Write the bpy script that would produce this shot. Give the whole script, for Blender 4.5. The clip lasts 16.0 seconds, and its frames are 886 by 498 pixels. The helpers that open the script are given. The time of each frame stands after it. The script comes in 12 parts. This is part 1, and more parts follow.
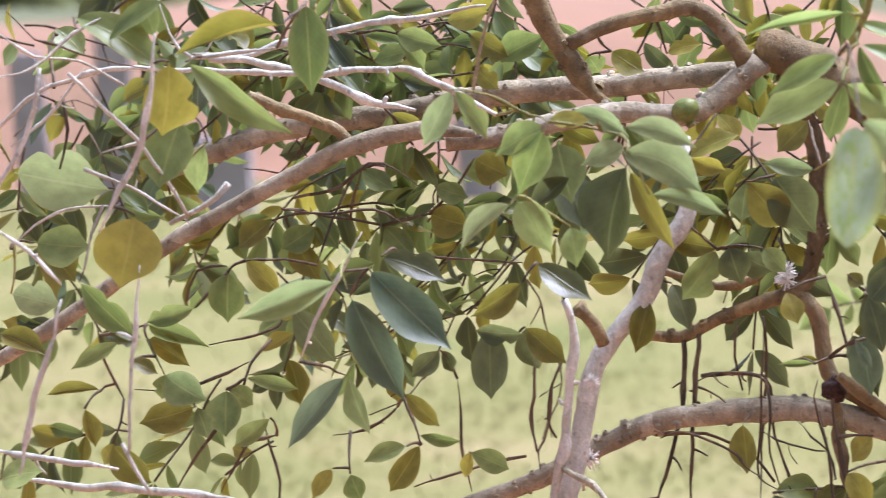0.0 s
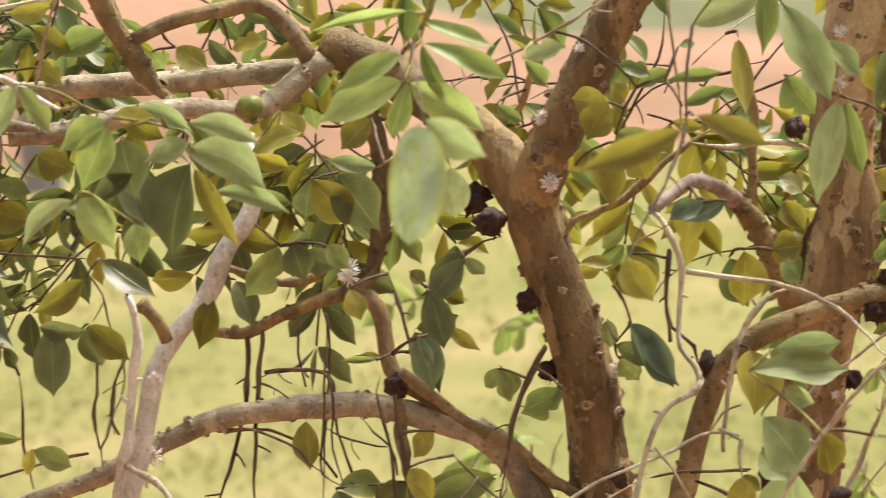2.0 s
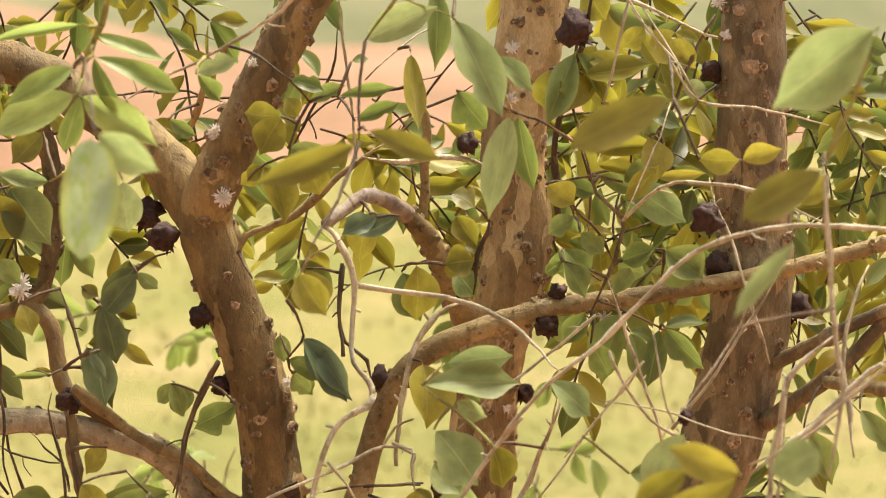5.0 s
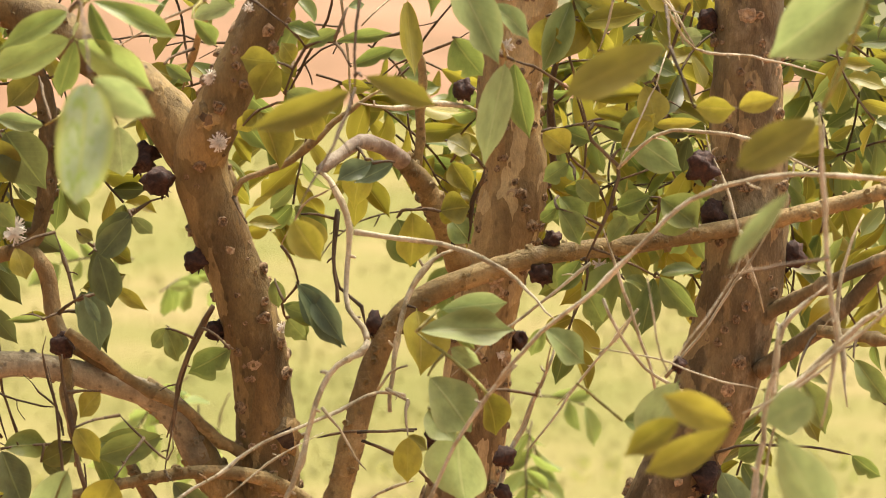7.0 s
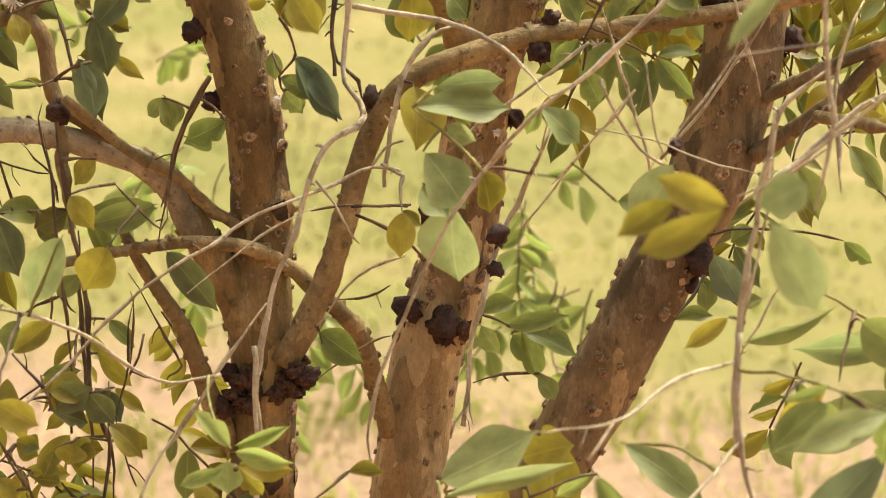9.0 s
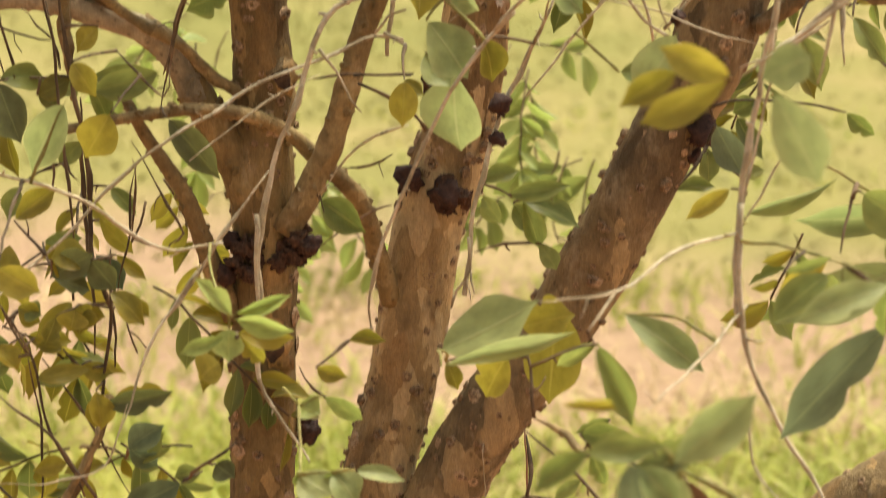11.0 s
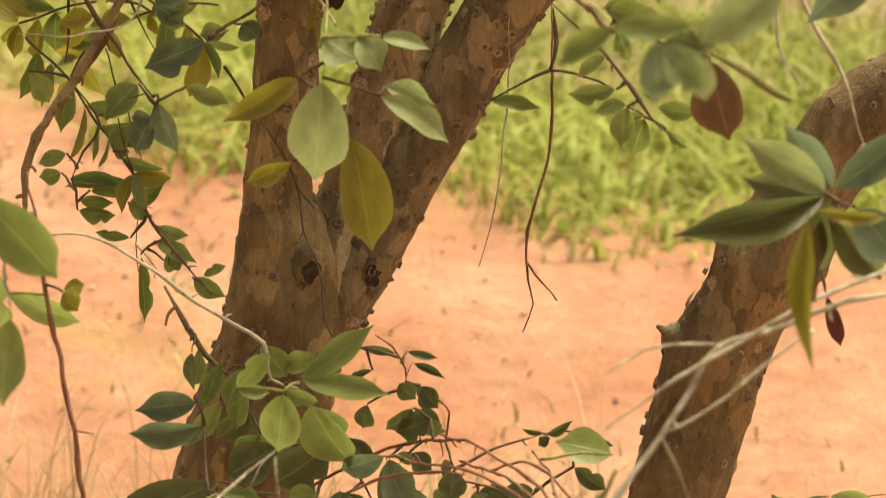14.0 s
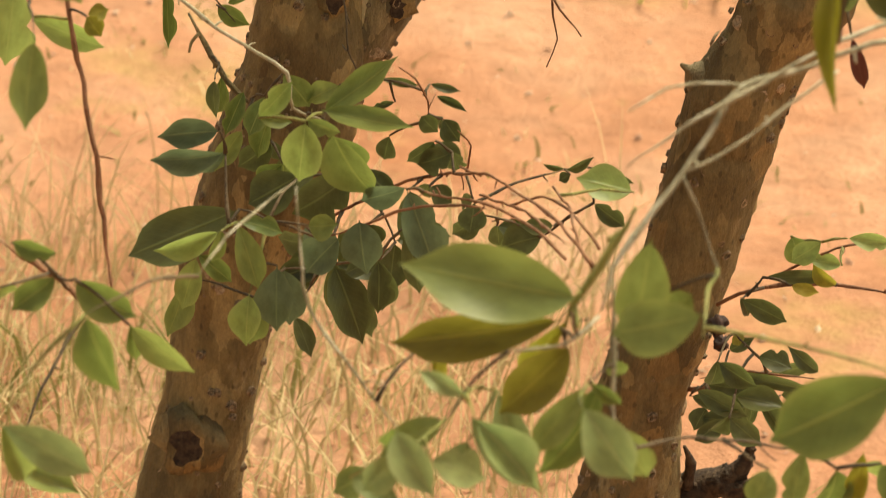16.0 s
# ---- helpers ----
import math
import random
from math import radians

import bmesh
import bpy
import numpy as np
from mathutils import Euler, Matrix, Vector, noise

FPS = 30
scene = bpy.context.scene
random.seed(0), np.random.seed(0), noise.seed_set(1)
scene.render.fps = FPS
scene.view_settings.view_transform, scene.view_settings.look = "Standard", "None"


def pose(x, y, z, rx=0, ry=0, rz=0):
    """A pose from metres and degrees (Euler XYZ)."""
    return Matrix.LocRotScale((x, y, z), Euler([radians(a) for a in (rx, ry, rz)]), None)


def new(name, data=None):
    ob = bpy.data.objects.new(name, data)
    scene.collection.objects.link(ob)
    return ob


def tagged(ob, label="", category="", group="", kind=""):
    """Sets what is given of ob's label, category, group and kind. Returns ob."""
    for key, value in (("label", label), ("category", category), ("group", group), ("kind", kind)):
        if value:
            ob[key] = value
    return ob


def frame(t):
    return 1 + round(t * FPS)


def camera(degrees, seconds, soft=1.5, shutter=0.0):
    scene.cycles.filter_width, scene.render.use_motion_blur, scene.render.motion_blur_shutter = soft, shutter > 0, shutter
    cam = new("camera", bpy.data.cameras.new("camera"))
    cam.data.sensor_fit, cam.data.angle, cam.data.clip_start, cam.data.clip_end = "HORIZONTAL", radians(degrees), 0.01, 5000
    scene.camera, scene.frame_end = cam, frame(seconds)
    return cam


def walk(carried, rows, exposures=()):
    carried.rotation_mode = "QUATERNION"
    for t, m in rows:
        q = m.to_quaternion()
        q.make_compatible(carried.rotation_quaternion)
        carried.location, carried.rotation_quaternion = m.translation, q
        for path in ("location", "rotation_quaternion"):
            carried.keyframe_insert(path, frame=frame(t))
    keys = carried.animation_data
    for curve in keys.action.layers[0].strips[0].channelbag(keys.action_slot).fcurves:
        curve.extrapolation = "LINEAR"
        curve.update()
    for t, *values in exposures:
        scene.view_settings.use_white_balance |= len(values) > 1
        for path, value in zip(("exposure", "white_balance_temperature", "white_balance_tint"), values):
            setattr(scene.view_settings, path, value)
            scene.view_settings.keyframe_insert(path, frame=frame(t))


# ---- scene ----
# The camera stands still and turns: degrees right, degrees up, lean.
EYE = (0.0, 0.0, 1.6)
cam = camera(15, 16.0, soft=0.65, shutter=0.3)
cam.data.dof.use_dof = True
cam.data.dof.focus_distance = 2.76
cam.data.dof.aperture_fstop = 11.0


def aim(right, up, lean):
    return pose(*EYE, 90 + up, 0, -right) @ pose(0, 0, 0, 0, 0, lean)


PATH = [
    (0, -13.094, -5.227, -3.160), (0.3, -12.139, -5.312, -2.951), (0.5, -11.457, -5.374, -2.811), (0.6, -11.089, -5.396, -2.803),
    (0.8, -10.329, -5.430, -2.789), (1, -9.564, -5.506, -2.774), (1.2, -8.774, -5.556, -2.680), (1.4, -8.002, -5.590, -2.586),
    (1.5, -7.613, -5.604, -2.539), (1.6, -7.196, -5.612, -2.493), (1.7, -6.802, -5.627, -2.447), (1.9, -6.034, -5.659, -2.354),
    (2, -5.655, -5.640, -2.308), (2.5, -3.710, -5.617, -2.172), (3, -2.105, -5.568, -1.995), (3.3, -1.370, -5.529, -1.933),
    (3.5, -0.956, -5.478, -1.891), (4, -0.255, -5.392, -1.769), (4.2, -0.108, -5.396, -1.857), (6.3, -0.014, -6.228, -1.650),
    (6.5, -0.013, -6.318, -1.631), (7, -0.000, -6.500, -1.387), (7.5, 0.018, -7.112, -0.877), (7.6, 0.012, -7.573, -0.784),
    (7.8, 0.008, -8.600, -0.597), (7.9, 0.029, -8.986, -0.504), (8, 0.018, -9.282, -0.410), (8.2, 0.042, -9.593, -0.021),
    (10.3, 0.020, -10.770, 0.030), (10.5, 0.019, -10.863, 0.069), (10.8, -0.013, -11.775, 0.241), (10.9, 0.001, -12.021, 0.299),
    (11, 0.001, -12.532, 0.356), (11.1, 0.001, -13.004, 0.444), (11.5, -0.006, -14.242, 0.795), (12, -0.034, -15.304, 1.324),
    (12.5, -0.092, -16.409, 1.640), (12.8, -0.130, -17.092, 1.891), (13, -0.141, -17.552, 2.059), (13.5, -0.190, -18.714, 2.465),
    (14, -0.239, -19.866, 2.816), (14.5, -0.276, -21.002, 3.163), (15, -0.306, -22.108, 3.259), (15.5, -0.316, -23.263, 3.668),
    (16, -0.352, -24.420, 4.092)
]
walk(cam, [(t, aim(a, b, c)) for t, a, b, c in PATH], exposures=[
    (0.0, 1.07, 5200, 26), (1.0, 1.05, 5700, 22), (2.0, 1.07, 6500, 15), (3.0, 1.13, 7100, 13), (4.0, 1.19, 7200, 14),
    (7.0, 1.19, 7200, 15), (11.0, 1.02, 7400, 13), (12.5, 0.96, 7450, 11), (14.0, 0.75, 7700, 9), (15.0, 0.62, 7800, 6), (16.0, 0.66, 7800, 3)])

# ---- light: bright overcast sky, soft high sun
world = bpy.data.worlds.new("world")
scene.world = world
world.use_nodes = True
wn = world.node_tree.nodes
sky = wn.new("ShaderNodeTexSky")
sky.sky_type = "NISHITA"
sky.sun_disc = False
SUN_UP, SUN_ROUND = 66, 48
sky.sun_elevation, sky.sun_rotation = radians(SUN_UP), radians(SUN_ROUND)
sky.air_density, sky.dust_density, sky.ozone_density = 1.0, 4.0, 0.6
grey = wn.new("ShaderNodeHueSaturation")  # thin cloud takes the blue out of the sky
grey.inputs["Saturation"].default_value = 0.35
world.node_tree.links.new(sky.outputs[0], grey.inputs["Color"])
world.node_tree.links.new(grey.outputs[0], wn["Background"].inputs[0])
wn["Background"].inputs[1].default_value = 0.112
lamp = bpy.data.lights.new("sun", "SUN")
lamp.energy, lamp.angle, lamp.color = 3.95, radians(22), (1.0, 0.95, 0.86)
sun = new("sun", lamp)
sun.matrix_world = pose(0, 0, 8, 90 - SUN_UP, 0, 180 - SUN_ROUND)


# ---- materials
def nodes_of(name):
    m = bpy.data.materials.new(name)
    m.use_nodes = True
    t = m.node_tree
    return m, t, t.nodes, t.links, t.nodes["Principled BSDF"]


def mix_colour(t, fac, a, b, mode="MIX"):
    n = t.nodes.new("ShaderNodeMix")
    n.data_type, n.blend_type = "RGBA", mode
    for sock, v in ((0, fac), (6, a), (7, b)):
        if isinstance(v, (int, float)):
            n.inputs[sock].default_value = v
        elif isinstance(v, tuple):
            n.inputs[sock].default_value = (*v, 1)
        else:
            t.links.new(v, n.inputs[sock])
    return n.outputs[2]


def math_node(t, op, a, b=0.0):
    n = t.nodes.new("ShaderNodeMath")
    n.operation = op
    for sock, v in ((0, a), (1, b)):
        if isinstance(v, (int, float)):
            n.inputs[sock].default_value = v
        else:
            t.links.new(v, n.inputs[sock])
    return n.outputs[0]


def noise_at(t, vec, scale, detail=4.0, rough=0.55):
    n = t.nodes.new("ShaderNodeTexNoise")
    n.inputs["Scale"].default_value, n.inputs["Detail"].default_value, n.inputs["Roughness"].default_value = scale, detail, rough
    if vec is not None:
        t.links.new(vec, n.inputs["Vector"])
    return n.outputs["Fac"]


def ramp(t, fac, *stops):
    n = t.nodes.new("ShaderNodeValToRGB")
    e = n.color_ramp.elements
    while len(e) < len(stops):
        e.new(0.5)
    for el, (p, c) in zip(e, stops):
        el.position = p
        el.color = (*c, 1) if isinstance(c, tuple) else (c, c, c, 1)
    t.links.new(fac, n.inputs[0])
    return n.outputs[0]


def bump(t, height, strength, distance, bsdf):
    n = t.nodes.new("ShaderNodeBump")
    n.inputs["Strength"].default_value, n.inputs["Distance"].default_value = strength, distance
    t.links.new(height, n.inputs["Height"])
    t.links.new(n.outputs[0], bsdf.inputs["Normal"])


def bark_material(name, dark, mid, patch, amount, lichen=0.0, stretch=0.5, rusty=0.22, bare=0.42):
    """Smooth bark that peels in flakes: brown plates, tan and rusty plates where it has peeled, grey film, pores."""
    m, t, n, l, b = nodes_of(name)
    g = n.new("ShaderNodeTexCoord")
    mp = n.new("ShaderNodeMapping")
    mp.inputs["Scale"].default_value = (1, 1, stretch)
    l.new(g.outputs["Object"], mp.inputs[0])
    v = mp.outputs[0]
    warp = n.new("ShaderNodeTexNoise")
    warp.inputs["Scale"].default_value, warp.inputs["Detail"].default_value = 38, 5
    l.new(v, warp.inputs["Vector"])
    bent = n.new("ShaderNodeVectorMath")
    bent.operation = "MULTIPLY_ADD"
    l.new(warp.outputs["Color"], bent.inputs[0])
    bent.inputs[1].default_value = (0.035, 0.035, 0.035)
    l.new(v, bent.inputs[2])
    cells = n.new("ShaderNodeTexVoronoi")
    cells.inputs["Scale"].default_value = 52
    l.new(bent.outputs[0], cells.inputs["Vector"])
    plate = n.new("ShaderNodeSeparateColor")
    l.new(cells.outputs["Color"], plate.inputs[0])
    big = noise_at(t, v, 11, 4, 0.6)
    fine = noise_at(t, v, 230, 5, 0.7)
    mott = noise_at(t, v, 60, 5, 0.65)
    c = mix_colour(t, ramp(t, math_node(t, "ADD", math_node(t, "MULTIPLY", big, 0.85), math_node(t, "MULTIPLY", plate.outputs[0], 0.15)), (0.36, 0.0), (0.62, 1.0)), dark, mid)
    peel = ramp(t, math_node(t, "ADD", math_node(t, "MULTIPLY", plate.outputs[1], 0.55), math_node(t, "MULTIPLY", big, 0.5)), (0.66 - amount, 0.0), (0.68 - amount, 1.0))
    c = mix_colour(t, math_node(t, "MULTIPLY", peel, bare), c, patch)
    rust = ramp(t, plate.outputs[2], (0.8, 0.0), (0.84, 1.0))
    c = mix_colour(t, math_node(t, "MULTIPLY", rust, rusty), c, (patch[0], patch[1] * 0.75, patch[2] * 0.55))
    film = ramp(t, noise_at(t, v, 30, 5, 0.7), (0.60 - lichen, 0.0), (0.70 - lichen, 1.0))
    c = mix_colour(t, math_node(t, "MULTIPLY", film, 0.28), c, (0.35, 0.305, 0.2))
    c = mix_colour(t, 0.5, c, ramp(t, fine, (0.3, 0.7), (0.7, 1.25)), "MULTIPLY")
    c = mix_colour(t, 0.7, c, ramp(t, mott, (0.3, 0.65), (0.7, 1.3)), "MULTIPLY")
    long = n.new("ShaderNodeMapping")
    long.inputs["Scale"].default_value = (1, 1, 0.16)
    l.new(g.outputs["Object"], long.inputs[0])
    streak = noise_at(t, long.outputs[0], 95, 5, 0.7)
    c = mix_colour(t, 0.42, c, ramp(t, streak, (0.3, 0.6), (0.65, 1.3)), "MULTIPLY")
    grain = noise_at(t, v, 620, 3, 0.7)
    c = mix_colour(t, 0.35, c, ramp(t, grain, (0.32, 0.6), (0.68, 1.35)), "MULTIPLY")
    dots = n.new("ShaderNodeTexVoronoi")
    dots.inputs["Scale"].default_value = 95
    l.new(v, dots.inputs["Vector"])
    pore = ramp(t, dots.outputs["Distance"], (0.1, 1.0), (0.2, 0.0))
    c = mix_colour(t, math_node(t, "MULTIPLY", pore, 0.55), c, (dark[0] * 0.4, dark[1] * 0.4, dark[2] * 0.4))
    l.new(c, b.inputs["Base Color"])
    b.inputs["Roughness"].default_value = 0.72
    b.inputs["Specular IOR Level"].default_value = 0.3
    h = math_node(t, "ADD", math_node(t, "MULTIPLY", peel, -0.7), math_node(t, "ADD", math_node(t, "MULTIPLY", math_node(t, "ADD", fine, math_node(t, "MULTIPLY", grain, 0.4)), 0.7), mott))
    bump(t, h, 0.75, 0.004, b)
    return m


BARK = bark_material("bark", (0.085, 0.057, 0.022), (0.24, 0.172, 0.068), (0.44, 0.32, 0.135), -0.05, 0.0, 0.5, 0.12)
BARKD = bark_material("bark_dark", (0.105, 0.072, 0.029), (0.205, 0.147, 0.060), (0.380, 0.273, 0.114), -0.06)
BARK2 = bark_material("bark_grey", (0.1, 0.074, 0.037), (0.245, 0.184, 0.087), (0.43, 0.323, 0.155), 0.0, 0.05, 0.5, 0.1, 0.45)
BARKT = bark_material("bark_tan", (0.16, 0.107, 0.046), (0.41, 0.298, 0.133), (0.6, 0.475, 0.255), 0.02, 0.0, 0.5, 0.15, 0.55)
BARKP = bark_material("bark_lichen", (0.19, 0.14, 0.1), (0.3, 0.245, 0.185), (0.43, 0.385, 0.31), 0.06, 0.12, 0.8, 0.0)
PALE = bark_material("pale_twig_bark", (0.25, 0.215, 0.125), (0.47, 0.42, 0.27), (0.64, 0.595, 0.44), 0.06, 0.08, 0.8, 0.0)
DARKTW = bark_material("dark_twig_bark", (0.05, 0.036, 0.019), (0.118, 0.082, 0.043), (0.21, 0.155, 0.085), 0.0, -0.1)
GREENTW = bark_material("green_twig_bark", (0.14, 0.14, 0.04), (0.28, 0.28, 0.08), (0.32, 0.28, 0.12), 0.0, -0.3)
BARKL = bark_material("limb_bark", (0.155, 0.112, 0.047), (0.30, 0.222, 0.094), (0.45, 0.345, 0.16), -0.08, 0.04, 1.0, 0.1)
BROWNTW = bark_material("brown_twig_bark", (0.14, 0.062, 0.03), (0.29, 0.14, 0.07), (0.37, 0.22, 0.13), 0.0, -0.1)
BARKW = bark_material("white_lichen_bark", (0.42, 0.4, 0.3), (0.66, 0.65, 0.53), (0.8, 0.8, 0.7), 0.06, 0.15, 0.8, 0.0)
BARKG = bark_material("grey_limb_bark", (0.19, 0.155, 0.09), (0.39, 0.33, 0.205), (0.53, 0.475, 0.33), 0.0, 0.06, 0.9, 0.05)
BARKS = {"white": BARKW, "grey": BARKG, "brown": BROWNTW, "barkd": BARKD, "bark": BARKL, "bark2": BARK2, "barkp": BARKP, "pale": PALE, "dark": DARKTW, "green": GREENTW}


def leaf_material(name, deep, lit, margin, margin_amount, back, gloss=0.4, glow=0.5, spots=0.0):
    """Leaf: darker between pale veins, a lighter margin, per-leaf change of hue, light passing through."""
    m, t, n, l, b = nodes_of(name)
    uv = n.new("ShaderNodeTexCoord")
    sep = n.new("ShaderNodeSeparateXYZ")
    l.new(uv.outputs["UV"], sep.inputs[0])
    u, v = sep.outputs[0], math_node(t, "ABSOLUTE", math_node(t, "SUBTRACT", sep.outputs[1], 0.5))
    info = n.new("ShaderNodeObjectInfo")
    geo = n.new("ShaderNodeNewGeometry")
    rnd = math_node(t, "FRACT", math_node(t, "ADD", info.outputs["Random"], geo.outputs["Random Per Island"]))
    c = mix_colour(t, rnd, deep, lit)
    patch = noise_at(t, uv.outputs["Object"], 3.2, 4, 0.6)
    c = mix_colour(t, 0.8, c, ramp(t, patch, (0.3, 0.68), (0.7, 1.3)), "MULTIPLY")
    veins = n.new("ShaderNodeTexWave")
    veins.wave_type = "BANDS"
    comb = n.new("ShaderNodeCombineXYZ")
    l.new(math_node(t, "SUBTRACT", u, math_node(t, "MULTIPLY", v, 0.55)), comb.inputs[0])
    l.new(comb.outputs[0], veins.inputs["Vector"])
    veins.inputs["Scale"].default_value, veins.inputs["Distortion"].default_value = 3.8, 1.6
    side = ramp(t, veins.outputs["Fac"], (0.8, 0.0), (1.0, 1.0))
    rib = ramp(t, v, (0.012, 1.0), (0.035, 0.0))
    c = mix_colour(t, math_node(t, "MULTIPLY", side, 0.06), c, margin)
    c = mix_colour(t, math_node(t, "MULTIPLY", rib, 0.55), c, margin)
    edge = ramp(t, math_node(t, "ADD", v, math_node(t, "MULTIPLY", patch, 0.16)), (0.40, 0.0), (0.56, 1.0))
    c = mix_colour(t, math_node(t, "MULTIPLY", edge, margin_amount), c, margin)
    if spots:
        s = ramp(t, noise_at(t, uv.outputs["Object"], 7, 3), (0.55, 0.0), (0.62, 1.0))
        c = mix_colour(t, math_node(t, "MULTIPLY", s, spots), c, back)
    l.new(c, b.inputs["Base Color"])
    b.inputs["Roughness"].default_value = gloss
    b.inputs["Specular IOR Level"].default_value = 0.4
    bump(t, math_node(t, "SUBTRACT", math_node(t, "MULTIPLY", patch, 0.6), math_node(t, "ADD", math_node(t, "MULTIPLY", side, 0.07), rib)), 0.3, 0.003, b)
    tr = n.new("ShaderNodeBsdfTranslucent")
    l.new(mix_colour(t, 0.6, c, back, "ADD"), tr.inputs[0])
    mx = n.new("ShaderNodeMixShader")
    mx.inputs[0].default_value = glow
    l.new(b.outputs[0], mx.inputs[1])
    l.new(tr.outputs[0], mx.inputs[2])
    l.new(mx.outputs[0], n["Material Output"].inputs[0])
    return m


LEAF = {
    "young": leaf_material("leaf_young", (0.17, 0.25, 0.065), (0.26, 0.345, 0.115), (0.34, 0.41, 0.14), 0.5, (0.14, 0.16, 0.01)),
    "green": leaf_material("leaf_green", (0.088, 0.137, 0.037), (0.178, 0.226, 0.07), (0.27, 0.31, 0.09), 0.4, (0.11, 0.12, 0.01)),
    "dark": leaf_material("leaf_dark", (0.052, 0.066, 0.027), (0.104, 0.122, 0.048), (0.17, 0.21, 0.07), 0.35, (0.05, 0.055, 0.0), 0.34),
    # blue-grey green, with sky sheen put into the colour
    "bluish": leaf_material("leaf_bluish_sheen", (0.07, 0.105, 0.055), (0.125, 0.165, 0.085), (0.2, 0.26, 0.12), 0.3, (0.04, 0.06, 0.02), 0.34),
    "pale": leaf_material("leaf_pale", (0.16, 0.225, 0.08), (0.26, 0.315, 0.125), (0.34, 0.38, 0.17), 0.35, (0.06, 0.08, 0.02), 0.5),
    "olive": leaf_material("leaf_olive", (0.125, 0.13, 0.02), (0.285, 0.258, 0.04), (0.33, 0.3, 0.06), 0.4, (0.12, 0.1, 0.0)),
    "yellow": leaf_material("leaf_yellow", (0.19, 0.195, 0.027), (0.31, 0.285, 0.045), (0.36, 0.33, 0.08), 0.4, (0.13, 0.1, 0.0), 0.45, 0.4),
    "brown": leaf_material("leaf_brown", (0.11, 0.058, 0.026), (0.17, 0.092, 0.038), (0.23, 0.15, 0.07), 0.4, (0.05, 0.03, 0.0), 0.6, 0.15),
    "moss": leaf_material("leaf_moss", (0.105, 0.108, 0.02), (0.165, 0.155, 0.026), (0.25, 0.23, 0.05), 0.35, (0.1, 0.08, 0.0)),
    "maroon": leaf_material("leaf_maroon", (0.05, 0.014, 0.011), (0.09, 0.022, 0.015), (0.12, 0.04, 0.025), 0.3, (0.03, 0.01, 0.0), 0.5, 0.1),
    "dry": leaf_material("leaf_dry", (0.07, 0.06, 0.05), (0.14, 0.115, 0.09), (0.2, 0.17, 0.13), 0.4, (0.02, 0.02, 0.01), 0.7, 0.1),
    "mottled": leaf_material("leaf_mottled", (0.23, 0.33, 0.2), (0.28, 0.385, 0.245), (0.33, 0.4, 0.07), 0.75, (0.2, 0.32, 0.07), 0.4, 0.25, 0.8),
}


def plain_material(name, a, b2, scale, rough=0.6, relief=0.3, distance=0.002, glow=0.0):
    m, t, n, l, b = nodes_of(name)
    g = n.new("ShaderNodeTexCoord")
    f = noise_at(t, g.outputs["Object"], scale, 5, 0.65)
    l.new(mix_colour(t, ramp(t, f, (0.35, 0.0), (0.65, 1.0)), a, b2), b.inputs["Base Color"])
    b.inputs["Roughness"].default_value = rough
    b.inputs["Specular IOR Level"].default_value = 0.28
    bump(t, f, relief, distance, b)
    return m


FRUIT = plain_material("dried_fruit_skin", (0.02, 0.011, 0.008), (0.07, 0.034, 0.022), 220, 0.7, 0.8)
FRUITG = plain_material("green_fruit_skin", (0.1, 0.13, 0.025), (0.19, 0.205, 0.04), 160, 0.5, 0.4)
FLOWER = plain_material("flower_white", (0.74, 0.7, 0.6), (0.85, 0.83, 0.76), 200, 0.8, 0.1)
NUB = plain_material("flower_scar", (0.07, 0.045, 0.024), (0.36, 0.25, 0.14), 380, 0.85, 0.6)
SCAR = plain_material("bark_scar", (0.2, 0.13, 0.07), (0.47, 0.35, 0.21), 300, 0.85, 0.5)
BURL = plain_material("burl_wood", (0.026, 0.014, 0.009), (0.14, 0.076, 0.042), 260, 0.85, 1.0, 0.003)
KNOT = plain_material("knot_dark_wood", (0.025, 0.016, 0.01), (0.095, 0.06, 0.034), 150, 0.85, 1.0, 0.004)
BARKS["stump"] = KNOT


def blade_material(name, a, b2, glow=0.3):
    m, t, n, l, b = nodes_of(name)
    geo = n.new("ShaderNodeNewGeometry")
    c = mix_colour(t, geo.outputs["Random Per Island"], a, b2)
    f = noise_at(t, geo.outputs["Position"], 1.3, 3)
    c = mix_colour(t, 0.6, c, ramp(t, f, (0.3, 0.7), (0.7, 1.3)), "MULTIPLY")
    l.new(c, b.inputs["Base Color"])
    b.inputs["Roughness"].default_value = 0.6
    b.inputs["Specular IOR Level"].default_value = 0.25
    tr = n.new("ShaderNodeBsdfTranslucent")
    l.new(c, tr.inputs[0])
    mx = n.new("ShaderNodeMixShader")
    mx.inputs[0].default_value = glow
    l.new(b.outputs[0], mx.inputs[1])
    l.new(tr.outputs[0], mx.inputs[2])
    l.new(mx.outputs[0], n["Material Output"].inputs[0])
    return m


GRASS = blade_material("grass_green", (0.225, 0.29, 0.045), (0.46, 0.465, 0.125), 0.4)
GRASSY = blade_material("grass_yellow", (0.18, 0.184, 0.05), (0.285, 0.26, 0.096), 0.4)
STRAW = blade_material("straw", (0.38, 0.3, 0.14), (0.64, 0.53, 0.29), 0.35)


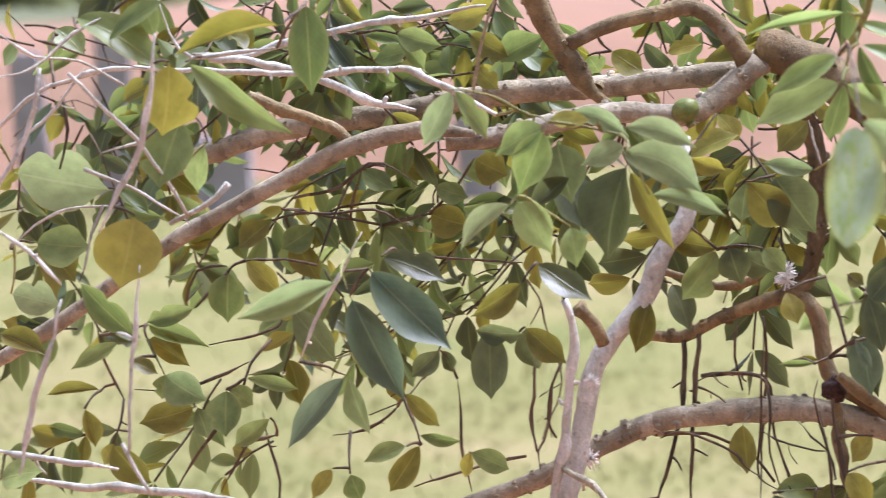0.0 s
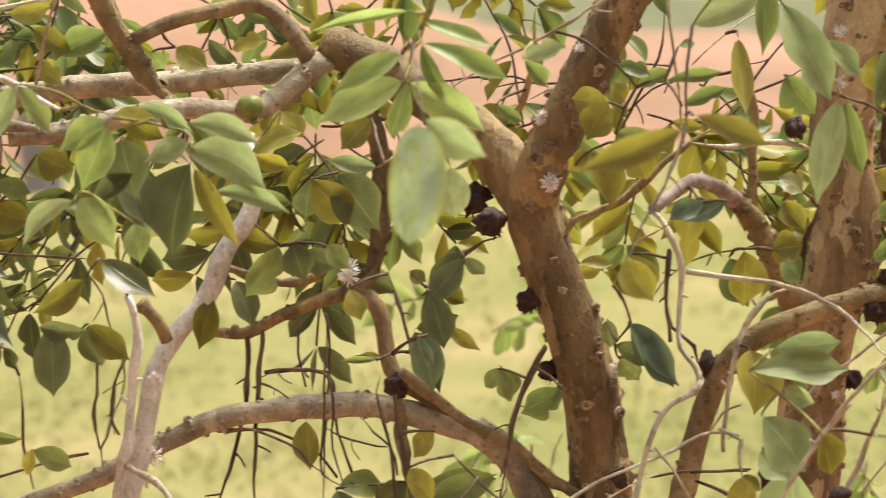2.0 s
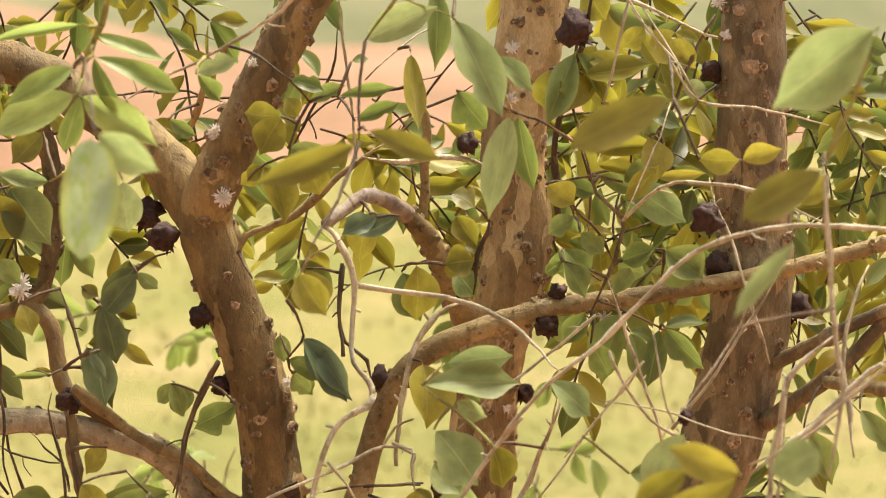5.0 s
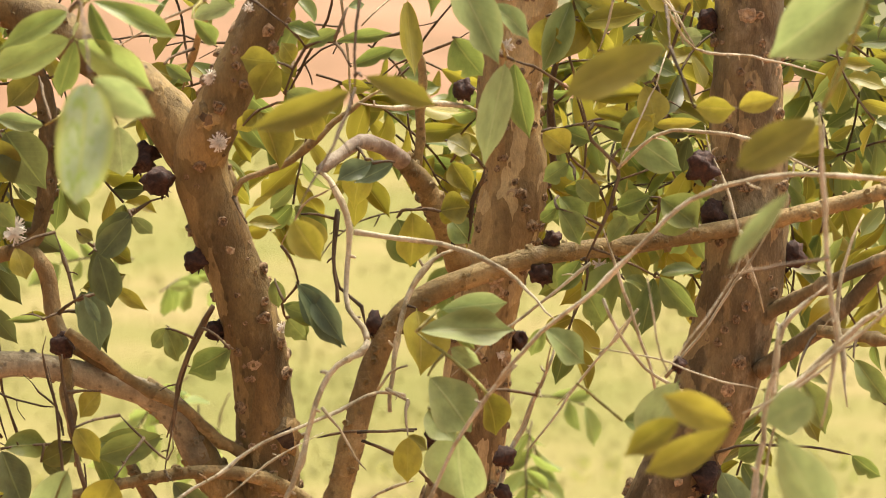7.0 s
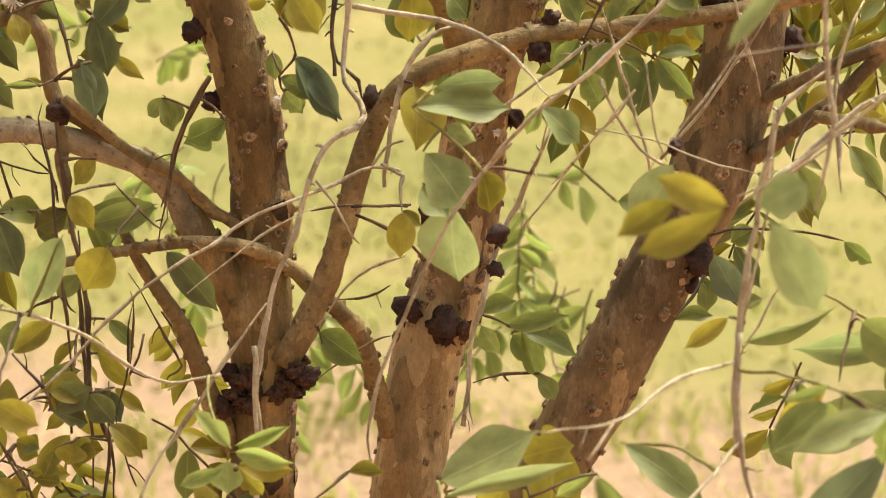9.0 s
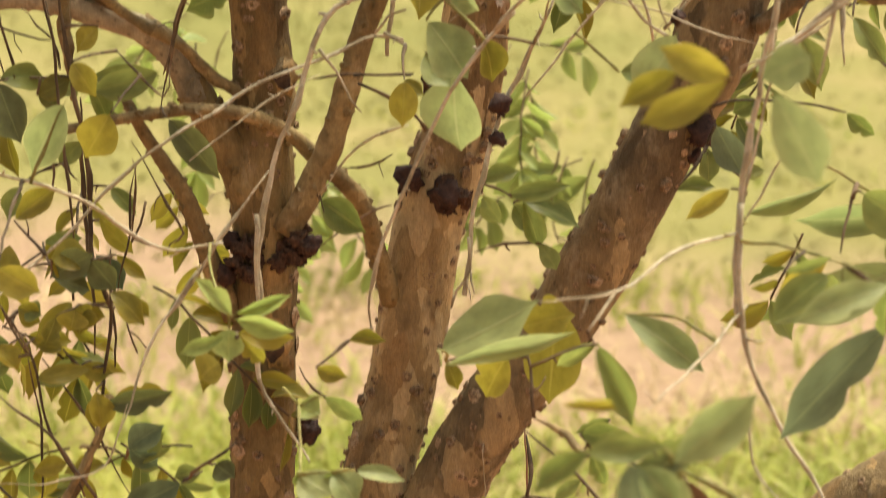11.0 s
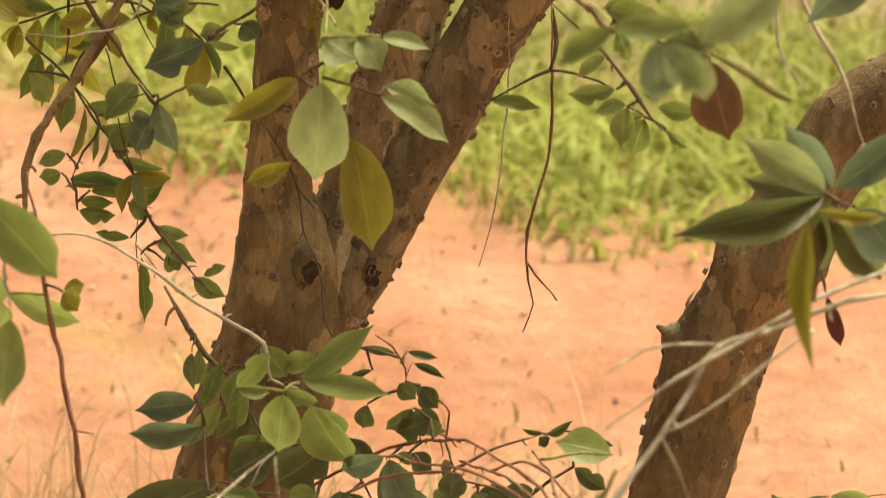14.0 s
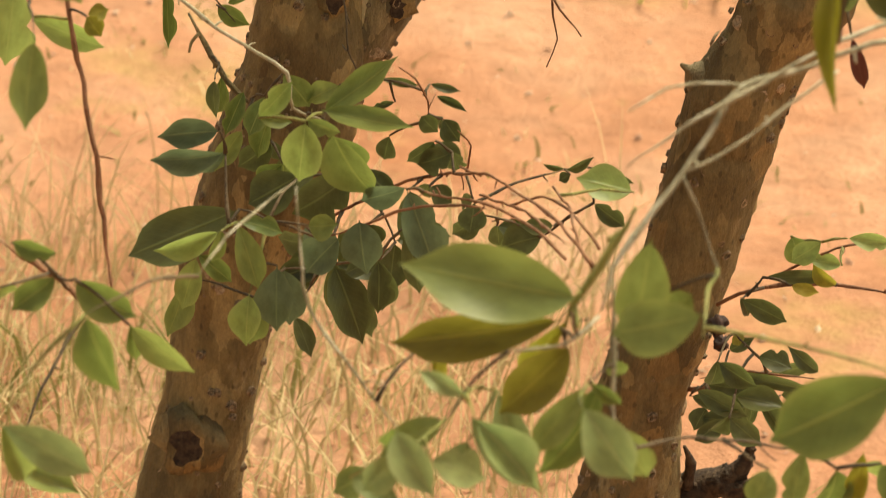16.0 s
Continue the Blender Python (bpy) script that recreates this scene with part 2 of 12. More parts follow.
def ground_material():
    """Red bare earth by the tree, a green verge, a strawy belt, a meadow and red earth again far off."""
    m, t, n, l, b = nodes_of("ground")
    geo = n.new("ShaderNodeNewGeometry")
    pos = geo.outputs["Position"]
    sep = n.new("ShaderNodeSeparateXYZ")
    l.new(pos, sep.inputs[0])
    wob = math_node(t, "MULTIPLY", math_node(t, "SUBTRACT", noise_at(t, pos, 1.1, 4), 0.5), 1.6)
    y = math_node(t, "ADD", sep.outputs[1], math_node(t, "MULTIPLY", wob, 0.6))
    y = math_node(t, "ADD", y, math_node(t, "MULTIPLY", math_node(t, "MAXIMUM", math_node(t, "MINIMUM", sep.outputs[0], 0.6), -0.6), 0.5))
    big, fine, grit = noise_at(t, pos, 2.2, 5, 0.6), noise_at(t, pos, 26, 6, 0.7), noise_at(t, pos, 150, 4, 0.7)
    soil = ramp(t, big, (0.32, (0.335, 0.147, 0.075)), (0.5, (0.415, 0.203, 0.114)), (0.72, (0.48, 0.285, 0.178)))
    soil = mix_colour(t, 0.55, soil, ramp(t, fine, (0.3, 0.66), (0.7, 1.25)), "MULTIPLY")
    weeds = ramp(t, noise_at(t, pos, 1.7, 6, 0.7), (0.56, 0.0), (0.66, 1.0))
    soil = mix_colour(t, math_node(t, "MULTIPLY", weeds, 0.45), soil, (0.33, 0.255, 0.085))
    soil = mix_colour(t, 0.6, soil, ramp(t, noise_at(t, pos, 9, 5, 0.65), (0.3, 0.7), (0.7, 1.2)), "MULTIPLY")
    soil = mix_colour(t, 0.5, soil, ramp(t, grit, (0.3, 0.75), (0.7, 1.2)), "MULTIPLY")
    straw = ramp(t, fine, (0.3, (0.2, 0.135, 0.085)), (0.7, (0.35, 0.25, 0.155)))
    green = ramp(t, fine, (0.3, (0.2, 0.17, 0.05)), (0.7, (0.36, 0.3, 0.12)))
    meadow = ramp(t, noise_at(t, pos, 0.55, 6, 0.65), (0.3, (0.145, 0.156, 0.044)), (0.5, (0.205, 0.191, 0.066)), (0.7, (0.288, 0.232, 0.106)))

    def after(edge, soft):
        return math_node(t, "MINIMUM", math_node(t, "MAXIMUM", math_node(t, "DIVIDE", math_node(t, "SUBTRACT", y, edge), soft), 0.0), 1.0)
    c = mix_colour(t, after(4.6, 0.35), soil, green)
    c = mix_colour(t, after(5.2, 0.5), c, straw)
    c = mix_colour(t, after(6.9, 0.8), c, meadow)
    l.new(c, b.inputs["Base Color"])
    b.inputs["Roughness"].default_value = 0.95
    b.inputs["Specular IOR Level"].default_value = 0.1
    bump(t, math_node(t, "ADD", fine, math_node(t, "MULTIPLY", grit, 0.5)), 0.8, 0.012, b)
    return m


GROUND = ground_material()
BANK = plain_material("red_earth_bank", (0.18, 0.108, 0.058), (0.29, 0.163, 0.098), 0.6, 0.95, 0.5, 0.05)


# ---- building blocks
def mesh_object(name, verts, faces, material, parent=None, smooth=True, uvs=None):
    me = bpy.data.meshes.new(name)
    me.from_pydata(verts, [], faces)
    if uvs is not None:
        layer = me.uv_layers.new(name="UVMap")
        loops = np.empty(len(me.loops), dtype=np.int32)
        me.loops.foreach_get("vertex_index", loops)
        layer.data.foreach_set("uv", np.asarray(uvs, dtype=np.float32)[loops].ravel())
    if smooth:
        me.polygons.foreach_set("use_smooth", [True] * len(me.polygons))
    me.materials.append(material)
    ob = new(name, me)
    ob.parent = parent
    return ob


def spline(points, step):
    """A smooth line through control points of any width (place and radius)."""
    p = np.array(points, dtype=float)
    p = np.vstack([2 * p[0] - p[1], p, 2 * p[-1] - p[-2]])
    out = []
    for i in range(1, len(p) - 2):
        n = max(2, int(np.linalg.norm(p[i + 1, :3] - p[i, :3]) / step))
        for k in range(n):
            s = k / n
            a, b, c, d = p[i - 1:i + 3]
            out.append(0.5 * (2 * b + (c - a) * s + (2 * a - 5 * b + 4 * c - d) * s * s + (3 * b - a - 3 * c + d) * s ** 3))
    out.append(p[-2])
    return np.array(out)


def tube(points, sides, step, rough, seed, nodes=0.0, crook=0.0, tip=False, flute=0.0):
    """Verts and faces of a knobbly tapering tube along points (x, y, z, r), a little crooked."""
    line = spline(points, step)
    off = Vector((seed * 1.7, seed * 0.9, seed * 2.3))
    if crook:
        for i in range(1, len(line) - 1):
            p = Vector(line[i, :3])
            line[i, :3] += np.array(noise.noise_vector(p * 34 + off)) * crook + np.array(noise.noise_vector(p * 90 + off)) * crook * 0.45
    if tip == "both":
        for i in range(0, min(6, len(line) // 3)):
            line[i, 3] *= 0.3 + 0.12 * i
    if tip:
        for i in range(1, min(7, len(line) // 3)):
            line[-i, 3] *= 0.25 + 0.12 * i
    verts, faces, up = [], [], None
    n = len(line)
    for i in range(n):
        d = Vector(line[min(i + 1, n - 1), :3] - line[max(i - 1, 0), :3]).normalized()
        if up is None:
            up = d.orthogonal().normalized()
        up = (up - d * up.dot(d)).normalized()
        side = d.cross(up)
        r = max(line[i, 3], 0.0004)
        c = Vector(line[i, :3])
        swell = 1 + nodes * max(0.0, math.sin(i * 0.7 + seed + 2 * noise.noise(Vector((i * 0.3, seed, 0))))) ** 8
        for k in range(sides):
            a = 2 * math.pi * k / sides
            w = up * math.cos(a) + side * math.sin(a)
            q = c + w * r
            f = 1 + rough * (1.3 * noise.noise(q * (0.35 / max(r, 0.004)) + off) + 0.6 * noise.noise(q * 90 + off))
            if flute:
                f *= 1 + flute * (math.sin(2 * a + seed + 5 * c.z) + 0.7 * math.sin(3 * a - 7 * c.z + 2 * seed) + 0.5 * math.sin(5 * a + 11 * c.z))
            verts.append(c + w * r * f * swell)
        if i:
            o = (i - 1) * sides
            for k in range(sides):
                faces.append((o + k, o + (k + 1) % sides, o + sides + (k + 1) % sides, o + sides + k))
    faces.append(tuple(range(sides - 1, -1, -1)))
    faces.append(tuple(range((n - 1) * sides, n * sides)))
    return verts, faces


COUNT = [0]


def nubs_on(line, count, sizes, high, rnd):
    """Verts and faces of small ringed nubs with a hollow top, scattered round a limb's line."""
    verts, faces, n = [], [], 7
    for _ in range(count):
        i = rnd.randrange(2, len(line) - 2)
        d = Vector(line[i + 1, :3] - line[i - 1, :3]).normalized()
        a = rnd.uniform(0, 2 * math.pi)
        w = d.orthogonal().normalized()
        w = (w * math.cos(a) + d.cross(w) * math.sin(a)).normalized()
        s = rnd.choice(sizes)
        c = Vector(line[i, :3]) + w * line[i, 3] * 0.97
        e1 = d.cross(w)
        o = len(verts)
        for h, q in ((-0.3, 1.5), (1.0, 1.05), (1.05, 0.7), (0.45, 0.4)):
            for k in range(n):
                b = 2 * math.pi * k / n + h
                verts.append(c + w * s * high * h * rnd.uniform(0.8, 1.25) + (d * math.cos(b) + e1 * math.sin(b)) * s * q * rnd.uniform(0.75, 1.25))
        for r in (0, n, 2 * n):
            for k in range(n):
                faces.append((o + r + k, o + r + (k + 1) % n, o + r + n + (k + 1) % n, o + r + n + k))
        faces.append(tuple(o + 3 * n + k for k in range(n)))
    return verts, faces


def nub_mesh(trunk, name, material, line, count, sizes, high, rnd):
    verts, faces = nubs_on(line, count, sizes, high, rnd)
    tagged(mesh_object(name, verts, faces, material, trunk), kind="stuff")


def stem(parent, points, material, nubs=220, rough=0.085):
    """A trunk: thick tube with flaky relief and the small nubs left by old flowers."""
    COUNT[0] += 1
    verts, faces = tube(points, 36, 0.006, rough, COUNT[0], flute=0.035)
    rnd = random.Random(COUNT[0])
    line = spline(points, 0.01)
    ob = mesh_object("trunk", verts, faces, material, parent)
    nub_mesh(ob, "bark_nub", NUB, line, nubs, (0.0012, 0.0017, 0.0022, 0.003, 0.004), 0.95, rnd)
    nub_mesh(ob, "bark_scar", SCAR, line, nubs // 5, (0.0028, 0.0038, 0.0055), 0.3, rnd)
    return ob


def limb(parent, name, points, r0, r1, kind, tip=True):
    """A limb, branch or twig along points, tapering from r0 to r1, drawn out to a point at a free tip."""
    COUNT[0] += 1
    if kind == "pale":
        r0, r1 = 0.85 * r0, 0.85 * r1
    n = len(points) - 1
    pts = [(*p, r0 + (r1 - r0) * i / n) for i, p in enumerate(points)]
    big = max(r0, r1)
    sides, step = (16, 0.008) if big > 0.007 else (9, 0.007) if big > 0.003 else (6, 0.01)
    verts, faces = tube(pts, sides, step, 0.12 if big > 0.003 else 0.08, COUNT[0], 0.45 if big < 0.007 else 0.06, 0.0016 if big < 0.002 else 0.0026 if big < 0.006 else 0.0, tip)
    if big > 0.0085 and kind != "dark":
        rnd = random.Random(COUNT[0])
        v2, f2 = nubs_on(spline(pts, 0.008), int(190 * sum(math.dist(a[:3], b[:3]) for a, b in zip(pts, pts[1:]))), (0.001, 0.0014, 0.002, 0.0028), 0.95, rnd)
        faces += [tuple(len(verts) + k for k in g) for g in f2]
        verts += v2
    if 0.0009 < big < 0.005:
        rnd = random.Random(COUNT[0] + 5000)
        line = spline(pts, 0.008)
        for i in range(2, len(line) - 2):
            if rnd.random() > 0.11:
                continue
            d = Vector(line[i + 1, :3] - line[i - 1, :3]).normalized()
            w = Vector((rnd.gauss(0, 1), rnd.gauss(0, 0.6), rnd.gauss(0, 1)))
            w = (w - d * w.dot(d)).normalized()
            size, r = rnd.choice((0.002, 0.003, 0.005, 0.012)), line[i, 3] * rnd.uniform(0.4, 0.65)
            c = Vector(line[i, :3])
            p1 = c + w * (line[i, 3] + size * 0.5) + d * size * 0.25
            p2 = c + w * (line[i, 3] + size) + d * size * rnd.uniform(0.2, 0.9)
            v2, f2 = tube([(*c, r * 1.25), (*p1, r), (*p2, r * 0.7)], 5, 0.004, 0.15, i)
            faces += [tuple(len(verts) + k for k in g) for g in f2]
            verts += v2
    return mesh_object(name, verts, faces, BARK if kind == "bark" and big > 0.0135 else BARKS[kind], parent)


def leaf_shape(bend, fold, twist, wave, lop=0.0, bite=None, belly=0.5, tip=0.13, blunt=0.7, arc=0.0):
    """A leaf one long and one wide: a short stalk, a full oval blade that ends in a short drip tip, hollowed along its midrib, bent and waved.
    belly: where it is widest; tip: how much of its length is drawn out; bite: an eaten edge; arc: a sideways sweep."""
    verts, faces, uvs = [], [], []
    stops = (0.0, 0.045, 0.055, 0.075, 0.105, 0.15, 0.21, 0.29, 0.38, 0.47, 0.56, 0.65, 0.73, 0.8, 0.86, 0.91, 0.95, 0.98, 1.0)
    cols = 7
    full = math.log(0.5) / math.log(belly)
    for u in stops:
        if u < 0.05:
            w = 0.012
        else:
            q = (u - 0.05) / 0.95
            w = 0.5 * max(0.0, math.sin(math.pi * min(q, 0.999) ** full)) ** blunt
            if u > 1 - tip * 2:
                k = (u - 1 + tip * 2) / (tip * 2)
                w *= 1 - 0.62 * k * k * (3 - 2 * k)
            w = max(w * (1 + 0.025 * math.sin(9 * u + 5 * fold) + 0.012 * math.sin(17 * u + 9 * bend)), 0.006)
        tw = twist * (u - 0.3)
        for k in range(cols):
            s = (2 * k - cols + 1) / (cols - 1)
            q = w * (1 + lop * s)
            if bite and s * bite[1] > 0.2:
                q *= 1 - 0.42 * math.exp(-((u - bite[0]) / 0.075) ** 2)
            y, z = s * q, fold * (0.45 * abs(s) + 0.55 * s * s) * q + wave * 0.06 * math.sin(9 * u + 2 * s) * abs(s) * w * 2
            y, z = y * math.cos(tw) - z * math.sin(tw), y * math.sin(tw) + z * math.cos(tw)
            verts.append((u, y + lop * 0.22 * math.sin(3 * u) + arc * u * (1 - u), z * 0.5 - bend * (u * u) + bend * u * 0.45))
            uvs.append((u, 0.5 + s * 0.5))
    for i in range(len(stops) - 1):
        for k in range(cols - 1):
            o = i * cols + k
            faces.append((o, o + 1, o + cols + 1, o + cols))
    return verts, faces, uvs


SHAPES = [leaf_shape(*s) for s in (
    (0.2, 0.3, 0.3, 0.5, 0.06, None, 0.47), (0.32, 0.4, -0.5, 0.7, -0.1, None, 0.44), (0.08, 0.2, 0.2, 0.5, 0.05, None, 0.54, 0.1), (0.26, 0.6, 0.6, 0.8, 0.1),
    (-0.16, 0.3, -0.3, 0.7, -0.08, None, 0.48, 0.16), (0.14, 0.4, 0.5, 1.1, -0.05, None, 0.52), (0.22, 0.3, -0.4, 0.9, 0.1, (0.45, 1)),
    (0.1, 0.45, 0.3, 0.7, -0.08, (0.64, -1), 0.5, 0.1), (0.42, 0.3, 0.2, 0.6, 0.05, None, 0.47, 0.17), (0.3, 0.75, -0.6, 0.6, 0.0),
    (0.12, 0.15, 0.25, 2.8, 0.08, None, 0.47, 0.05, 0.45), (0.5, 0.5, 0.2, 0.6, 0.05, None, 0.55, 0.1), (0.1, 0.15, 0.1, 0.6, 0.05, None, 0.56, 0.08, 0.6),
    (0.2, 0.3, 0.2, 0.7, 0.05, None, 0.4, 0.2, 0.85), (0.25, 0.35, 0.2, 0.6, 0.08, None, 0.46, 0.14, 0.75, 1.1), (0.25, 0.35, 0.2, 0.6, -0.08, None, 0.46, 0.14, 0.75, -1.1))]
LEAF_MESH = {}


def leaf_mesh(tone, i):
    if (tone, i) not in LEAF_MESH:
        verts, faces, uvs = SHAPES[i]
        ob = mesh_object("leaf", verts, faces, LEAF[tone], None, True, uvs)
        LEAF_MESH[tone, i] = ob.data
        bpy.data.objects.remove(ob)
    return LEAF_MESH[tone, i]


def leaf_pose(base, tip, width, turn):
    """From base to tip, its upper face turned to the open side and the sky."""
    b, d = Vector(base), Vector(tip) - Vector(base)
    length = d.length
    x = d.normalized()
    face = (Vector((0.0, -1.0, 0.32)) - x * x.dot(Vector((0.0, -1.0, 0.32)))).normalized()
    face.rotate(Matrix.Rotation(turn, 3, x))
    y = face.cross(x)
    m = Matrix((x, y, face)).transposed().to_4x4()
    return Matrix.Translation(b) @ m @ Matrix.Diagonal((length, width, length, 1))


LEAF_RND = random.Random(11)


def leaves(twig, tone, rows):
    """Single leaves on a twig: base, tip and width of each, and where it matters how far it is turned on its midrib and its shape."""
    for bx, by, bz, tx, ty, tz, w, *own in rows:
        turn, i = LEAF_RND.uniform(-0.5, 0.5), LEAF_RND.randrange(10)
        turn, i = own[0] if own else turn, own[1] if len(own) > 1 else i
        ob = new("leaf", leaf_mesh(tone, i))
        ob.parent = twig
        ob.matrix_basis = leaf_pose((bx, by, bz), (tx, ty, tz), w / math.cos(turn), turn)


def ball(radius, seed, squash=1.0, wrinkle=0.12, crease=0.0):
    """A lumpy ball; crease: how deep its skin is shrivelled."""
    verts, faces, r, s = [], [], 11, 16
    for i in range(r + 1):
        th = math.pi * i / r
        for k in range(s):
            a = 2 * math.pi * k / s
            d = Vector((math.sin(th) * math.cos(a), math.sin(th) * math.sin(a), math.cos(th) * squash))
            f = 1 + wrinkle * noise.noise(d * 1.5 + Vector((seed, 0, seed))) + 0.5 * wrinkle * noise.noise(d * 4 + Vector((0, seed, 0)))
            if crease:
                f -= crease * (1 - min(1.0, 3.2 * abs(noise.noise(d * 1.9 + Vector((seed, seed, 0))))))
                f -= crease * 0.5 * (1 - min(1.0, 3.2 * abs(noise.noise(d * 4.3 + Vector((0, seed, seed))))))
            verts.append(d * radius * f)
    for i in range(r):
        for k in range(s):
            faces.append((i * s + k, (i + 1) * s + k, (i + 1) * s + (k + 1) % s, i * s + (k + 1) % s))
    return verts, faces


def fruit(tree, x, y, z, r, ripe=True, squash=1.0):
    """A fruit with the ragged crown of its old flower at the lower end and a short stalk."""
    COUNT[0] += 1
    rnd = random.Random(COUNT[0])
    squash *= rnd.uniform(0.75, 1.1)
    verts, faces = ball(r * (1.08 if ripe else 1), COUNT[0], squash, 0.5 if ripe else 0.06, 0.17 if ripe else 0.0)
    for k in range(6):
        a = 2 * math.pi * k / 6 + rnd.uniform(-0.3, 0.3)
        d = Vector((math.cos(a), math.sin(a), 0))
        o = len(verts)
        s = r * rnd.uniform(0.3, 0.6)
        e = Vector((-d.y, d.x, 0)) * s * 0.5
        low = Vector((0, 0, -r * squash * 0.92))
        verts += [low + d * s * 0.3 - e, low + d * s * 0.3 + e, low + d * s * 1.1 + Vector((0, 0, -s * 0.9)), low + d * s * 0.6 + Vector((0, 0, -s * 0.2))]
        faces += [(o, o + 3, o + 2), (o + 3, o + 1, o + 2)]
    ob = mesh_object("fruit", verts, faces, FRUIT if ripe else FRUITG, tree)
    ob.matrix_basis = pose(x, y, z, rnd.uniform(-40, 40), rnd.uniform(-40, 40), rnd.uniform(0, 360))
    return ob


def burl(tree, x, y, z, r):
    """A dark knobbly lump of old flower cushions on the bark."""
    COUNT[0] += 1
    verts, faces = [], []
    rnd = random.Random(COUNT[0])
    for _ in range(5):
        o = len(verts)
        v, f = ball(r * rnd.uniform(0.45, 0.8), rnd.uniform(0, 90), 0.9, 0.9, 0.2)
        c = Vector((rnd.gauss(0, 0.4), rnd.gauss(-0.1, 0.25), rnd.gauss(0, 0.4))) * r
        verts += [q + c + Vector(noise.noise_vector((q + c) * 260)) * r * 0.14 for q in v]
        faces += [tuple(o + k for k in g) for g in f]
    ob = mesh_object("burl", verts, faces, BURL, tree)
    ob.matrix_basis = pose(x, y, z)
    return ob


def flower(tree, x, y, z, r):
    """A tuft of white stamens round a small centre."""
    COUNT[0] += 1
    rnd = random.Random(COUNT[0])
    verts, faces = ball(r * 0.22, COUNT[0], 0.8, 0.1)
    for _ in range(64):
        d = Vector((rnd.gauss(0, 1), rnd.gauss(-0.7, 0.8), rnd.gauss(0, 1))).normalized()
        s, q = d.orthogonal().normalized() * r * 0.06, r * rnd.uniform(0.55, 1.1)
        e = d.cross(s)
        o = len(verts)
        verts += [s, s * -0.5 + e * 0.8, s * -0.5 - e * 0.8, d * q * 0.93 + s, d * q * 0.93 - s * 0.5 + e * 0.8, d * q * 0.93 - s * 0.5 - e * 0.8, d * q + s * 2.2, d * q - s * 2.2]
        faces += [(o, o + 1, o + 4, o + 3), (o + 1, o + 2, o + 5, o + 4), (o + 2, o, o + 3, o + 5), (o + 3, o + 4, o + 6), (o + 4, o + 5, o + 7), (o + 5, o + 3, o + 6)]
    ob = mesh_object("flower", verts, faces, FLOWER, tree, False)
    ob.matrix_basis = pose(x, y, z)
    return ob


def knot(tree, x, y, z, r, fresh=False):
    """A healed knot: a raised ring of bark round a dark hollow."""
    COUNT[0] += 1
    verts, faces, s = [], [], 18
    for ring, (q, h) in enumerate(((1.35, 0.4), (1.15, 0.0), (0.9, -0.2), (0.68, -0.22), (0.5, -0.2), (0.25, -0.19))):
        for k in range(s):
            a = 2 * math.pi * k / s
            d = Vector((math.cos(a), h, math.sin(a) * 1.15))
            d.x, d.z = d.x * q, d.z * q
            verts.append(d * r * (1 + 0.7 * noise.noise(d * 1.4 + Vector((COUNT[0], 0, 0))) + 0.3 * noise.noise(d * 6 + Vector((COUNT[0], 0, 0)))))
        if ring:
            o = (ring - 1) * s
            faces += [(o + k, o + (k + 1) % s, o + s + (k + 1) % s, o + s + k) for k in range(s)]
    faces.append(tuple(range(5 * s, 6 * s)))
    ob = mesh_object("knot", verts, faces, BARKL if fresh else BARKD, tree)
    ob.data.materials.append(DARKTW if fresh else KNOT)
    for f in list(ob.data.polygons)[3 * s:]:
        f.material_index = 1
    ob.matrix_basis = pose(x, y - 0.001 - 0.12 * r, z)
    return ob


def thing(name, place, label, category, kind="", group=""):
    ob = new(name)
    ob.location = place
    return tagged(ob, label, category, group, kind)


# ---- the ground, one sheet to the horizon
def ground():
    ys = [-60, -20, -6, -2, 0, 1.2] + list(np.arange(1.8, 8, 0.06)) + list(8 * 1.12 ** np.arange(0, 50))
    xs = [-1500, -400, -120, -40, -15, -6] + list(np.arange(-3.4, 2.0, 0.08)) + [2.5, 4, 8, 20, 60, 200, 600, 1500]
    verts = [(x, y, 0.022 * noise.noise(Vector((x * 2.2, y * 2.2, 0))) + 0.012 * noise.noise(Vector((x * 7, y * 7, 3)))) for y in ys for x in xs]
    w = len(xs)
    faces = [(j * w + i, j * w + i + 1, (j + 1) * w + i + 1, (j + 1) * w + i) for j in range(len(ys) - 1) for i in range(w - 1)]
    ob = mesh_object("ground", verts, faces, GROUND)
    return tagged(ob, "bare red earth running into sunlit grass", "ground", kind="structure")


ground()

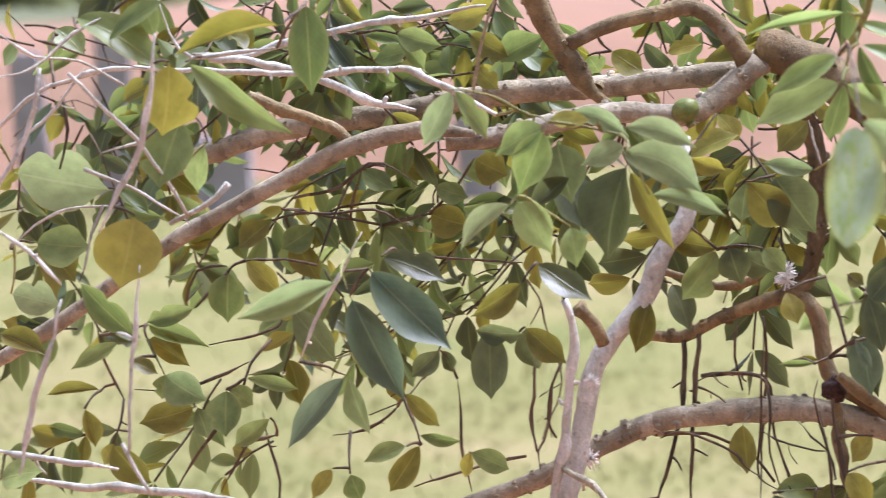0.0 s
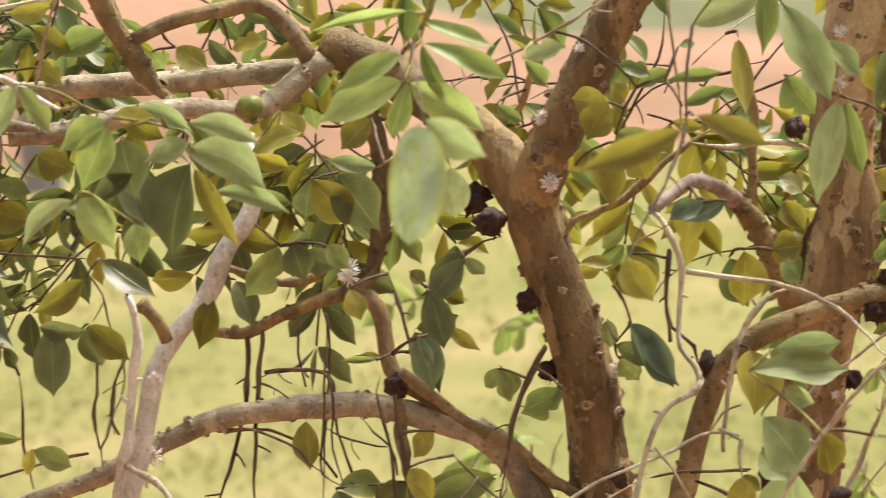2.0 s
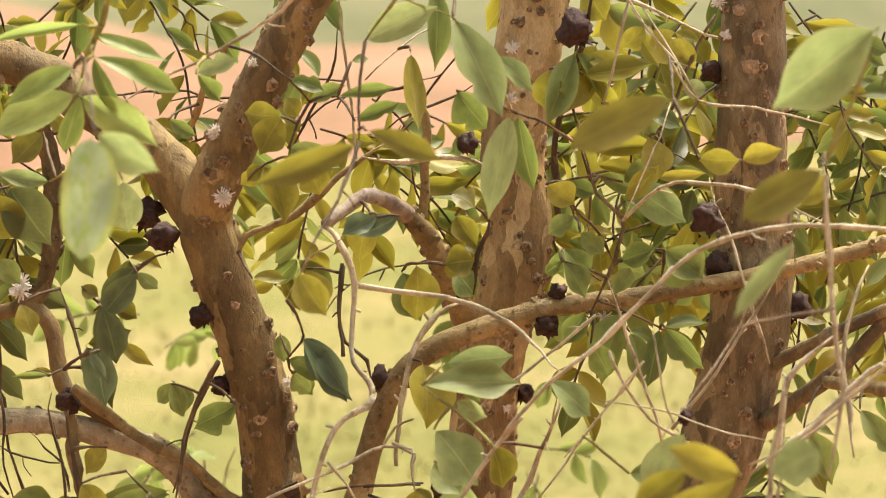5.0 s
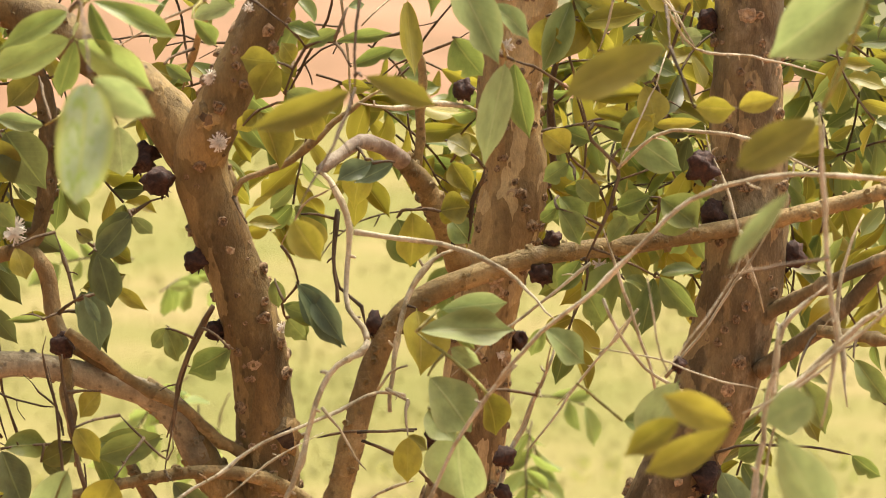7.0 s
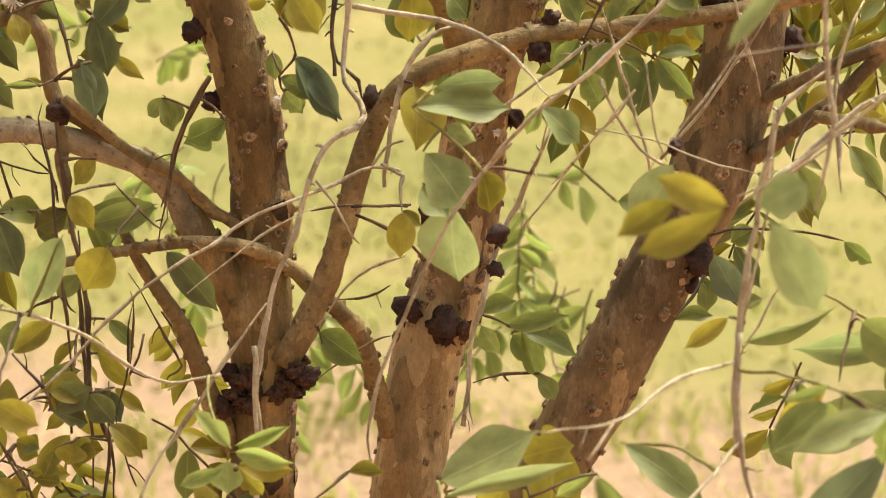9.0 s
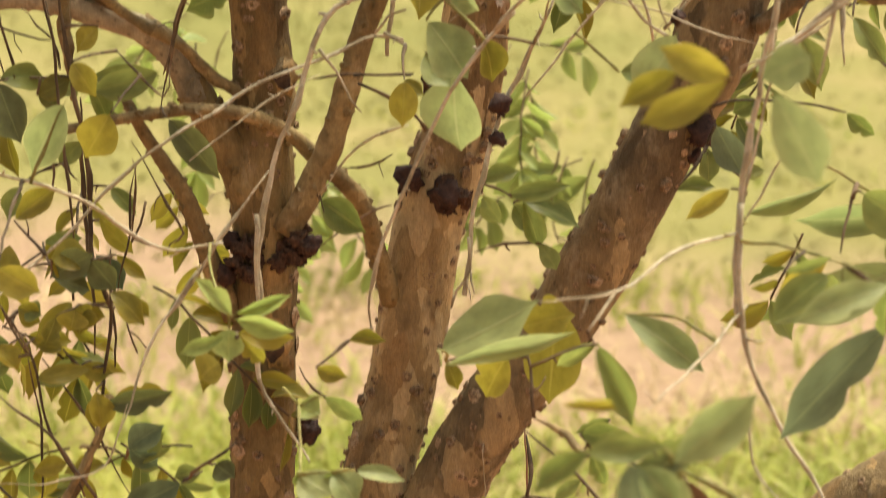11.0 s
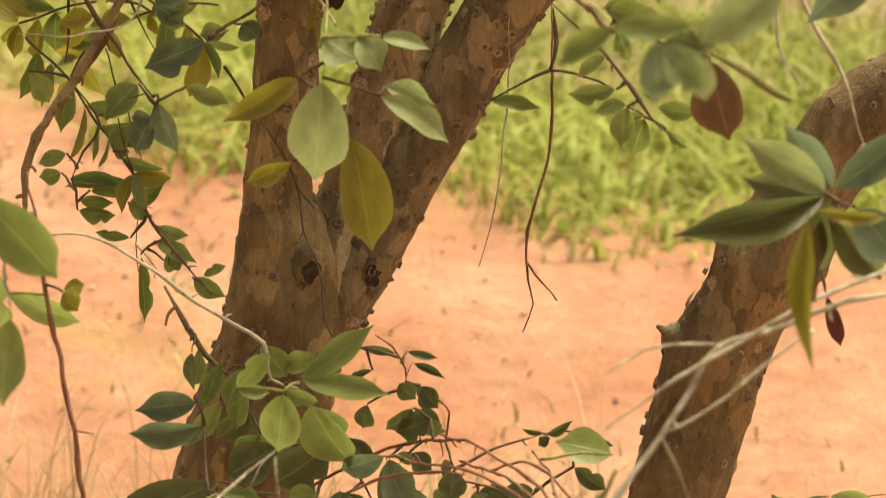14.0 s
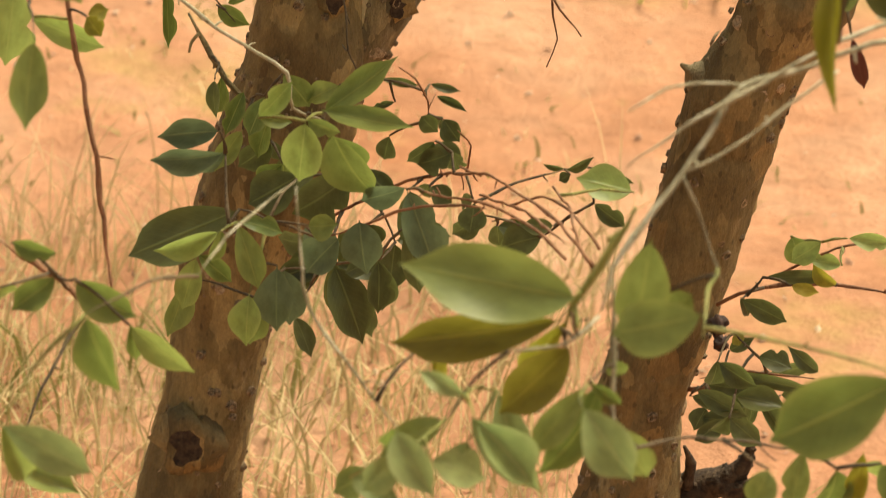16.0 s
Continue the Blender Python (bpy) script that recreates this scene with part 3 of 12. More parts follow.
# ---- trees
tree = thing("fruit_tree", (-0.14, 2.7, 0.0), "many-stemmed fruit tree with peeling brown bark, glossy leaves and dark fruit", "tree")
tree_b = thing("fruit_tree", (0.42, 2.6, 0.0), "thick leaning fruit tree stem with grey-brown bark", "tree")
UP = {"tree": tree, "tree_b": tree_b}
stem(tree, [(-0.113, 0.000, -0.051, 0.0624), (-0.102, 0.000, 0.029, 0.0527), (-0.093, 0.000, 0.104, 0.0462), (-0.084, 0.000, 0.155, 0.0423), (-0.074, 0.000, 0.213, 0.0412), (-0.068, 0.000, 0.271, 0.0425), (-0.061, 0.000, 0.327, 0.0462), (-0.050, 0.000, 0.382, 0.0497), (-0.030, 0.000, 0.444, 0.0555), (-0.017, 0.000, 0.498, 0.0553), (-0.010, 0.000, 0.535, 0.0504), (-0.007, 0.000, 0.577, 0.0453), (-0.009, 0.000, 0.628, 0.0382), (-0.014, 0.000, 0.670, 0.0291), (-0.012, 0.000, 0.715, 0.0277), (-0.010, 0.000, 0.741, 0.0280), (-0.009, 0.000, 0.780, 0.0275), (-0.008, 0.000, 0.821, 0.0275), (-0.008, 0.000, 0.872, 0.0269), (-0.007, 0.000, 0.920, 0.0269), (-0.006, 0.000, 0.967, 0.0275), (-0.006, 0.000, 1.012, 0.0272), (-0.009, 0.000, 1.067, 0.0275), (-0.006, 0.000, 1.116, 0.0263), (-0.008, 0.000, 1.171, 0.0247), (-0.012, -0.002, 1.218, 0.0239), (-0.023, -0.004, 1.264, 0.0232), (-0.038, -0.006, 1.310, 0.0225), (-0.052, -0.009, 1.363, 0.0215), (-0.042, -0.022, 1.398, 0.0211), (-0.012, -0.027, 1.456, 0.0194), (0.011, -0.030, 1.500, 0.0182), (0.038, -0.033, 1.544, 0.0170), (0.066, -0.037, 1.588, 0.0159), (0.090, -0.040, 1.631, 0.0147)], BARK, 600, 0.07)
stem(tree, [(-0.010, 0.020, 0.484, 0.0470), (0.005, 0.027, 0.530, 0.0444), (0.020, 0.033, 0.576, 0.0419), (0.051, 0.050, 0.635, 0.0373), (0.066, 0.055, 0.696, 0.0356), (0.076, 0.060, 0.746, 0.0340), (0.085, 0.064, 0.790, 0.0323), (0.103, 0.076, 0.854, 0.0305), (0.112, 0.078, 0.903, 0.0304), (0.119, 0.084, 0.952, 0.0305), (0.127, 0.086, 1.001, 0.0303), (0.140, 0.090, 1.045, 0.0309), (0.155, 0.090, 1.100, 0.0301), (0.163, 0.090, 1.148, 0.0299), (0.167, 0.090, 1.192, 0.0272), (0.176, 0.091, 1.239, 0.0272), (0.189, 0.091, 1.280, 0.0273), (0.199, 0.092, 1.317, 0.0273), (0.203, 0.094, 1.348, 0.0258), (0.198, 0.096, 1.395, 0.0261), (0.203, 0.097, 1.442, 0.0263), (0.213, 0.098, 1.489, 0.0267), (0.220, 0.099, 1.535, 0.0270), (0.226, 0.100, 1.586, 0.0273)], BARKT, 600, 0.07)
stem(tree, [(-0.005, 0.010, 0.435, 0.0273), (0.010, 0.015, 0.488, 0.0277), (0.030, 0.020, 0.540, 0.0282), (0.055, 0.025, 0.589, 0.0287), (0.077, 0.035, 0.641, 0.0302), (0.095, 0.038, 0.684, 0.0311), (0.126, 0.035, 0.740, 0.0311), (0.148, 0.033, 0.791, 0.0310), (0.172, 0.025, 0.837, 0.0307), (0.193, 0.023, 0.872, 0.0305), (0.231, 0.021, 0.922, 0.0303), (0.259, 0.019, 0.969, 0.0302), (0.283, 0.014, 1.018, 0.0297), (0.306, 0.011, 1.065, 0.0292), (0.328, 0.010, 1.111, 0.0294), (0.354, 0.010, 1.165, 0.0324), (0.369, 0.011, 1.210, 0.0320), (0.381, 0.011, 1.256, 0.0317), (0.388, 0.012, 1.313, 0.0314), (0.390, 0.014, 1.349, 0.0295), (0.389, 0.016, 1.395, 0.0284), (0.390, 0.017, 1.441, 0.0272), (0.392, 0.018, 1.486, 0.0261), (0.394, 0.019, 1.531, 0.0250), (0.396, 0.020, 1.581, 0.0239)], BARK2, 600, 0.07)
stem(tree_b, [(-0.258, 0.000, -0.030, 0.0732), (-0.260, 0.000, 0.051, 0.0636), (-0.261, 0.000, 0.120, 0.0607), (-0.259, 0.000, 0.195, 0.0450), (-0.256, 0.000, 0.240, 0.0403), (-0.256, 0.000, 0.295, 0.0392), (-0.242, 0.000, 0.351, 0.0396), (-0.233, 0.000, 0.405, 0.0390), (-0.221, 0.000, 0.473, 0.0396), (-0.212, -0.001, 0.521, 0.0407), (-0.207, 0.000, 0.542, 0.0407), (-0.201, -0.006, 0.584, 0.0409), (-0.183, -0.009, 0.631, 0.0395), (-0.165, -0.011, 0.672, 0.0448), (-0.143, -0.017, 0.716, 0.0380), (-0.119, -0.021, 0.768, 0.0372), (-0.084, -0.028, 0.812, 0.0363), (-0.014, -0.040, 0.854, 0.0353)], BARKD, 380, 0.12)
limb(tree, "limb", [(-0.045, 0.000, 1.341), (-0.056, 0.002, 1.371), (-0.069, 0.005, 1.393), (-0.088, 0.007, 1.414), (-0.113, 0.010, 1.437), (-0.141, 0.013, 1.458), (-0.172, 0.015, 1.478), (-0.204, 0.018, 1.495), (-0.220, 0.020, 1.501)], 0.0235, 0.0165, "bark", False)
limb(tree_b, "branch", [(-0.187, 0.000, 0.557), (-0.213, -0.007, 0.578), (-0.233, -0.013, 0.596), (-0.252, -0.020, 0.610)], 0.0401, 0.0046, "bark2")
limb(tree, "branch", [(0.392, 0.000, 1.228), (0.417, -0.020, 1.245), (0.442, -0.040, 1.260), (0.470, -0.060, 1.276), (0.512, -0.080, 1.297)], 0.0064, 0.0050, "bark2", False)
limb(tree, "branch", [(0.392, -0.010, 1.187), (0.422, -0.024, 1.210), (0.443, -0.038, 1.228), (0.467, -0.052, 1.253), (0.492, -0.066, 1.284), (0.520, -0.080, 1.323)], 0.0078, 0.0050, "bark2")
limb(tree, "branch", [(0.436, -0.060, 1.227), (0.465, -0.080, 1.225), (0.502, -0.100, 1.219)], 0.0054, 0.0045, "bark")
limb(tree, "branch", [(-0.507, -0.040, 1.128), (-0.469, -0.038, 1.139), (-0.436, -0.036, 1.149), (-0.403, -0.035, 1.162), (-0.364, -0.033, 1.181), (-0.317, -0.031, 1.201), (-0.261, -0.029, 1.209), (-0.192, -0.027, 1.210), (-0.143, -0.025, 1.198), (-0.098, -0.024, 1.182), (-0.076, -0.022, 1.159), (-0.059, -0.020, 1.126)], 0.0070, 0.0119, "grey", False)
limb(tree, "branch", [(-0.106, -0.020, 1.187), (-0.079, -0.018, 1.166), (-0.061, -0.016, 1.133), (-0.041, -0.014, 1.095), (-0.021, -0.012, 1.053), (-0.010, -0.010, 1.019)], 0.0119, 0.0167, "bark", False)
limb(tree, "branch", [(-0.159, -0.060, 1.241), (-0.121, -0.050, 1.207), (-0.077, -0.040, 1.178), (-0.051, -0.030, 1.154), (-0.024, -0.020, 1.131)], 0.0042, 0.0050, "bark", False)
limb(tree, "branch", [(0.012, -0.030, 1.019), (0.030, -0.030, 1.052), (0.047, -0.030, 1.089), (0.060, -0.030, 1.131), (0.077, -0.030, 1.191), (0.099, -0.030, 1.236), (0.131, -0.030, 1.261), (0.176, -0.030, 1.277), (0.221, -0.030, 1.289), (0.284, -0.030, 1.295), (0.352, -0.030, 1.304), (0.419, -0.030, 1.316), (0.495, -0.030, 1.334), (0.544, -0.030, 1.349)], 0.0115, 0.0059, "bark")
limb(tree, "branch", [(-0.162, -0.100, 1.115), (-0.119, -0.080, 1.121), (-0.067, -0.060, 1.125), (-0.023, -0.040, 1.119), (0.012, -0.020, 1.101), (0.043, -0.000, 1.069), (0.070, 0.020, 1.037), (0.084, 0.040, 0.994), (0.097, 0.060, 0.941)], 0.0040, 0.0086, "bark", False)
limb(tree, "branch", [(-0.116, -0.060, 1.140), (-0.100, -0.048, 1.104), (-0.070, -0.035, 1.053), (-0.053, -0.022, 1.003), (-0.032, -0.010, 0.944)], 0.0041, 0.0093, "bark", False)
limb(tree, "branch", [(0.153, 0.040, 1.275), (0.140, 0.018, 1.311), (0.125, -0.005, 1.346), (0.110, -0.028, 1.366), (0.097, -0.050, 1.379)], 0.0111, 0.0067, "bark", False)
limb(tree, "branch", [(0.110, -0.045, 1.368), (0.097, -0.059, 1.380), (0.078, -0.073, 1.387), (0.063, -0.086, 1.379), (0.046, -0.100, 1.367)], 0.0072, 0.0044, "barkp", False)
limb(tree, "twig", [(0.046, -0.100, 1.367), (0.060, -0.107, 1.351), (0.069, -0.113, 1.322), (0.065, -0.120, 1.284), (0.066, -0.127, 1.263), (0.077, -0.133, 1.248), (0.080, -0.140, 1.240)], 0.0025, 0.0028, "pale", False)
limb(tree, "twig", [(0.081, -0.140, 1.239), (0.075, -0.144, 1.230), (0.058, -0.149, 1.221), (0.045, -0.153, 1.207), (0.036, -0.158, 1.180), (0.028, -0.162, 1.150), (0.010, -0.167, 1.102), (-0.001, -0.171, 1.050), (-0.001, -0.176, 0.993), (0.000, -0.180, 0.972)], 0.0031, 0.0022, "pale", False)
limb(tree, "twig", [(-0.003, -0.180, 1.066), (-0.002, -0.184, 0.987), (-0.001, -0.188, 0.938), (0.015, -0.192, 0.908), (0.033, -0.196, 0.883), (0.038, -0.200, 0.875)], 0.0022, 0.0017, "pale")
limb(tree, "twig", [(0.072, -0.120, 1.321), (0.116, -0.136, 1.315), (0.159, -0.152, 1.309), (0.188, -0.168, 1.294), (0.208, -0.184, 1.272), (0.224, -0.200, 1.259)], 0.0028, 0.0019, "pale")
limb(tree, "twig", [(0.095, -0.080, 1.173), (0.099, -0.072, 1.214), (0.109, -0.064, 1.249), (0.119, -0.056, 1.274), (0.132, -0.048, 1.291), (0.148, -0.040, 1.296)], 0.0020, 0.0037, "pale")
limb(tree, "twig", [(0.107, -0.080, 1.186), (0.087, -0.097, 1.192), (0.057, -0.114, 1.181), (0.026, -0.131, 1.171), (-0.012, -0.148, 1.158), (-0.037, -0.165, 1.141), (-0.066, -0.182, 1.127), (-0.108, -0.199, 1.095), (-0.150, -0.216, 1.051), (-0.191, -0.233, 1.016), (-0.213, -0.262, 1.001)], 0.0020, 0.0014, "pale")
limb(tree, "twig", [(0.046, -0.180, 1.175), (0.012, -0.193, 1.160), (-0.022, -0.207, 1.136), (-0.051, -0.220, 1.115)], 0.0014, 0.0008, "pale", "both")
limb(tree, "twig", [(0.190, -0.328, 1.246), (0.170, -0.321, 1.223), (0.146, -0.313, 1.186), (0.122, -0.306, 1.135), (0.101, -0.299, 1.083), (0.087, -0.291, 1.031), (0.089, -0.284, 0.986)], 0.0018, 0.0016, "pale")
limb(tree, "twig", [(0.176, -0.328, 1.232), (0.208, -0.334, 1.270), (0.248, -0.339, 1.299), (0.279, -0.345, 1.331), (0.314, -0.350, 1.362), (0.353, -0.356, 1.376), (0.404, -0.361, 1.379), (0.462, -0.367, 1.374), (0.501, -0.372, 1.370)], 0.0018, 0.0020, "pale")
limb(tree, "twig", [(0.157, -0.120, 0.989), (0.160, -0.113, 1.019), (0.167, -0.107, 1.068), (0.176, -0.100, 1.102), (0.189, -0.093, 1.142), (0.209, -0.087, 1.181), (0.227, -0.080, 1.225)], 0.0020, 0.0026, "pale")
limb(tree, "twig", [(0.160, -0.120, 1.036), (0.162, -0.120, 1.009), (0.151, -0.120, 0.993), (0.147, -0.120, 0.979)], 0.0017, 0.0009, "pale", False)
limb(tree, "twig", [(0.162, -0.120, 1.009), (0.165, -0.130, 0.993)], 0.0011, 0.0006, "pale", False)
limb(tree, "twig", [(0.388, -0.504, 1.438), (0.390, -0.504, 1.394), (0.393, -0.504, 1.338), (0.397, -0.504, 1.274), (0.387, -0.504, 1.225)], 0.0021, 0.0019, "pale", "both")
limb(tree, "twig", [(0.460, -0.504, 1.319), (0.433, -0.504, 1.303), (0.397, -0.504, 1.274), (0.360, -0.504, 1.248), (0.335, -0.504, 1.229)], 0.0019, 0.0019, "pale", "both")
limb(tree, "twig", [(0.344, -0.460, 1.049), (0.340, -0.460, 1.097), (0.343, -0.460, 1.144), (0.350, -0.460, 1.198), (0.358, -0.460, 1.245), (0.364, -0.460, 1.287)], 0.0025, 0.0022, "pale")
limb(tree, "twig", [(0.342, -0.460, 1.135), (0.343, -0.469, 1.070), (0.353, -0.478, 1.021), (0.373, -0.486, 0.980), (0.398, -0.495, 0.943), (0.415, -0.504, 0.898)], 0.0022, 0.0017, "pale")
limb(tree, "twig", [(0.348, -0.460, 1.064), (0.310, -0.526, 1.040), (0.270, -0.592, 1.022)], 0.0015, 0.0009, "pale")
limb(tree, "twig", [(0.343, -0.460, 1.115), (0.300, -0.504, 1.114), (0.254, -0.548, 1.094), (0.201, -0.592, 1.097)], 0.0017, 0.0012, "pale")
limb(tree, "twig", [(0.255, -0.526, 1.089), (0.236, -0.548, 1.067)], 0.0014, 0.0010, "pale")
limb(tree, "twig", [(0.345, -0.526, 1.022), (0.348, -0.537, 0.974), (0.370, -0.548, 0.946)], 0.0010, 0.0007, "pale", "both")
limb(tree, "twig", [(0.250, -0.200, 1.238), (0.296, -0.220, 1.232), (0.337, -0.240, 1.218), (0.370, -0.284, 1.216)], 0.0011, 0.0008, "pale", "both")
limb(tree, "twig", [(-0.025, -0.240, 1.057), (-0.061, -0.258, 1.056), (-0.093, -0.275, 1.073), (-0.128, -0.293, 1.102), (-0.179, -0.310, 1.122), (-0.201, -0.328, 1.134)], 0.0014, 0.0018, "pale")
limb(tree, "twig", [(-0.072, -0.240, 0.995), (-0.051, -0.235, 1.020), (-0.025, -0.230, 1.063), (-0.008, -0.225, 1.085), (0.009, -0.220, 1.108)], 0.0016, 0.0022, "pale")
limb(tree, "twig", [(-0.044, -0.240, 1.035), (-0.077, -0.255, 0.986), (-0.093, -0.269, 0.937), (-0.105, -0.284, 0.906)], 0.0016, 0.0011, "pale")
limb(tree, "branch", [(-0.913, -0.080, 1.250), (-0.851, -0.082, 1.275), (-0.788, -0.084, 1.309), (-0.737, -0.087, 1.341), (-0.686, -0.089, 1.372), (-0.631, -0.091, 1.398), (-0.581, -0.093, 1.421), (-0.537, -0.096, 1.440), (-0.480, -0.098, 1.451), (-0.434, -0.100, 1.447)], 0.0062, 0.0080, "grey")
limb(tree, "branch", [(-0.462, -0.080, 1.440), (-0.419, -0.067, 1.442), (-0.370, -0.053, 1.452), (-0.322, -0.040, 1.455), (-0.278, -0.027, 1.450), (-0.252, -0.013, 1.462), (-0.218, 0.000, 1.489)], 0.0081, 0.0092, "grey", False)
limb(tree, "branch", [(-0.739, 0.060, 1.418), (-0.697, 0.058, 1.431), (-0.645, 0.056, 1.446), (-0.585, 0.053, 1.453), (-0.524, 0.051, 1.460), (-0.436, 0.049, 1.471), (-0.349, 0.047, 1.473), (-0.292, 0.044, 1.477), (-0.249, 0.042, 1.481), (-0.223, 0.040, 1.490)], 0.0088, 0.0102, "grey")
limb(tree, "branch", [(-0.284, 0.010, 1.445), (-0.256, 0.012, 1.460), (-0.237, 0.014, 1.476), (-0.218, 0.016, 1.490), (-0.195, 0.018, 1.491), (-0.168, 0.020, 1.478)], 0.0097, 0.0124, "grey", False)
limb(tree, "twig", [(-0.825, -0.220, 1.456), (-0.785, -0.222, 1.477), (-0.745, -0.224, 1.502), (-0.688, -0.226, 1.515), (-0.597, -0.228, 1.510), (-0.552, -0.230, 1.506), (-0.490, -0.232, 1.505), (-0.454, -0.234, 1.506), (-0.432, -0.236, 1.495), (-0.411, -0.238, 1.483), (-0.385, -0.240, 1.468)], 0.0014, 0.0031, "white", "both")
limb(tree, "twig", [(-0.637, -0.140, 1.517), (-0.601, -0.136, 1.513), (-0.570, -0.132, 1.504), (-0.540, -0.128, 1.492), (-0.509, -0.124, 1.477), (-0.476, -0.120, 1.468)], 0.0030, 0.0038, "white")
limb(tree, "twig", [(-0.657, -0.120, 1.521), (-0.619, -0.120, 1.517), (-0.586, -0.120, 1.525), (-0.549, -0.120, 1.532), (-0.511, -0.120, 1.537), (-0.461, -0.120, 1.542), (-0.415, -0.120, 1.548)], 0.0030, 0.0026, "white", "both")
limb(tree, "branch", [(-0.618, -0.100, 1.485), (-0.596, -0.098, 1.475), (-0.569, -0.095, 1.464), (-0.547, -0.093, 1.452), (-0.535, -0.090, 1.436)], 0.0041, 0.0054, "bark", False)
limb(tree, "branch", [(-0.400, -0.040, 1.576), (-0.394, -0.032, 1.549), (-0.385, -0.024, 1.525), (-0.370, -0.016, 1.497), (-0.354, -0.008, 1.470), (-0.337, 0.000, 1.457)], 0.0100, 0.0083, "bark")
limb(tree, "branch", [(-0.370, -0.020, 1.511), (-0.336, -0.016, 1.525), (-0.299, -0.012, 1.532), (-0.267, -0.008, 1.535), (-0.244, -0.004, 1.515), (-0.229, 0.000, 1.489)], 0.0055, 0.0078, "bark", False)
limb(tree, "twig", [(-0.268, 0.000, 1.535), (-0.269, 0.000, 1.569)], 0.0046, 0.0037, "bark")
limb(tree, "twig", [(-0.380, -0.140, 1.148), (-0.369, -0.140, 1.197), (-0.358, -0.140, 1.259), (-0.355, -0.140, 1.299), (-0.361, -0.140, 1.317)], 0.0040, 0.0028, "white", False)
limb(tree, "branch", [(-0.375, -0.120, 1.144), (-0.361, -0.113, 1.192), (-0.349, -0.107, 1.249), (-0.334, -0.100, 1.277), (-0.306, -0.093, 1.310), (-0.292, -0.087, 1.344), (-0.274, -0.080, 1.368), (-0.268, -0.073, 1.392), (-0.273, -0.060, 1.418), (-0.272, -0.050, 1.434)], 0.0081, 0.0076, "white")
limb(tree, "branch", [(-0.335, -0.120, 1.278), (-0.341, -0.125, 1.296), (-0.353, -0.130, 1.310)], 0.0053, 0.0053, "bark", False)
limb(tree, "twig", [(-0.370, -0.140, 1.185), (-0.342, -0.160, 1.173), (-0.321, -0.180, 1.154)], 0.0034, 0.0022, "pale")
limb(tree, "branch", [(-0.321, 0.000, 1.270), (-0.291, 0.002, 1.268), (-0.263, 0.004, 1.281), (-0.221, 0.007, 1.295), (-0.193, 0.009, 1.304), (-0.183, 0.011, 1.331), (-0.176, 0.013, 1.372), (-0.178, 0.016, 1.418), (-0.190, 0.018, 1.451), (-0.200, 0.020, 1.479)], 0.0042, 0.0092, "barkd", False)
limb(tree, "branch", [(-0.311, 0.010, 1.321), (-0.263, 0.010, 1.308), (-0.230, 0.010, 1.314), (-0.208, 0.010, 1.334)], 0.0028, 0.0046, "barkd")
limb(tree, "branch", [(-0.200, 0.010, 1.301), (-0.181, 0.000, 1.283), (-0.176, -0.010, 1.254), (-0.167, -0.020, 1.230), (-0.141, -0.030, 1.215), (-0.123, -0.040, 1.206)], 0.0078, 0.0054, "barkd", False)
limb(tree, "twig", [(-0.165, -0.040, 1.233), (-0.163, -0.040, 1.199), (-0.161, -0.040, 1.171), (-0.158, -0.040, 1.129)], 0.0045, 0.0037, "bark")
limb(tree, "twig", [(-0.291, 0.000, 1.266), (-0.292, -0.005, 1.224), (-0.298, -0.010, 1.188), (-0.316, -0.015, 1.138), (-0.328, -0.020, 1.111)], 0.0024, 0.0014, "dark")
limb(tree, "twig", [(-0.278, 0.000, 1.270), (-0.284, -0.003, 1.215), (-0.288, -0.007, 1.168), (-0.289, -0.010, 1.127)], 0.0021, 0.0017, "dark")
limb(tree, "twig", [(-0.275, -0.020, 1.238), (-0.252, -0.020, 1.239), (-0.224, -0.020, 1.236), (-0.218, -0.020, 1.215), (-0.217, -0.020, 1.188), (-0.205, -0.020, 1.145)], 0.0017, 0.0010, "dark", False)
limb(tree, "twig", [(-0.315, -0.020, 1.191), (-0.273, -0.020, 1.191), (-0.236, -0.020, 1.174), (-0.219, -0.020, 1.150)], 0.0017, 0.0010, "dark", False)
limb(tree, "twig", [(-0.252, 0.040, 1.274), (-0.256, 0.040, 1.245), (-0.250, 0.040, 1.217)], 0.0014, 0.0010, "dark", "both")
limb(tree, "twig", [(-0.228, 0.020, 1.280), (-0.227, 0.020, 1.238), (-0.232, 0.020, 1.182), (-0.237, 0.020, 1.125)], 0.0014, 0.0010, "dark")
limb(tree, "twig", [(-0.063, -0.040, 1.429), (-0.051, -0.067, 1.459), (-0.037, -0.093, 1.487), (-0.023, -0.120, 1.509)], 0.0022, 0.0035, "bark", "both")
limb(tree, "twig", [(-0.117, -0.180, 1.461), (-0.067, -0.210, 1.489), (-0.013, -0.240, 1.515), (0.028, -0.306, 1.540), (0.051, -0.372, 1.563)], 0.0011, 0.0015, "pale", "both")
limb(tree, "twig", [(-0.117, -0.328, 1.487), (-0.107, -0.343, 1.513), (-0.094, -0.357, 1.535), (-0.083, -0.372, 1.564)], 0.0020, 0.0027, "green", "both")
limb(tree, "twig", [(-0.025, -0.040, 1.342), (-0.018, -0.040, 1.356), (0.014, -0.040, 1.368), (0.037, -0.040, 1.385), (0.069, -0.040, 1.409), (0.096, -0.040, 1.426)], 0.0040, 0.0022, "bark", "both")
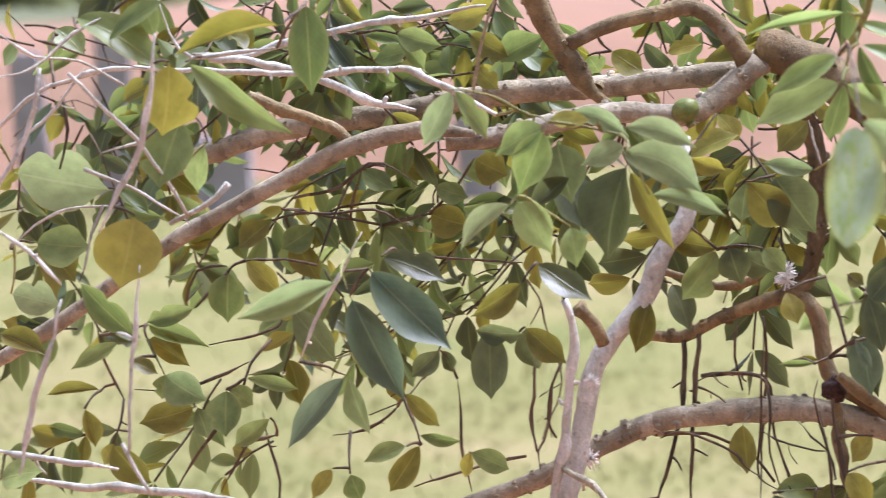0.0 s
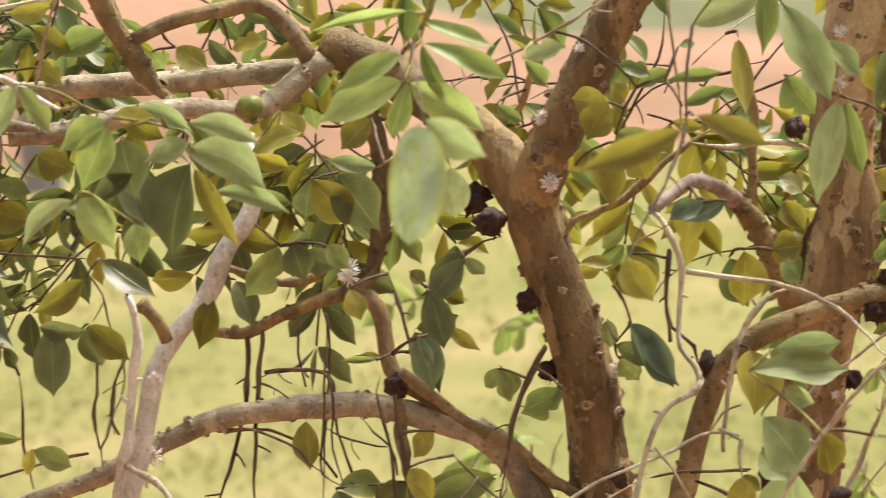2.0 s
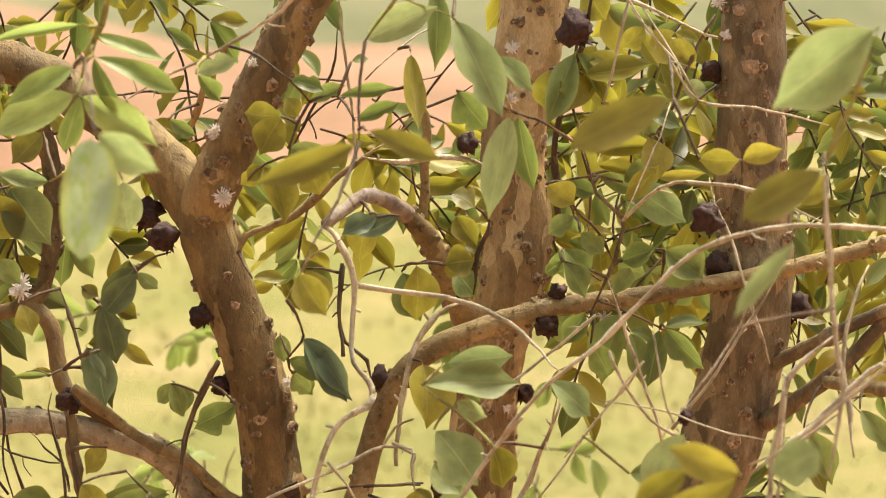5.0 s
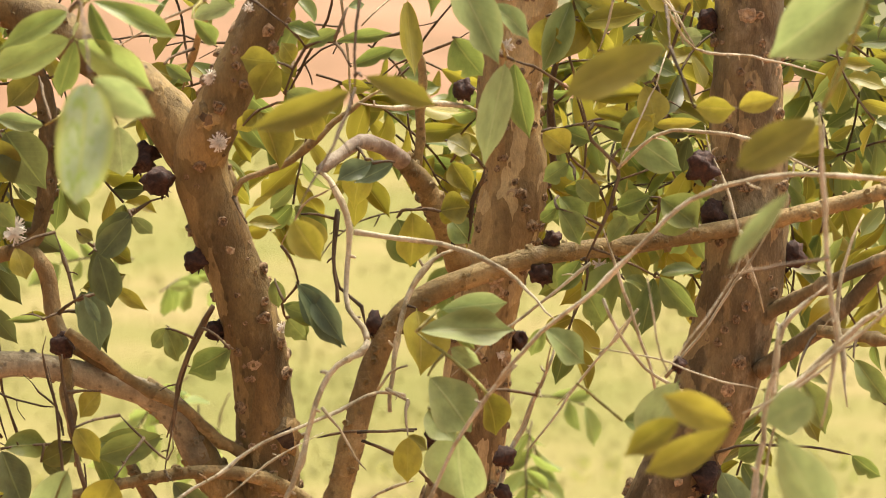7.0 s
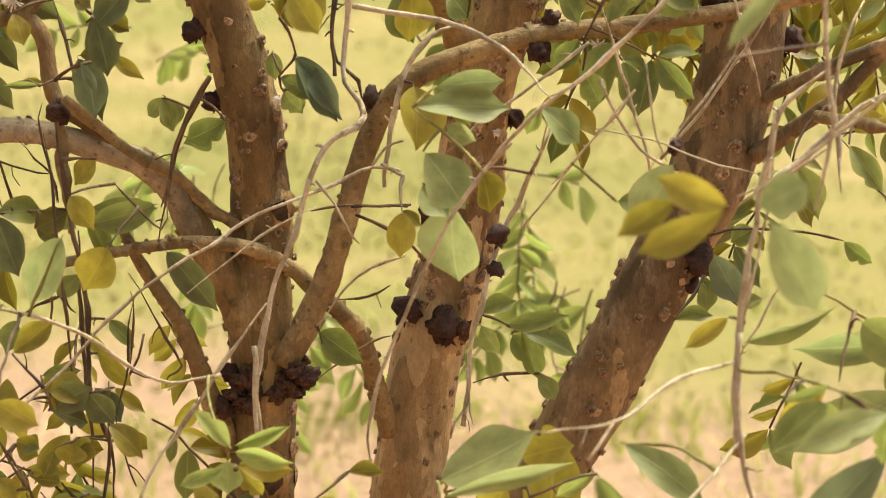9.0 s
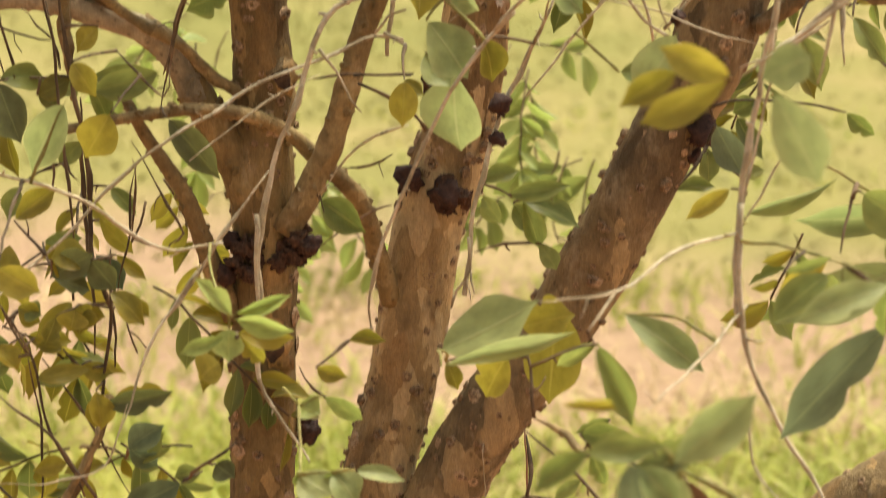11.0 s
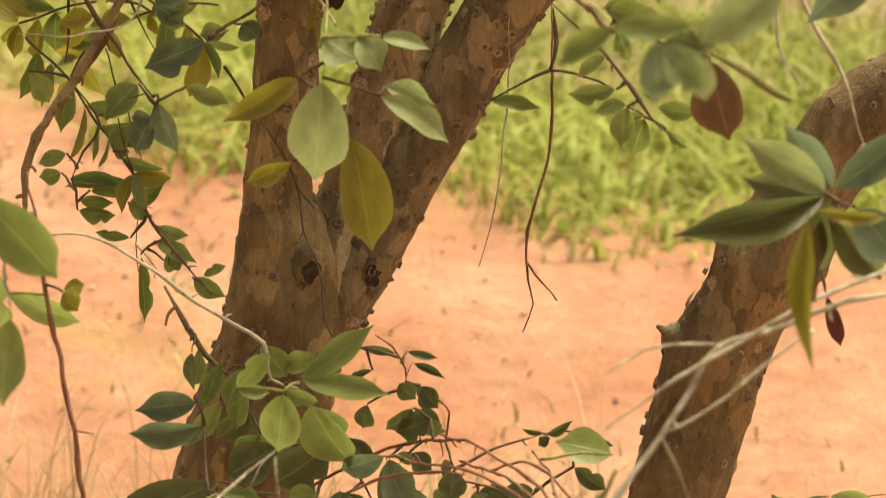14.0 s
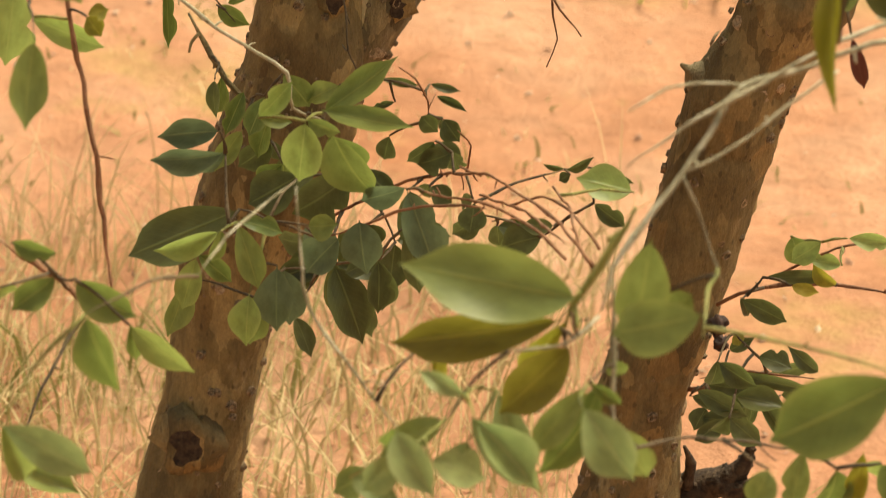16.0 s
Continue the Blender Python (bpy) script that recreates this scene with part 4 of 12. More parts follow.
limb(tree, "twig", [(0.177, -0.020, 1.404), (0.150, -0.035, 1.413), (0.127, -0.050, 1.413), (0.096, -0.065, 1.414), (0.077, -0.080, 1.418)], 0.0038, 0.0014, "pale", "both")
limb(tree, "twig", [(0.121, 0.000, 1.359), (0.124, -0.005, 1.396), (0.126, -0.010, 1.432), (0.120, -0.015, 1.460), (0.116, -0.020, 1.492)], 0.0041, 0.0032, "bark", False)
limb(tree, "twig", [(0.071, -0.040, 1.414), (0.069, -0.050, 1.455), (0.064, -0.060, 1.500), (0.061, -0.070, 1.544), (0.058, -0.080, 1.571)], 0.0011, 0.0014, "pale")
twig = limb(tree, "twig", [(0.232, 0.000, 1.351), (0.229, -0.020, 1.389), (0.231, -0.040, 1.431), (0.240, -0.060, 1.472), (0.254, -0.080, 1.512), (0.263, -0.100, 1.560)], 0.0030, 0.0016, "dark")
leaves(twig, "yellow", [(0.253, -0.072, 1.490, 0.286, -0.074, 1.479, 0.019)])
leaves(twig, "olive", [(0.253, -0.068, 1.490, 0.258, -0.062, 1.467, 0.012)])
leaves(twig, "pale", [(0.245, -0.083, 1.495, 0.220, -0.096, 1.440, 0.024)])
leaves(twig, "green", [(0.245, -0.079, 1.495, 0.277, -0.060, 1.453, 0.018)])
limb(tree, "twig", [(0.248, -0.100, 1.421), (0.258, -0.100, 1.386), (0.277, -0.100, 1.365), (0.274, -0.100, 1.345), (0.260, -0.100, 1.311), (0.251, -0.100, 1.293)], 0.0016, 0.0016, "dark", "both")
limb(tree, "twig", [(0.276, -0.120, 1.365), (0.295, -0.136, 1.385), (0.316, -0.152, 1.397), (0.361, -0.168, 1.392), (0.394, -0.184, 1.380), (0.425, -0.200, 1.365)], 0.0014, 0.0022, "pale")
limb(tree, "twig", [(0.282, -0.200, 1.532), (0.308, -0.185, 1.497), (0.333, -0.170, 1.459), (0.377, -0.155, 1.451), (0.434, -0.140, 1.435)], 0.0008, 0.0014, "pale", "both")
limb(tree, "twig", [(0.160, -0.080, 1.307), (0.165, -0.090, 1.339), (0.174, -0.100, 1.366)], 0.0023, 0.0016, "dark", "both")
limb(tree, "twig", [(0.059, -0.080, 1.333), (0.055, -0.090, 1.298), (0.057, -0.100, 1.264)], 0.0016, 0.0013, "dark", False)
limb(tree, "twig", [(0.016, -0.140, 1.314), (0.036, -0.170, 1.347), (0.063, -0.200, 1.366)], 0.0014, 0.0008, "pale", "both")
limb(tree, "twig", [(-0.040, -0.100, 1.262), (-0.046, -0.087, 1.252), (-0.066, -0.073, 1.210), (-0.083, -0.060, 1.154)], 0.0013, 0.0017, "dark")
twig = limb(tree, "twig", [(-0.166, -0.060, 1.320), (-0.155, -0.070, 1.289), (-0.148, -0.080, 1.259)], 0.0017, 0.0013, "dark", "both")
leaves(twig, "dark", [(-0.146, -0.073, 1.276, -0.126, -0.094, 1.230, 0.023)])
leaves(twig, "moss", [(-0.146, -0.069, 1.276, -0.109, -0.048, 1.284, 0.017)])
limb(tree, "twig", [(-0.079, -0.040, 1.344), (-0.104, -0.040, 1.334), (-0.142, -0.040, 1.299)], 0.0017, 0.0020, "dark", "both")
limb(tree, "twig", [(0.191, -0.150, 1.161), (0.210, -0.200, 1.208), (0.218, -0.262, 1.251)], 0.0011, 0.0013, "pale", "both")
limb(tree, "twig", [(0.221, -0.262, 1.205), (0.250, -0.273, 1.239), (0.279, -0.284, 1.277)], 0.0008, 0.0010, "pale", "both")
twig = limb(tree, "twig", [(-0.157, -0.120, 1.231), (-0.154, -0.120, 1.191), (-0.148, -0.120, 1.151), (-0.138, -0.120, 1.093), (-0.135, -0.120, 1.021), (-0.122, -0.120, 0.975), (-0.119, -0.120, 0.929)], 0.0023, 0.0017, "dark", "both")
leaves(twig, "bluish", [(-0.134, -0.111, 1.019, -0.112, -0.119, 0.992, 0.021)])
limb(tree, "twig", [(-0.166, -0.140, 1.225), (-0.160, -0.140, 1.186), (-0.157, -0.140, 1.141), (-0.151, -0.140, 1.079), (-0.146, -0.140, 1.025)], 0.0013, 0.0013, "dark", "both")
limb(tree, "twig", [(-0.101, -0.140, 1.101), (-0.099, -0.140, 1.079), (-0.102, -0.140, 1.043)], 0.0010, 0.0010, "dark", "both")
limb(tree, "twig", [(-0.070, -0.160, 1.176), (-0.074, -0.160, 1.154), (-0.110, -0.160, 1.189)], 0.0013, 0.0010, "dark", "both")
twig = limb(tree, "twig", [(-0.040, -0.100, 1.264), (-0.054, -0.100, 1.242), (-0.067, -0.100, 1.210), (-0.077, -0.100, 1.161), (-0.082, -0.100, 1.134)], 0.0016, 0.0013, "dark")
leaves(twig, "green", [(-0.082, -0.104, 1.164, -0.136, -0.112, 1.147, 0.023)])
twig = limb(tree, "twig", [(-0.119, -0.160, 0.917), (-0.127, -0.170, 0.887), (-0.151, -0.180, 0.840)], 0.0036, 0.0022, "bark", False)
leaves(twig, "olive", [(-0.117, -0.155, 0.915, -0.072, -0.157, 0.915, 0.019)])
twig = limb(tree, "twig", [(-0.138, -0.180, 0.840), (-0.168, -0.180, 0.904), (-0.176, -0.180, 0.949), (-0.201, -0.180, 0.994)], 0.0010, 0.0013, "dark")
leaves(twig, "olive", [(-0.188, -0.175, 0.992, -0.171, -0.178, 0.984, 0.016), (-0.151, -0.177, 0.866, -0.177, -0.186, 0.864, 0.016)])
twig = limb(tree, "twig", [(-0.131, -0.160, 0.875), (-0.123, -0.160, 0.935), (-0.118, -0.160, 0.980), (-0.117, -0.160, 1.034)], 0.0013, 0.0016, "dark")
leaves(twig, "olive", [(-0.118, -0.170, 1.002, -0.088, -0.173, 0.979, 0.018)])
leaves(twig, "olive", [(-0.127, -0.170, 0.921, -0.129, -0.178, 0.895, 0.020)])
limb(tree, "twig", [(-0.207, -0.200, 0.931), (-0.189, -0.204, 0.919), (-0.162, -0.208, 0.898), (-0.136, -0.212, 0.864), (-0.116, -0.216, 0.834), (-0.100, -0.220, 0.817)], 0.0013, 0.0016, "dark", "both")
limb(tree, "twig", [(-0.124, -0.200, 0.902), (-0.141, -0.204, 0.862), (-0.163, -0.208, 0.821), (-0.184, -0.212, 0.789), (-0.197, -0.216, 0.762), (-0.199, -0.220, 0.713)], 0.0031, 0.0036, "bark", "both")
limb(tree, "twig", [(-0.133, -0.160, 0.779), (-0.123, -0.165, 0.743), (-0.109, -0.170, 0.707), (-0.091, -0.175, 0.681), (-0.054, -0.180, 0.641)], 0.0017, 0.0013, "dark", "both")
limb(tree, "twig", [(-0.171, -0.180, 0.817), (-0.144, -0.180, 0.780), (-0.158, -0.180, 0.756), (-0.167, -0.180, 0.733)], 0.0013, 0.0010, "dark", "both")
limb(tree, "twig", [(-0.202, -0.240, 0.868), (-0.159, -0.240, 0.869), (-0.116, -0.240, 0.884), (-0.098, -0.240, 0.931)], 0.0008, 0.0008, "pale", "both")
limb(tree, "twig", [(-0.018, -0.220, 0.896), (-0.035, -0.220, 0.883), (-0.052, -0.220, 0.871)], 0.0016, 0.0013, "dark", "both")
limb(tree, "twig", [(-0.188, -0.372, 0.750), (-0.168, -0.367, 0.751), (-0.135, -0.361, 0.752), (-0.102, -0.356, 0.736), (-0.064, -0.350, 0.707), (-0.025, -0.345, 0.680), (-0.002, -0.339, 0.663), (0.005, -0.334, 0.634), (0.027, -0.328, 0.624)], 0.0013, 0.0022, "pale", "both")
limb(tree, "twig", [(-0.170, -0.416, 0.818), (-0.160, -0.425, 0.757), (-0.148, -0.434, 0.700), (-0.132, -0.442, 0.629), (-0.121, -0.451, 0.561), (-0.115, -0.460, 0.529)], 0.0018, 0.0022, "brown", "both")
twig = limb(tree, "twig", [(-0.092, -0.180, 0.646), (-0.077, -0.187, 0.623), (-0.058, -0.193, 0.595), (-0.036, -0.200, 0.578)], 0.0027, 0.0027, "bark", "both")
leaves(twig, "green", [(-0.062, -0.202, 0.603, -0.066, -0.199, 0.565, 0.014)])
limb(tree, "twig", [(0.449, -0.724, 0.910), (0.403, -0.742, 0.891), (0.361, -0.759, 0.877), (0.317, -0.777, 0.855), (0.276, -0.794, 0.833), (0.236, -0.812, 0.806)], 0.0020, 0.0013, "pale", "both")
twig = limb(tree, "twig", [(0.452, -0.724, 0.880), (0.404, -0.740, 0.876), (0.363, -0.757, 0.867), (0.307, -0.773, 0.849), (0.290, -0.790, 0.832), (0.271, -0.806, 0.804), (0.249, -0.823, 0.776), (0.233, -0.840, 0.749), (0.227, -0.856, 0.730)], 0.0021, 0.0026, "pale", "both")
leaves(twig, "green", [(0.254, -0.839, 0.772, 0.249, -0.839, 0.705, 0.034, 0.100, 12)])
limb(tree, "twig", [(0.362, -0.768, 0.862), (0.341, -0.783, 0.851), (0.308, -0.797, 0.825), (0.274, -0.812, 0.807)], 0.0013, 0.0013, "pale", False)
limb(tree, "twig", [(0.311, -0.768, 0.847), (0.286, -0.783, 0.853), (0.257, -0.797, 0.854), (0.234, -0.812, 0.843)], 0.0011, 0.0009, "pale")
limb(tree, "twig", [(0.271, -0.812, 0.803), (0.285, -0.812, 0.774), (0.302, -0.812, 0.733)], 0.0011, 0.0009, "pale")
limb(tree, "twig", [(0.208, -0.040, 0.857), (0.211, -0.040, 0.804), (0.214, -0.040, 0.731), (0.199, -0.040, 0.660), (0.202, -0.040, 0.615), (0.207, -0.040, 0.594), (0.200, -0.040, 0.568)], 0.0012, 0.0011, "brown", "both")
limb(tree, "twig", [(0.201, -0.040, 0.630), (0.214, -0.040, 0.613), (0.227, -0.040, 0.598)], 0.0011, 0.0007, "brown", False)
limb(tree, "twig", [(0.174, -0.040, 0.845), (0.176, -0.040, 0.792), (0.173, -0.040, 0.703), (0.165, -0.040, 0.643), (0.160, -0.040, 0.625)], 0.0009, 0.0006, "pale", "both")
limb(tree, "twig", [(0.150, -0.372, 0.606), (0.123, -0.266, 0.560), (0.092, -0.204, 0.524), (0.059, -0.156, 0.486), (0.025, -0.108, 0.442), (-0.005, -0.060, 0.391)], 0.0013, 0.0014, "brown")
limb(tree, "twig", [(0.134, -0.372, 0.612), (0.162, -0.427, 0.626), (0.196, -0.482, 0.630), (0.216, -0.537, 0.634), (0.231, -0.592, 0.639)], 0.0009, 0.0014, "brown", False)
limb(tree, "twig", [(0.151, -0.328, 0.571), (0.184, -0.460, 0.617), (0.210, -0.592, 0.654)], 0.0010, 0.0011, "brown")
limb(tree, "twig", [(0.173, -0.372, 0.583), (0.196, -0.431, 0.617), (0.218, -0.489, 0.631), (0.236, -0.548, 0.632)], 0.0009, 0.0012, "brown", False)
twig = limb(tree, "twig", [(0.105, -0.284, 0.610), (0.106, -0.299, 0.633), (0.095, -0.313, 0.657), (0.082, -0.328, 0.671)], 0.0010, 0.0006, "brown", "both")
leaves(twig, "dark", [(0.111, -0.288, 0.634, 0.136, -0.296, 0.626, 0.007), (0.101, -0.304, 0.623, 0.114, -0.309, 0.611, 0.016)])
limb(tree, "twig", [(0.139, -0.284, 0.568), (0.140, -0.306, 0.601), (0.130, -0.328, 0.623)], 0.0010, 0.0006, "brown")
limb(tree, "twig", [(0.357, -0.140, 0.405), (0.374, -0.155, 0.424), (0.404, -0.170, 0.441), (0.449, -0.185, 0.452), (0.503, -0.200, 0.453)], 0.0018, 0.0017, "brown")
limb(tree, "twig", [(0.400, -0.160, 0.444), (0.424, -0.180, 0.470), (0.452, -0.200, 0.495), (0.494, -0.220, 0.514)], 0.0014, 0.0010, "brown")
twig = limb(tree, "twig", [(0.341, -0.120, 0.314), (0.364, -0.150, 0.331), (0.396, -0.180, 0.335), (0.422, -0.210, 0.340), (0.466, -0.240, 0.348)], 0.0022, 0.0017, "brown")
leaves(twig, "dark", [(0.377, -0.164, 0.339, 0.415, -0.166, 0.354, 0.020), (0.391, -0.189, 0.336, 0.375, -0.185, 0.311, 0.020), (0.391, -0.185, 0.336, 0.371, -0.178, 0.336, 0.012)])
twig = limb(tree, "twig", [(0.348, -0.160, 0.345), (0.387, -0.190, 0.369), (0.436, -0.220, 0.382)], 0.0014, 0.0010, "brown", "both")
leaves(twig, "dark", [(0.439, -0.222, 0.389, 0.413, -0.230, 0.411, 0.014)])
limb(tree, "twig", [(0.031, -0.724, 0.739), (0.036, -0.733, 0.700), (0.044, -0.742, 0.664), (0.070, -0.750, 0.630), (0.105, -0.759, 0.592), (0.129, -0.768, 0.578)], 0.0014, 0.0012, "pale", "both")
limb(tree, "twig", [(0.029, -0.680, 0.724), (0.008, -0.709, 0.715), (-0.011, -0.739, 0.707), (-0.026, -0.768, 0.691)], 0.0014, 0.0009, "pale", "both")
twig = limb(tree, "twig", [(0.229, -0.812, 0.751), (0.236, -0.827, 0.713), (0.240, -0.841, 0.666), (0.244, -0.856, 0.634)], 0.0018, 0.0016, "pale", "both")
leaves(twig, "green", [(0.233, -0.829, 0.671, 0.194, -0.829, 0.596, 0.023, 0.200, 14)])
limb(tree, "twig", [(0.228, -0.812, 0.705), (0.211, -0.834, 0.697), (0.173, -0.856, 0.698)], 0.0016, 0.0011, "pale")
limb(tree, "twig", [(-0.192, -0.504, 0.584), (-0.165, -0.519, 0.577), (-0.143, -0.533, 0.568), (-0.122, -0.548, 0.555)], 0.0021, 0.0024, "brown", "both")
limb(tree, "twig", [(0.206, -0.372, 0.959), (0.226, -0.416, 0.960), (0.240, -0.460, 0.956)], 0.0020, 0.0039, "bark", "both")
limb(tree, "twig", [(0.200, -0.328, 0.938), (0.219, -0.337, 0.924), (0.242, -0.346, 0.906), (0.263, -0.354, 0.883), (0.276, -0.363, 0.865), (0.292, -0.372, 0.855)], 0.0012, 0.0015, "dark", "both")
limb(tree, "twig", [(0.294, -0.592, 0.986), (0.324, -0.592, 0.970), (0.354, -0.592, 0.953)], 0.0030, 0.0030, "green", "both")
limb(tree, "twig", [(0.026, -0.100, 0.925), (0.037, -0.100, 0.907), (0.069, -0.100, 0.885)], 0.0017, 0.0013, "dark", "both")
limb(tree, "twig", [(0.037, -0.040, 1.007), (0.058, -0.040, 1.024), (0.085, -0.040, 1.040), (0.099, -0.040, 1.045)], 0.0014, 0.0010, "dark", "both")
limb(tree, "twig", [(0.165, -0.080, 1.015), (0.189, -0.087, 1.024), (0.212, -0.093, 1.026), (0.227, -0.100, 1.023)], 0.0017, 0.0010, "dark", "both")
limb(tree, "twig", [(0.207, -0.120, 0.876), (0.211, -0.130, 0.850), (0.207, -0.140, 0.830)], 0.0017, 0.0013, "dark", "both")
limb(tree, "twig", [(0.055, -0.080, 1.083), (0.082, -0.100, 1.089), (0.100, -0.120, 1.102)], 0.0013, 0.0010, "dark", "both")
limb(tree, "twig", [(0.069, -0.100, 1.161), (0.114, -0.100, 1.161)], 0.0013, 0.0010, "dark", False)
limb(tree, "twig", [(0.074, -0.100, 1.154), (0.105, -0.100, 1.139), (0.125, -0.100, 1.121)], 0.0013, 0.0010, "dark", False)
limb(tree, "twig", [(-0.592, -0.416, 1.546), (-0.596, -0.416, 1.518), (-0.601, -0.416, 1.490), (-0.612, -0.416, 1.458), (-0.629, -0.416, 1.426), (-0.643, -0.416, 1.406)], 0.0030, 0.0023, "white", "both")
limb(tree, "twig", [(-0.674, -0.372, 1.519), (-0.658, -0.361, 1.497), (-0.633, -0.350, 1.468), (-0.613, -0.339, 1.431), (-0.603, -0.328, 1.407)], 0.0014, 0.0014, "white", False)
limb(tree, "twig", [(-0.696, -0.372, 1.524), (-0.702, -0.372, 1.496), (-0.717, -0.372, 1.463), (-0.747, -0.372, 1.422)], 0.0017, 0.0021, "white")
limb(tree, "twig", [(-0.726, -0.416, 1.415), (-0.700, -0.416, 1.396), (-0.674, -0.416, 1.369)], 0.0017, 0.0017, "white", "both")
limb(tree, "twig", [(-0.659, -0.460, 1.363), (-0.666, -0.460, 1.339), (-0.680, -0.460, 1.303), (-0.694, -0.460, 1.255), (-0.699, -0.460, 1.239)], 0.0027, 0.0023, "white", "both")
limb(tree, "twig", [(-0.631, -0.416, 1.247), (-0.628, -0.416, 1.279), (-0.622, -0.416, 1.328), (-0.614, -0.416, 1.381)], 0.0013, 0.0017, "white")
limb(tree, "twig", [(-0.636, -0.416, 1.253), (-0.627, -0.416, 1.234), (-0.615, -0.416, 1.215)], 0.0017, 0.0013, "white")
limb(tree, "twig", [(-0.618, -0.328, 1.403), (-0.591, -0.328, 1.413), (-0.571, -0.328, 1.431)], 0.0017, 0.0025, "white")
limb(tree, "twig", [(-0.483, -0.284, 1.388), (-0.503, -0.284, 1.355), (-0.522, -0.284, 1.322), (-0.537, -0.284, 1.292)], 0.0014, 0.0018, "white", "both")
limb(tree, "twig", [(-0.403, -0.240, 1.485), (-0.392, -0.255, 1.521), (-0.381, -0.269, 1.542), (-0.366, -0.284, 1.567)], 0.0016, 0.0013, "pale")
limb(tree, "twig", [(-0.535, -0.100, 1.418), (-0.551, -0.110, 1.383), (-0.564, -0.120, 1.348)], 0.0013, 0.0010, "dark")
limb(tree, "twig", [(-0.740, -0.160, 1.322), (-0.735, -0.160, 1.294), (-0.729, -0.160, 1.271), (-0.719, -0.160, 1.250)], 0.0013, 0.0013, "dark", "both")
limb(tree, "twig", [(-0.693, -0.140, 1.162), (-0.672, -0.140, 1.194), (-0.649, -0.140, 1.222), (-0.626, -0.140, 1.248)], 0.0017, 0.0013, "dark", "both")
limb(tree, "twig", [(-0.650, -0.140, 1.168), (-0.634, -0.140, 1.195), (-0.621, -0.140, 1.211), (-0.600, -0.140, 1.215)], 0.0013, 0.0013, "dark", "both")
limb(tree, "twig", [(-0.616, -0.120, 1.231), (-0.611, -0.120, 1.203), (-0.605, -0.120, 1.175), (-0.609, -0.120, 1.152)], 0.0013, 0.0010, "dark", "both")
limb(tree, "twig", [(-0.559, -0.120, 1.211), (-0.530, -0.120, 1.216), (-0.511, -0.120, 1.226), (-0.504, -0.120, 1.233)], 0.0013, 0.0010, "dark", "both")
limb(tree, "twig", [(-0.402, -0.120, 1.191), (-0.430, -0.120, 1.186), (-0.463, -0.120, 1.178), (-0.494, -0.120, 1.168)], 0.0010, 0.0013, "dark")
limb(tree, "twig", [(-0.513, -0.080, 1.356), (-0.481, -0.080, 1.348), (-0.439, -0.080, 1.344), (-0.405, -0.080, 1.341)], 0.0013, 0.0010, "dark", "both")
limb(tree, "twig", [(-0.397, -0.100, 1.191), (-0.400, -0.100, 1.218), (-0.397, -0.100, 1.236), (-0.393, -0.100, 1.273)], 0.0010, 0.0013, "dark")
limb(tree, "twig", [(-0.373, -0.100, 1.263), (-0.383, -0.100, 1.241), (-0.387, -0.100, 1.218), (-0.381, -0.100, 1.202)], 0.0013, 0.0010, "dark", False)
limb(tree, "twig", [(-0.459, -0.100, 1.252), (-0.458, -0.100, 1.224), (-0.459, -0.100, 1.197), (-0.452, -0.100, 1.160)], 0.0013, 0.0010, "dark", "both")
limb(tree, "twig", [(-0.798, -0.284, 1.231), (-0.752, -0.284, 1.224), (-0.721, -0.284, 1.218), (-0.685, -0.284, 1.213)], 0.0026, 0.0029, "white", "both")
limb(tree, "twig", [(-0.779, -0.240, 1.201), (-0.735, -0.233, 1.192), (-0.673, -0.227, 1.187), (-0.612, -0.220, 1.177)], 0.0030, 0.0033, "white", "both")
limb(tree, "twig", [(-0.664, -0.100, 1.284), (-0.635, -0.100, 1.288), (-0.606, -0.100, 1.297), (-0.601, -0.100, 1.306)], 0.0014, 0.0010, "dark", "both")
limb(tree, "twig", [(-0.729, -0.100, 1.249), (-0.688, -0.107, 1.249), (-0.647, -0.113, 1.263), (-0.625, -0.120, 1.272)], 0.0014, 0.0010, "dark", "both")
limb(tree, "twig", [(-0.672, -0.080, 1.333), (-0.685, -0.087, 1.320), (-0.672, -0.093, 1.344), (-0.645, -0.100, 1.348)], 0.0014, 0.0010, "dark", "both")
limb(tree, "twig", [(-0.617, -0.080, 1.285), (-0.632, -0.090, 1.268), (-0.638, -0.100, 1.247)], 0.0017, 0.0010, "dark")
limb(tree, "twig", [(0.213, -0.548, 0.622), (0.188, -0.493, 0.621), (0.155, -0.438, 0.612), (0.121, -0.383, 0.592), (0.086, -0.328, 0.573)], 0.0012, 0.0010, "brown")
twig = limb(tree, "twig", [(0.027, -0.328, 0.525), (0.063, -0.372, 0.557), (0.097, -0.416, 0.593), (0.131, -0.460, 0.618), (0.155, -0.504, 0.637)], 0.0010, 0.0012, "brown", "both")
leaves(twig, "bluish", [(0.046, -0.358, 0.540, 0.021, -0.357, 0.507, 0.031), (0.061, -0.374, 0.563, 0.067, -0.391, 0.525, 0.033)])
limb(tree, "twig", [(0.204, -0.416, 0.620), (0.216, -0.475, 0.629), (0.220, -0.533, 0.633), (0.231, -0.592, 0.635)], 0.0009, 0.0012, "brown", False)
limb(tree, "twig", [(-0.661, -0.284, 1.505), (-0.690, -0.299, 1.525), (-0.720, -0.313, 1.531), (-0.741, -0.328, 1.549)], 0.0010, 0.0014, "white")
limb(tree, "twig", [(-0.735, -0.372, 1.518), (-0.705, -0.357, 1.524), (-0.678, -0.343, 1.547), (-0.651, -0.328, 1.562)], 0.0014, 0.0010, "white", "both")
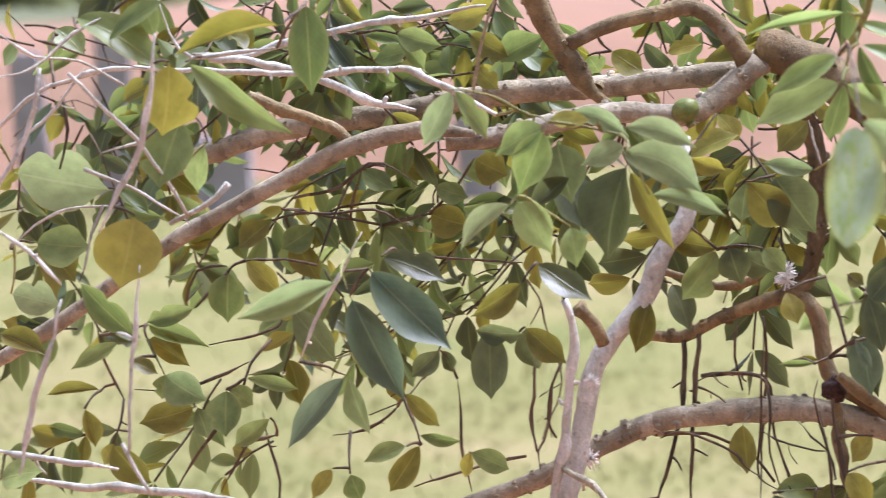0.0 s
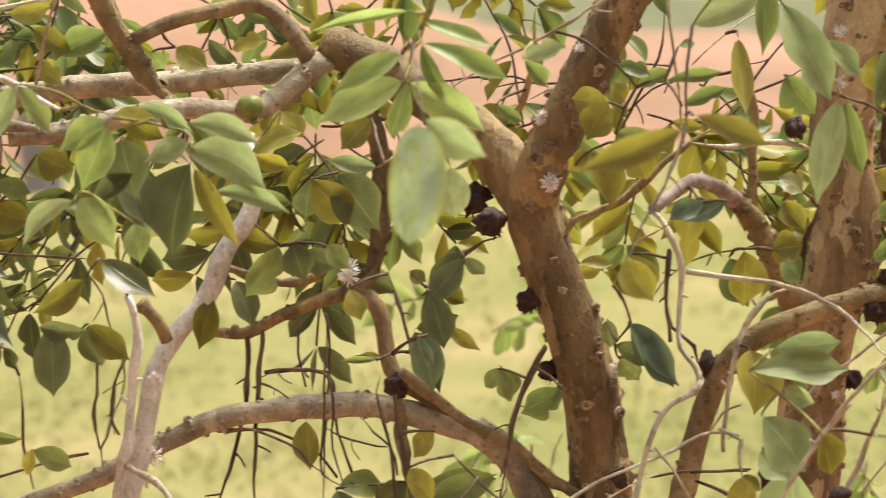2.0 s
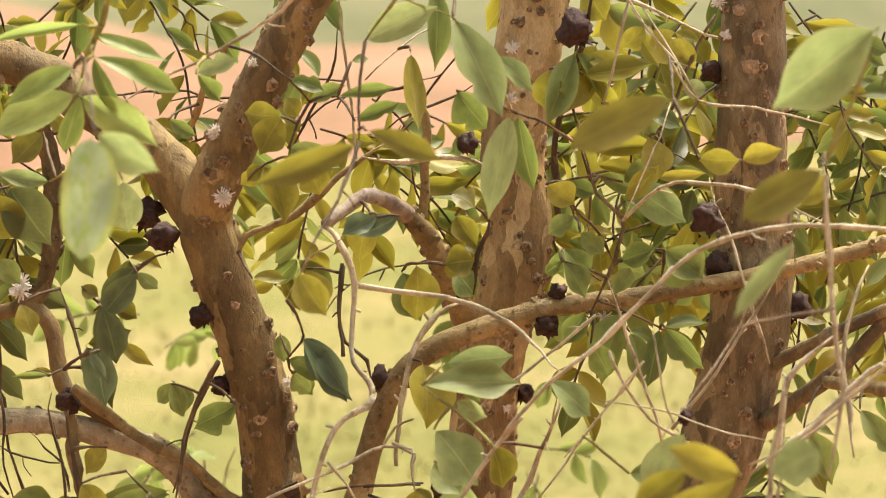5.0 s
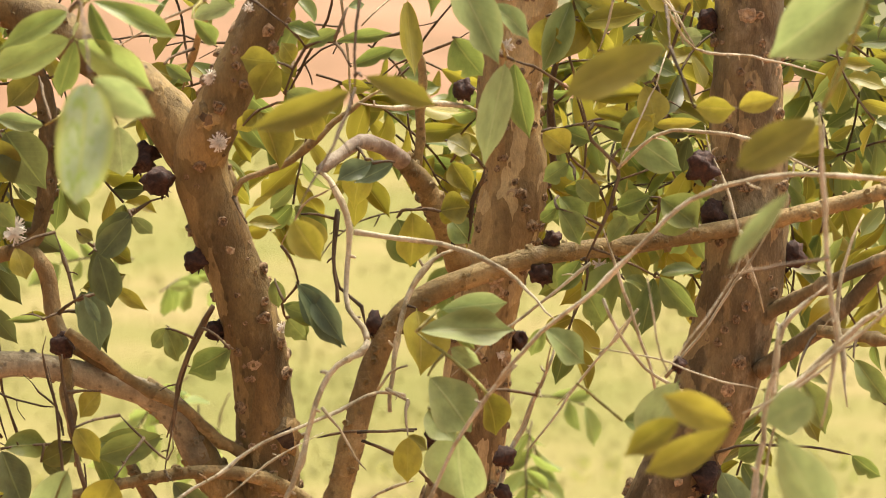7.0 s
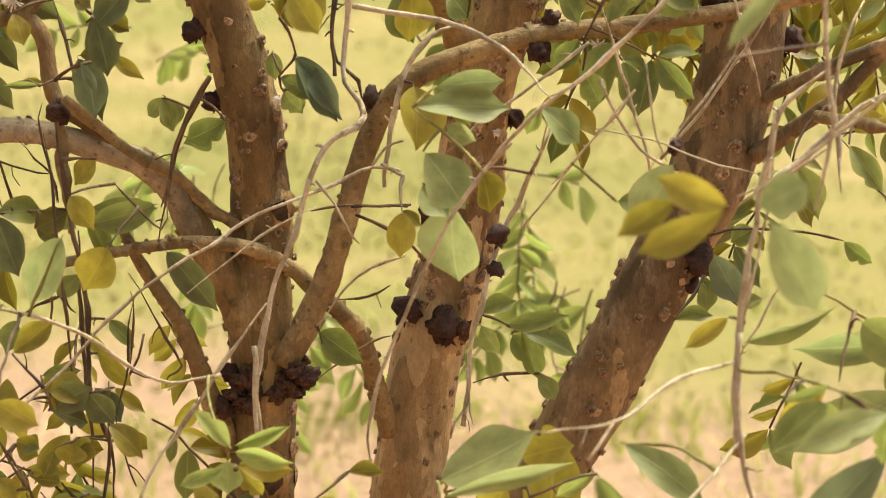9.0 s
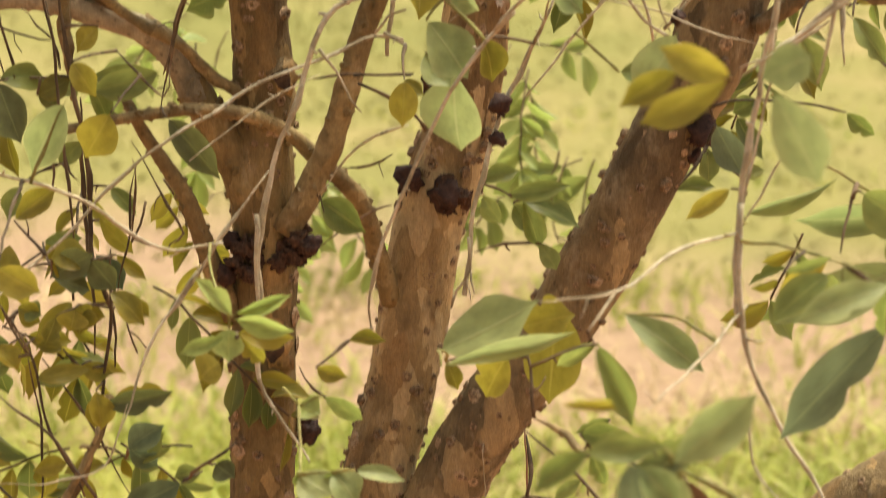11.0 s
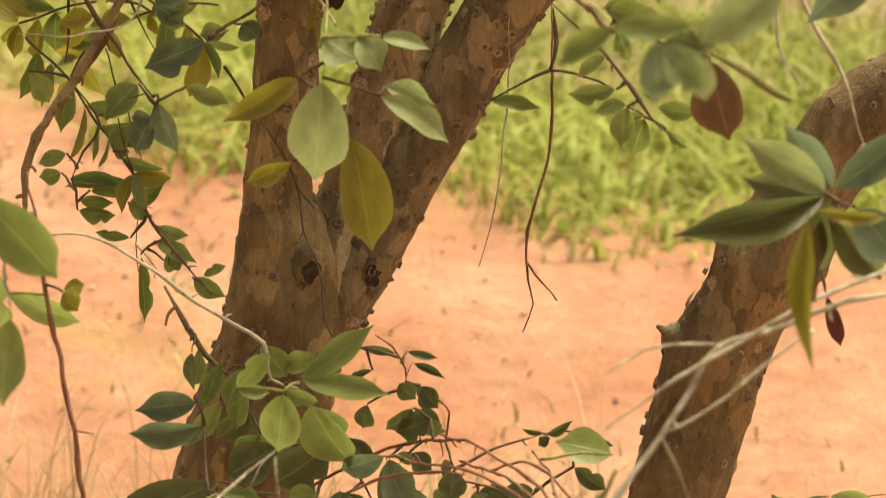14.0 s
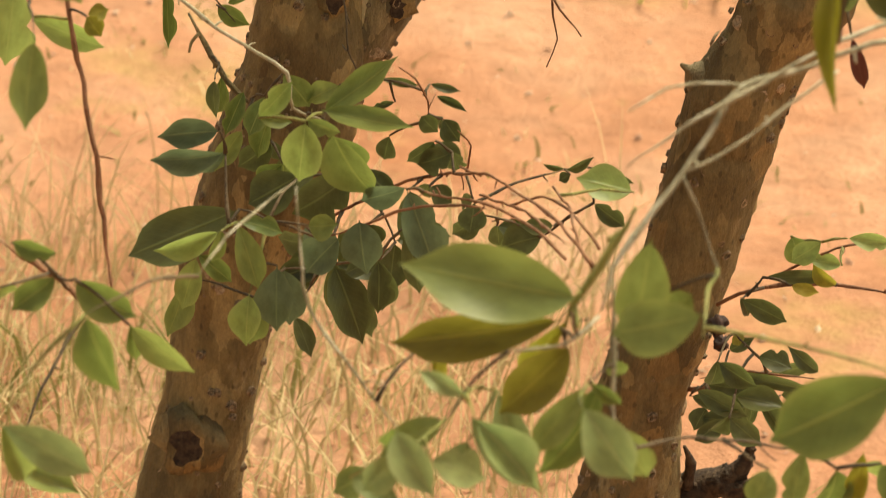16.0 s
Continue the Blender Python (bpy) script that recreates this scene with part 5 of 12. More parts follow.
limb(tree, "twig", [(-0.751, -0.284, 1.565), (-0.730, -0.284, 1.543), (-0.712, -0.284, 1.538), (-0.682, -0.284, 1.526), (-0.642, -0.284, 1.517)], 0.0013, 0.0009, "dark", "both")
limb(tree, "twig", [(-0.738, -0.328, 1.465), (-0.719, -0.328, 1.477), (-0.691, -0.328, 1.501), (-0.676, -0.328, 1.521)], 0.0010, 0.0010, "white", "both")
limb(tree, "twig", [(-0.726, -0.240, 1.497), (-0.723, -0.240, 1.471), (-0.732, -0.240, 1.441)], 0.0013, 0.0010, "dark", False)
limb(tree, "twig", [(-0.712, -0.240, 1.440), (-0.676, -0.240, 1.426), (-0.646, -0.240, 1.407), (-0.628, -0.240, 1.393)], 0.0014, 0.0010, "white")
limb(tree, "twig", [(-0.682, -0.284, 1.455), (-0.655, -0.284, 1.460), (-0.633, -0.284, 1.453), (-0.616, -0.284, 1.440)], 0.0018, 0.0014, "white", "both")
limb(tree, "twig", [(-0.630, -0.284, 1.568), (-0.623, -0.284, 1.542), (-0.606, -0.284, 1.524), (-0.575, -0.284, 1.525), (-0.540, -0.284, 1.528)], 0.0014, 0.0014, "white", "both")
limb(tree, "twig", [(-0.695, -0.240, 1.411), (-0.728, -0.240, 1.410), (-0.756, -0.240, 1.398), (-0.776, -0.240, 1.381)], 0.0010, 0.0010, "white")
limb(tree, "twig", [(-0.585, -0.100, 1.401), (-0.546, -0.105, 1.409), (-0.520, -0.110, 1.427), (-0.496, -0.115, 1.422), (-0.477, -0.120, 1.408)], 0.0013, 0.0010, "dark")
limb(tree, "twig", [(-0.601, -0.080, 1.391), (-0.562, -0.087, 1.386), (-0.522, -0.093, 1.389), (-0.493, -0.100, 1.375)], 0.0014, 0.0010, "dark", "both")
limb(tree, "twig", [(0.012, 0.020, 1.407), (0.033, 0.013, 1.448), (0.052, 0.007, 1.479), (0.058, 0.000, 1.516)], 0.0014, 0.0010, "dark", "both")
limb(tree, "twig", [(0.086, 0.020, 1.423), (0.105, 0.013, 1.441), (0.151, 0.007, 1.458), (0.165, 0.000, 1.467)], 0.0014, 0.0010, "dark", "both")
limb(tree, "twig", [(0.080, -0.040, 1.476), (0.103, -0.027, 1.497), (0.131, -0.013, 1.514), (0.153, 0.000, 1.522)], 0.0009, 0.0012, "pale")
limb(tree, "twig", [(0.236, 0.000, 1.387), (0.245, 0.013, 1.363), (0.263, 0.027, 1.343), (0.277, 0.040, 1.313)], 0.0010, 0.0014, "dark")
limb(tree, "twig", [(0.254, 0.000, 1.391), (0.277, 0.010, 1.394), (0.296, 0.020, 1.384)], 0.0010, 0.0014, "dark")
limb(tree, "twig", [(0.284, -0.100, 1.538), (0.300, -0.107, 1.511), (0.321, -0.113, 1.485), (0.328, -0.120, 1.459)], 0.0008, 0.0008, "pale")
limb(tree, "twig", [(0.314, -0.140, 1.456), (0.304, -0.153, 1.431), (0.285, -0.167, 1.394), (0.273, -0.180, 1.370)], 0.0008, 0.0008, "pale", "both")
limb(tree, "twig", [(0.282, -0.372, 1.311), (0.286, -0.372, 1.283), (0.290, -0.372, 1.255), (0.298, -0.372, 1.239)], 0.0010, 0.0008, "pale", "both")
limb(tree, "twig", [(0.383, -0.372, 1.158), (0.363, -0.372, 1.122), (0.352, -0.372, 1.102)], 0.0013, 0.0008, "pale", "both")
limb(tree, "twig", [(0.356, -0.372, 1.342), (0.336, -0.387, 1.305), (0.308, -0.401, 1.271), (0.284, -0.416, 1.242)], 0.0008, 0.0007, "pale")
limb(tree, "twig", [(0.340, -0.372, 1.362), (0.348, -0.372, 1.334), (0.357, -0.372, 1.303)], 0.0008, 0.0005, "pale")
twig = limb(tree, "twig", [(0.343, -0.416, 1.221), (0.370, -0.416, 1.233), (0.393, -0.416, 1.245), (0.408, -0.416, 1.257)], 0.0010, 0.0012, "pale")
leaves(twig, "yellow", [(0.309, -0.750, 1.271, 0.266, -0.750, 1.288, 0.020, -0.350, 0)])
leaves(twig, "moss", [(0.309, -0.740, 1.268, 0.256, -0.740, 1.240, 0.020, -0.400, 2)])
leaves(twig, "olive", [(0.279, -0.730, 1.271, 0.244, -0.730, 1.249, 0.018)])
limb(tree, "twig", [(0.369, -0.416, 1.268), (0.367, -0.416, 1.229), (0.356, -0.416, 1.170), (0.346, -0.416, 1.110), (0.343, -0.416, 1.078)], 0.0012, 0.0010, "pale", "both")
limb(tree, "branch", [(0.329, -0.080, 0.183), (0.360, -0.090, 0.201), (0.385, -0.100, 0.221)], 0.0231, 0.0119, "stump", False)
limb(tree, "branch", [(0.374, -0.100, 0.211), (0.395, -0.103, 0.231), (0.401, -0.107, 0.249), (0.404, -0.110, 0.274)], 0.0120, 0.0020, "stump")
limb(tree, "branch", [(0.380, -0.100, 0.215), (0.400, -0.110, 0.216), (0.411, -0.120, 0.233)], 0.0125, 0.0040, "stump", False)
limb(tree, "branch", [(0.351, -0.100, 0.210), (0.352, -0.110, 0.238), (0.344, -0.120, 0.259)], 0.0065, 0.0015, "stump", False)
limb(tree, "twig", [(0.367, -0.120, 1.321), (0.362, -0.115, 1.340), (0.356, -0.110, 1.357), (0.349, -0.105, 1.375), (0.345, -0.100, 1.395)], 0.0011, 0.0013, "pale")
limb(tree, "twig", [(0.370, -0.120, 1.315), (0.376, -0.113, 1.293), (0.383, -0.107, 1.268), (0.389, -0.100, 1.248)], 0.0013, 0.0011, "pale")
limb(tree, "twig", [(0.310, -0.120, 1.202), (0.320, -0.124, 1.215), (0.342, -0.128, 1.241), (0.364, -0.132, 1.276), (0.381, -0.136, 1.302), (0.397, -0.140, 1.329)], 0.0014, 0.0013, "pale")
limb(tree, "twig", [(0.302, -0.120, 1.192), (0.298, -0.125, 1.211), (0.285, -0.130, 1.251), (0.272, -0.135, 1.292), (0.263, -0.140, 1.321)], 0.0014, 0.0017, "pale")
limb(tree, "twig", [(0.262, -0.140, 1.267), (0.276, -0.138, 1.235), (0.293, -0.135, 1.212), (0.319, -0.133, 1.194), (0.334, -0.130, 1.182)], 0.0017, 0.0014, "pale")
limb(tree, "twig", [(0.259, -0.120, 1.221), (0.276, -0.125, 1.238), (0.289, -0.130, 1.257)], 0.0014, 0.0011, "pale", False)
limb(tree, "twig", [(0.373, -0.328, 1.211), (0.375, -0.328, 1.243), (0.379, -0.328, 1.268), (0.394, -0.328, 1.283), (0.415, -0.328, 1.299)], 0.0023, 0.0023, "pale")
limb(tree, "twig", [(0.373, -0.328, 1.214), (0.398, -0.328, 1.235), (0.418, -0.328, 1.252), (0.439, -0.328, 1.270), (0.463, -0.328, 1.286)], 0.0031, 0.0023, "pale")
limb(tree, "twig", [(0.450, -0.240, 1.338), (0.436, -0.251, 1.310), (0.427, -0.262, 1.266), (0.430, -0.273, 1.234), (0.431, -0.284, 1.202)], 0.0019, 0.0019, "pale", "both")
limb(tree, "twig", [(0.058, -0.080, 1.335), (0.054, -0.085, 1.305), (0.058, -0.090, 1.274), (0.075, -0.095, 1.259), (0.077, -0.100, 1.233)], 0.0013, 0.0013, "dark")
limb(tree, "twig", [(0.116, -0.080, 1.159), (0.090, -0.080, 1.157), (0.063, -0.080, 1.159), (0.037, -0.080, 1.154)], 0.0010, 0.0013, "dark")
limb(tree, "twig", [(0.072, -0.080, 1.151), (0.099, -0.080, 1.138), (0.116, -0.080, 1.126), (0.126, -0.080, 1.114)], 0.0012, 0.0013, "dark", False)
limb(tree, "twig", [(0.093, -0.100, 1.195), (0.102, -0.105, 1.190), (0.110, -0.110, 1.187)], 0.0023, 0.0014, "pale")
limb(tree, "twig", [(0.266, -0.100, 1.223), (0.242, -0.100, 1.195), (0.223, -0.100, 1.169), (0.204, -0.100, 1.145)], 0.0011, 0.0011, "pale", False)
limb(tree, "twig", [(0.253, -0.140, 1.295), (0.233, -0.140, 1.280), (0.202, -0.140, 1.255), (0.176, -0.140, 1.238), (0.144, -0.140, 1.210)], 0.0017, 0.0014, "pale")
limb(tree, "twig", [(0.043, -0.120, 1.185), (0.056, -0.120, 1.167), (0.068, -0.120, 1.146), (0.076, -0.120, 1.135)], 0.0014, 0.0011, "pale")
limb(tree, "twig", [(0.086, -0.100, 1.194), (0.096, -0.100, 1.208), (0.110, -0.100, 1.213)], 0.0014, 0.0011, "pale")
limb(tree, "twig", [(0.042, -0.120, 1.069), (0.064, -0.127, 1.100), (0.086, -0.133, 1.119), (0.113, -0.140, 1.129)], 0.0011, 0.0014, "pale", "both")
twig = limb(tree, "twig", [(0.298, -0.080, 1.528), (0.312, -0.087, 1.504), (0.326, -0.093, 1.479), (0.338, -0.100, 1.457)], 0.0011, 0.0011, "pale")
leaves(twig, "pale", [(0.345, -0.098, 1.464, 0.326, -0.097, 1.464, 0.016)])
leaves(twig, "yellow", [(0.319, -0.079, 1.503, 0.338, -0.080, 1.478, 0.018)])
leaves(twig, "olive", [(0.319, -0.075, 1.503, 0.345, -0.067, 1.500, 0.014)])
twig = limb(tree, "twig", [(0.355, -0.080, 1.520), (0.336, -0.080, 1.487), (0.327, -0.080, 1.466), (0.318, -0.080, 1.444), (0.308, -0.080, 1.431)], 0.0013, 0.0013, "dark", False)
leaves(twig, "green", [(0.328, -0.077, 1.479, 0.337, -0.077, 1.500, 0.018)])
limb(tree, "twig", [(0.286, -0.100, 1.533), (0.278, -0.100, 1.499), (0.269, -0.100, 1.468), (0.264, -0.100, 1.455)], 0.0014, 0.0011, "pale")
limb(tree, "twig", [(0.285, -0.080, 1.535), (0.307, -0.080, 1.525), (0.328, -0.080, 1.514), (0.356, -0.080, 1.502)], 0.0014, 0.0014, "pale", False)
twig = limb(tree, "twig", [(0.308, -0.060, 1.432), (0.314, -0.060, 1.412), (0.320, -0.060, 1.394)], 0.0013, 0.0013, "dark")
leaves(twig, "olive", [(0.307, -0.070, 1.418, 0.253, -0.089, 1.421, 0.016)])
twig = limb(tree, "twig", [(-0.385, -0.240, 1.468), (-0.358, -0.288, 1.473), (-0.327, -0.338, 1.467)], 0.0014, 0.0008, "green")
leaves(twig, "young", [(-0.331, -0.338, 1.465, -0.369, -0.338, 1.445, 0.025, 0.100, 13), (-0.330, -0.340, 1.462, -0.353, -0.340, 1.414, 0.029, -0.100, 13)])
leaves(twig, "yellow", [(-0.298, -0.326, 1.466, -0.328, -0.326, 1.469, 0.014, 0.100, 12)])
leaves(twig, "dark", [(-0.333, -0.280, 1.449, -0.325, -0.280, 1.402, 0.036, 0.100, 13)])
twig = limb(tree, "twig", [(-0.327, -0.338, 1.467), (-0.305, -0.324, 1.462), (-0.279, -0.314, 1.454)], 0.0014, 0.0008, "green")
leaves(twig, "pale", [(-0.276, -0.314, 1.446, -0.311, -0.314, 1.434, 0.020, 0.100, 13)])
leaves(twig, "pale", [(-0.317, -0.310, 1.472, -0.274, -0.310, 1.452, 0.014, 0.100, 14)])
twig = limb(tree, "twig", [(-0.342, -0.313, 1.470), (-0.348, -0.314, 1.445), (-0.351, -0.317, 1.412)], 0.0014, 0.0008, "green")
leaves(twig, "young", [(-0.358, -0.317, 1.410, -0.333, -0.317, 1.369, 0.028, 0.000, 13)])
leaves(twig, "dark", [(-0.324, -0.280, 1.423, -0.359, -0.280, 1.399, 0.020)])
twig = limb(tree, "twig", [(-0.351, -0.317, 1.412), (-0.337, -0.315, 1.401), (-0.320, -0.311, 1.389)], 0.0014, 0.0008, "green")
leaves(twig, "young", [(-0.320, -0.311, 1.389, -0.315, -0.322, 1.361, 0.021)])
twig = limb(tree, "twig", [(-0.292, -0.319, 1.458), (-0.289, -0.347, 1.465), (-0.284, -0.375, 1.468)], 0.0014, 0.0008, "green")
leaves(twig, "pale", [(-0.266, -0.375, 1.463, -0.216, -0.375, 1.447, 0.017, 0.100, 14)])
twig = limb(tree, "twig", [(-0.279, -0.314, 1.454), (-0.271, -0.333, 1.450), (-0.268, -0.355, 1.445)], 0.0014, 0.0008, "green")
leaves(twig, "pale", [(-0.274, -0.355, 1.443, -0.216, -0.355, 1.412, 0.030, 0.100, 14)])
twig = limb(tree, "twig", [(-0.268, -0.355, 1.445), (-0.260, -0.353, 1.430), (-0.254, -0.353, 1.413)], 0.0014, 0.0008, "green")
leaves(twig, "pale", [(-0.254, -0.353, 1.413, -0.200, -0.353, 1.396, 0.014, 0.100, 14)])
twig = limb(tree, "twig", [(-0.351, -0.317, 1.412), (-0.353, -0.340, 1.414), (-0.353, -0.359, 1.411)], 0.0014, 0.0008, "green")
leaves(twig, "pale", [(-0.352, -0.359, 1.411, -0.395, -0.359, 1.379, 0.016, 0.100, 15)])
twig = limb(tree, "twig", [(-0.493, -0.284, 1.372), (-0.485, -0.340, 1.369), (-0.475, -0.388, 1.362)], 0.0014, 0.0008, "green")
leaves(twig, "pale", [(-0.475, -0.388, 1.362, -0.545, -0.414, 1.341, 0.021)])
twig = limb(tree, "twig", [(-0.358, -0.288, 1.473), (-0.374, -0.326, 1.488), (-0.392, -0.357, 1.494)], 0.0014, 0.0008, "green")
leaves(twig, "pale", [(-0.392, -0.357, 1.494, -0.418, -0.351, 1.453, 0.020)])
leaves(twig, "green", [(-0.392, -0.353, 1.494, -0.370, -0.341, 1.456, 0.016)])
twig = limb(tree, "twig", [(-0.279, -0.314, 1.454), (-0.286, -0.287, 1.443), (-0.285, -0.257, 1.429)], 0.0014, 0.0008, "dark")
leaves(twig, "dark", [(-0.285, -0.257, 1.429, -0.308, -0.272, 1.363, 0.043)])
leaves(twig, "moss", [(-0.285, -0.254, 1.425, -0.255, -0.254, 1.362, 0.018, 0.200, 0)])
twig = limb(tree, "twig", [(-0.349, -0.315, 1.437), (-0.340, -0.282, 1.436), (-0.338, -0.247, 1.430)], 0.0014, 0.0008, "dark")
leaves(twig, "dark", [(-0.338, -0.247, 1.430, -0.317, -0.269, 1.384, 0.030)])
twig = limb(tree, "twig", [(-0.361, -0.140, 1.317), (-0.361, -0.186, 1.344), (-0.362, -0.234, 1.356)], 0.0014, 0.0008, "dark")
leaves(twig, "dark", [(-0.362, -0.234, 1.356, -0.319, -0.245, 1.325, 0.023)])
twig = limb(tree, "twig", [(-0.362, -0.234, 1.356), (-0.367, -0.239, 1.350), (-0.372, -0.243, 1.342)], 0.0014, 0.0008, "dark")
leaves(twig, "moss", [(-0.372, -0.243, 1.342, -0.409, -0.256, 1.318, 0.019)])
twig = limb(tree, "twig", [(-0.500, -0.284, 1.359), (-0.497, -0.261, 1.358), (-0.492, -0.238, 1.356)], 0.0014, 0.0008, "dark")
leaves(twig, "bluish", [(-0.492, -0.238, 1.356, -0.431, -0.238, 1.291, 0.037)])
twig = limb(tree, "twig", [(-0.492, -0.238, 1.356), (-0.500, -0.236, 1.347), (-0.508, -0.235, 1.335)], 0.0014, 0.0008, "dark")
leaves(twig, "bluish", [(-0.508, -0.235, 1.335, -0.470, -0.235, 1.253, 0.033)])
leaves(twig, "dark", [(-0.508, -0.231, 1.335, -0.458, -0.222, 1.341, 0.015)])
twig = limb(tree, "twig", [(-0.537, -0.284, 1.292), (-0.528, -0.259, 1.286), (-0.515, -0.233, 1.274)], 0.0014, 0.0008, "dark")
leaves(twig, "bluish", [(-0.515, -0.233, 1.274, -0.569, -0.233, 1.219, 0.024)])
leaves(twig, "dark", [(-0.515, -0.229, 1.274, -0.509, -0.198, 1.220, 0.019)])
twig = limb(tree, "twig", [(-0.393, -0.100, 1.273), (-0.409, -0.123, 1.291), (-0.420, -0.149, 1.300)], 0.0014, 0.0008, "dark")
leaves(twig, "dark", [(-0.420, -0.149, 1.300, -0.418, -0.168, 1.244, 0.032), (-0.431, -0.151, 1.296, -0.390, -0.164, 1.293, 0.016)])
twig = limb(tree, "twig", [(-0.504, -0.120, 1.233), (-0.496, -0.138, 1.242), (-0.490, -0.155, 1.249)], 0.0014, 0.0008, "dark")
leaves(twig, "moss", [(-0.490, -0.155, 1.249, -0.462, -0.160, 1.222, 0.016)])
twig = limb(tree, "twig", [(-0.601, -0.100, 1.306), (-0.594, -0.116, 1.314), (-0.584, -0.133, 1.316)], 0.0014, 0.0008, "dark")
leaves(twig, "dark", [(-0.584, -0.133, 1.316, -0.547, -0.146, 1.273, 0.030)])
twig = limb(tree, "twig", [(-0.405, -0.117, 1.286), (-0.401, -0.120, 1.291), (-0.397, -0.122, 1.294)], 0.0014, 0.0008, "dark")
leaves(twig, "moss", [(-0.397, -0.122, 1.294, -0.366, -0.117, 1.264, 0.023)])
leaves(twig, "dark", [(-0.397, -0.118, 1.294, -0.394, -0.107, 1.256, 0.018)])
twig = limb(tree, "twig", [(-0.459, -0.100, 1.252), (-0.460, -0.114, 1.267), (-0.465, -0.127, 1.278)], 0.0014, 0.0008, "dark")
leaves(twig, "dark", [(-0.465, -0.127, 1.278, -0.489, -0.133, 1.258, 0.018), (-0.465, -0.123, 1.278, -0.458, -0.114, 1.257, 0.011)])
twig = limb(tree, "twig", [(-0.509, -0.080, 1.355), (-0.508, -0.104, 1.356), (-0.509, -0.126, 1.354)], 0.0014, 0.0008, "dark")
leaves(twig, "dark", [(-0.509, -0.126, 1.354, -0.457, -0.133, 1.336, 0.025), (-0.509, -0.122, 1.354, -0.497, -0.116, 1.326, 0.014)])
twig = limb(tree, "twig", [(-0.678, -0.108, 1.252), (-0.675, -0.116, 1.247), (-0.671, -0.125, 1.237)], 0.0014, 0.0008, "dark")
leaves(twig, "moss", [(-0.671, -0.125, 1.237, -0.712, -0.145, 1.227, 0.024)])
leaves(twig, "dark", [(-0.671, -0.121, 1.237, -0.669, -0.099, 1.205, 0.017)])
twig = limb(tree, "twig", [(-0.776, -0.240, 1.381), (-0.786, -0.198, 1.383), (-0.790, -0.148, 1.377)], 0.0014, 0.0008, "dark")
leaves(twig, "green", [(-0.790, -0.148, 1.377, -0.740, -0.151, 1.371, 0.036)])
leaves(twig, "moss", [(-0.790, -0.144, 1.377, -0.761, -0.136, 1.343, 0.029)])
twig = limb(tree, "twig", [(-0.827, -0.083, 1.288), (-0.829, -0.103, 1.295), (-0.834, -0.123, 1.301)], 0.0014, 0.0008, "dark")
leaves(twig, "moss", [(-0.834, -0.123, 1.301, -0.792, -0.138, 1.287, 0.021)])
twig = limb(tree, "twig", [(-0.564, -0.120, 1.348), (-0.584, -0.146, 1.356), (-0.607, -0.173, 1.359)], 0.0014, 0.0008, "dark")
leaves(twig, "olive", [(-0.607, -0.173, 1.359, -0.580, -0.174, 1.331, 0.019)])
twig = limb(tree, "twig", [(-0.607, -0.173, 1.359), (-0.618, -0.163, 1.355), (-0.627, -0.156, 1.349)], 0.0014, 0.0008, "dark")
leaves(twig, "green", [(-0.627, -0.156, 1.349, -0.629, -0.158, 1.308, 0.028)])
twig = limb(tree, "twig", [(-0.627, -0.156, 1.349), (-0.640, -0.159, 1.336), (-0.653, -0.166, 1.322)], 0.0014, 0.0008, "dark")
leaves(twig, "green", [(-0.653, -0.166, 1.322, -0.695, -0.165, 1.311, 0.016)])
twig = limb(tree, "twig", [(-0.736, -0.160, 1.301), (-0.716, -0.153, 1.304), (-0.700, -0.148, 1.308)], 0.0014, 0.0008, "dark")
leaves(twig, "green", [(-0.700, -0.148, 1.308, -0.647, -0.168, 1.292, 0.016), (-0.719, -0.163, 1.296, -0.757, -0.169, 1.275, 0.014)])
twig = limb(tree, "twig", [(-0.700, -0.148, 1.308), (-0.700, -0.152, 1.303), (-0.698, -0.155, 1.297)], 0.0014, 0.0008, "dark")
leaves(twig, "olive", [(-0.698, -0.155, 1.297, -0.661, -0.169, 1.279, 0.019)])
twig = limb(tree, "twig", [(-0.725, -0.160, 1.263), (-0.734, -0.155, 1.260), (-0.741, -0.149, 1.256)], 0.0014, 0.0008, "dark", False)
leaves(twig, "moss", [(-0.741, -0.149, 1.256, -0.794, -0.142, 1.256, 0.009)])
twig = limb(tree, "twig", [(-0.626, -0.140, 1.248), (-0.625, -0.160, 1.254), (-0.628, -0.177, 1.258)], 0.0014, 0.0008, "dark")
leaves(twig, "green", [(-0.628, -0.177, 1.258, -0.626, -0.193, 1.223, 0.028), (-0.628, -0.173, 1.258, -0.611, -0.158, 1.242, 0.017)])
twig = limb(tree, "twig", [(-0.600, -0.140, 1.215), (-0.596, -0.154, 1.224), (-0.596, -0.168, 1.233)], 0.0014, 0.0008, "dark")
leaves(twig, "green", [(-0.596, -0.168, 1.233, -0.628, -0.168, 1.210, 0.016)])
twig = limb(tree, "twig", [(-0.628, -0.177, 1.258), (-0.619, -0.178, 1.262), (-0.611, -0.180, 1.267)], 0.0014, 0.0008, "dark")
leaves(twig, "green", [(-0.611, -0.180, 1.267, -0.566, -0.192, 1.259, 0.012)])
twig = limb(tree, "twig", [(-0.494, -0.142, 1.244), (-0.485, -0.151, 1.227), (-0.477, -0.162, 1.209)], 0.0014, 0.0008, "dark")
leaves(twig, "olive", [(-0.477, -0.162, 1.209, -0.501, -0.173, 1.173, 0.019)])
leaves(twig, "green", [(-0.478, -0.163, 1.216, -0.445, -0.158, 1.209, 0.010)])
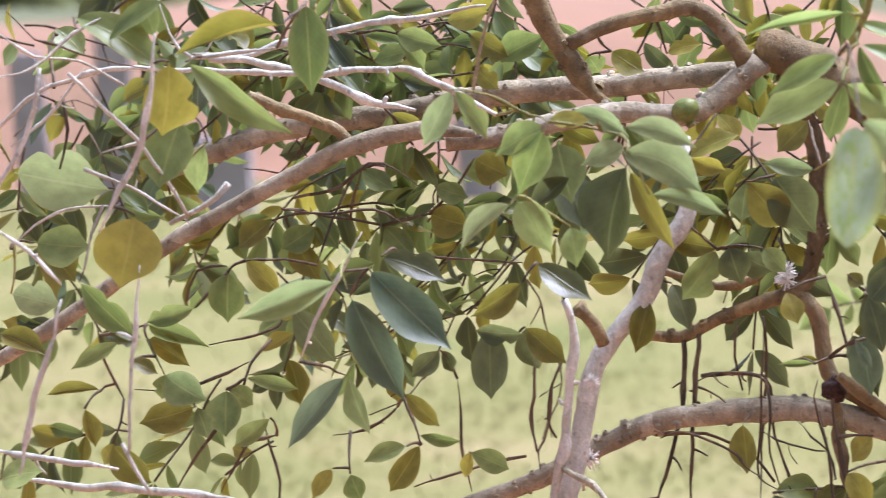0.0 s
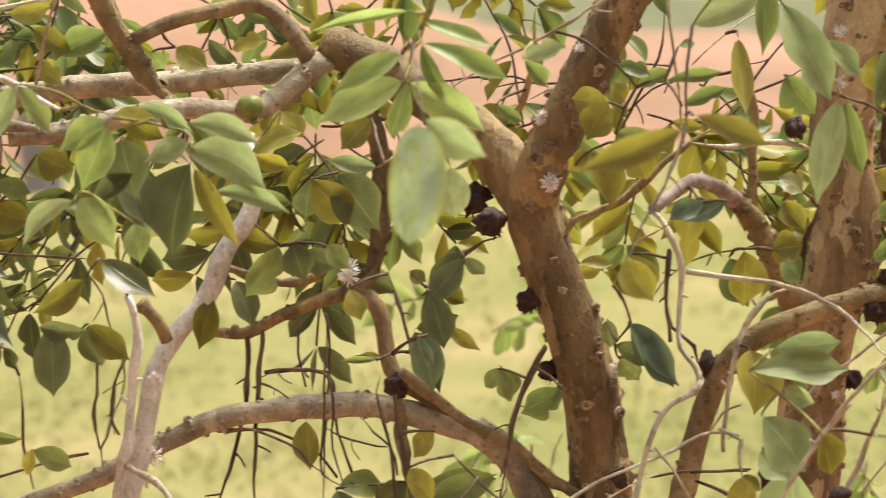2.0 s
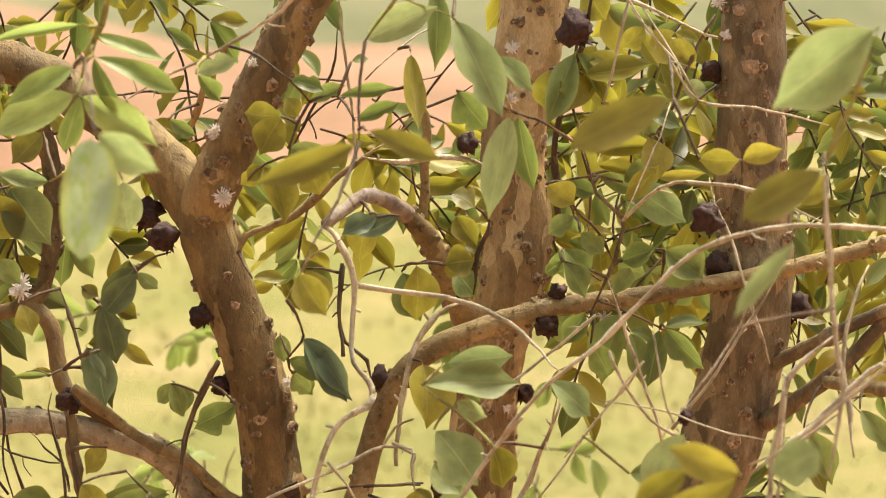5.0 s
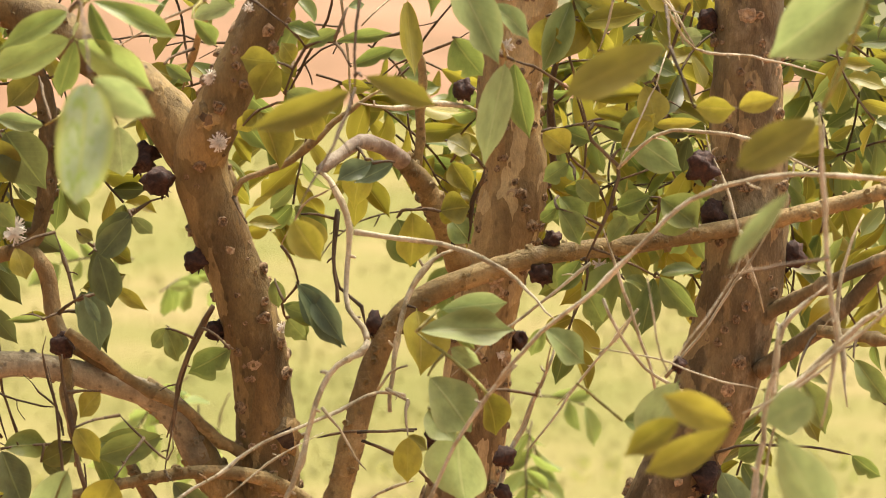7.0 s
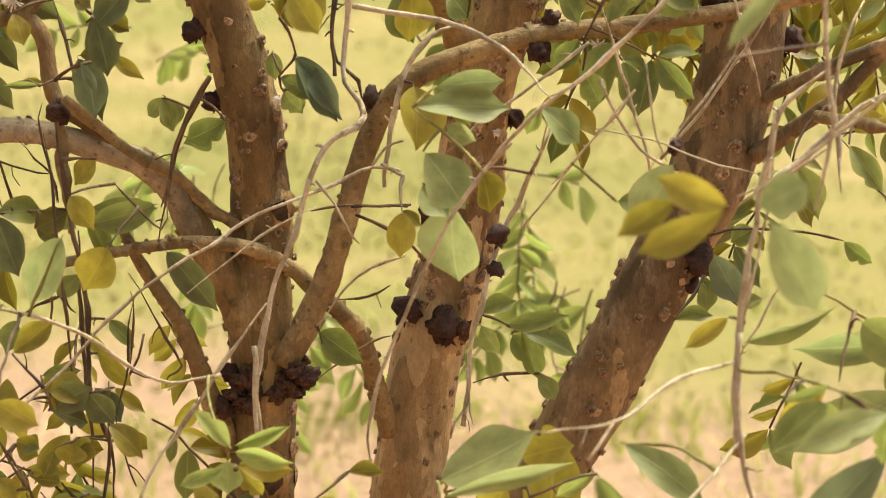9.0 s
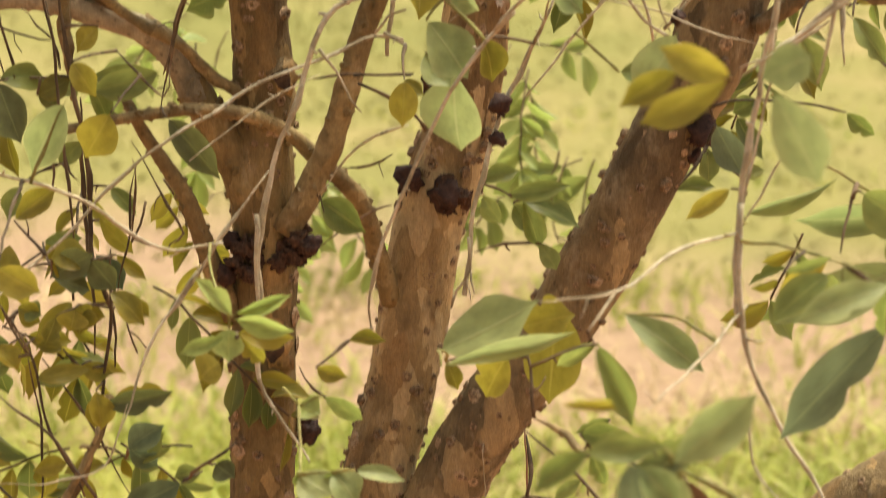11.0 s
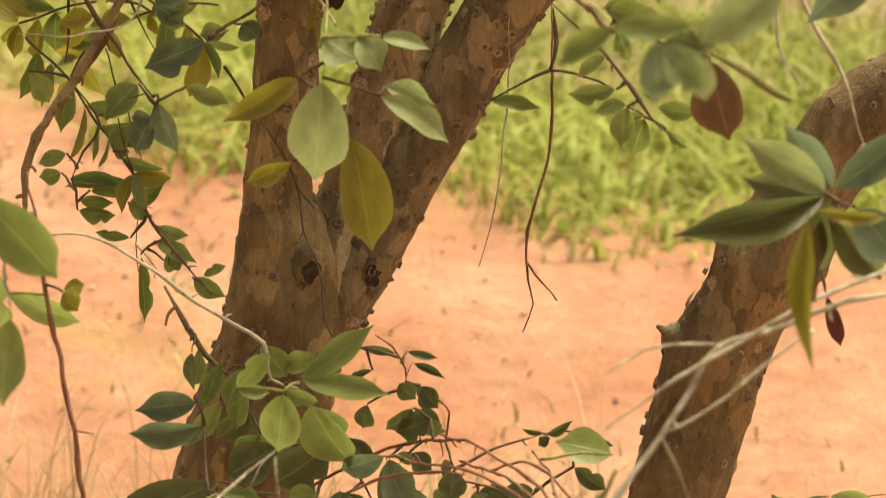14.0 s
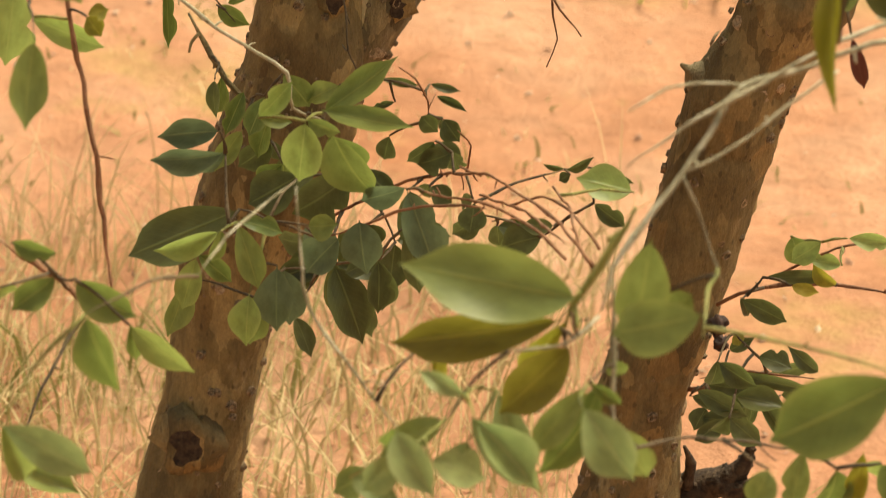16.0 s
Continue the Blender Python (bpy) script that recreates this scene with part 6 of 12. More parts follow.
twig = limb(tree, "twig", [(-0.477, -0.162, 1.209), (-0.480, -0.170, 1.211), (-0.484, -0.178, 1.210)], 0.0014, 0.0008, "dark")
leaves(twig, "green", [(-0.484, -0.178, 1.210, -0.519, -0.186, 1.202, 0.016)])
twig = limb(tree, "twig", [(-0.430, -0.120, 1.186), (-0.433, -0.144, 1.196), (-0.436, -0.171, 1.203)], 0.0014, 0.0008, "dark")
leaves(twig, "green", [(-0.436, -0.171, 1.203, -0.405, -0.172, 1.189, 0.019)])
leaves(twig, "olive", [(-0.436, -0.167, 1.203, -0.444, -0.163, 1.181, 0.012)])
twig = limb(tree, "twig", [(-0.544, -0.120, 1.214), (-0.542, -0.136, 1.201), (-0.539, -0.148, 1.184)], 0.0014, 0.0008, "dark")
leaves(twig, "green", [(-0.539, -0.148, 1.184, -0.531, -0.149, 1.163, 0.019)])
twig = limb(tree, "twig", [(-0.540, -0.145, 1.188), (-0.546, -0.145, 1.188), (-0.554, -0.145, 1.188)], 0.0014, 0.0008, "dark")
leaves(twig, "olive", [(-0.554, -0.145, 1.188, -0.571, -0.154, 1.166, 0.016)])
twig = limb(tree, "twig", [(-0.738, -0.224, 1.503), (-0.748, -0.202, 1.530), (-0.750, -0.176, 1.548)], 0.0014, 0.0008, "dark")
leaves(twig, "green", [(-0.750, -0.176, 1.548, -0.725, -0.182, 1.529, 0.022), (-0.750, -0.172, 1.548, -0.756, -0.162, 1.524, 0.015)])
twig = limb(tree, "twig", [(-0.749, -0.183, 1.544), (-0.742, -0.167, 1.536), (-0.737, -0.147, 1.529)], 0.0014, 0.0008, "dark")
leaves(twig, "green", [(-0.737, -0.147, 1.529, -0.785, -0.150, 1.512, 0.015)])
twig = limb(tree, "twig", [(-0.675, -0.341, 1.549), (-0.679, -0.335, 1.554), (-0.682, -0.329, 1.559)], 0.0014, 0.0008, "dark", False)
leaves(twig, "green", [(-0.682, -0.329, 1.559, -0.607, -0.349, 1.526, 0.026)])
twig = limb(tree, "twig", [(-0.540, -0.284, 1.528), (-0.525, -0.304, 1.545), (-0.505, -0.325, 1.561)], 0.0014, 0.0008, "dark")
leaves(twig, "green", [(-0.505, -0.325, 1.561, -0.502, -0.337, 1.494, 0.031)])
twig = limb(tree, "twig", [(-0.651, -0.328, 1.562), (-0.641, -0.328, 1.569), (-0.629, -0.326, 1.573)], 0.0014, 0.0008, "dark")
leaves(twig, "green", [(-0.629, -0.326, 1.573, -0.618, -0.338, 1.542, 0.022)])
twig = limb(tree, "twig", [(-0.599, -0.284, 1.524), (-0.595, -0.308, 1.525), (-0.597, -0.330, 1.522)], 0.0014, 0.0008, "dark")
leaves(twig, "green", [(-0.597, -0.330, 1.522, -0.515, -0.355, 1.467, 0.023)])
twig = limb(tree, "twig", [(-0.630, -0.349, 1.464), (-0.618, -0.338, 1.475), (-0.605, -0.326, 1.480)], 0.0014, 0.0008, "dark")
leaves(twig, "green", [(-0.605, -0.326, 1.480, -0.618, -0.349, 1.432, 0.042)])
twig = limb(tree, "twig", [(-0.699, -0.240, 1.411), (-0.698, -0.274, 1.392), (-0.698, -0.309, 1.360)], 0.0014, 0.0008, "dark")
leaves(twig, "green", [(-0.698, -0.309, 1.360, -0.658, -0.315, 1.316, 0.022)])
twig = limb(tree, "twig", [(-0.629, -0.326, 1.573), (-0.617, -0.335, 1.572), (-0.607, -0.342, 1.568)], 0.0014, 0.0008, "dark")
leaves(twig, "green", [(-0.607, -0.342, 1.568, -0.655, -0.347, 1.542, 0.021)])
twig = limb(tree, "twig", [(-0.505, -0.325, 1.561), (-0.502, -0.364, 1.555), (-0.500, -0.408, 1.547)], 0.0014, 0.0008, "dark")
leaves(twig, "olive", [(-0.500, -0.408, 1.547, -0.570, -0.441, 1.539, 0.014)])
twig = limb(tree, "twig", [(-0.595, -0.416, 1.525), (-0.590, -0.410, 1.526), (-0.586, -0.406, 1.525)], 0.0014, 0.0008, "dark", False)
leaves(twig, "olive", [(-0.586, -0.406, 1.525, -0.595, -0.403, 1.471, 0.037)])
twig = limb(tree, "twig", [(-0.631, -0.416, 1.424), (-0.624, -0.410, 1.421), (-0.619, -0.405, 1.416)], 0.0014, 0.0008, "dark", False)
leaves(twig, "olive", [(-0.619, -0.405, 1.416, -0.630, -0.421, 1.367, 0.052)])
twig = limb(tree, "twig", [(-0.618, -0.284, 1.441), (-0.613, -0.275, 1.450), (-0.606, -0.268, 1.457)], 0.0014, 0.0008, "green")
leaves(twig, "young", [(-0.606, -0.268, 1.457, -0.616, -0.270, 1.421, 0.020)])
twig = limb(tree, "twig", [(-0.775, -0.284, 1.228), (-0.775, -0.289, 1.219), (-0.777, -0.294, 1.208)], 0.0014, 0.0008, "green")
leaves(twig, "young", [(-0.777, -0.294, 1.208, -0.743, -0.299, 1.218, 0.027)])
twig = limb(tree, "twig", [(-0.795, -0.222, 1.472), (-0.785, -0.216, 1.455), (-0.780, -0.212, 1.438)], 0.0014, 0.0008, "green")
leaves(twig, "pale", [(-0.780, -0.212, 1.438, -0.703, -0.226, 1.420, 0.046)])
twig = limb(tree, "twig", [(-0.781, -0.219, 1.382), (-0.783, -0.217, 1.363), (-0.787, -0.217, 1.343)], 0.0014, 0.0008, "green")
leaves(twig, "pale", [(-0.787, -0.217, 1.343, -0.744, -0.233, 1.334, 0.028)])
twig = limb(tree, "twig", [(-0.698, -0.155, 1.297), (-0.686, -0.172, 1.285), (-0.676, -0.184, 1.272)], 0.0014, 0.0008, "green")
leaves(twig, "pale", [(-0.676, -0.184, 1.272, -0.644, -0.193, 1.250, 0.028)])
leaves(twig, "green", [(-0.676, -0.180, 1.272, -0.684, -0.172, 1.250, 0.015)])
twig = limb(tree, "twig", [(-0.719, -0.160, 1.250), (-0.720, -0.168, 1.233), (-0.726, -0.173, 1.216)], 0.0014, 0.0008, "dark")
leaves(twig, "moss", [(-0.726, -0.173, 1.216, -0.701, -0.167, 1.180, 0.025), (-0.726, -0.169, 1.216, -0.742, -0.163, 1.196, 0.012)])
twig = limb(tree, "twig", [(-0.741, -0.149, 1.256), (-0.746, -0.158, 1.252), (-0.750, -0.167, 1.244)], 0.0014, 0.0008, "dark")
leaves(twig, "moss", [(-0.750, -0.167, 1.244, -0.742, -0.167, 1.212, 0.014)])
twig = limb(tree, "twig", [(-0.686, -0.172, 1.285), (-0.693, -0.186, 1.286), (-0.699, -0.200, 1.285)], 0.0014, 0.0008, "dark")
leaves(twig, "moss", [(-0.699, -0.200, 1.285, -0.676, -0.201, 1.276, 0.012)])
twig = limb(tree, "twig", [(-0.553, -0.120, 1.531), (-0.555, -0.048, 1.530), (-0.553, 0.023, 1.527)], 0.0014, 0.0008, "dark")
leaves(twig, "green", [(-0.553, 0.023, 1.527, -0.519, 0.009, 1.544, 0.019), (-0.553, 0.027, 1.527, -0.522, 0.046, 1.517, 0.016)])
twig = limb(tree, "twig", [(-0.553, 0.006, 1.528), (-0.537, 0.006, 1.529), (-0.519, 0.004, 1.526)], 0.0014, 0.0008, "dark")
leaves(twig, "green", [(-0.519, 0.004, 1.526, -0.478, -0.012, 1.515, 0.021), (-0.519, 0.008, 1.526, -0.500, 0.029, 1.493, 0.016)])
twig = limb(tree, "twig", [(-0.553, 0.023, 1.527), (-0.548, 0.023, 1.515), (-0.544, 0.023, 1.503)], 0.0014, 0.0008, "dark")
leaves(twig, "green", [(-0.544, 0.023, 1.503, -0.514, 0.018, 1.511, 0.019), (-0.544, 0.027, 1.503, -0.530, 0.036, 1.482, 0.013)])
twig = limb(tree, "twig", [(-0.519, 0.004, 1.526), (-0.499, 0.008, 1.531), (-0.478, 0.015, 1.533)], 0.0014, 0.0008, "dark")
leaves(twig, "olive", [(-0.478, 0.015, 1.533, -0.441, 0.001, 1.541, 0.023)])
twig = limb(tree, "twig", [(-0.478, 0.015, 1.533), (-0.470, 0.020, 1.528), (-0.462, 0.026, 1.522)], 0.0014, 0.0008, "dark")
leaves(twig, "moss", [(-0.462, 0.026, 1.522, -0.428, 0.017, 1.502, 0.023)])
twig = limb(tree, "twig", [(-0.462, 0.026, 1.522), (-0.453, 0.027, 1.511), (-0.440, 0.031, 1.498)], 0.0014, 0.0008, "dark")
leaves(twig, "green", [(-0.440, 0.031, 1.498, -0.399, 0.019, 1.519, 0.026)])
twig = limb(tree, "twig", [(-0.349, -0.018, 1.520), (-0.347, -0.003, 1.512), (-0.342, 0.016, 1.503)], 0.0014, 0.0008, "dark")
leaves(twig, "olive", [(-0.342, 0.016, 1.503, -0.316, 0.019, 1.483, 0.023)])
twig = limb(tree, "twig", [(-0.299, -0.012, 1.532), (-0.297, 0.001, 1.518), (-0.295, 0.011, 1.499)], 0.0014, 0.0008, "dark")
leaves(twig, "olive", [(-0.295, 0.011, 1.499, -0.266, 0.003, 1.507, 0.018)])
twig = limb(tree, "twig", [(-0.342, 0.016, 1.503), (-0.353, 0.025, 1.501), (-0.364, 0.032, 1.499)], 0.0014, 0.0008, "dark")
leaves(twig, "green", [(-0.364, 0.032, 1.499, -0.356, 0.035, 1.484, 0.023)])
twig = limb(tree, "twig", [(-0.447, 0.029, 1.504), (-0.452, 0.028, 1.500), (-0.459, 0.027, 1.494)], 0.0014, 0.0008, "dark")
leaves(twig, "moss", [(-0.459, 0.027, 1.494, -0.440, 0.022, 1.475, 0.017)])
twig = limb(tree, "twig", [(-0.601, -0.080, 1.391), (-0.605, -0.013, 1.384), (-0.606, 0.043, 1.375)], 0.0014, 0.0008, "dark")
leaves(twig, "green", [(-0.606, 0.043, 1.375, -0.586, 0.034, 1.347, 0.019), (-0.603, 0.028, 1.367, -0.632, 0.022, 1.349, 0.024)])
leaves(twig, "moss", [(-0.603, 0.032, 1.367, -0.608, 0.039, 1.346, 0.014)])
twig = limb(tree, "twig", [(-0.606, 0.043, 1.375), (-0.578, 0.047, 1.370), (-0.551, 0.054, 1.363)], 0.0014, 0.0008, "dark")
leaves(twig, "green", [(-0.551, 0.054, 1.363, -0.520, 0.041, 1.334, 0.024)])
twig = limb(tree, "twig", [(-0.551, 0.054, 1.363), (-0.526, 0.044, 1.369), (-0.506, 0.035, 1.373)], 0.0014, 0.0008, "dark")
leaves(twig, "olive", [(-0.506, 0.035, 1.373, -0.473, 0.034, 1.362, 0.028)])
twig = limb(tree, "twig", [(-0.578, 0.047, 1.370), (-0.571, 0.040, 1.393), (-0.562, 0.033, 1.413)], 0.0014, 0.0008, "dark")
leaves(twig, "green", [(-0.562, 0.033, 1.413, -0.530, 0.019, 1.394, 0.019)])
twig = limb(tree, "twig", [(-0.562, 0.033, 1.413), (-0.552, 0.043, 1.416), (-0.538, 0.056, 1.415)], 0.0014, 0.0008, "dark")
leaves(twig, "olive", [(-0.538, 0.056, 1.415, -0.497, 0.046, 1.405, 0.019)])
leaves(twig, "green", [(-0.538, 0.060, 1.415, -0.531, 0.072, 1.385, 0.012)])
twig = limb(tree, "twig", [(-0.606, 0.029, 1.378), (-0.625, 0.029, 1.376), (-0.641, 0.026, 1.373)], 0.0014, 0.0008, "dark")
leaves(twig, "moss", [(-0.641, 0.026, 1.373, -0.671, 0.021, 1.351, 0.024)])
twig = limb(tree, "twig", [(-0.629, 0.028, 1.375), (-0.629, 0.034, 1.367), (-0.626, 0.040, 1.357)], 0.0014, 0.0008, "dark")
leaves(twig, "moss", [(-0.626, 0.040, 1.357, -0.607, 0.034, 1.319, 0.024)])
leaves(twig, "green", [(-0.626, 0.044, 1.357, -0.637, 0.056, 1.322, 0.019)])
twig = limb(tree, "twig", [(-0.506, 0.035, 1.373), (-0.480, 0.031, 1.397), (-0.462, 0.021, 1.419)], 0.0014, 0.0008, "dark")
leaves(twig, "moss", [(-0.462, 0.021, 1.419, -0.435, 0.025, 1.404, 0.028)])
leaves(twig, "green", [(-0.462, 0.025, 1.419, -0.462, 0.034, 1.394, 0.021)])
twig = limb(tree, "twig", [(-0.487, 0.032, 1.391), (-0.493, 0.028, 1.394), (-0.498, 0.024, 1.397)], 0.0014, 0.0008, "dark")
leaves(twig, "green", [(-0.498, 0.024, 1.397, -0.470, 0.028, 1.386, 0.019)])
twig = limb(tree, "twig", [(-0.113, -0.334, 1.496), (-0.113, -0.348, 1.493), (-0.113, -0.364, 1.488)], 0.0014, 0.0008, "green")
leaves(twig, "young", [(-0.113, -0.364, 1.488, -0.173, -0.376, 1.459, 0.027), (-0.112, -0.362, 1.487, -0.059, -0.368, 1.450, 0.025)])
leaves(twig, "green", [(-0.112, -0.358, 1.487, -0.126, -0.350, 1.446, 0.015)])
twig = limb(tree, "twig", [(-0.095, -0.356, 1.532), (-0.101, -0.364, 1.534), (-0.106, -0.371, 1.536)], 0.0014, 0.0008, "green", False)
leaves(twig, "young", [(-0.106, -0.371, 1.536, -0.176, -0.386, 1.526, 0.010), (-0.100, -0.361, 1.529, -0.050, -0.357, 1.505, 0.015)])
twig = limb(tree, "twig", [(-0.102, -0.348, 1.521), (-0.102, -0.362, 1.518), (-0.100, -0.374, 1.514)], 0.0014, 0.0008, "green")
leaves(twig, "young", [(-0.100, -0.374, 1.514, -0.040, -0.371, 1.487, 0.016)])
leaves(twig, "green", [(-0.100, -0.370, 1.514, -0.083, -0.363, 1.467, 0.011)])
twig = limb(tree, "twig", [(-0.100, -0.374, 1.514), (-0.106, -0.379, 1.510), (-0.112, -0.385, 1.507)], 0.0014, 0.0008, "green")
leaves(twig, "young", [(-0.112, -0.385, 1.507, -0.159, -0.404, 1.486, 0.018)])
twig = limb(tree, "twig", [(-0.112, -0.385, 1.507), (-0.089, -0.535, 1.517), (-0.066, -0.712, 1.481)], 0.0014, 0.0008, "dark")
leaves(twig, "mottled", [(-0.065, -0.740, 1.482, -0.074, -0.740, 1.408, 0.034, -0.150, 10)])
leaves(twig, "pale", [(-0.066, -0.708, 1.481, -0.030, -0.700, 1.454, 0.022)])
twig = limb(tree, "twig", [(-0.117, -0.180, 1.461), (-0.111, -0.192, 1.439), (-0.099, -0.206, 1.415)], 0.0014, 0.0008, "green")
leaves(twig, "pale", [(-0.099, -0.206, 1.415, -0.096, -0.203, 1.375, 0.026)])
twig = limb(tree, "twig", [(-0.108, -0.195, 1.433), (-0.132, -0.200, 1.425), (-0.154, -0.201, 1.415)], 0.0014, 0.0008, "green")
leaves(twig, "pale", [(-0.154, -0.201, 1.415, -0.190, -0.217, 1.423, 0.013)])
twig = limb(tree, "twig", [(-0.178, 0.015, 1.401), (-0.191, -0.030, 1.406), (-0.202, -0.067, 1.402)], 0.0014, 0.0008, "dark")
leaves(twig, "dark", [(-0.202, -0.067, 1.402, -0.173, -0.080, 1.357, 0.041)])
twig = limb(tree, "twig", [(-0.202, -0.067, 1.402), (-0.214, -0.073, 1.401), (-0.223, -0.076, 1.399)], 0.0014, 0.0008, "dark")
leaves(twig, "moss", [(-0.223, -0.076, 1.399, -0.194, -0.069, 1.361, 0.033)])
leaves(twig, "dark", [(-0.223, -0.072, 1.399, -0.230, -0.062, 1.365, 0.021)])
twig = limb(tree, "twig", [(-0.104, -0.040, 1.334), (-0.105, -0.052, 1.336), (-0.104, -0.064, 1.336)], 0.0014, 0.0008, "dark")
leaves(twig, "dark", [(-0.104, -0.064, 1.336, -0.135, -0.078, 1.306, 0.021)])
twig = limb(tree, "twig", [(-0.128, -0.040, 1.312), (-0.129, -0.063, 1.315), (-0.132, -0.085, 1.312)], 0.0014, 0.0008, "dark")
leaves(twig, "dark", [(-0.132, -0.085, 1.312, -0.120, -0.100, 1.264, 0.025)])
leaves(twig, "moss", [(-0.132, -0.081, 1.312, -0.103, -0.066, 1.295, 0.015)])
twig = limb(tree, "twig", [(-0.274, -0.080, 1.368), (-0.262, -0.082, 1.359), (-0.247, -0.085, 1.347)], 0.0014, 0.0008, "dark")
leaves(twig, "green", [(-0.247, -0.085, 1.347, -0.276, -0.090, 1.307, 0.026)])
leaves(twig, "moss", [(-0.247, -0.081, 1.347, -0.287, -0.072, 1.354, 0.021)])
twig = limb(tree, "twig", [(-0.299, -0.090, 1.327), (-0.294, -0.082, 1.325), (-0.287, -0.072, 1.320)], 0.0014, 0.0008, "dark")
leaves(twig, "dark", [(-0.287, -0.072, 1.320, -0.271, -0.089, 1.285, 0.021)])
twig = limb(tree, "twig", [(-0.298, -0.088, 1.326), (-0.299, -0.092, 1.319), (-0.301, -0.096, 1.310)], 0.0014, 0.0008, "dark", False)
leaves(twig, "moss", [(-0.301, -0.096, 1.310, -0.313, -0.108, 1.270, 0.021)])
twig = limb(tree, "twig", [(-0.247, -0.085, 1.347), (-0.242, -0.092, 1.350), (-0.236, -0.098, 1.350)], 0.0014, 0.0008, "dark")
leaves(twig, "dark", [(-0.236, -0.098, 1.350, -0.228, -0.105, 1.321, 0.027)])
twig = limb(tree, "twig", [(-0.247, -0.085, 1.347), (-0.241, -0.072, 1.346), (-0.233, -0.060, 1.340)], 0.0014, 0.0008, "dark")
leaves(twig, "dark", [(-0.233, -0.060, 1.340, -0.207, -0.056, 1.325, 0.022), (-0.233, -0.056, 1.340, -0.228, -0.051, 1.323, 0.012)])
twig = limb(tree, "twig", [(-0.055, -0.100, 1.238), (-0.067, -0.105, 1.244), (-0.077, -0.110, 1.248)], 0.0014, 0.0008, "dark")
leaves(twig, "green", [(-0.077, -0.110, 1.248, -0.066, -0.107, 1.221, 0.016)])
twig = limb(tree, "twig", [(-0.050, -0.100, 1.247), (-0.037, -0.111, 1.241), (-0.027, -0.120, 1.232)], 0.0014, 0.0008, "dark")
leaves(twig, "green", [(-0.027, -0.120, 1.232, -0.059, -0.119, 1.215, 0.025)])
twig = limb(tree, "twig", [(-0.236, -0.028, 1.209), (-0.232, -0.058, 1.210), (-0.233, -0.089, 1.209)], 0.0014, 0.0008, "dark")
leaves(twig, "moss", [(-0.233, -0.089, 1.209, -0.229, -0.089, 1.169, 0.022)])
twig = limb(tree, "twig", [(-0.149, -0.120, 1.156), (-0.143, -0.104, 1.156), (-0.141, -0.086, 1.155)], 0.0014, 0.0008, "dark")
leaves(twig, "green", [(-0.141, -0.086, 1.155, -0.084, -0.081, 1.157, 0.021), (-0.141, -0.082, 1.155, -0.123, -0.072, 1.113, 0.016)])
twig = limb(tree, "twig", [(-0.148, -0.080, 1.259), (-0.161, -0.094, 1.260), (-0.172, -0.106, 1.257)], 0.0014, 0.0008, "dark")
leaves(twig, "green", [(-0.172, -0.106, 1.257, -0.200, -0.112, 1.258, 0.006)])
twig = limb(tree, "twig", [(-0.166, -0.060, 1.320), (-0.181, -0.078, 1.318), (-0.193, -0.096, 1.313)], 0.0014, 0.0008, "dark")
leaves(twig, "olive", [(-0.193, -0.096, 1.313, -0.183, -0.105, 1.289, 0.018)])
twig = limb(tree, "twig", [(-0.149, -0.201, 1.417), (-0.158, -0.163, 1.436), (-0.167, -0.117, 1.447)], 0.0014, 0.0008, "dark")
leaves(twig, "moss", [(-0.167, -0.117, 1.447, -0.191, -0.119, 1.423, 0.023)])
twig = limb(tree, "twig", [(-0.236, -0.098, 1.350), (-0.222, -0.101, 1.350), (-0.209, -0.103, 1.348)], 0.0014, 0.0008, "dark")
leaves(twig, "green", [(-0.209, -0.103, 1.348, -0.191, -0.109, 1.330, 0.018)])
twig = limb(tree, "twig", [(-0.149, -0.120, 1.161), (-0.157, -0.114, 1.161), (-0.163, -0.107, 1.159)], 0.0014, 0.0008, "dark", False)
leaves(twig, "green", [(-0.163, -0.107, 1.159, -0.145, -0.109, 1.146, 0.018)])
twig = limb(tree, "twig", [(0.016, -0.140, 1.314), (0.024, -0.135, 1.302), (0.028, -0.131, 1.285)], 0.0014, 0.0008, "dark")
leaves(twig, "bluish", [(0.028, -0.131, 1.285, 0.063, -0.153, 1.240, 0.020), (0.026, -0.141, 1.286, 0.062, -0.138, 1.234, 0.022)])
twig = limb(tree, "twig", [(-0.161, -0.094, 1.260), (-0.146, -0.116, 1.272), (-0.136, -0.143, 1.280)], 0.0014, 0.0008, "dark")
leaves(twig, "bluish", [(-0.136, -0.143, 1.280, -0.123, -0.154, 1.259, 0.009)])
twig = limb(tree, "twig", [(0.028, -0.131, 1.285), (0.023, -0.119, 1.276), (0.014, -0.109, 1.265)], 0.0014, 0.0008, "dark")
leaves(twig, "green", [(0.014, -0.109, 1.265, 0.045, -0.112, 1.248, 0.016), (0.016, -0.119, 1.264, 0.045, -0.122, 1.252, 0.014)])
leaves(twig, "bluish", [(0.027, -0.115, 1.282, 0.063, -0.135, 1.234, 0.020)])
twig = limb(tree, "twig", [(0.014, -0.109, 1.265), (0.015, -0.106, 1.259), (0.017, -0.103, 1.253)], 0.0014, 0.0008, "dark")
leaves(twig, "green", [(0.017, -0.103, 1.253, 0.031, -0.102, 1.236, 0.016), (0.017, -0.108, 1.264, 0.050, -0.121, 1.253, 0.016)])
twig = limb(tree, "twig", [(-0.049, -0.070, 1.463), (-0.063, -0.093, 1.460), (-0.070, -0.119, 1.454)], 0.0014, 0.0008, "dark")
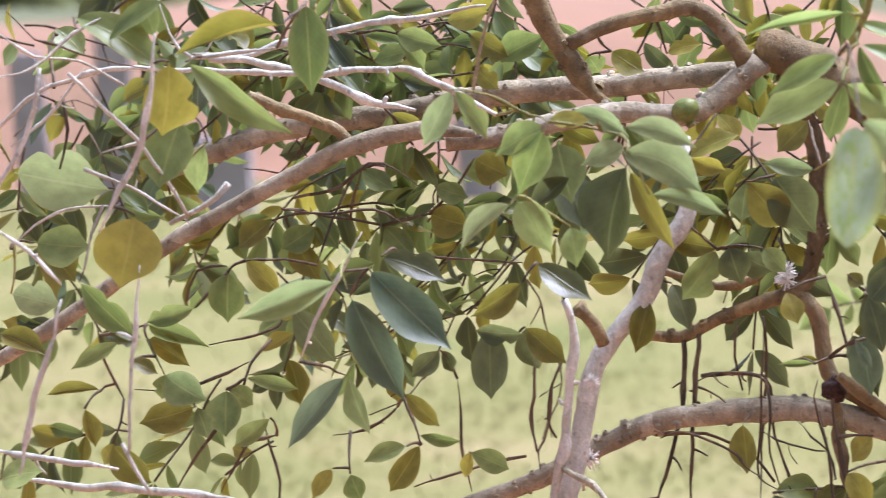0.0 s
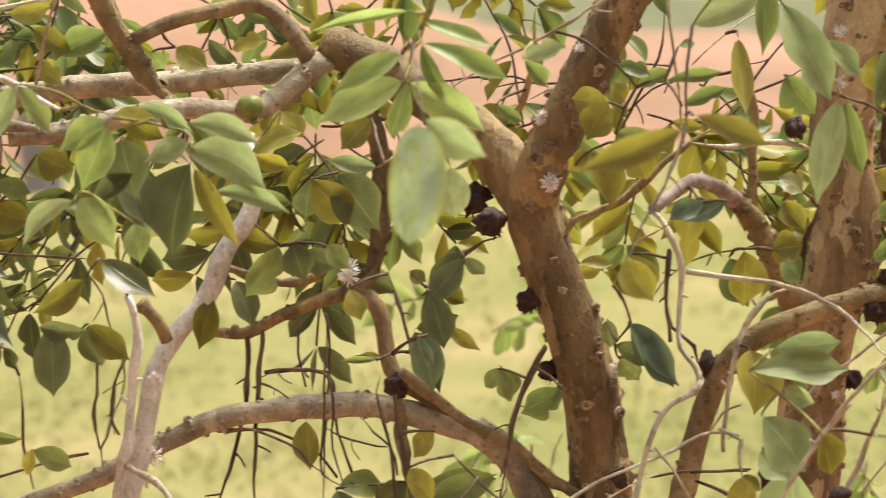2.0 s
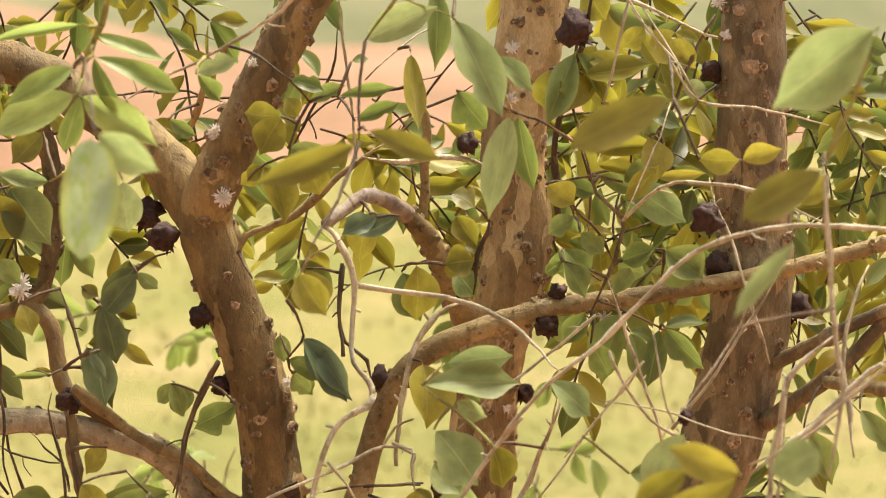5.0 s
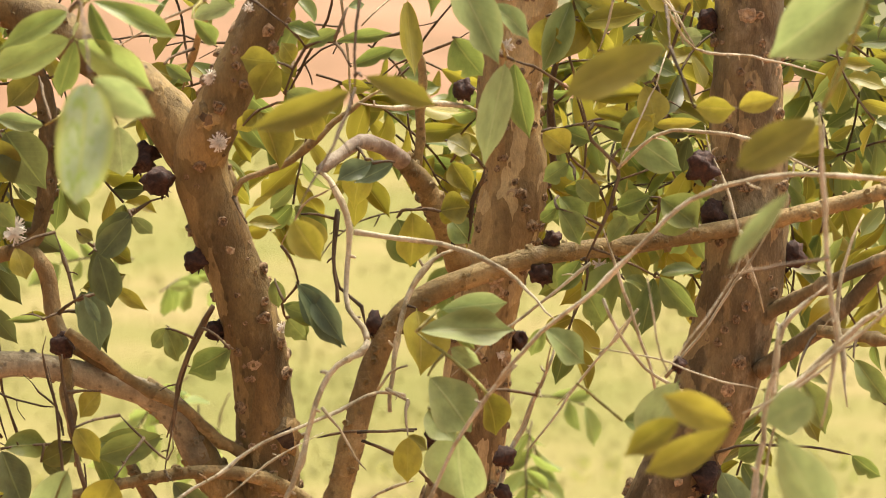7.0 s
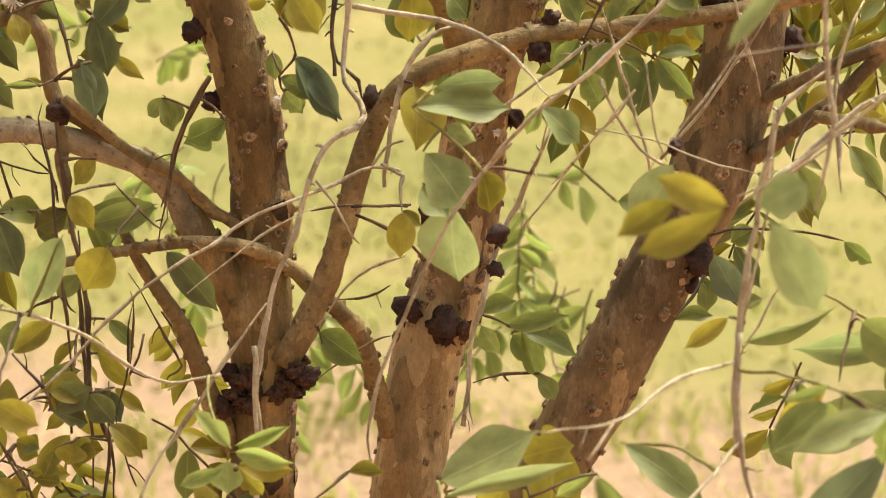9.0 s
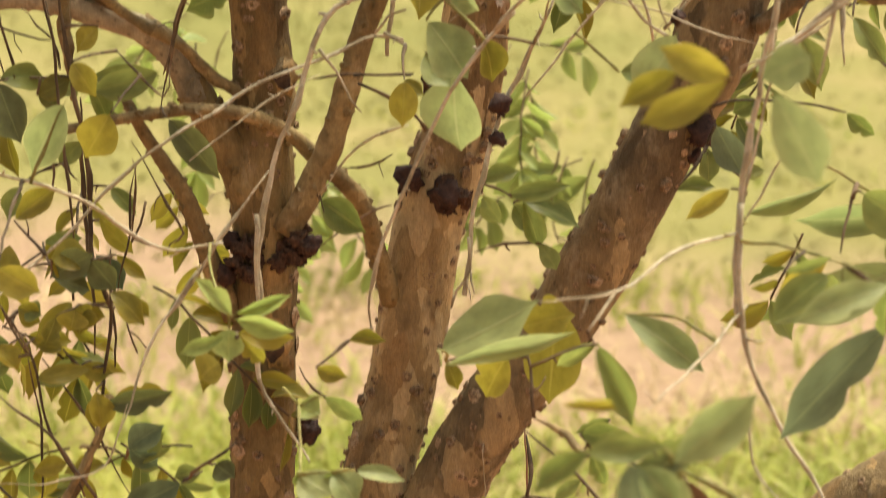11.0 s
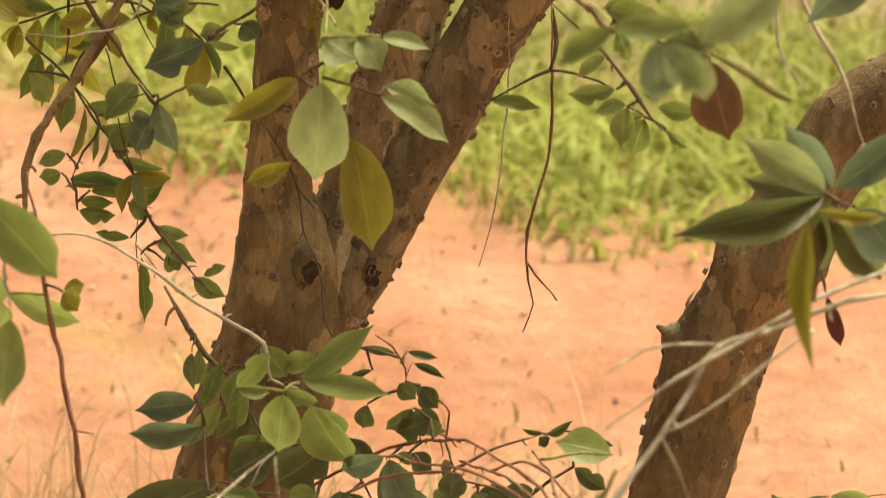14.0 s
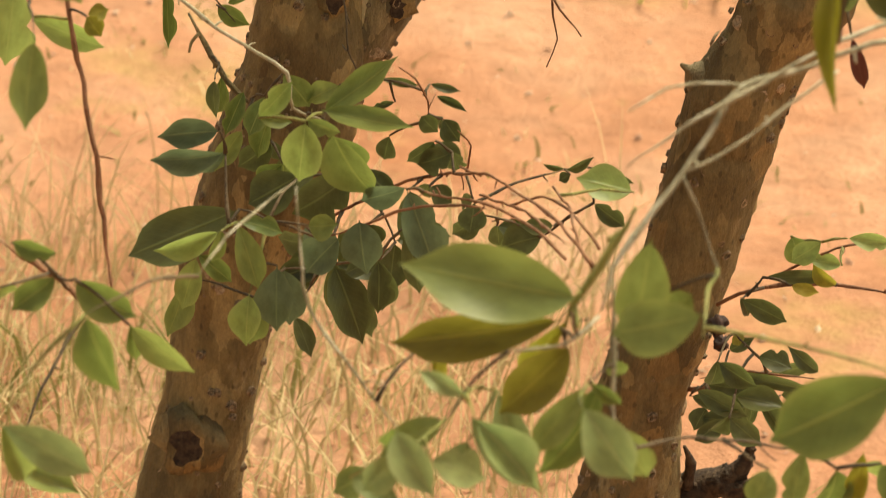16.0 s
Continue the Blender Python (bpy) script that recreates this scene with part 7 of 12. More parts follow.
leaves(twig, "green", [(-0.070, -0.119, 1.454, -0.049, -0.125, 1.441, 0.011)])
twig = limb(tree, "twig", [(-0.273, -0.067, 1.419), (-0.276, -0.094, 1.422), (-0.283, -0.123, 1.423)], 0.0014, 0.0008, "dark")
leaves(twig, "green", [(-0.283, -0.123, 1.423, -0.299, -0.124, 1.446, 0.013)])
twig = limb(tree, "twig", [(-0.155, -0.120, 1.201), (-0.142, -0.119, 1.202), (-0.128, -0.116, 1.201)], 0.0014, 0.0008, "dark")
leaves(twig, "yellow", [(-0.128, -0.116, 1.201, -0.148, -0.117, 1.182, 0.020)])
twig = limb(tree, "twig", [(-0.143, -0.123, 1.274), (-0.128, -0.106, 1.277), (-0.117, -0.092, 1.278)], 0.0014, 0.0008, "dark")
leaves(twig, "yellow", [(-0.117, -0.092, 1.278, -0.093, -0.104, 1.263, 0.012)])
leaves(twig, "bluish", [(-0.136, -0.102, 1.280, -0.130, -0.105, 1.230, 0.027)])
twig = limb(tree, "twig", [(-0.278, -0.101, 1.422), (-0.270, -0.107, 1.423), (-0.262, -0.114, 1.422)], 0.0014, 0.0008, "dark")
leaves(twig, "yellow", [(-0.262, -0.114, 1.422, -0.223, -0.115, 1.440, 0.020)])
leaves(twig, "olive", [(-0.262, -0.110, 1.422, -0.235, -0.104, 1.408, 0.014)])
twig = limb(tree, "twig", [(-0.262, -0.114, 1.422), (-0.253, -0.099, 1.438), (-0.242, -0.088, 1.454)], 0.0014, 0.0008, "dark")
leaves(twig, "yellow", [(-0.242, -0.088, 1.454, -0.225, -0.089, 1.432, 0.018)])
leaves(twig, "olive", [(-0.242, -0.084, 1.454, -0.250, -0.080, 1.439, 0.009)])
twig = limb(tree, "twig", [(0.045, -0.356, 1.557), (0.097, -0.308, 1.552), (0.150, -0.274, 1.530)], 0.0014, 0.0008, "green")
leaves(twig, "pale", [(0.150, -0.274, 1.530, 0.184, -0.299, 1.460, 0.032)])
twig = limb(tree, "twig", [(0.150, -0.274, 1.530), (0.161, -0.277, 1.516), (0.177, -0.281, 1.500)], 0.0014, 0.0008, "green")
leaves(twig, "pale", [(0.177, -0.281, 1.500, 0.209, -0.279, 1.477, 0.017)])
leaves(twig, "green", [(0.177, -0.277, 1.500, 0.175, -0.272, 1.475, 0.010)])
twig = limb(tree, "twig", [(0.177, -0.281, 1.500), (0.182, -0.273, 1.480), (0.189, -0.262, 1.459)], 0.0014, 0.0008, "green")
leaves(twig, "pale", [(0.189, -0.262, 1.459, 0.170, -0.284, 1.386, 0.025)])
twig = limb(tree, "twig", [(0.110, -0.300, 1.546), (0.099, -0.285, 1.533), (0.086, -0.275, 1.515)], 0.0014, 0.0008, "green")
leaves(twig, "pale", [(0.086, -0.275, 1.515, 0.137, -0.293, 1.539, 0.025)])
twig = limb(tree, "twig", [(-0.033, -0.229, 1.505), (-0.036, -0.249, 1.500), (-0.037, -0.266, 1.495)], 0.0014, 0.0008, "green")
leaves(twig, "pale", [(-0.037, -0.266, 1.495, -0.006, -0.275, 1.504, 0.016)])
leaves(twig, "green", [(-0.037, -0.262, 1.495, -0.020, -0.247, 1.472, 0.014)])
twig = limb(tree, "twig", [(0.150, -0.274, 1.530), (0.151, -0.209, 1.545), (0.138, -0.151, 1.548)], 0.0014, 0.0008, "dark")
leaves(twig, "green", [(0.138, -0.151, 1.548, 0.139, -0.166, 1.488, 0.020)])
twig = limb(tree, "twig", [(0.248, -0.100, 1.421), (0.220, -0.123, 1.442), (0.197, -0.149, 1.452)], 0.0014, 0.0008, "dark")
leaves(twig, "green", [(0.197, -0.149, 1.452, 0.207, -0.146, 1.390, 0.020)])
twig = limb(tree, "twig", [(0.197, -0.149, 1.452), (0.174, -0.150, 1.463), (0.151, -0.154, 1.471)], 0.0014, 0.0008, "dark")
leaves(twig, "green", [(0.151, -0.154, 1.471, 0.173, -0.156, 1.441, 0.027)])
twig = limb(tree, "twig", [(-0.023, -0.120, 1.509), (0.001, -0.143, 1.501), (0.026, -0.164, 1.484)], 0.0014, 0.0008, "dark")
leaves(twig, "green", [(0.026, -0.164, 1.484, 0.052, -0.165, 1.475, 0.014)])
twig = limb(tree, "twig", [(0.026, -0.164, 1.484), (0.033, -0.152, 1.476), (0.039, -0.137, 1.465)], 0.0014, 0.0008, "dark")
leaves(twig, "green", [(0.039, -0.137, 1.465, 0.066, -0.149, 1.478, 0.014)])
twig = limb(tree, "twig", [(0.039, -0.137, 1.465), (0.049, -0.142, 1.469), (0.061, -0.148, 1.469)], 0.0014, 0.0008, "dark")
leaves(twig, "green", [(0.061, -0.148, 1.469, 0.105, -0.154, 1.476, 0.011)])
twig = limb(tree, "twig", [(0.061, -0.148, 1.469), (0.067, -0.157, 1.462), (0.074, -0.166, 1.451)], 0.0014, 0.0008, "dark")
leaves(twig, "green", [(0.074, -0.166, 1.451, 0.108, -0.175, 1.465, 0.013)])
twig = limb(tree, "twig", [(0.039, -0.137, 1.465), (0.029, -0.133, 1.448), (0.022, -0.132, 1.431)], 0.0014, 0.0008, "dark")
leaves(twig, "green", [(0.022, -0.132, 1.431, 0.060, -0.141, 1.416, 0.022), (0.022, -0.128, 1.431, 0.028, -0.118, 1.406, 0.014)])
twig = limb(tree, "twig", [(0.029, -0.133, 1.448), (0.023, -0.133, 1.452), (0.017, -0.132, 1.454)], 0.0014, 0.0008, "dark")
leaves(twig, "moss", [(0.017, -0.132, 1.454, -0.001, -0.134, 1.426, 0.026), (0.017, -0.128, 1.454, -0.013, -0.120, 1.457, 0.022)])
twig = limb(tree, "twig", [(0.061, -0.148, 1.469), (0.067, -0.146, 1.484), (0.072, -0.142, 1.495)], 0.0014, 0.0008, "dark")
leaves(twig, "green", [(0.072, -0.142, 1.495, 0.085, -0.141, 1.497, 0.009)])
twig = limb(tree, "twig", [(0.107, -0.025, 1.499), (0.115, -0.054, 1.501), (0.117, -0.085, 1.499)], 0.0014, 0.0008, "dark")
leaves(twig, "olive", [(0.117, -0.085, 1.499, 0.120, -0.111, 1.437, 0.018)])
twig = limb(tree, "twig", [(0.022, -0.132, 1.431), (0.029, -0.118, 1.424), (0.036, -0.102, 1.415)], 0.0014, 0.0008, "dark")
leaves(twig, "olive", [(0.036, -0.102, 1.415, 0.044, -0.102, 1.391, 0.025), (0.036, -0.098, 1.415, 0.022, -0.094, 1.407, 0.015)])
twig = limb(tree, "twig", [(0.031, -0.114, 1.422), (0.014, -0.105, 1.421), (0.000, -0.093, 1.415)], 0.0014, 0.0008, "dark")
leaves(twig, "olive", [(0.000, -0.093, 1.415, 0.018, -0.105, 1.371, 0.027), (0.000, -0.089, 1.415, -0.021, -0.079, 1.396, 0.013)])
twig = limb(tree, "twig", [(0.163, -0.087, 1.331), (0.150, -0.092, 1.333), (0.138, -0.099, 1.333)], 0.0014, 0.0008, "dark")
leaves(twig, "olive", [(0.138, -0.099, 1.333, 0.162, -0.097, 1.336, 0.026), (0.138, -0.095, 1.333, 0.149, -0.091, 1.323, 0.013)])
twig = limb(tree, "twig", [(0.174, -0.100, 1.366), (0.161, -0.109, 1.379), (0.144, -0.115, 1.390)], 0.0014, 0.0008, "dark")
leaves(twig, "olive", [(0.144, -0.115, 1.390, 0.164, -0.117, 1.380, 0.022)])
twig = limb(tree, "twig", [(0.157, -0.111, 1.382), (0.152, -0.096, 1.378), (0.148, -0.080, 1.370)], 0.0014, 0.0008, "dark")
leaves(twig, "olive", [(0.148, -0.080, 1.370, 0.162, -0.092, 1.347, 0.019)])
twig = limb(tree, "twig", [(0.138, -0.099, 1.333), (0.126, -0.096, 1.335), (0.116, -0.092, 1.334)], 0.0014, 0.0008, "dark")
leaves(twig, "olive", [(0.116, -0.092, 1.334, 0.116, -0.094, 1.289, 0.029)])
twig = limb(tree, "twig", [(0.072, -0.078, 1.384), (0.077, -0.088, 1.381), (0.082, -0.097, 1.375)], 0.0014, 0.0008, "dark")
leaves(twig, "olive", [(0.082, -0.097, 1.375, 0.068, -0.102, 1.338, 0.026)])
twig = limb(tree, "twig", [(0.028, -0.133, 1.449), (0.029, -0.122, 1.451), (0.029, -0.112, 1.453)], 0.0014, 0.0008, "dark")
leaves(twig, "olive", [(0.029, -0.112, 1.453, 0.021, -0.116, 1.468, 0.016)])
twig = limb(tree, "twig", [(0.086, -0.275, 1.515), (0.080, -0.294, 1.480), (0.080, -0.309, 1.444)], 0.0014, 0.0008, "dark")
leaves(twig, "moss", [(0.089, -0.650, 1.466, 0.021, -0.650, 1.441, 0.018)])
twig = limb(tree, "twig", [(0.080, -0.306, 1.453), (0.084, -0.324, 1.456), (0.086, -0.347, 1.455)], 0.0014, 0.0008, "dark")
leaves(twig, "moss", [(0.092, -0.600, 1.471, 0.138, -0.600, 1.451, 0.016)])
twig = limb(tree, "twig", [(0.311, -0.183, 1.492), (0.308, -0.251, 1.482), (0.304, -0.317, 1.469)], 0.0014, 0.0008, "dark")
leaves(twig, "moss", [(0.274, -0.750, 1.494, 0.212, -0.750, 1.467, 0.028, 0.200, 12)])
twig = limb(tree, "twig", [(0.304, -0.317, 1.469), (0.311, -0.327, 1.449), (0.319, -0.335, 1.427)], 0.0014, 0.0008, "dark")
leaves(twig, "yellow", [(0.319, -0.335, 1.427, 0.348, -0.339, 1.425, 0.018)])
twig = limb(tree, "twig", [(0.319, -0.335, 1.427), (0.337, -0.321, 1.426), (0.352, -0.309, 1.423)], 0.0014, 0.0008, "dark")
leaves(twig, "yellow", [(0.352, -0.309, 1.423, 0.379, -0.321, 1.431, 0.016)])
twig = limb(tree, "twig", [(0.404, -0.361, 1.379), (0.407, -0.348, 1.397), (0.410, -0.337, 1.413)], 0.0014, 0.0008, "dark")
leaves(twig, "yellow", [(0.410, -0.337, 1.413, 0.386, -0.335, 1.392, 0.018)])
twig = limb(tree, "twig", [(0.388, -0.504, 1.438), (0.383, -0.553, 1.443), (0.380, -0.601, 1.440)], 0.0014, 0.0008, "dark")
leaves(twig, "moss", [(0.356, -0.800, 1.453, 0.307, -0.800, 1.427, 0.025, 0.200, 12)])
twig = limb(tree, "twig", [(0.393, -0.504, 1.338), (0.354, -0.537, 1.337), (0.317, -0.573, 1.335)], 0.0014, 0.0008, "dark")
leaves(twig, "pale", [(0.339, -0.800, 1.413, 0.301, -0.800, 1.370, 0.013)])
twig = limb(tree, "twig", [(0.307, -0.084, 1.513), (0.306, -0.074, 1.512), (0.307, -0.066, 1.510)], 0.0014, 0.0008, "dark", False)
leaves(twig, "yellow", [(0.307, -0.066, 1.510, 0.330, -0.078, 1.482, 0.027)])
leaves(twig, "olive", [(0.300, -0.076, 1.512, 0.282, -0.077, 1.497, 0.019)])
twig = limb(tree, "twig", [(0.243, -0.065, 1.482), (0.234, -0.074, 1.483), (0.224, -0.085, 1.482)], 0.0014, 0.0008, "dark")
leaves(twig, "yellow", [(0.224, -0.085, 1.482, 0.220, -0.085, 1.449, 0.027)])
twig = limb(tree, "twig", [(0.057, -0.081, 1.327), (0.042, -0.074, 1.330), (0.029, -0.065, 1.330)], 0.0014, 0.0008, "dark")
leaves(twig, "yellow", [(0.029, -0.065, 1.330, 0.040, -0.072, 1.298, 0.028)])
twig = limb(tree, "twig", [(-0.025, -0.040, 1.342), (-0.020, -0.068, 1.335), (-0.012, -0.094, 1.327)], 0.0014, 0.0008, "dark")
leaves(twig, "yellow", [(-0.012, -0.094, 1.327, 0.015, -0.092, 1.326, 0.011)])
twig = limb(tree, "twig", [(0.111, -0.062, 1.255), (0.115, -0.070, 1.256), (0.118, -0.078, 1.255)], 0.0014, 0.0008, "dark", False)
leaves(twig, "yellow", [(0.118, -0.078, 1.255, 0.123, -0.099, 1.207, 0.037)])
twig = limb(tree, "twig", [(0.258, -0.090, 1.536), (0.257, -0.078, 1.541), (0.255, -0.063, 1.542)], 0.0014, 0.0008, "dark")
leaves(twig, "yellow", [(0.255, -0.063, 1.542, 0.270, -0.067, 1.518, 0.027)])
leaves(twig, "olive", [(0.255, -0.059, 1.542, 0.273, -0.053, 1.538, 0.016)])
twig = limb(tree, "twig", [(0.000, -0.093, 1.415), (-0.006, -0.094, 1.410), (-0.013, -0.095, 1.403)], 0.0014, 0.0008, "dark")
leaves(twig, "yellow", [(-0.013, -0.095, 1.403, 0.000, -0.094, 1.415, 0.016)])
twig = limb(tree, "twig", [(0.314, -0.080, 1.439), (0.305, -0.082, 1.447), (0.294, -0.085, 1.454)], 0.0014, 0.0008, "dark")
leaves(twig, "green", [(0.294, -0.085, 1.454, 0.304, -0.089, 1.426, 0.018), (0.294, -0.081, 1.454, 0.319, -0.070, 1.453, 0.013), (0.299, -0.091, 1.445, 0.325, -0.094, 1.436, 0.016)])
twig = limb(tree, "twig", [(0.269, -0.100, 1.332), (0.272, -0.094, 1.332), (0.275, -0.089, 1.331)], 0.0014, 0.0008, "dark", False)
leaves(twig, "green", [(0.275, -0.089, 1.331, 0.302, -0.095, 1.340, 0.019)])
twig = limb(tree, "twig", [(0.275, -0.089, 1.331), (0.295, -0.080, 1.337), (0.311, -0.070, 1.337)], 0.0014, 0.0008, "dark")
leaves(twig, "green", [(0.311, -0.070, 1.337, 0.342, -0.072, 1.313, 0.031), (0.283, -0.089, 1.326, 0.269, -0.099, 1.306, 0.016)])
twig = limb(tree, "twig", [(0.264, -0.100, 1.319), (0.248, -0.097, 1.327), (0.230, -0.096, 1.333)], 0.0014, 0.0008, "dark")
leaves(twig, "green", [(0.230, -0.096, 1.333, 0.248, -0.104, 1.306, 0.020), (0.230, -0.092, 1.333, 0.216, -0.085, 1.322, 0.010)])
twig = limb(tree, "twig", [(0.256, -0.100, 1.302), (0.266, -0.080, 1.296), (0.279, -0.064, 1.288)], 0.0014, 0.0008, "dark")
leaves(twig, "green", [(0.279, -0.064, 1.288, 0.254, -0.073, 1.234, 0.028)])
twig = limb(tree, "twig", [(0.279, -0.064, 1.288), (0.292, -0.066, 1.283), (0.306, -0.067, 1.275)], 0.0014, 0.0008, "dark")
leaves(twig, "green", [(0.306, -0.067, 1.275, 0.294, -0.086, 1.231, 0.021)])
twig = limb(tree, "twig", [(0.306, -0.067, 1.275), (0.307, -0.079, 1.278), (0.308, -0.091, 1.278)], 0.0014, 0.0008, "dark")
leaves(twig, "green", [(0.308, -0.091, 1.278, 0.337, -0.100, 1.245, 0.019), (0.308, -0.087, 1.278, 0.345, -0.073, 1.282, 0.014)])
twig = limb(tree, "twig", [(0.248, -0.100, 1.421), (0.254, -0.085, 1.424), (0.260, -0.071, 1.422)], 0.0014, 0.0008, "dark")
leaves(twig, "green", [(0.260, -0.071, 1.422, 0.292, -0.076, 1.422, 0.016)])
twig = limb(tree, "twig", [(0.256, -0.100, 1.394), (0.259, -0.088, 1.396), (0.260, -0.075, 1.397)], 0.0014, 0.0008, "dark")
leaves(twig, "green", [(0.260, -0.075, 1.397, 0.291, -0.080, 1.386, 0.016)])
leaves(twig, "yellow", [(0.260, -0.070, 1.405, 0.295, -0.085, 1.397, 0.013)])
twig = limb(tree, "twig", [(0.259, -0.078, 1.397), (0.269, -0.079, 1.395), (0.279, -0.082, 1.392)], 0.0014, 0.0008, "dark")
leaves(twig, "green", [(0.279, -0.082, 1.392, 0.308, -0.096, 1.410, 0.016)])
leaves(twig, "pale", [(0.281, -0.083, 1.392, 0.325, -0.105, 1.361, 0.028)])
twig = limb(tree, "twig", [(0.260, -0.075, 1.397), (0.245, -0.071, 1.396), (0.233, -0.070, 1.393)], 0.0014, 0.0008, "dark")
leaves(twig, "green", [(0.233, -0.070, 1.393, 0.259, -0.071, 1.383, 0.016)])
twig = limb(tree, "twig", [(0.233, -0.070, 1.393), (0.237, -0.071, 1.380), (0.241, -0.071, 1.366)], 0.0014, 0.0008, "dark")
leaves(twig, "green", [(0.241, -0.071, 1.366, 0.219, -0.071, 1.353, 0.018), (0.241, -0.067, 1.366, 0.245, -0.063, 1.349, 0.010)])
twig = limb(tree, "twig", [(0.264, -0.100, 1.455), (0.269, -0.096, 1.454), (0.273, -0.091, 1.450)], 0.0014, 0.0008, "dark", False)
leaves(twig, "green", [(0.273, -0.091, 1.450, 0.255, -0.098, 1.434, 0.018), (0.273, -0.087, 1.450, 0.280, -0.077, 1.432, 0.012)])
twig = limb(tree, "twig", [(0.241, -0.071, 1.366), (0.244, -0.084, 1.362), (0.244, -0.098, 1.355)], 0.0014, 0.0008, "dark")
leaves(twig, "green", [(0.244, -0.098, 1.355, 0.261, -0.106, 1.338, 0.016)])
twig = limb(tree, "twig", [(0.251, -0.100, 1.293), (0.251, -0.085, 1.292), (0.248, -0.073, 1.290)], 0.0014, 0.0008, "dark")
leaves(twig, "green", [(0.248, -0.073, 1.290, 0.229, -0.072, 1.264, 0.020)])
twig = limb(tree, "twig", [(0.082, -0.097, 1.375), (0.086, -0.124, 1.378), (0.088, -0.146, 1.376)], 0.0014, 0.0008, "dark")
leaves(twig, "bluish", [(0.088, -0.146, 1.376, 0.061, -0.155, 1.365, 0.018)])
twig = limb(tree, "twig", [(0.088, -0.146, 1.376), (0.097, -0.144, 1.377), (0.105, -0.141, 1.376)], 0.0014, 0.0008, "dark")
leaves(twig, "bluish", [(0.105, -0.141, 1.376, 0.074, -0.147, 1.360, 0.017)])
twig = limb(tree, "twig", [(0.016, -0.111, 1.267), (0.011, -0.098, 1.276), (0.008, -0.087, 1.282)], 0.0014, 0.0008, "dark")
leaves(twig, "green", [(0.008, -0.087, 1.282, 0.011, -0.086, 1.258, 0.014)])
twig = limb(tree, "twig", [(0.017, -0.103, 1.253), (0.020, -0.093, 1.252), (0.020, -0.085, 1.250)], 0.0014, 0.0008, "dark")
leaves(twig, "green", [(0.020, -0.085, 1.250, 0.030, -0.088, 1.233, 0.016), (0.016, -0.086, 1.251, 0.031, -0.091, 1.233, 0.014)])
twig = limb(tree, "twig", [(0.170, -0.321, 1.223), (0.146, -0.305, 1.246), (0.119, -0.292, 1.266)], 0.0014, 0.0008, "green")
leaves(twig, "pale", [(0.119, -0.292, 1.266, 0.191, -0.282, 1.267, 0.027), (0.143, -0.299, 1.255, 0.165, -0.304, 1.243, 0.015)])
twig = limb(tree, "twig", [(0.119, -0.292, 1.266), (0.128, -0.287, 1.274), (0.136, -0.281, 1.280)], 0.0014, 0.0008, "green")
leaves(twig, "pale", [(0.136, -0.281, 1.280, 0.186, -0.281, 1.284, 0.019)])
leaves(twig, "green", [(0.136, -0.277, 1.280, 0.162, -0.272, 1.249, 0.013)])
twig = limb(tree, "twig", [(0.218, -0.262, 1.251), (0.214, -0.275, 1.259), (0.211, -0.288, 1.266)], 0.0014, 0.0008, "green")
leaves(twig, "pale", [(0.211, -0.288, 1.266, 0.242, -0.287, 1.240, 0.023)])
leaves(twig, "green", [(0.211, -0.284, 1.266, 0.202, -0.280, 1.243, 0.013)])
twig = limb(tree, "twig", [(0.139, -0.302, 1.251), (0.133, -0.301, 1.244), (0.127, -0.299, 1.235)], 0.0014, 0.0008, "green")
leaves(twig, "pale", [(0.127, -0.299, 1.235, 0.159, -0.304, 1.195, 0.038)])
twig = limb(tree, "twig", [(0.149, -0.314, 1.191), (0.148, -0.297, 1.194), (0.148, -0.277, 1.196)], 0.0014, 0.0008, "green")
leaves(twig, "pale", [(0.148, -0.277, 1.196, 0.148, -0.276, 1.133, 0.042)])
twig = limb(tree, "twig", [(0.148, -0.282, 1.195), (0.136, -0.282, 1.204), (0.126, -0.281, 1.209)], 0.0014, 0.0008, "green")
leaves(twig, "pale", [(0.126, -0.281, 1.209, 0.144, -0.286, 1.183, 0.026)])
twig = limb(tree, "twig", [(0.235, -0.267, 1.222), (0.250, -0.270, 1.210), (0.268, -0.275, 1.194)], 0.0014, 0.0008, "green")
leaves(twig, "pale", [(0.301, -0.400, 1.243, 0.276, -0.400, 1.192, 0.029)])
leaves(twig, "green", [(0.268, -0.271, 1.194, 0.293, -0.257, 1.184, 0.019)])
twig = limb(tree, "twig", [(-0.160, -0.304, 1.114), (-0.147, -0.298, 1.145), (-0.134, -0.298, 1.174)], 0.0014, 0.0008, "green")
leaves(twig, "pale", [(-0.134, -0.298, 1.174, -0.166, -0.291, 1.117, 0.032)])
twig = limb(tree, "twig", [(0.370, -0.284, 1.216), (0.384, -0.285, 1.215), (0.397, -0.286, 1.210)], 0.0014, 0.0008, "green")
leaves(twig, "pale", [(0.397, -0.286, 1.210, 0.368, -0.291, 1.197, 0.037)])
twig = limb(tree, "twig", [(0.352, -0.372, 1.102), (0.359, -0.335, 1.097), (0.359, -0.292, 1.092)], 0.0014, 0.0008, "green")
leaves(twig, "pale", [(0.359, -0.292, 1.092, 0.429, -0.293, 1.115, 0.013)])
twig = limb(tree, "twig", [(0.362, -0.416, 1.200), (0.367, -0.397, 1.200), (0.370, -0.375, 1.195)], 0.0014, 0.0008, "green")
leaves(twig, "pale", [(0.328, -0.800, 1.272, 0.357, -0.800, 1.217, 0.031, 0.100, 2)])
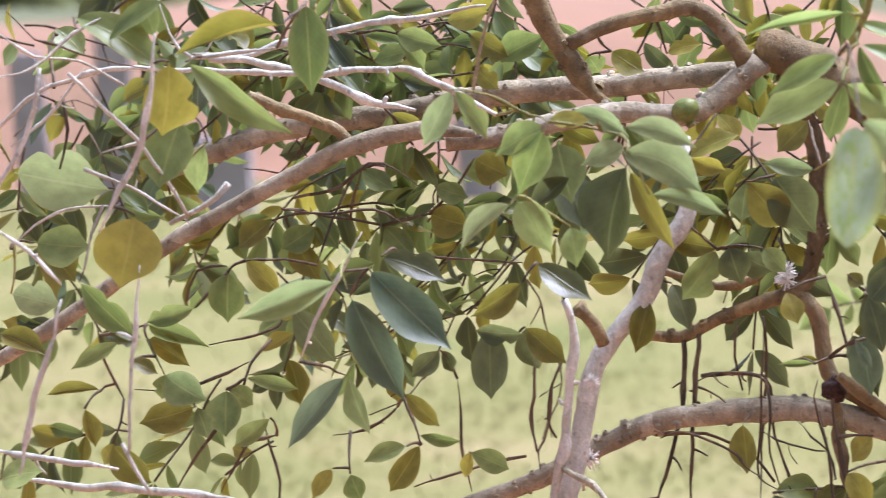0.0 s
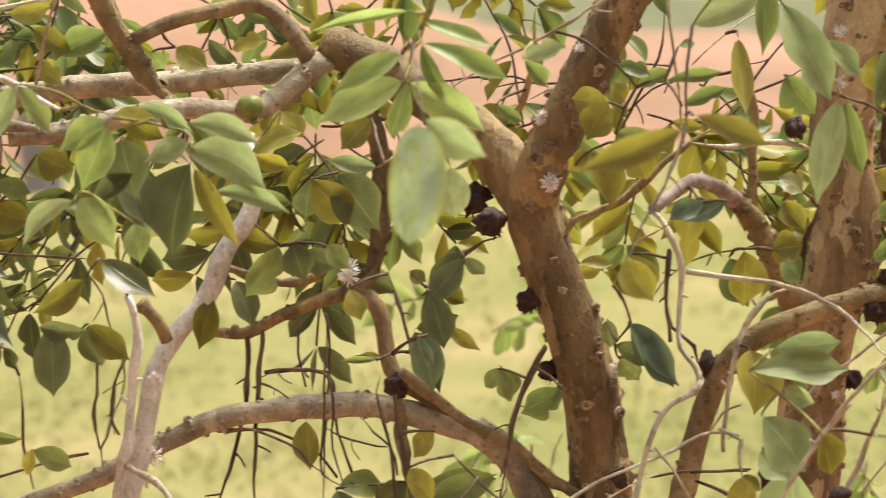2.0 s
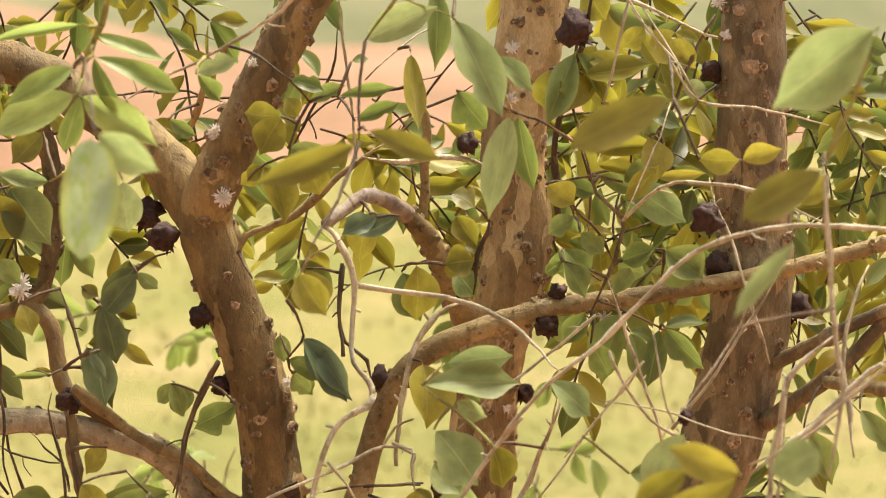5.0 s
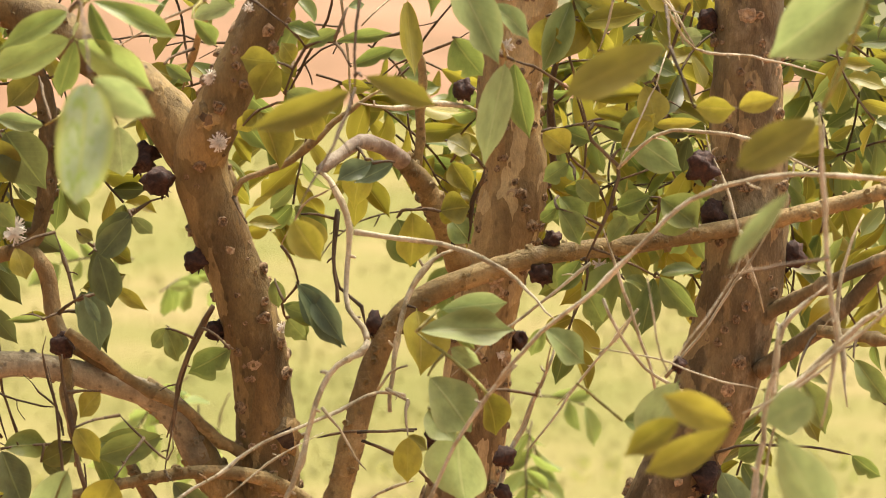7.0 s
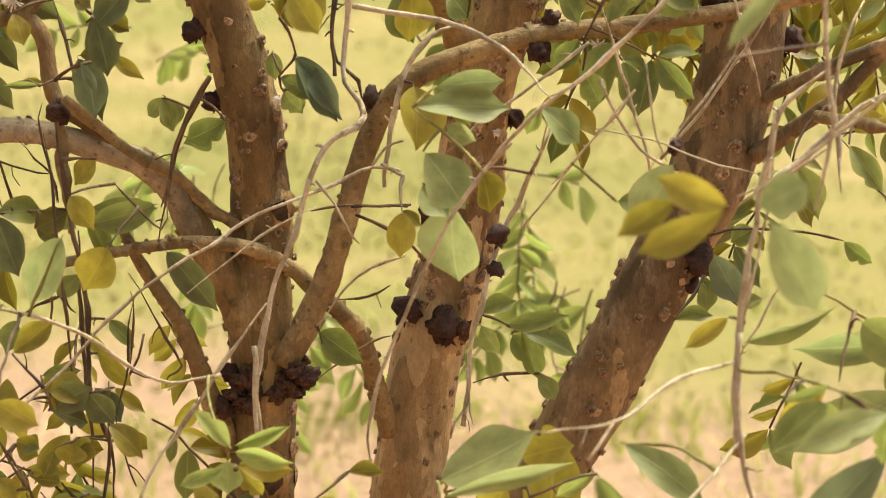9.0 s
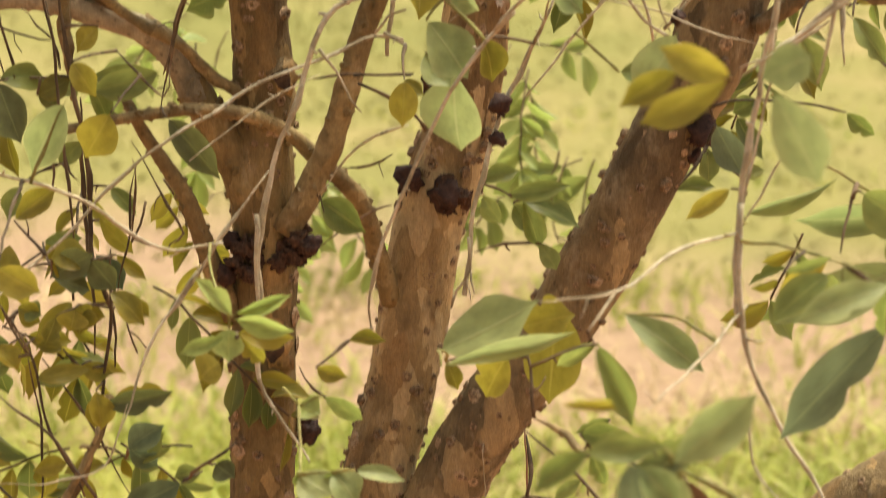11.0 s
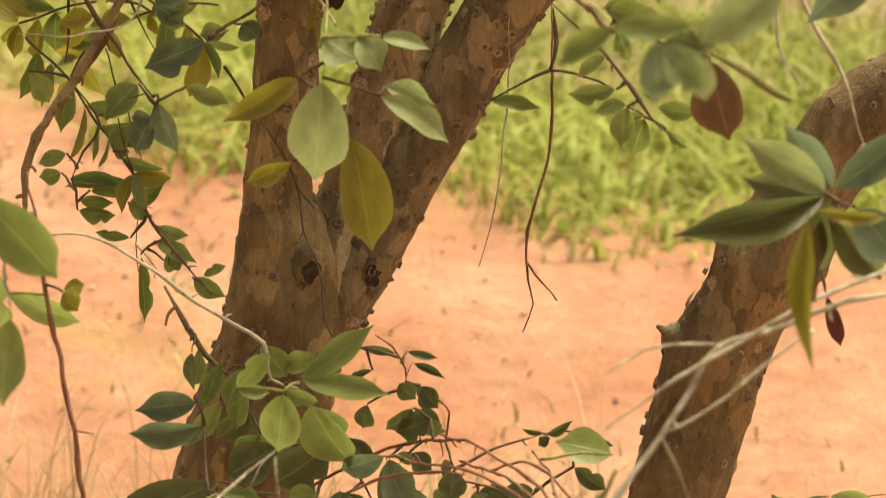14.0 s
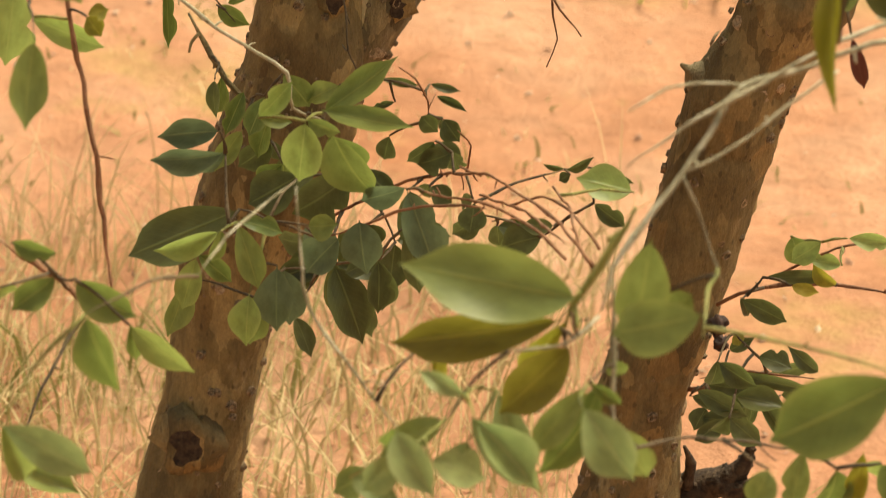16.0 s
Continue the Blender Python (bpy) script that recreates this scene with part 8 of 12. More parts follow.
leaves(twig, "pale", [(0.321, -0.800, 1.278, 0.350, -0.800, 1.292, 0.025, 0.000, 12)])
twig = limb(tree, "twig", [(0.380, -0.372, 1.154), (0.420, -0.366, 1.138), (0.470, -0.353, 1.106)], 0.0014, 0.0008, "green")
leaves(twig, "pale", [(0.470, -0.353, 1.106, 0.392, -0.358, 1.098, 0.025)])
leaves(twig, "green", [(0.470, -0.349, 1.106, 0.462, -0.343, 1.059, 0.014)])
twig = limb(tree, "twig", [(0.470, -0.353, 1.106), (0.468, -0.361, 1.090), (0.469, -0.365, 1.071)], 0.0014, 0.0008, "green")
leaves(twig, "pale", [(0.469, -0.365, 1.071, 0.379, -0.386, 1.034, 0.037)])
twig = limb(tree, "twig", [(0.208, -0.194, 1.202), (0.185, -0.203, 1.208), (0.168, -0.214, 1.210)], 0.0014, 0.0008, "dark")
leaves(twig, "olive", [(0.168, -0.214, 1.210, 0.179, -0.209, 1.174, 0.022)])
twig = limb(tree, "twig", [(0.110, -0.110, 1.187), (0.108, -0.144, 1.179), (0.110, -0.180, 1.171)], 0.0014, 0.0008, "dark")
leaves(twig, "olive", [(0.110, -0.180, 1.171, 0.108, -0.188, 1.136, 0.023), (0.110, -0.176, 1.171, 0.124, -0.169, 1.157, 0.012)])
twig = limb(tree, "twig", [(-0.160, -0.220, 1.042), (-0.174, -0.212, 1.055), (-0.185, -0.207, 1.066)], 0.0014, 0.0008, "dark")
leaves(twig, "olive", [(-0.185, -0.207, 1.066, -0.152, -0.225, 1.096, 0.020)])
twig = limb(tree, "twig", [(-0.110, -0.160, 1.189), (-0.126, -0.183, 1.190), (-0.140, -0.202, 1.187)], 0.0014, 0.0008, "dark")
leaves(twig, "olive", [(-0.140, -0.202, 1.187, -0.122, -0.210, 1.162, 0.020)])
twig = limb(tree, "twig", [(-0.092, -0.160, 1.171), (-0.102, -0.185, 1.161), (-0.111, -0.206, 1.149)], 0.0014, 0.0008, "dark")
leaves(twig, "olive", [(-0.111, -0.206, 1.149, -0.132, -0.206, 1.113, 0.033)])
twig = limb(tree, "twig", [(0.080, -0.309, 1.444), (0.065, -0.357, 1.408), (0.037, -0.397, 1.361)], 0.0014, 0.0008, "dark")
leaves(twig, "yellow", [(0.037, -0.397, 1.361, 0.056, -0.399, 1.331, 0.024)])
twig = limb(tree, "twig", [(-0.166, -0.306, 1.117), (-0.170, -0.355, 1.098), (-0.172, -0.404, 1.074)], 0.0014, 0.0008, "dark")
leaves(twig, "yellow", [(-0.172, -0.404, 1.074, -0.142, -0.402, 1.055, 0.024)])
twig = limb(tree, "twig", [(0.350, -0.416, 1.133), (0.346, -0.408, 1.134), (0.341, -0.398, 1.133)], 0.0014, 0.0008, "dark", False)
leaves(twig, "yellow", [(0.341, -0.398, 1.133, 0.309, -0.396, 1.110, 0.014)])
twig = limb(tree, "twig", [(-0.132, -0.085, 1.312), (-0.130, -0.110, 1.313), (-0.126, -0.131, 1.312)], 0.0014, 0.0008, "dark")
leaves(twig, "dark", [(-0.126, -0.131, 1.312, -0.115, -0.138, 1.270, 0.024)])
twig = limb(tree, "twig", [(-0.104, -0.064, 1.336), (-0.104, -0.089, 1.339), (-0.100, -0.110, 1.336)], 0.0014, 0.0008, "dark")
leaves(twig, "dark", [(-0.100, -0.110, 1.336, -0.127, -0.124, 1.305, 0.023), (-0.100, -0.106, 1.336, -0.085, -0.096, 1.318, 0.012)])
twig = limb(tree, "twig", [(-0.082, -0.100, 1.134), (-0.079, -0.114, 1.134), (-0.075, -0.128, 1.132)], 0.0014, 0.0008, "dark")
leaves(twig, "dark", [(-0.075, -0.128, 1.132, -0.034, -0.136, 1.084, 0.025)])
twig = limb(tree, "twig", [(-0.163, -0.107, 1.159), (-0.187, -0.119, 1.161), (-0.205, -0.136, 1.161)], 0.0014, 0.0008, "dark")
leaves(twig, "dark", [(-0.205, -0.136, 1.161, -0.185, -0.158, 1.117, 0.032)])
leaves(twig, "green", [(-0.205, -0.132, 1.161, -0.166, -0.109, 1.160, 0.023)])
twig = limb(tree, "twig", [(-0.175, -0.113, 1.160), (-0.176, -0.114, 1.154), (-0.177, -0.115, 1.146)], 0.0014, 0.0008, "dark")
leaves(twig, "moss", [(-0.177, -0.115, 1.146, -0.150, -0.112, 1.159, 0.022)])
leaves(twig, "dark", [(-0.177, -0.111, 1.146, -0.159, -0.104, 1.134, 0.013)])
twig = limb(tree, "twig", [(-0.130, -0.110, 1.313), (-0.136, -0.112, 1.320), (-0.143, -0.113, 1.327)], 0.0014, 0.0008, "dark")
leaves(twig, "moss", [(-0.143, -0.113, 1.327, -0.130, -0.114, 1.318, 0.013)])
twig = limb(tree, "twig", [(-0.146, -0.140, 1.025), (-0.156, -0.136, 1.016), (-0.165, -0.132, 1.004)], 0.0014, 0.0008, "dark")
leaves(twig, "bluish", [(-0.165, -0.132, 1.004, -0.133, -0.128, 1.023, 0.025)])
twig = limb(tree, "twig", [(0.334, -0.130, 1.182), (0.343, -0.116, 1.155), (0.353, -0.100, 1.124)], 0.0014, 0.0008, "dark")
leaves(twig, "bluish", [(0.353, -0.100, 1.124, 0.377, -0.095, 1.082, 0.025)])
twig = limb(tree, "twig", [(-0.072, -0.108, 1.246), (-0.075, -0.096, 1.247), (-0.077, -0.083, 1.245)], 0.0014, 0.0008, "dark")
leaves(twig, "green", [(-0.077, -0.083, 1.245, -0.070, -0.087, 1.219, 0.019), (-0.077, -0.079, 1.245, -0.092, -0.071, 1.228, 0.014)])
twig = limb(tree, "twig", [(-0.030, -0.117, 1.234), (-0.028, -0.102, 1.233), (-0.027, -0.084, 1.227)], 0.0014, 0.0008, "dark")
leaves(twig, "green", [(-0.027, -0.084, 1.227, -0.063, -0.087, 1.209, 0.023)])
twig = limb(tree, "twig", [(0.353, -0.100, 1.124), (0.350, -0.100, 1.116), (0.347, -0.098, 1.106)], 0.0014, 0.0008, "dark")
leaves(twig, "green", [(0.347, -0.098, 1.106, 0.350, -0.104, 1.077, 0.016)])
twig = limb(tree, "twig", [(0.348, -0.108, 1.139), (0.366, -0.110, 1.145), (0.384, -0.114, 1.146)], 0.0014, 0.0008, "dark")
leaves(twig, "green", [(0.384, -0.114, 1.146, 0.365, -0.110, 1.135, 0.019), (0.384, -0.110, 1.146, 0.383, -0.103, 1.130, 0.011)])
twig = limb(tree, "twig", [(0.347, -0.098, 1.106), (0.337, -0.107, 1.090), (0.322, -0.116, 1.073)], 0.0014, 0.0008, "dark")
leaves(twig, "green", [(0.322, -0.116, 1.073, 0.353, -0.115, 1.079, 0.012)])
twig = limb(tree, "twig", [(0.465, -0.080, 1.225), (0.460, -0.091, 1.219), (0.458, -0.103, 1.211)], 0.0014, 0.0008, "dark")
leaves(twig, "green", [(0.458, -0.103, 1.211, 0.483, -0.123, 1.177, 0.020)])
twig = limb(tree, "twig", [(0.436, -0.060, 1.227), (0.422, -0.077, 1.214), (0.415, -0.095, 1.196)], 0.0014, 0.0008, "dark")
leaves(twig, "green", [(0.415, -0.095, 1.196, 0.438, -0.103, 1.152, 0.020), (0.415, -0.091, 1.196, 0.444, -0.083, 1.189, 0.010)])
twig = limb(tree, "twig", [(0.384, -0.114, 1.146), (0.422, -0.110, 1.143), (0.454, -0.112, 1.136)], 0.0014, 0.0008, "dark")
leaves(twig, "green", [(0.454, -0.112, 1.136, 0.477, -0.114, 1.118, 0.014)])
twig = limb(tree, "twig", [(0.169, -0.105, 1.076), (0.170, -0.097, 1.076), (0.171, -0.090, 1.073)], 0.0014, 0.0008, "dark", False)
leaves(twig, "green", [(0.171, -0.090, 1.073, 0.199, -0.088, 1.085, 0.016)])
twig = limb(tree, "twig", [(0.170, -0.101, 1.076), (0.179, -0.106, 1.074), (0.191, -0.112, 1.069)], 0.0014, 0.0008, "dark")
leaves(twig, "green", [(0.191, -0.112, 1.069, 0.238, -0.126, 1.079, 0.016)])
twig = limb(tree, "twig", [(0.191, -0.112, 1.069), (0.196, -0.111, 1.067), (0.202, -0.110, 1.064)], 0.0014, 0.0008, "dark")
leaves(twig, "green", [(0.202, -0.110, 1.064, 0.250, -0.107, 1.044, 0.020), (0.202, -0.106, 1.064, 0.218, -0.097, 1.020, 0.018)])
twig = limb(tree, "twig", [(0.171, -0.090, 1.073), (0.171, -0.087, 1.068), (0.171, -0.083, 1.063)], 0.0014, 0.0008, "dark")
leaves(twig, "green", [(0.171, -0.083, 1.063, 0.186, -0.088, 1.040, 0.016)])
twig = limb(tree, "twig", [(0.201, -0.111, 1.065), (0.198, -0.096, 1.061), (0.196, -0.084, 1.056)], 0.0014, 0.0008, "dark")
leaves(twig, "green", [(0.196, -0.084, 1.056, 0.215, -0.084, 1.032, 0.019)])
twig = limb(tree, "twig", [(0.218, -0.096, 1.025), (0.216, -0.101, 1.027), (0.216, -0.108, 1.029)], 0.0014, 0.0008, "dark", False)
leaves(twig, "green", [(0.216, -0.108, 1.029, 0.230, -0.114, 1.009, 0.016)])
twig = limb(tree, "twig", [(-0.124, -0.120, 0.981), (-0.137, -0.114, 0.978), (-0.150, -0.106, 0.975)], 0.0014, 0.0008, "dark")
leaves(twig, "olive", [(-0.150, -0.106, 0.975, -0.127, -0.112, 0.968, 0.016)])
twig = limb(tree, "twig", [(-0.122, -0.120, 0.975), (-0.118, -0.109, 0.977), (-0.115, -0.097, 0.979)], 0.0014, 0.0008, "dark")
leaves(twig, "olive", [(-0.115, -0.097, 0.979, -0.093, -0.093, 0.963, 0.016)])
twig = limb(tree, "twig", [(-0.191, -0.180, 0.977), (-0.196, -0.143, 0.977), (-0.197, -0.107, 0.972)], 0.0014, 0.0008, "dark")
leaves(twig, "olive", [(-0.197, -0.107, 0.972, -0.179, -0.105, 0.961, 0.016)])
twig = limb(tree, "twig", [(-0.153, -0.140, 1.095), (-0.157, -0.122, 1.094), (-0.162, -0.107, 1.090)], 0.0014, 0.0008, "dark")
leaves(twig, "green", [(-0.162, -0.107, 1.090, -0.143, -0.107, 1.108, 0.016)])
twig = limb(tree, "twig", [(-0.163, -0.133, 1.007), (-0.173, -0.113, 1.018), (-0.178, -0.089, 1.023)], 0.0014, 0.0008, "dark")
leaves(twig, "green", [(-0.178, -0.089, 1.023, -0.146, -0.094, 1.028, 0.014)])
twig = limb(tree, "twig", [(-0.136, -0.120, 1.048), (-0.134, -0.110, 1.046), (-0.132, -0.101, 1.044)], 0.0014, 0.0008, "dark", False)
leaves(twig, "olive", [(-0.132, -0.101, 1.044, -0.105, -0.104, 1.017, 0.016)])
twig = limb(tree, "twig", [(-0.137, -0.120, 1.075), (-0.131, -0.113, 1.074), (-0.122, -0.106, 1.072)], 0.0014, 0.0008, "dark", False)
leaves(twig, "green", [(-0.122, -0.106, 1.072, -0.100, -0.108, 1.050, 0.014)])
twig = limb(tree, "twig", [(-0.133, -0.120, 1.015), (-0.126, -0.110, 1.016), (-0.119, -0.100, 1.016)], 0.0014, 0.0008, "dark")
leaves(twig, "olive", [(-0.119, -0.100, 1.016, -0.094, -0.104, 0.996, 0.012)])
twig = limb(tree, "twig", [(-0.172, -0.106, 1.257), (-0.181, -0.095, 1.259), (-0.192, -0.081, 1.257)], 0.0014, 0.0008, "dark")
leaves(twig, "olive", [(-0.192, -0.081, 1.257, -0.172, -0.079, 1.256, 0.007)])
twig = limb(tree, "twig", [(-0.162, -0.107, 1.090), (-0.177, -0.107, 1.084), (-0.193, -0.110, 1.073)], 0.0014, 0.0008, "dark")
leaves(twig, "green", [(-0.193, -0.110, 1.073, -0.202, -0.107, 1.045, 0.018)])
twig = limb(tree, "twig", [(0.344, -0.100, 1.102), (0.360, -0.092, 1.092), (0.378, -0.081, 1.076)], 0.0014, 0.0008, "dark")
leaves(twig, "green", [(0.378, -0.081, 1.076, 0.396, -0.078, 1.084, 0.012)])
twig = limb(tree, "twig", [(0.042, -0.120, 1.069), (0.043, -0.110, 1.067), (0.042, -0.102, 1.062)], 0.0014, 0.0008, "dark", False)
leaves(twig, "green", [(0.042, -0.102, 1.062, 0.078, -0.115, 1.038, 0.027)])
twig = limb(tree, "twig", [(0.251, -0.096, 1.293), (0.252, -0.098, 1.281), (0.250, -0.098, 1.268)], 0.0014, 0.0008, "dark")
leaves(twig, "green", [(0.250, -0.098, 1.268, 0.264, -0.095, 1.241, 0.022)])
twig = limb(tree, "twig", [(0.230, -0.096, 1.333), (0.228, -0.074, 1.338), (0.232, -0.049, 1.338)], 0.0014, 0.0008, "dark")
leaves(twig, "green", [(0.232, -0.049, 1.338, 0.252, -0.057, 1.312, 0.021), (0.232, -0.045, 1.338, 0.225, -0.034, 1.316, 0.014)])
twig = limb(tree, "twig", [(0.280, -0.086, 1.333), (0.279, -0.066, 1.331), (0.274, -0.048, 1.324)], 0.0014, 0.0008, "dark")
leaves(twig, "green", [(0.274, -0.048, 1.324, 0.297, -0.049, 1.315, 0.018)])
twig = limb(tree, "twig", [(0.311, -0.070, 1.337), (0.310, -0.064, 1.323), (0.309, -0.059, 1.308)], 0.0014, 0.0008, "dark")
leaves(twig, "green", [(0.309, -0.059, 1.308, 0.339, -0.071, 1.333, 0.030)])
twig = limb(tree, "twig", [(0.279, -0.064, 1.288), (0.273, -0.052, 1.280), (0.266, -0.044, 1.270)], 0.0014, 0.0008, "dark")
leaves(twig, "green", [(0.266, -0.044, 1.270, 0.257, -0.049, 1.233, 0.023)])
twig = limb(tree, "twig", [(0.273, -0.052, 1.280), (0.278, -0.055, 1.276), (0.283, -0.057, 1.271)], 0.0014, 0.0008, "dark")
leaves(twig, "green", [(0.283, -0.057, 1.271, 0.292, -0.069, 1.233, 0.021), (0.283, -0.053, 1.271, 0.308, -0.040, 1.261, 0.013)])
twig = limb(tree, "twig", [(0.306, -0.067, 1.275), (0.308, -0.060, 1.273), (0.312, -0.053, 1.271)], 0.0014, 0.0008, "dark")
leaves(twig, "green", [(0.312, -0.053, 1.271, 0.338, -0.056, 1.242, 0.020)])
twig = limb(tree, "twig", [(0.221, -0.030, 1.289), (0.224, -0.025, 1.285), (0.226, -0.021, 1.281)], 0.0014, 0.0008, "dark", False)
leaves(twig, "green", [(0.226, -0.021, 1.281, 0.240, -0.026, 1.261, 0.023), (0.226, -0.017, 1.281, 0.240, -0.012, 1.282, 0.012)])
twig = limb(tree, "twig", [(0.116, -0.092, 1.334), (0.109, -0.063, 1.331), (0.104, -0.039, 1.323)], 0.0014, 0.0008, "dark")
leaves(twig, "green", [(0.104, -0.039, 1.323, 0.118, -0.054, 1.285, 0.030)])
twig = limb(tree, "twig", [(0.148, -0.040, 1.296), (0.148, -0.033, 1.310), (0.145, -0.029, 1.322)], 0.0014, 0.0008, "dark")
leaves(twig, "green", [(0.145, -0.029, 1.322, 0.163, -0.037, 1.301, 0.023)])
twig = limb(tree, "twig", [(0.433, -0.363, 1.130), (0.425, -0.385, 1.113), (0.418, -0.403, 1.088)], 0.0014, 0.0008, "dark")
leaves(twig, "olive", [(0.400, -0.500, 1.108, 0.360, -0.500, 1.065, 0.019, 0.300, 11)])
twig = limb(tree, "twig", [(0.429, -0.374, 1.121), (0.430, -0.384, 1.128), (0.432, -0.398, 1.131)], 0.0014, 0.0008, "dark")
leaves(twig, "green", [(0.432, -0.398, 1.131, 0.477, -0.420, 1.104, 0.032)])
twig = limb(tree, "twig", [(-0.034, -0.244, 1.057), (-0.028, -0.315, 1.048), (-0.009, -0.382, 1.035)], 0.0014, 0.0008, "green")
leaves(twig, "young", [(-0.009, -0.382, 1.035, -0.034, -0.392, 1.065, 0.014), (-0.009, -0.371, 1.034, 0.033, -0.367, 1.046, 0.010), (-0.008, -0.379, 1.032, 0.035, -0.380, 1.022, 0.016)])
twig = limb(tree, "twig", [(-0.014, -0.366, 1.038), (-0.013, -0.361, 1.030), (-0.013, -0.356, 1.020)], 0.0014, 0.0008, "green")
leaves(twig, "young", [(-0.013, -0.356, 1.020, -0.013, -0.362, 0.996, 0.024), (-0.015, -0.364, 1.016, -0.047, -0.372, 1.005, 0.012)])
twig = limb(tree, "twig", [(0.026, -0.375, 0.981), (0.032, -0.377, 0.976), (0.038, -0.380, 0.969)], 0.0014, 0.0008, "green")
leaves(twig, "young", [(0.038, -0.380, 0.969, 0.053, -0.389, 0.966, 0.019)])
leaves(twig, "green", [(0.038, -0.376, 0.969, 0.041, -0.368, 0.962, 0.008)])
twig = limb(tree, "twig", [(0.038, -0.380, 0.969), (0.047, -0.382, 0.974), (0.055, -0.386, 0.978)], 0.0014, 0.0008, "green")
leaves(twig, "young", [(0.055, -0.386, 0.978, 0.084, -0.383, 0.959, 0.014)])
twig = limb(tree, "twig", [(-0.007, -0.359, 1.014), (-0.008, -0.352, 1.014), (-0.008, -0.346, 1.014)], 0.0014, 0.0008, "dark")
leaves(twig, "olive", [(-0.008, -0.346, 1.014, 0.033, -0.358, 1.014, 0.020), (-0.008, -0.342, 1.014, 0.011, -0.325, 0.985, 0.015)])
twig = limb(tree, "twig", [(-0.008, -0.346, 1.014), (-0.014, -0.340, 1.002), (-0.021, -0.333, 0.989)], 0.0014, 0.0008, "dark")
leaves(twig, "olive", [(-0.021, -0.333, 0.989, -0.037, -0.337, 0.977, 0.026)])
twig = limb(tree, "twig", [(0.206, -0.372, 0.959), (0.203, -0.362, 0.994), (0.196, -0.347, 1.019)], 0.0014, 0.0008, "dark")
leaves(twig, "olive", [(0.196, -0.347, 1.019, 0.234, -0.357, 1.031, 0.033)])
twig = limb(tree, "twig", [(0.201, -0.359, 1.000), (0.196, -0.345, 0.999), (0.188, -0.333, 0.995)], 0.0014, 0.0008, "dark")
leaves(twig, "moss", [(0.223, -0.300, 1.026, 0.218, -0.300, 0.947, 0.044, 0.100, 0)])
leaves(twig, "olive", [(0.188, -0.329, 0.995, 0.171, -0.318, 0.959, 0.030)])
twig = limb(tree, "twig", [(0.188, -0.333, 0.995), (0.165, -0.340, 0.997), (0.143, -0.346, 0.994)], 0.0014, 0.0008, "dark")
leaves(twig, "olive", [(0.143, -0.346, 0.994, 0.152, -0.347, 0.972, 0.013)])
twig = limb(tree, "twig", [(0.088, -0.287, 1.003), (0.081, -0.299, 1.002), (0.071, -0.313, 1.000)], 0.0014, 0.0008, "dark")
leaves(twig, "olive", [(0.071, -0.313, 1.000, 0.098, -0.321, 1.004, 0.011)])
twig = limb(tree, "twig", [(0.071, -0.313, 1.000), (0.061, -0.321, 0.993), (0.048, -0.328, 0.984)], 0.0014, 0.0008, "dark")
leaves(twig, "olive", [(0.048, -0.328, 0.984, 0.070, -0.335, 0.977, 0.013)])
twig = limb(tree, "twig", [(0.143, -0.346, 0.994), (0.143, -0.382, 1.009), (0.137, -0.411, 1.018)], 0.0014, 0.0008, "green")
leaves(twig, "pale", [(0.137, -0.411, 1.018, 0.209, -0.410, 1.052, 0.041)])
twig = limb(tree, "twig", [(0.137, -0.411, 1.018), (0.138, -0.419, 1.016), (0.139, -0.428, 1.011)], 0.0014, 0.0008, "green")
leaves(twig, "pale", [(0.139, -0.428, 1.011, 0.230, -0.447, 1.041, 0.014)])
twig = limb(tree, "twig", [(0.324, -0.501, 1.049), (0.300, -0.460, 1.055), (0.265, -0.413, 1.047)], 0.0014, 0.0008, "green")
leaves(twig, "pale", [(0.265, -0.413, 1.047, 0.322, -0.439, 1.012, 0.025)])
twig = limb(tree, "twig", [(0.203, -0.362, 0.994), (0.227, -0.359, 1.004), (0.252, -0.352, 1.009)], 0.0014, 0.0008, "dark")
leaves(twig, "green", [(0.252, -0.352, 1.009, 0.278, -0.372, 0.954, 0.021), (0.252, -0.348, 1.009, 0.220, -0.331, 0.984, 0.012)])
twig = limb(tree, "twig", [(-0.123, -0.160, 0.941), (-0.130, -0.152, 0.941), (-0.136, -0.144, 0.940)], 0.0014, 0.0008, "dark", False)
leaves(twig, "green", [(-0.136, -0.144, 0.940, -0.176, -0.155, 0.923, 0.019)])
twig = limb(tree, "twig", [(-0.136, -0.144, 0.940), (-0.138, -0.151, 0.940), (-0.143, -0.159, 0.939)], 0.0014, 0.0008, "dark", False)
leaves(twig, "olive", [(-0.143, -0.159, 0.939, -0.116, -0.160, 0.934, 0.016)])
twig = limb(tree, "twig", [(-0.131, -0.160, 0.875), (-0.116, -0.163, 0.873), (-0.104, -0.169, 0.867)], 0.0014, 0.0008, "dark")
leaves(twig, "green", [(-0.104, -0.169, 0.867, -0.076, -0.168, 0.889, 0.023), (-0.104, -0.165, 0.867, -0.081, -0.160, 0.857, 0.014)])
twig = limb(tree, "twig", [(-0.118, -0.160, 0.987), (-0.129, -0.160, 0.989), (-0.142, -0.162, 0.990)], 0.0014, 0.0008, "dark")
leaves(twig, "olive", [(-0.142, -0.162, 0.990, -0.141, -0.170, 0.968, 0.027)])
twig = limb(tree, "twig", [(-0.118, -0.160, 0.987), (-0.118, -0.150, 0.988), (-0.118, -0.142, 0.990)], 0.0014, 0.0008, "dark", False)
leaves(twig, "olive", [(-0.118, -0.142, 0.990, -0.092, -0.150, 0.973, 0.016)])
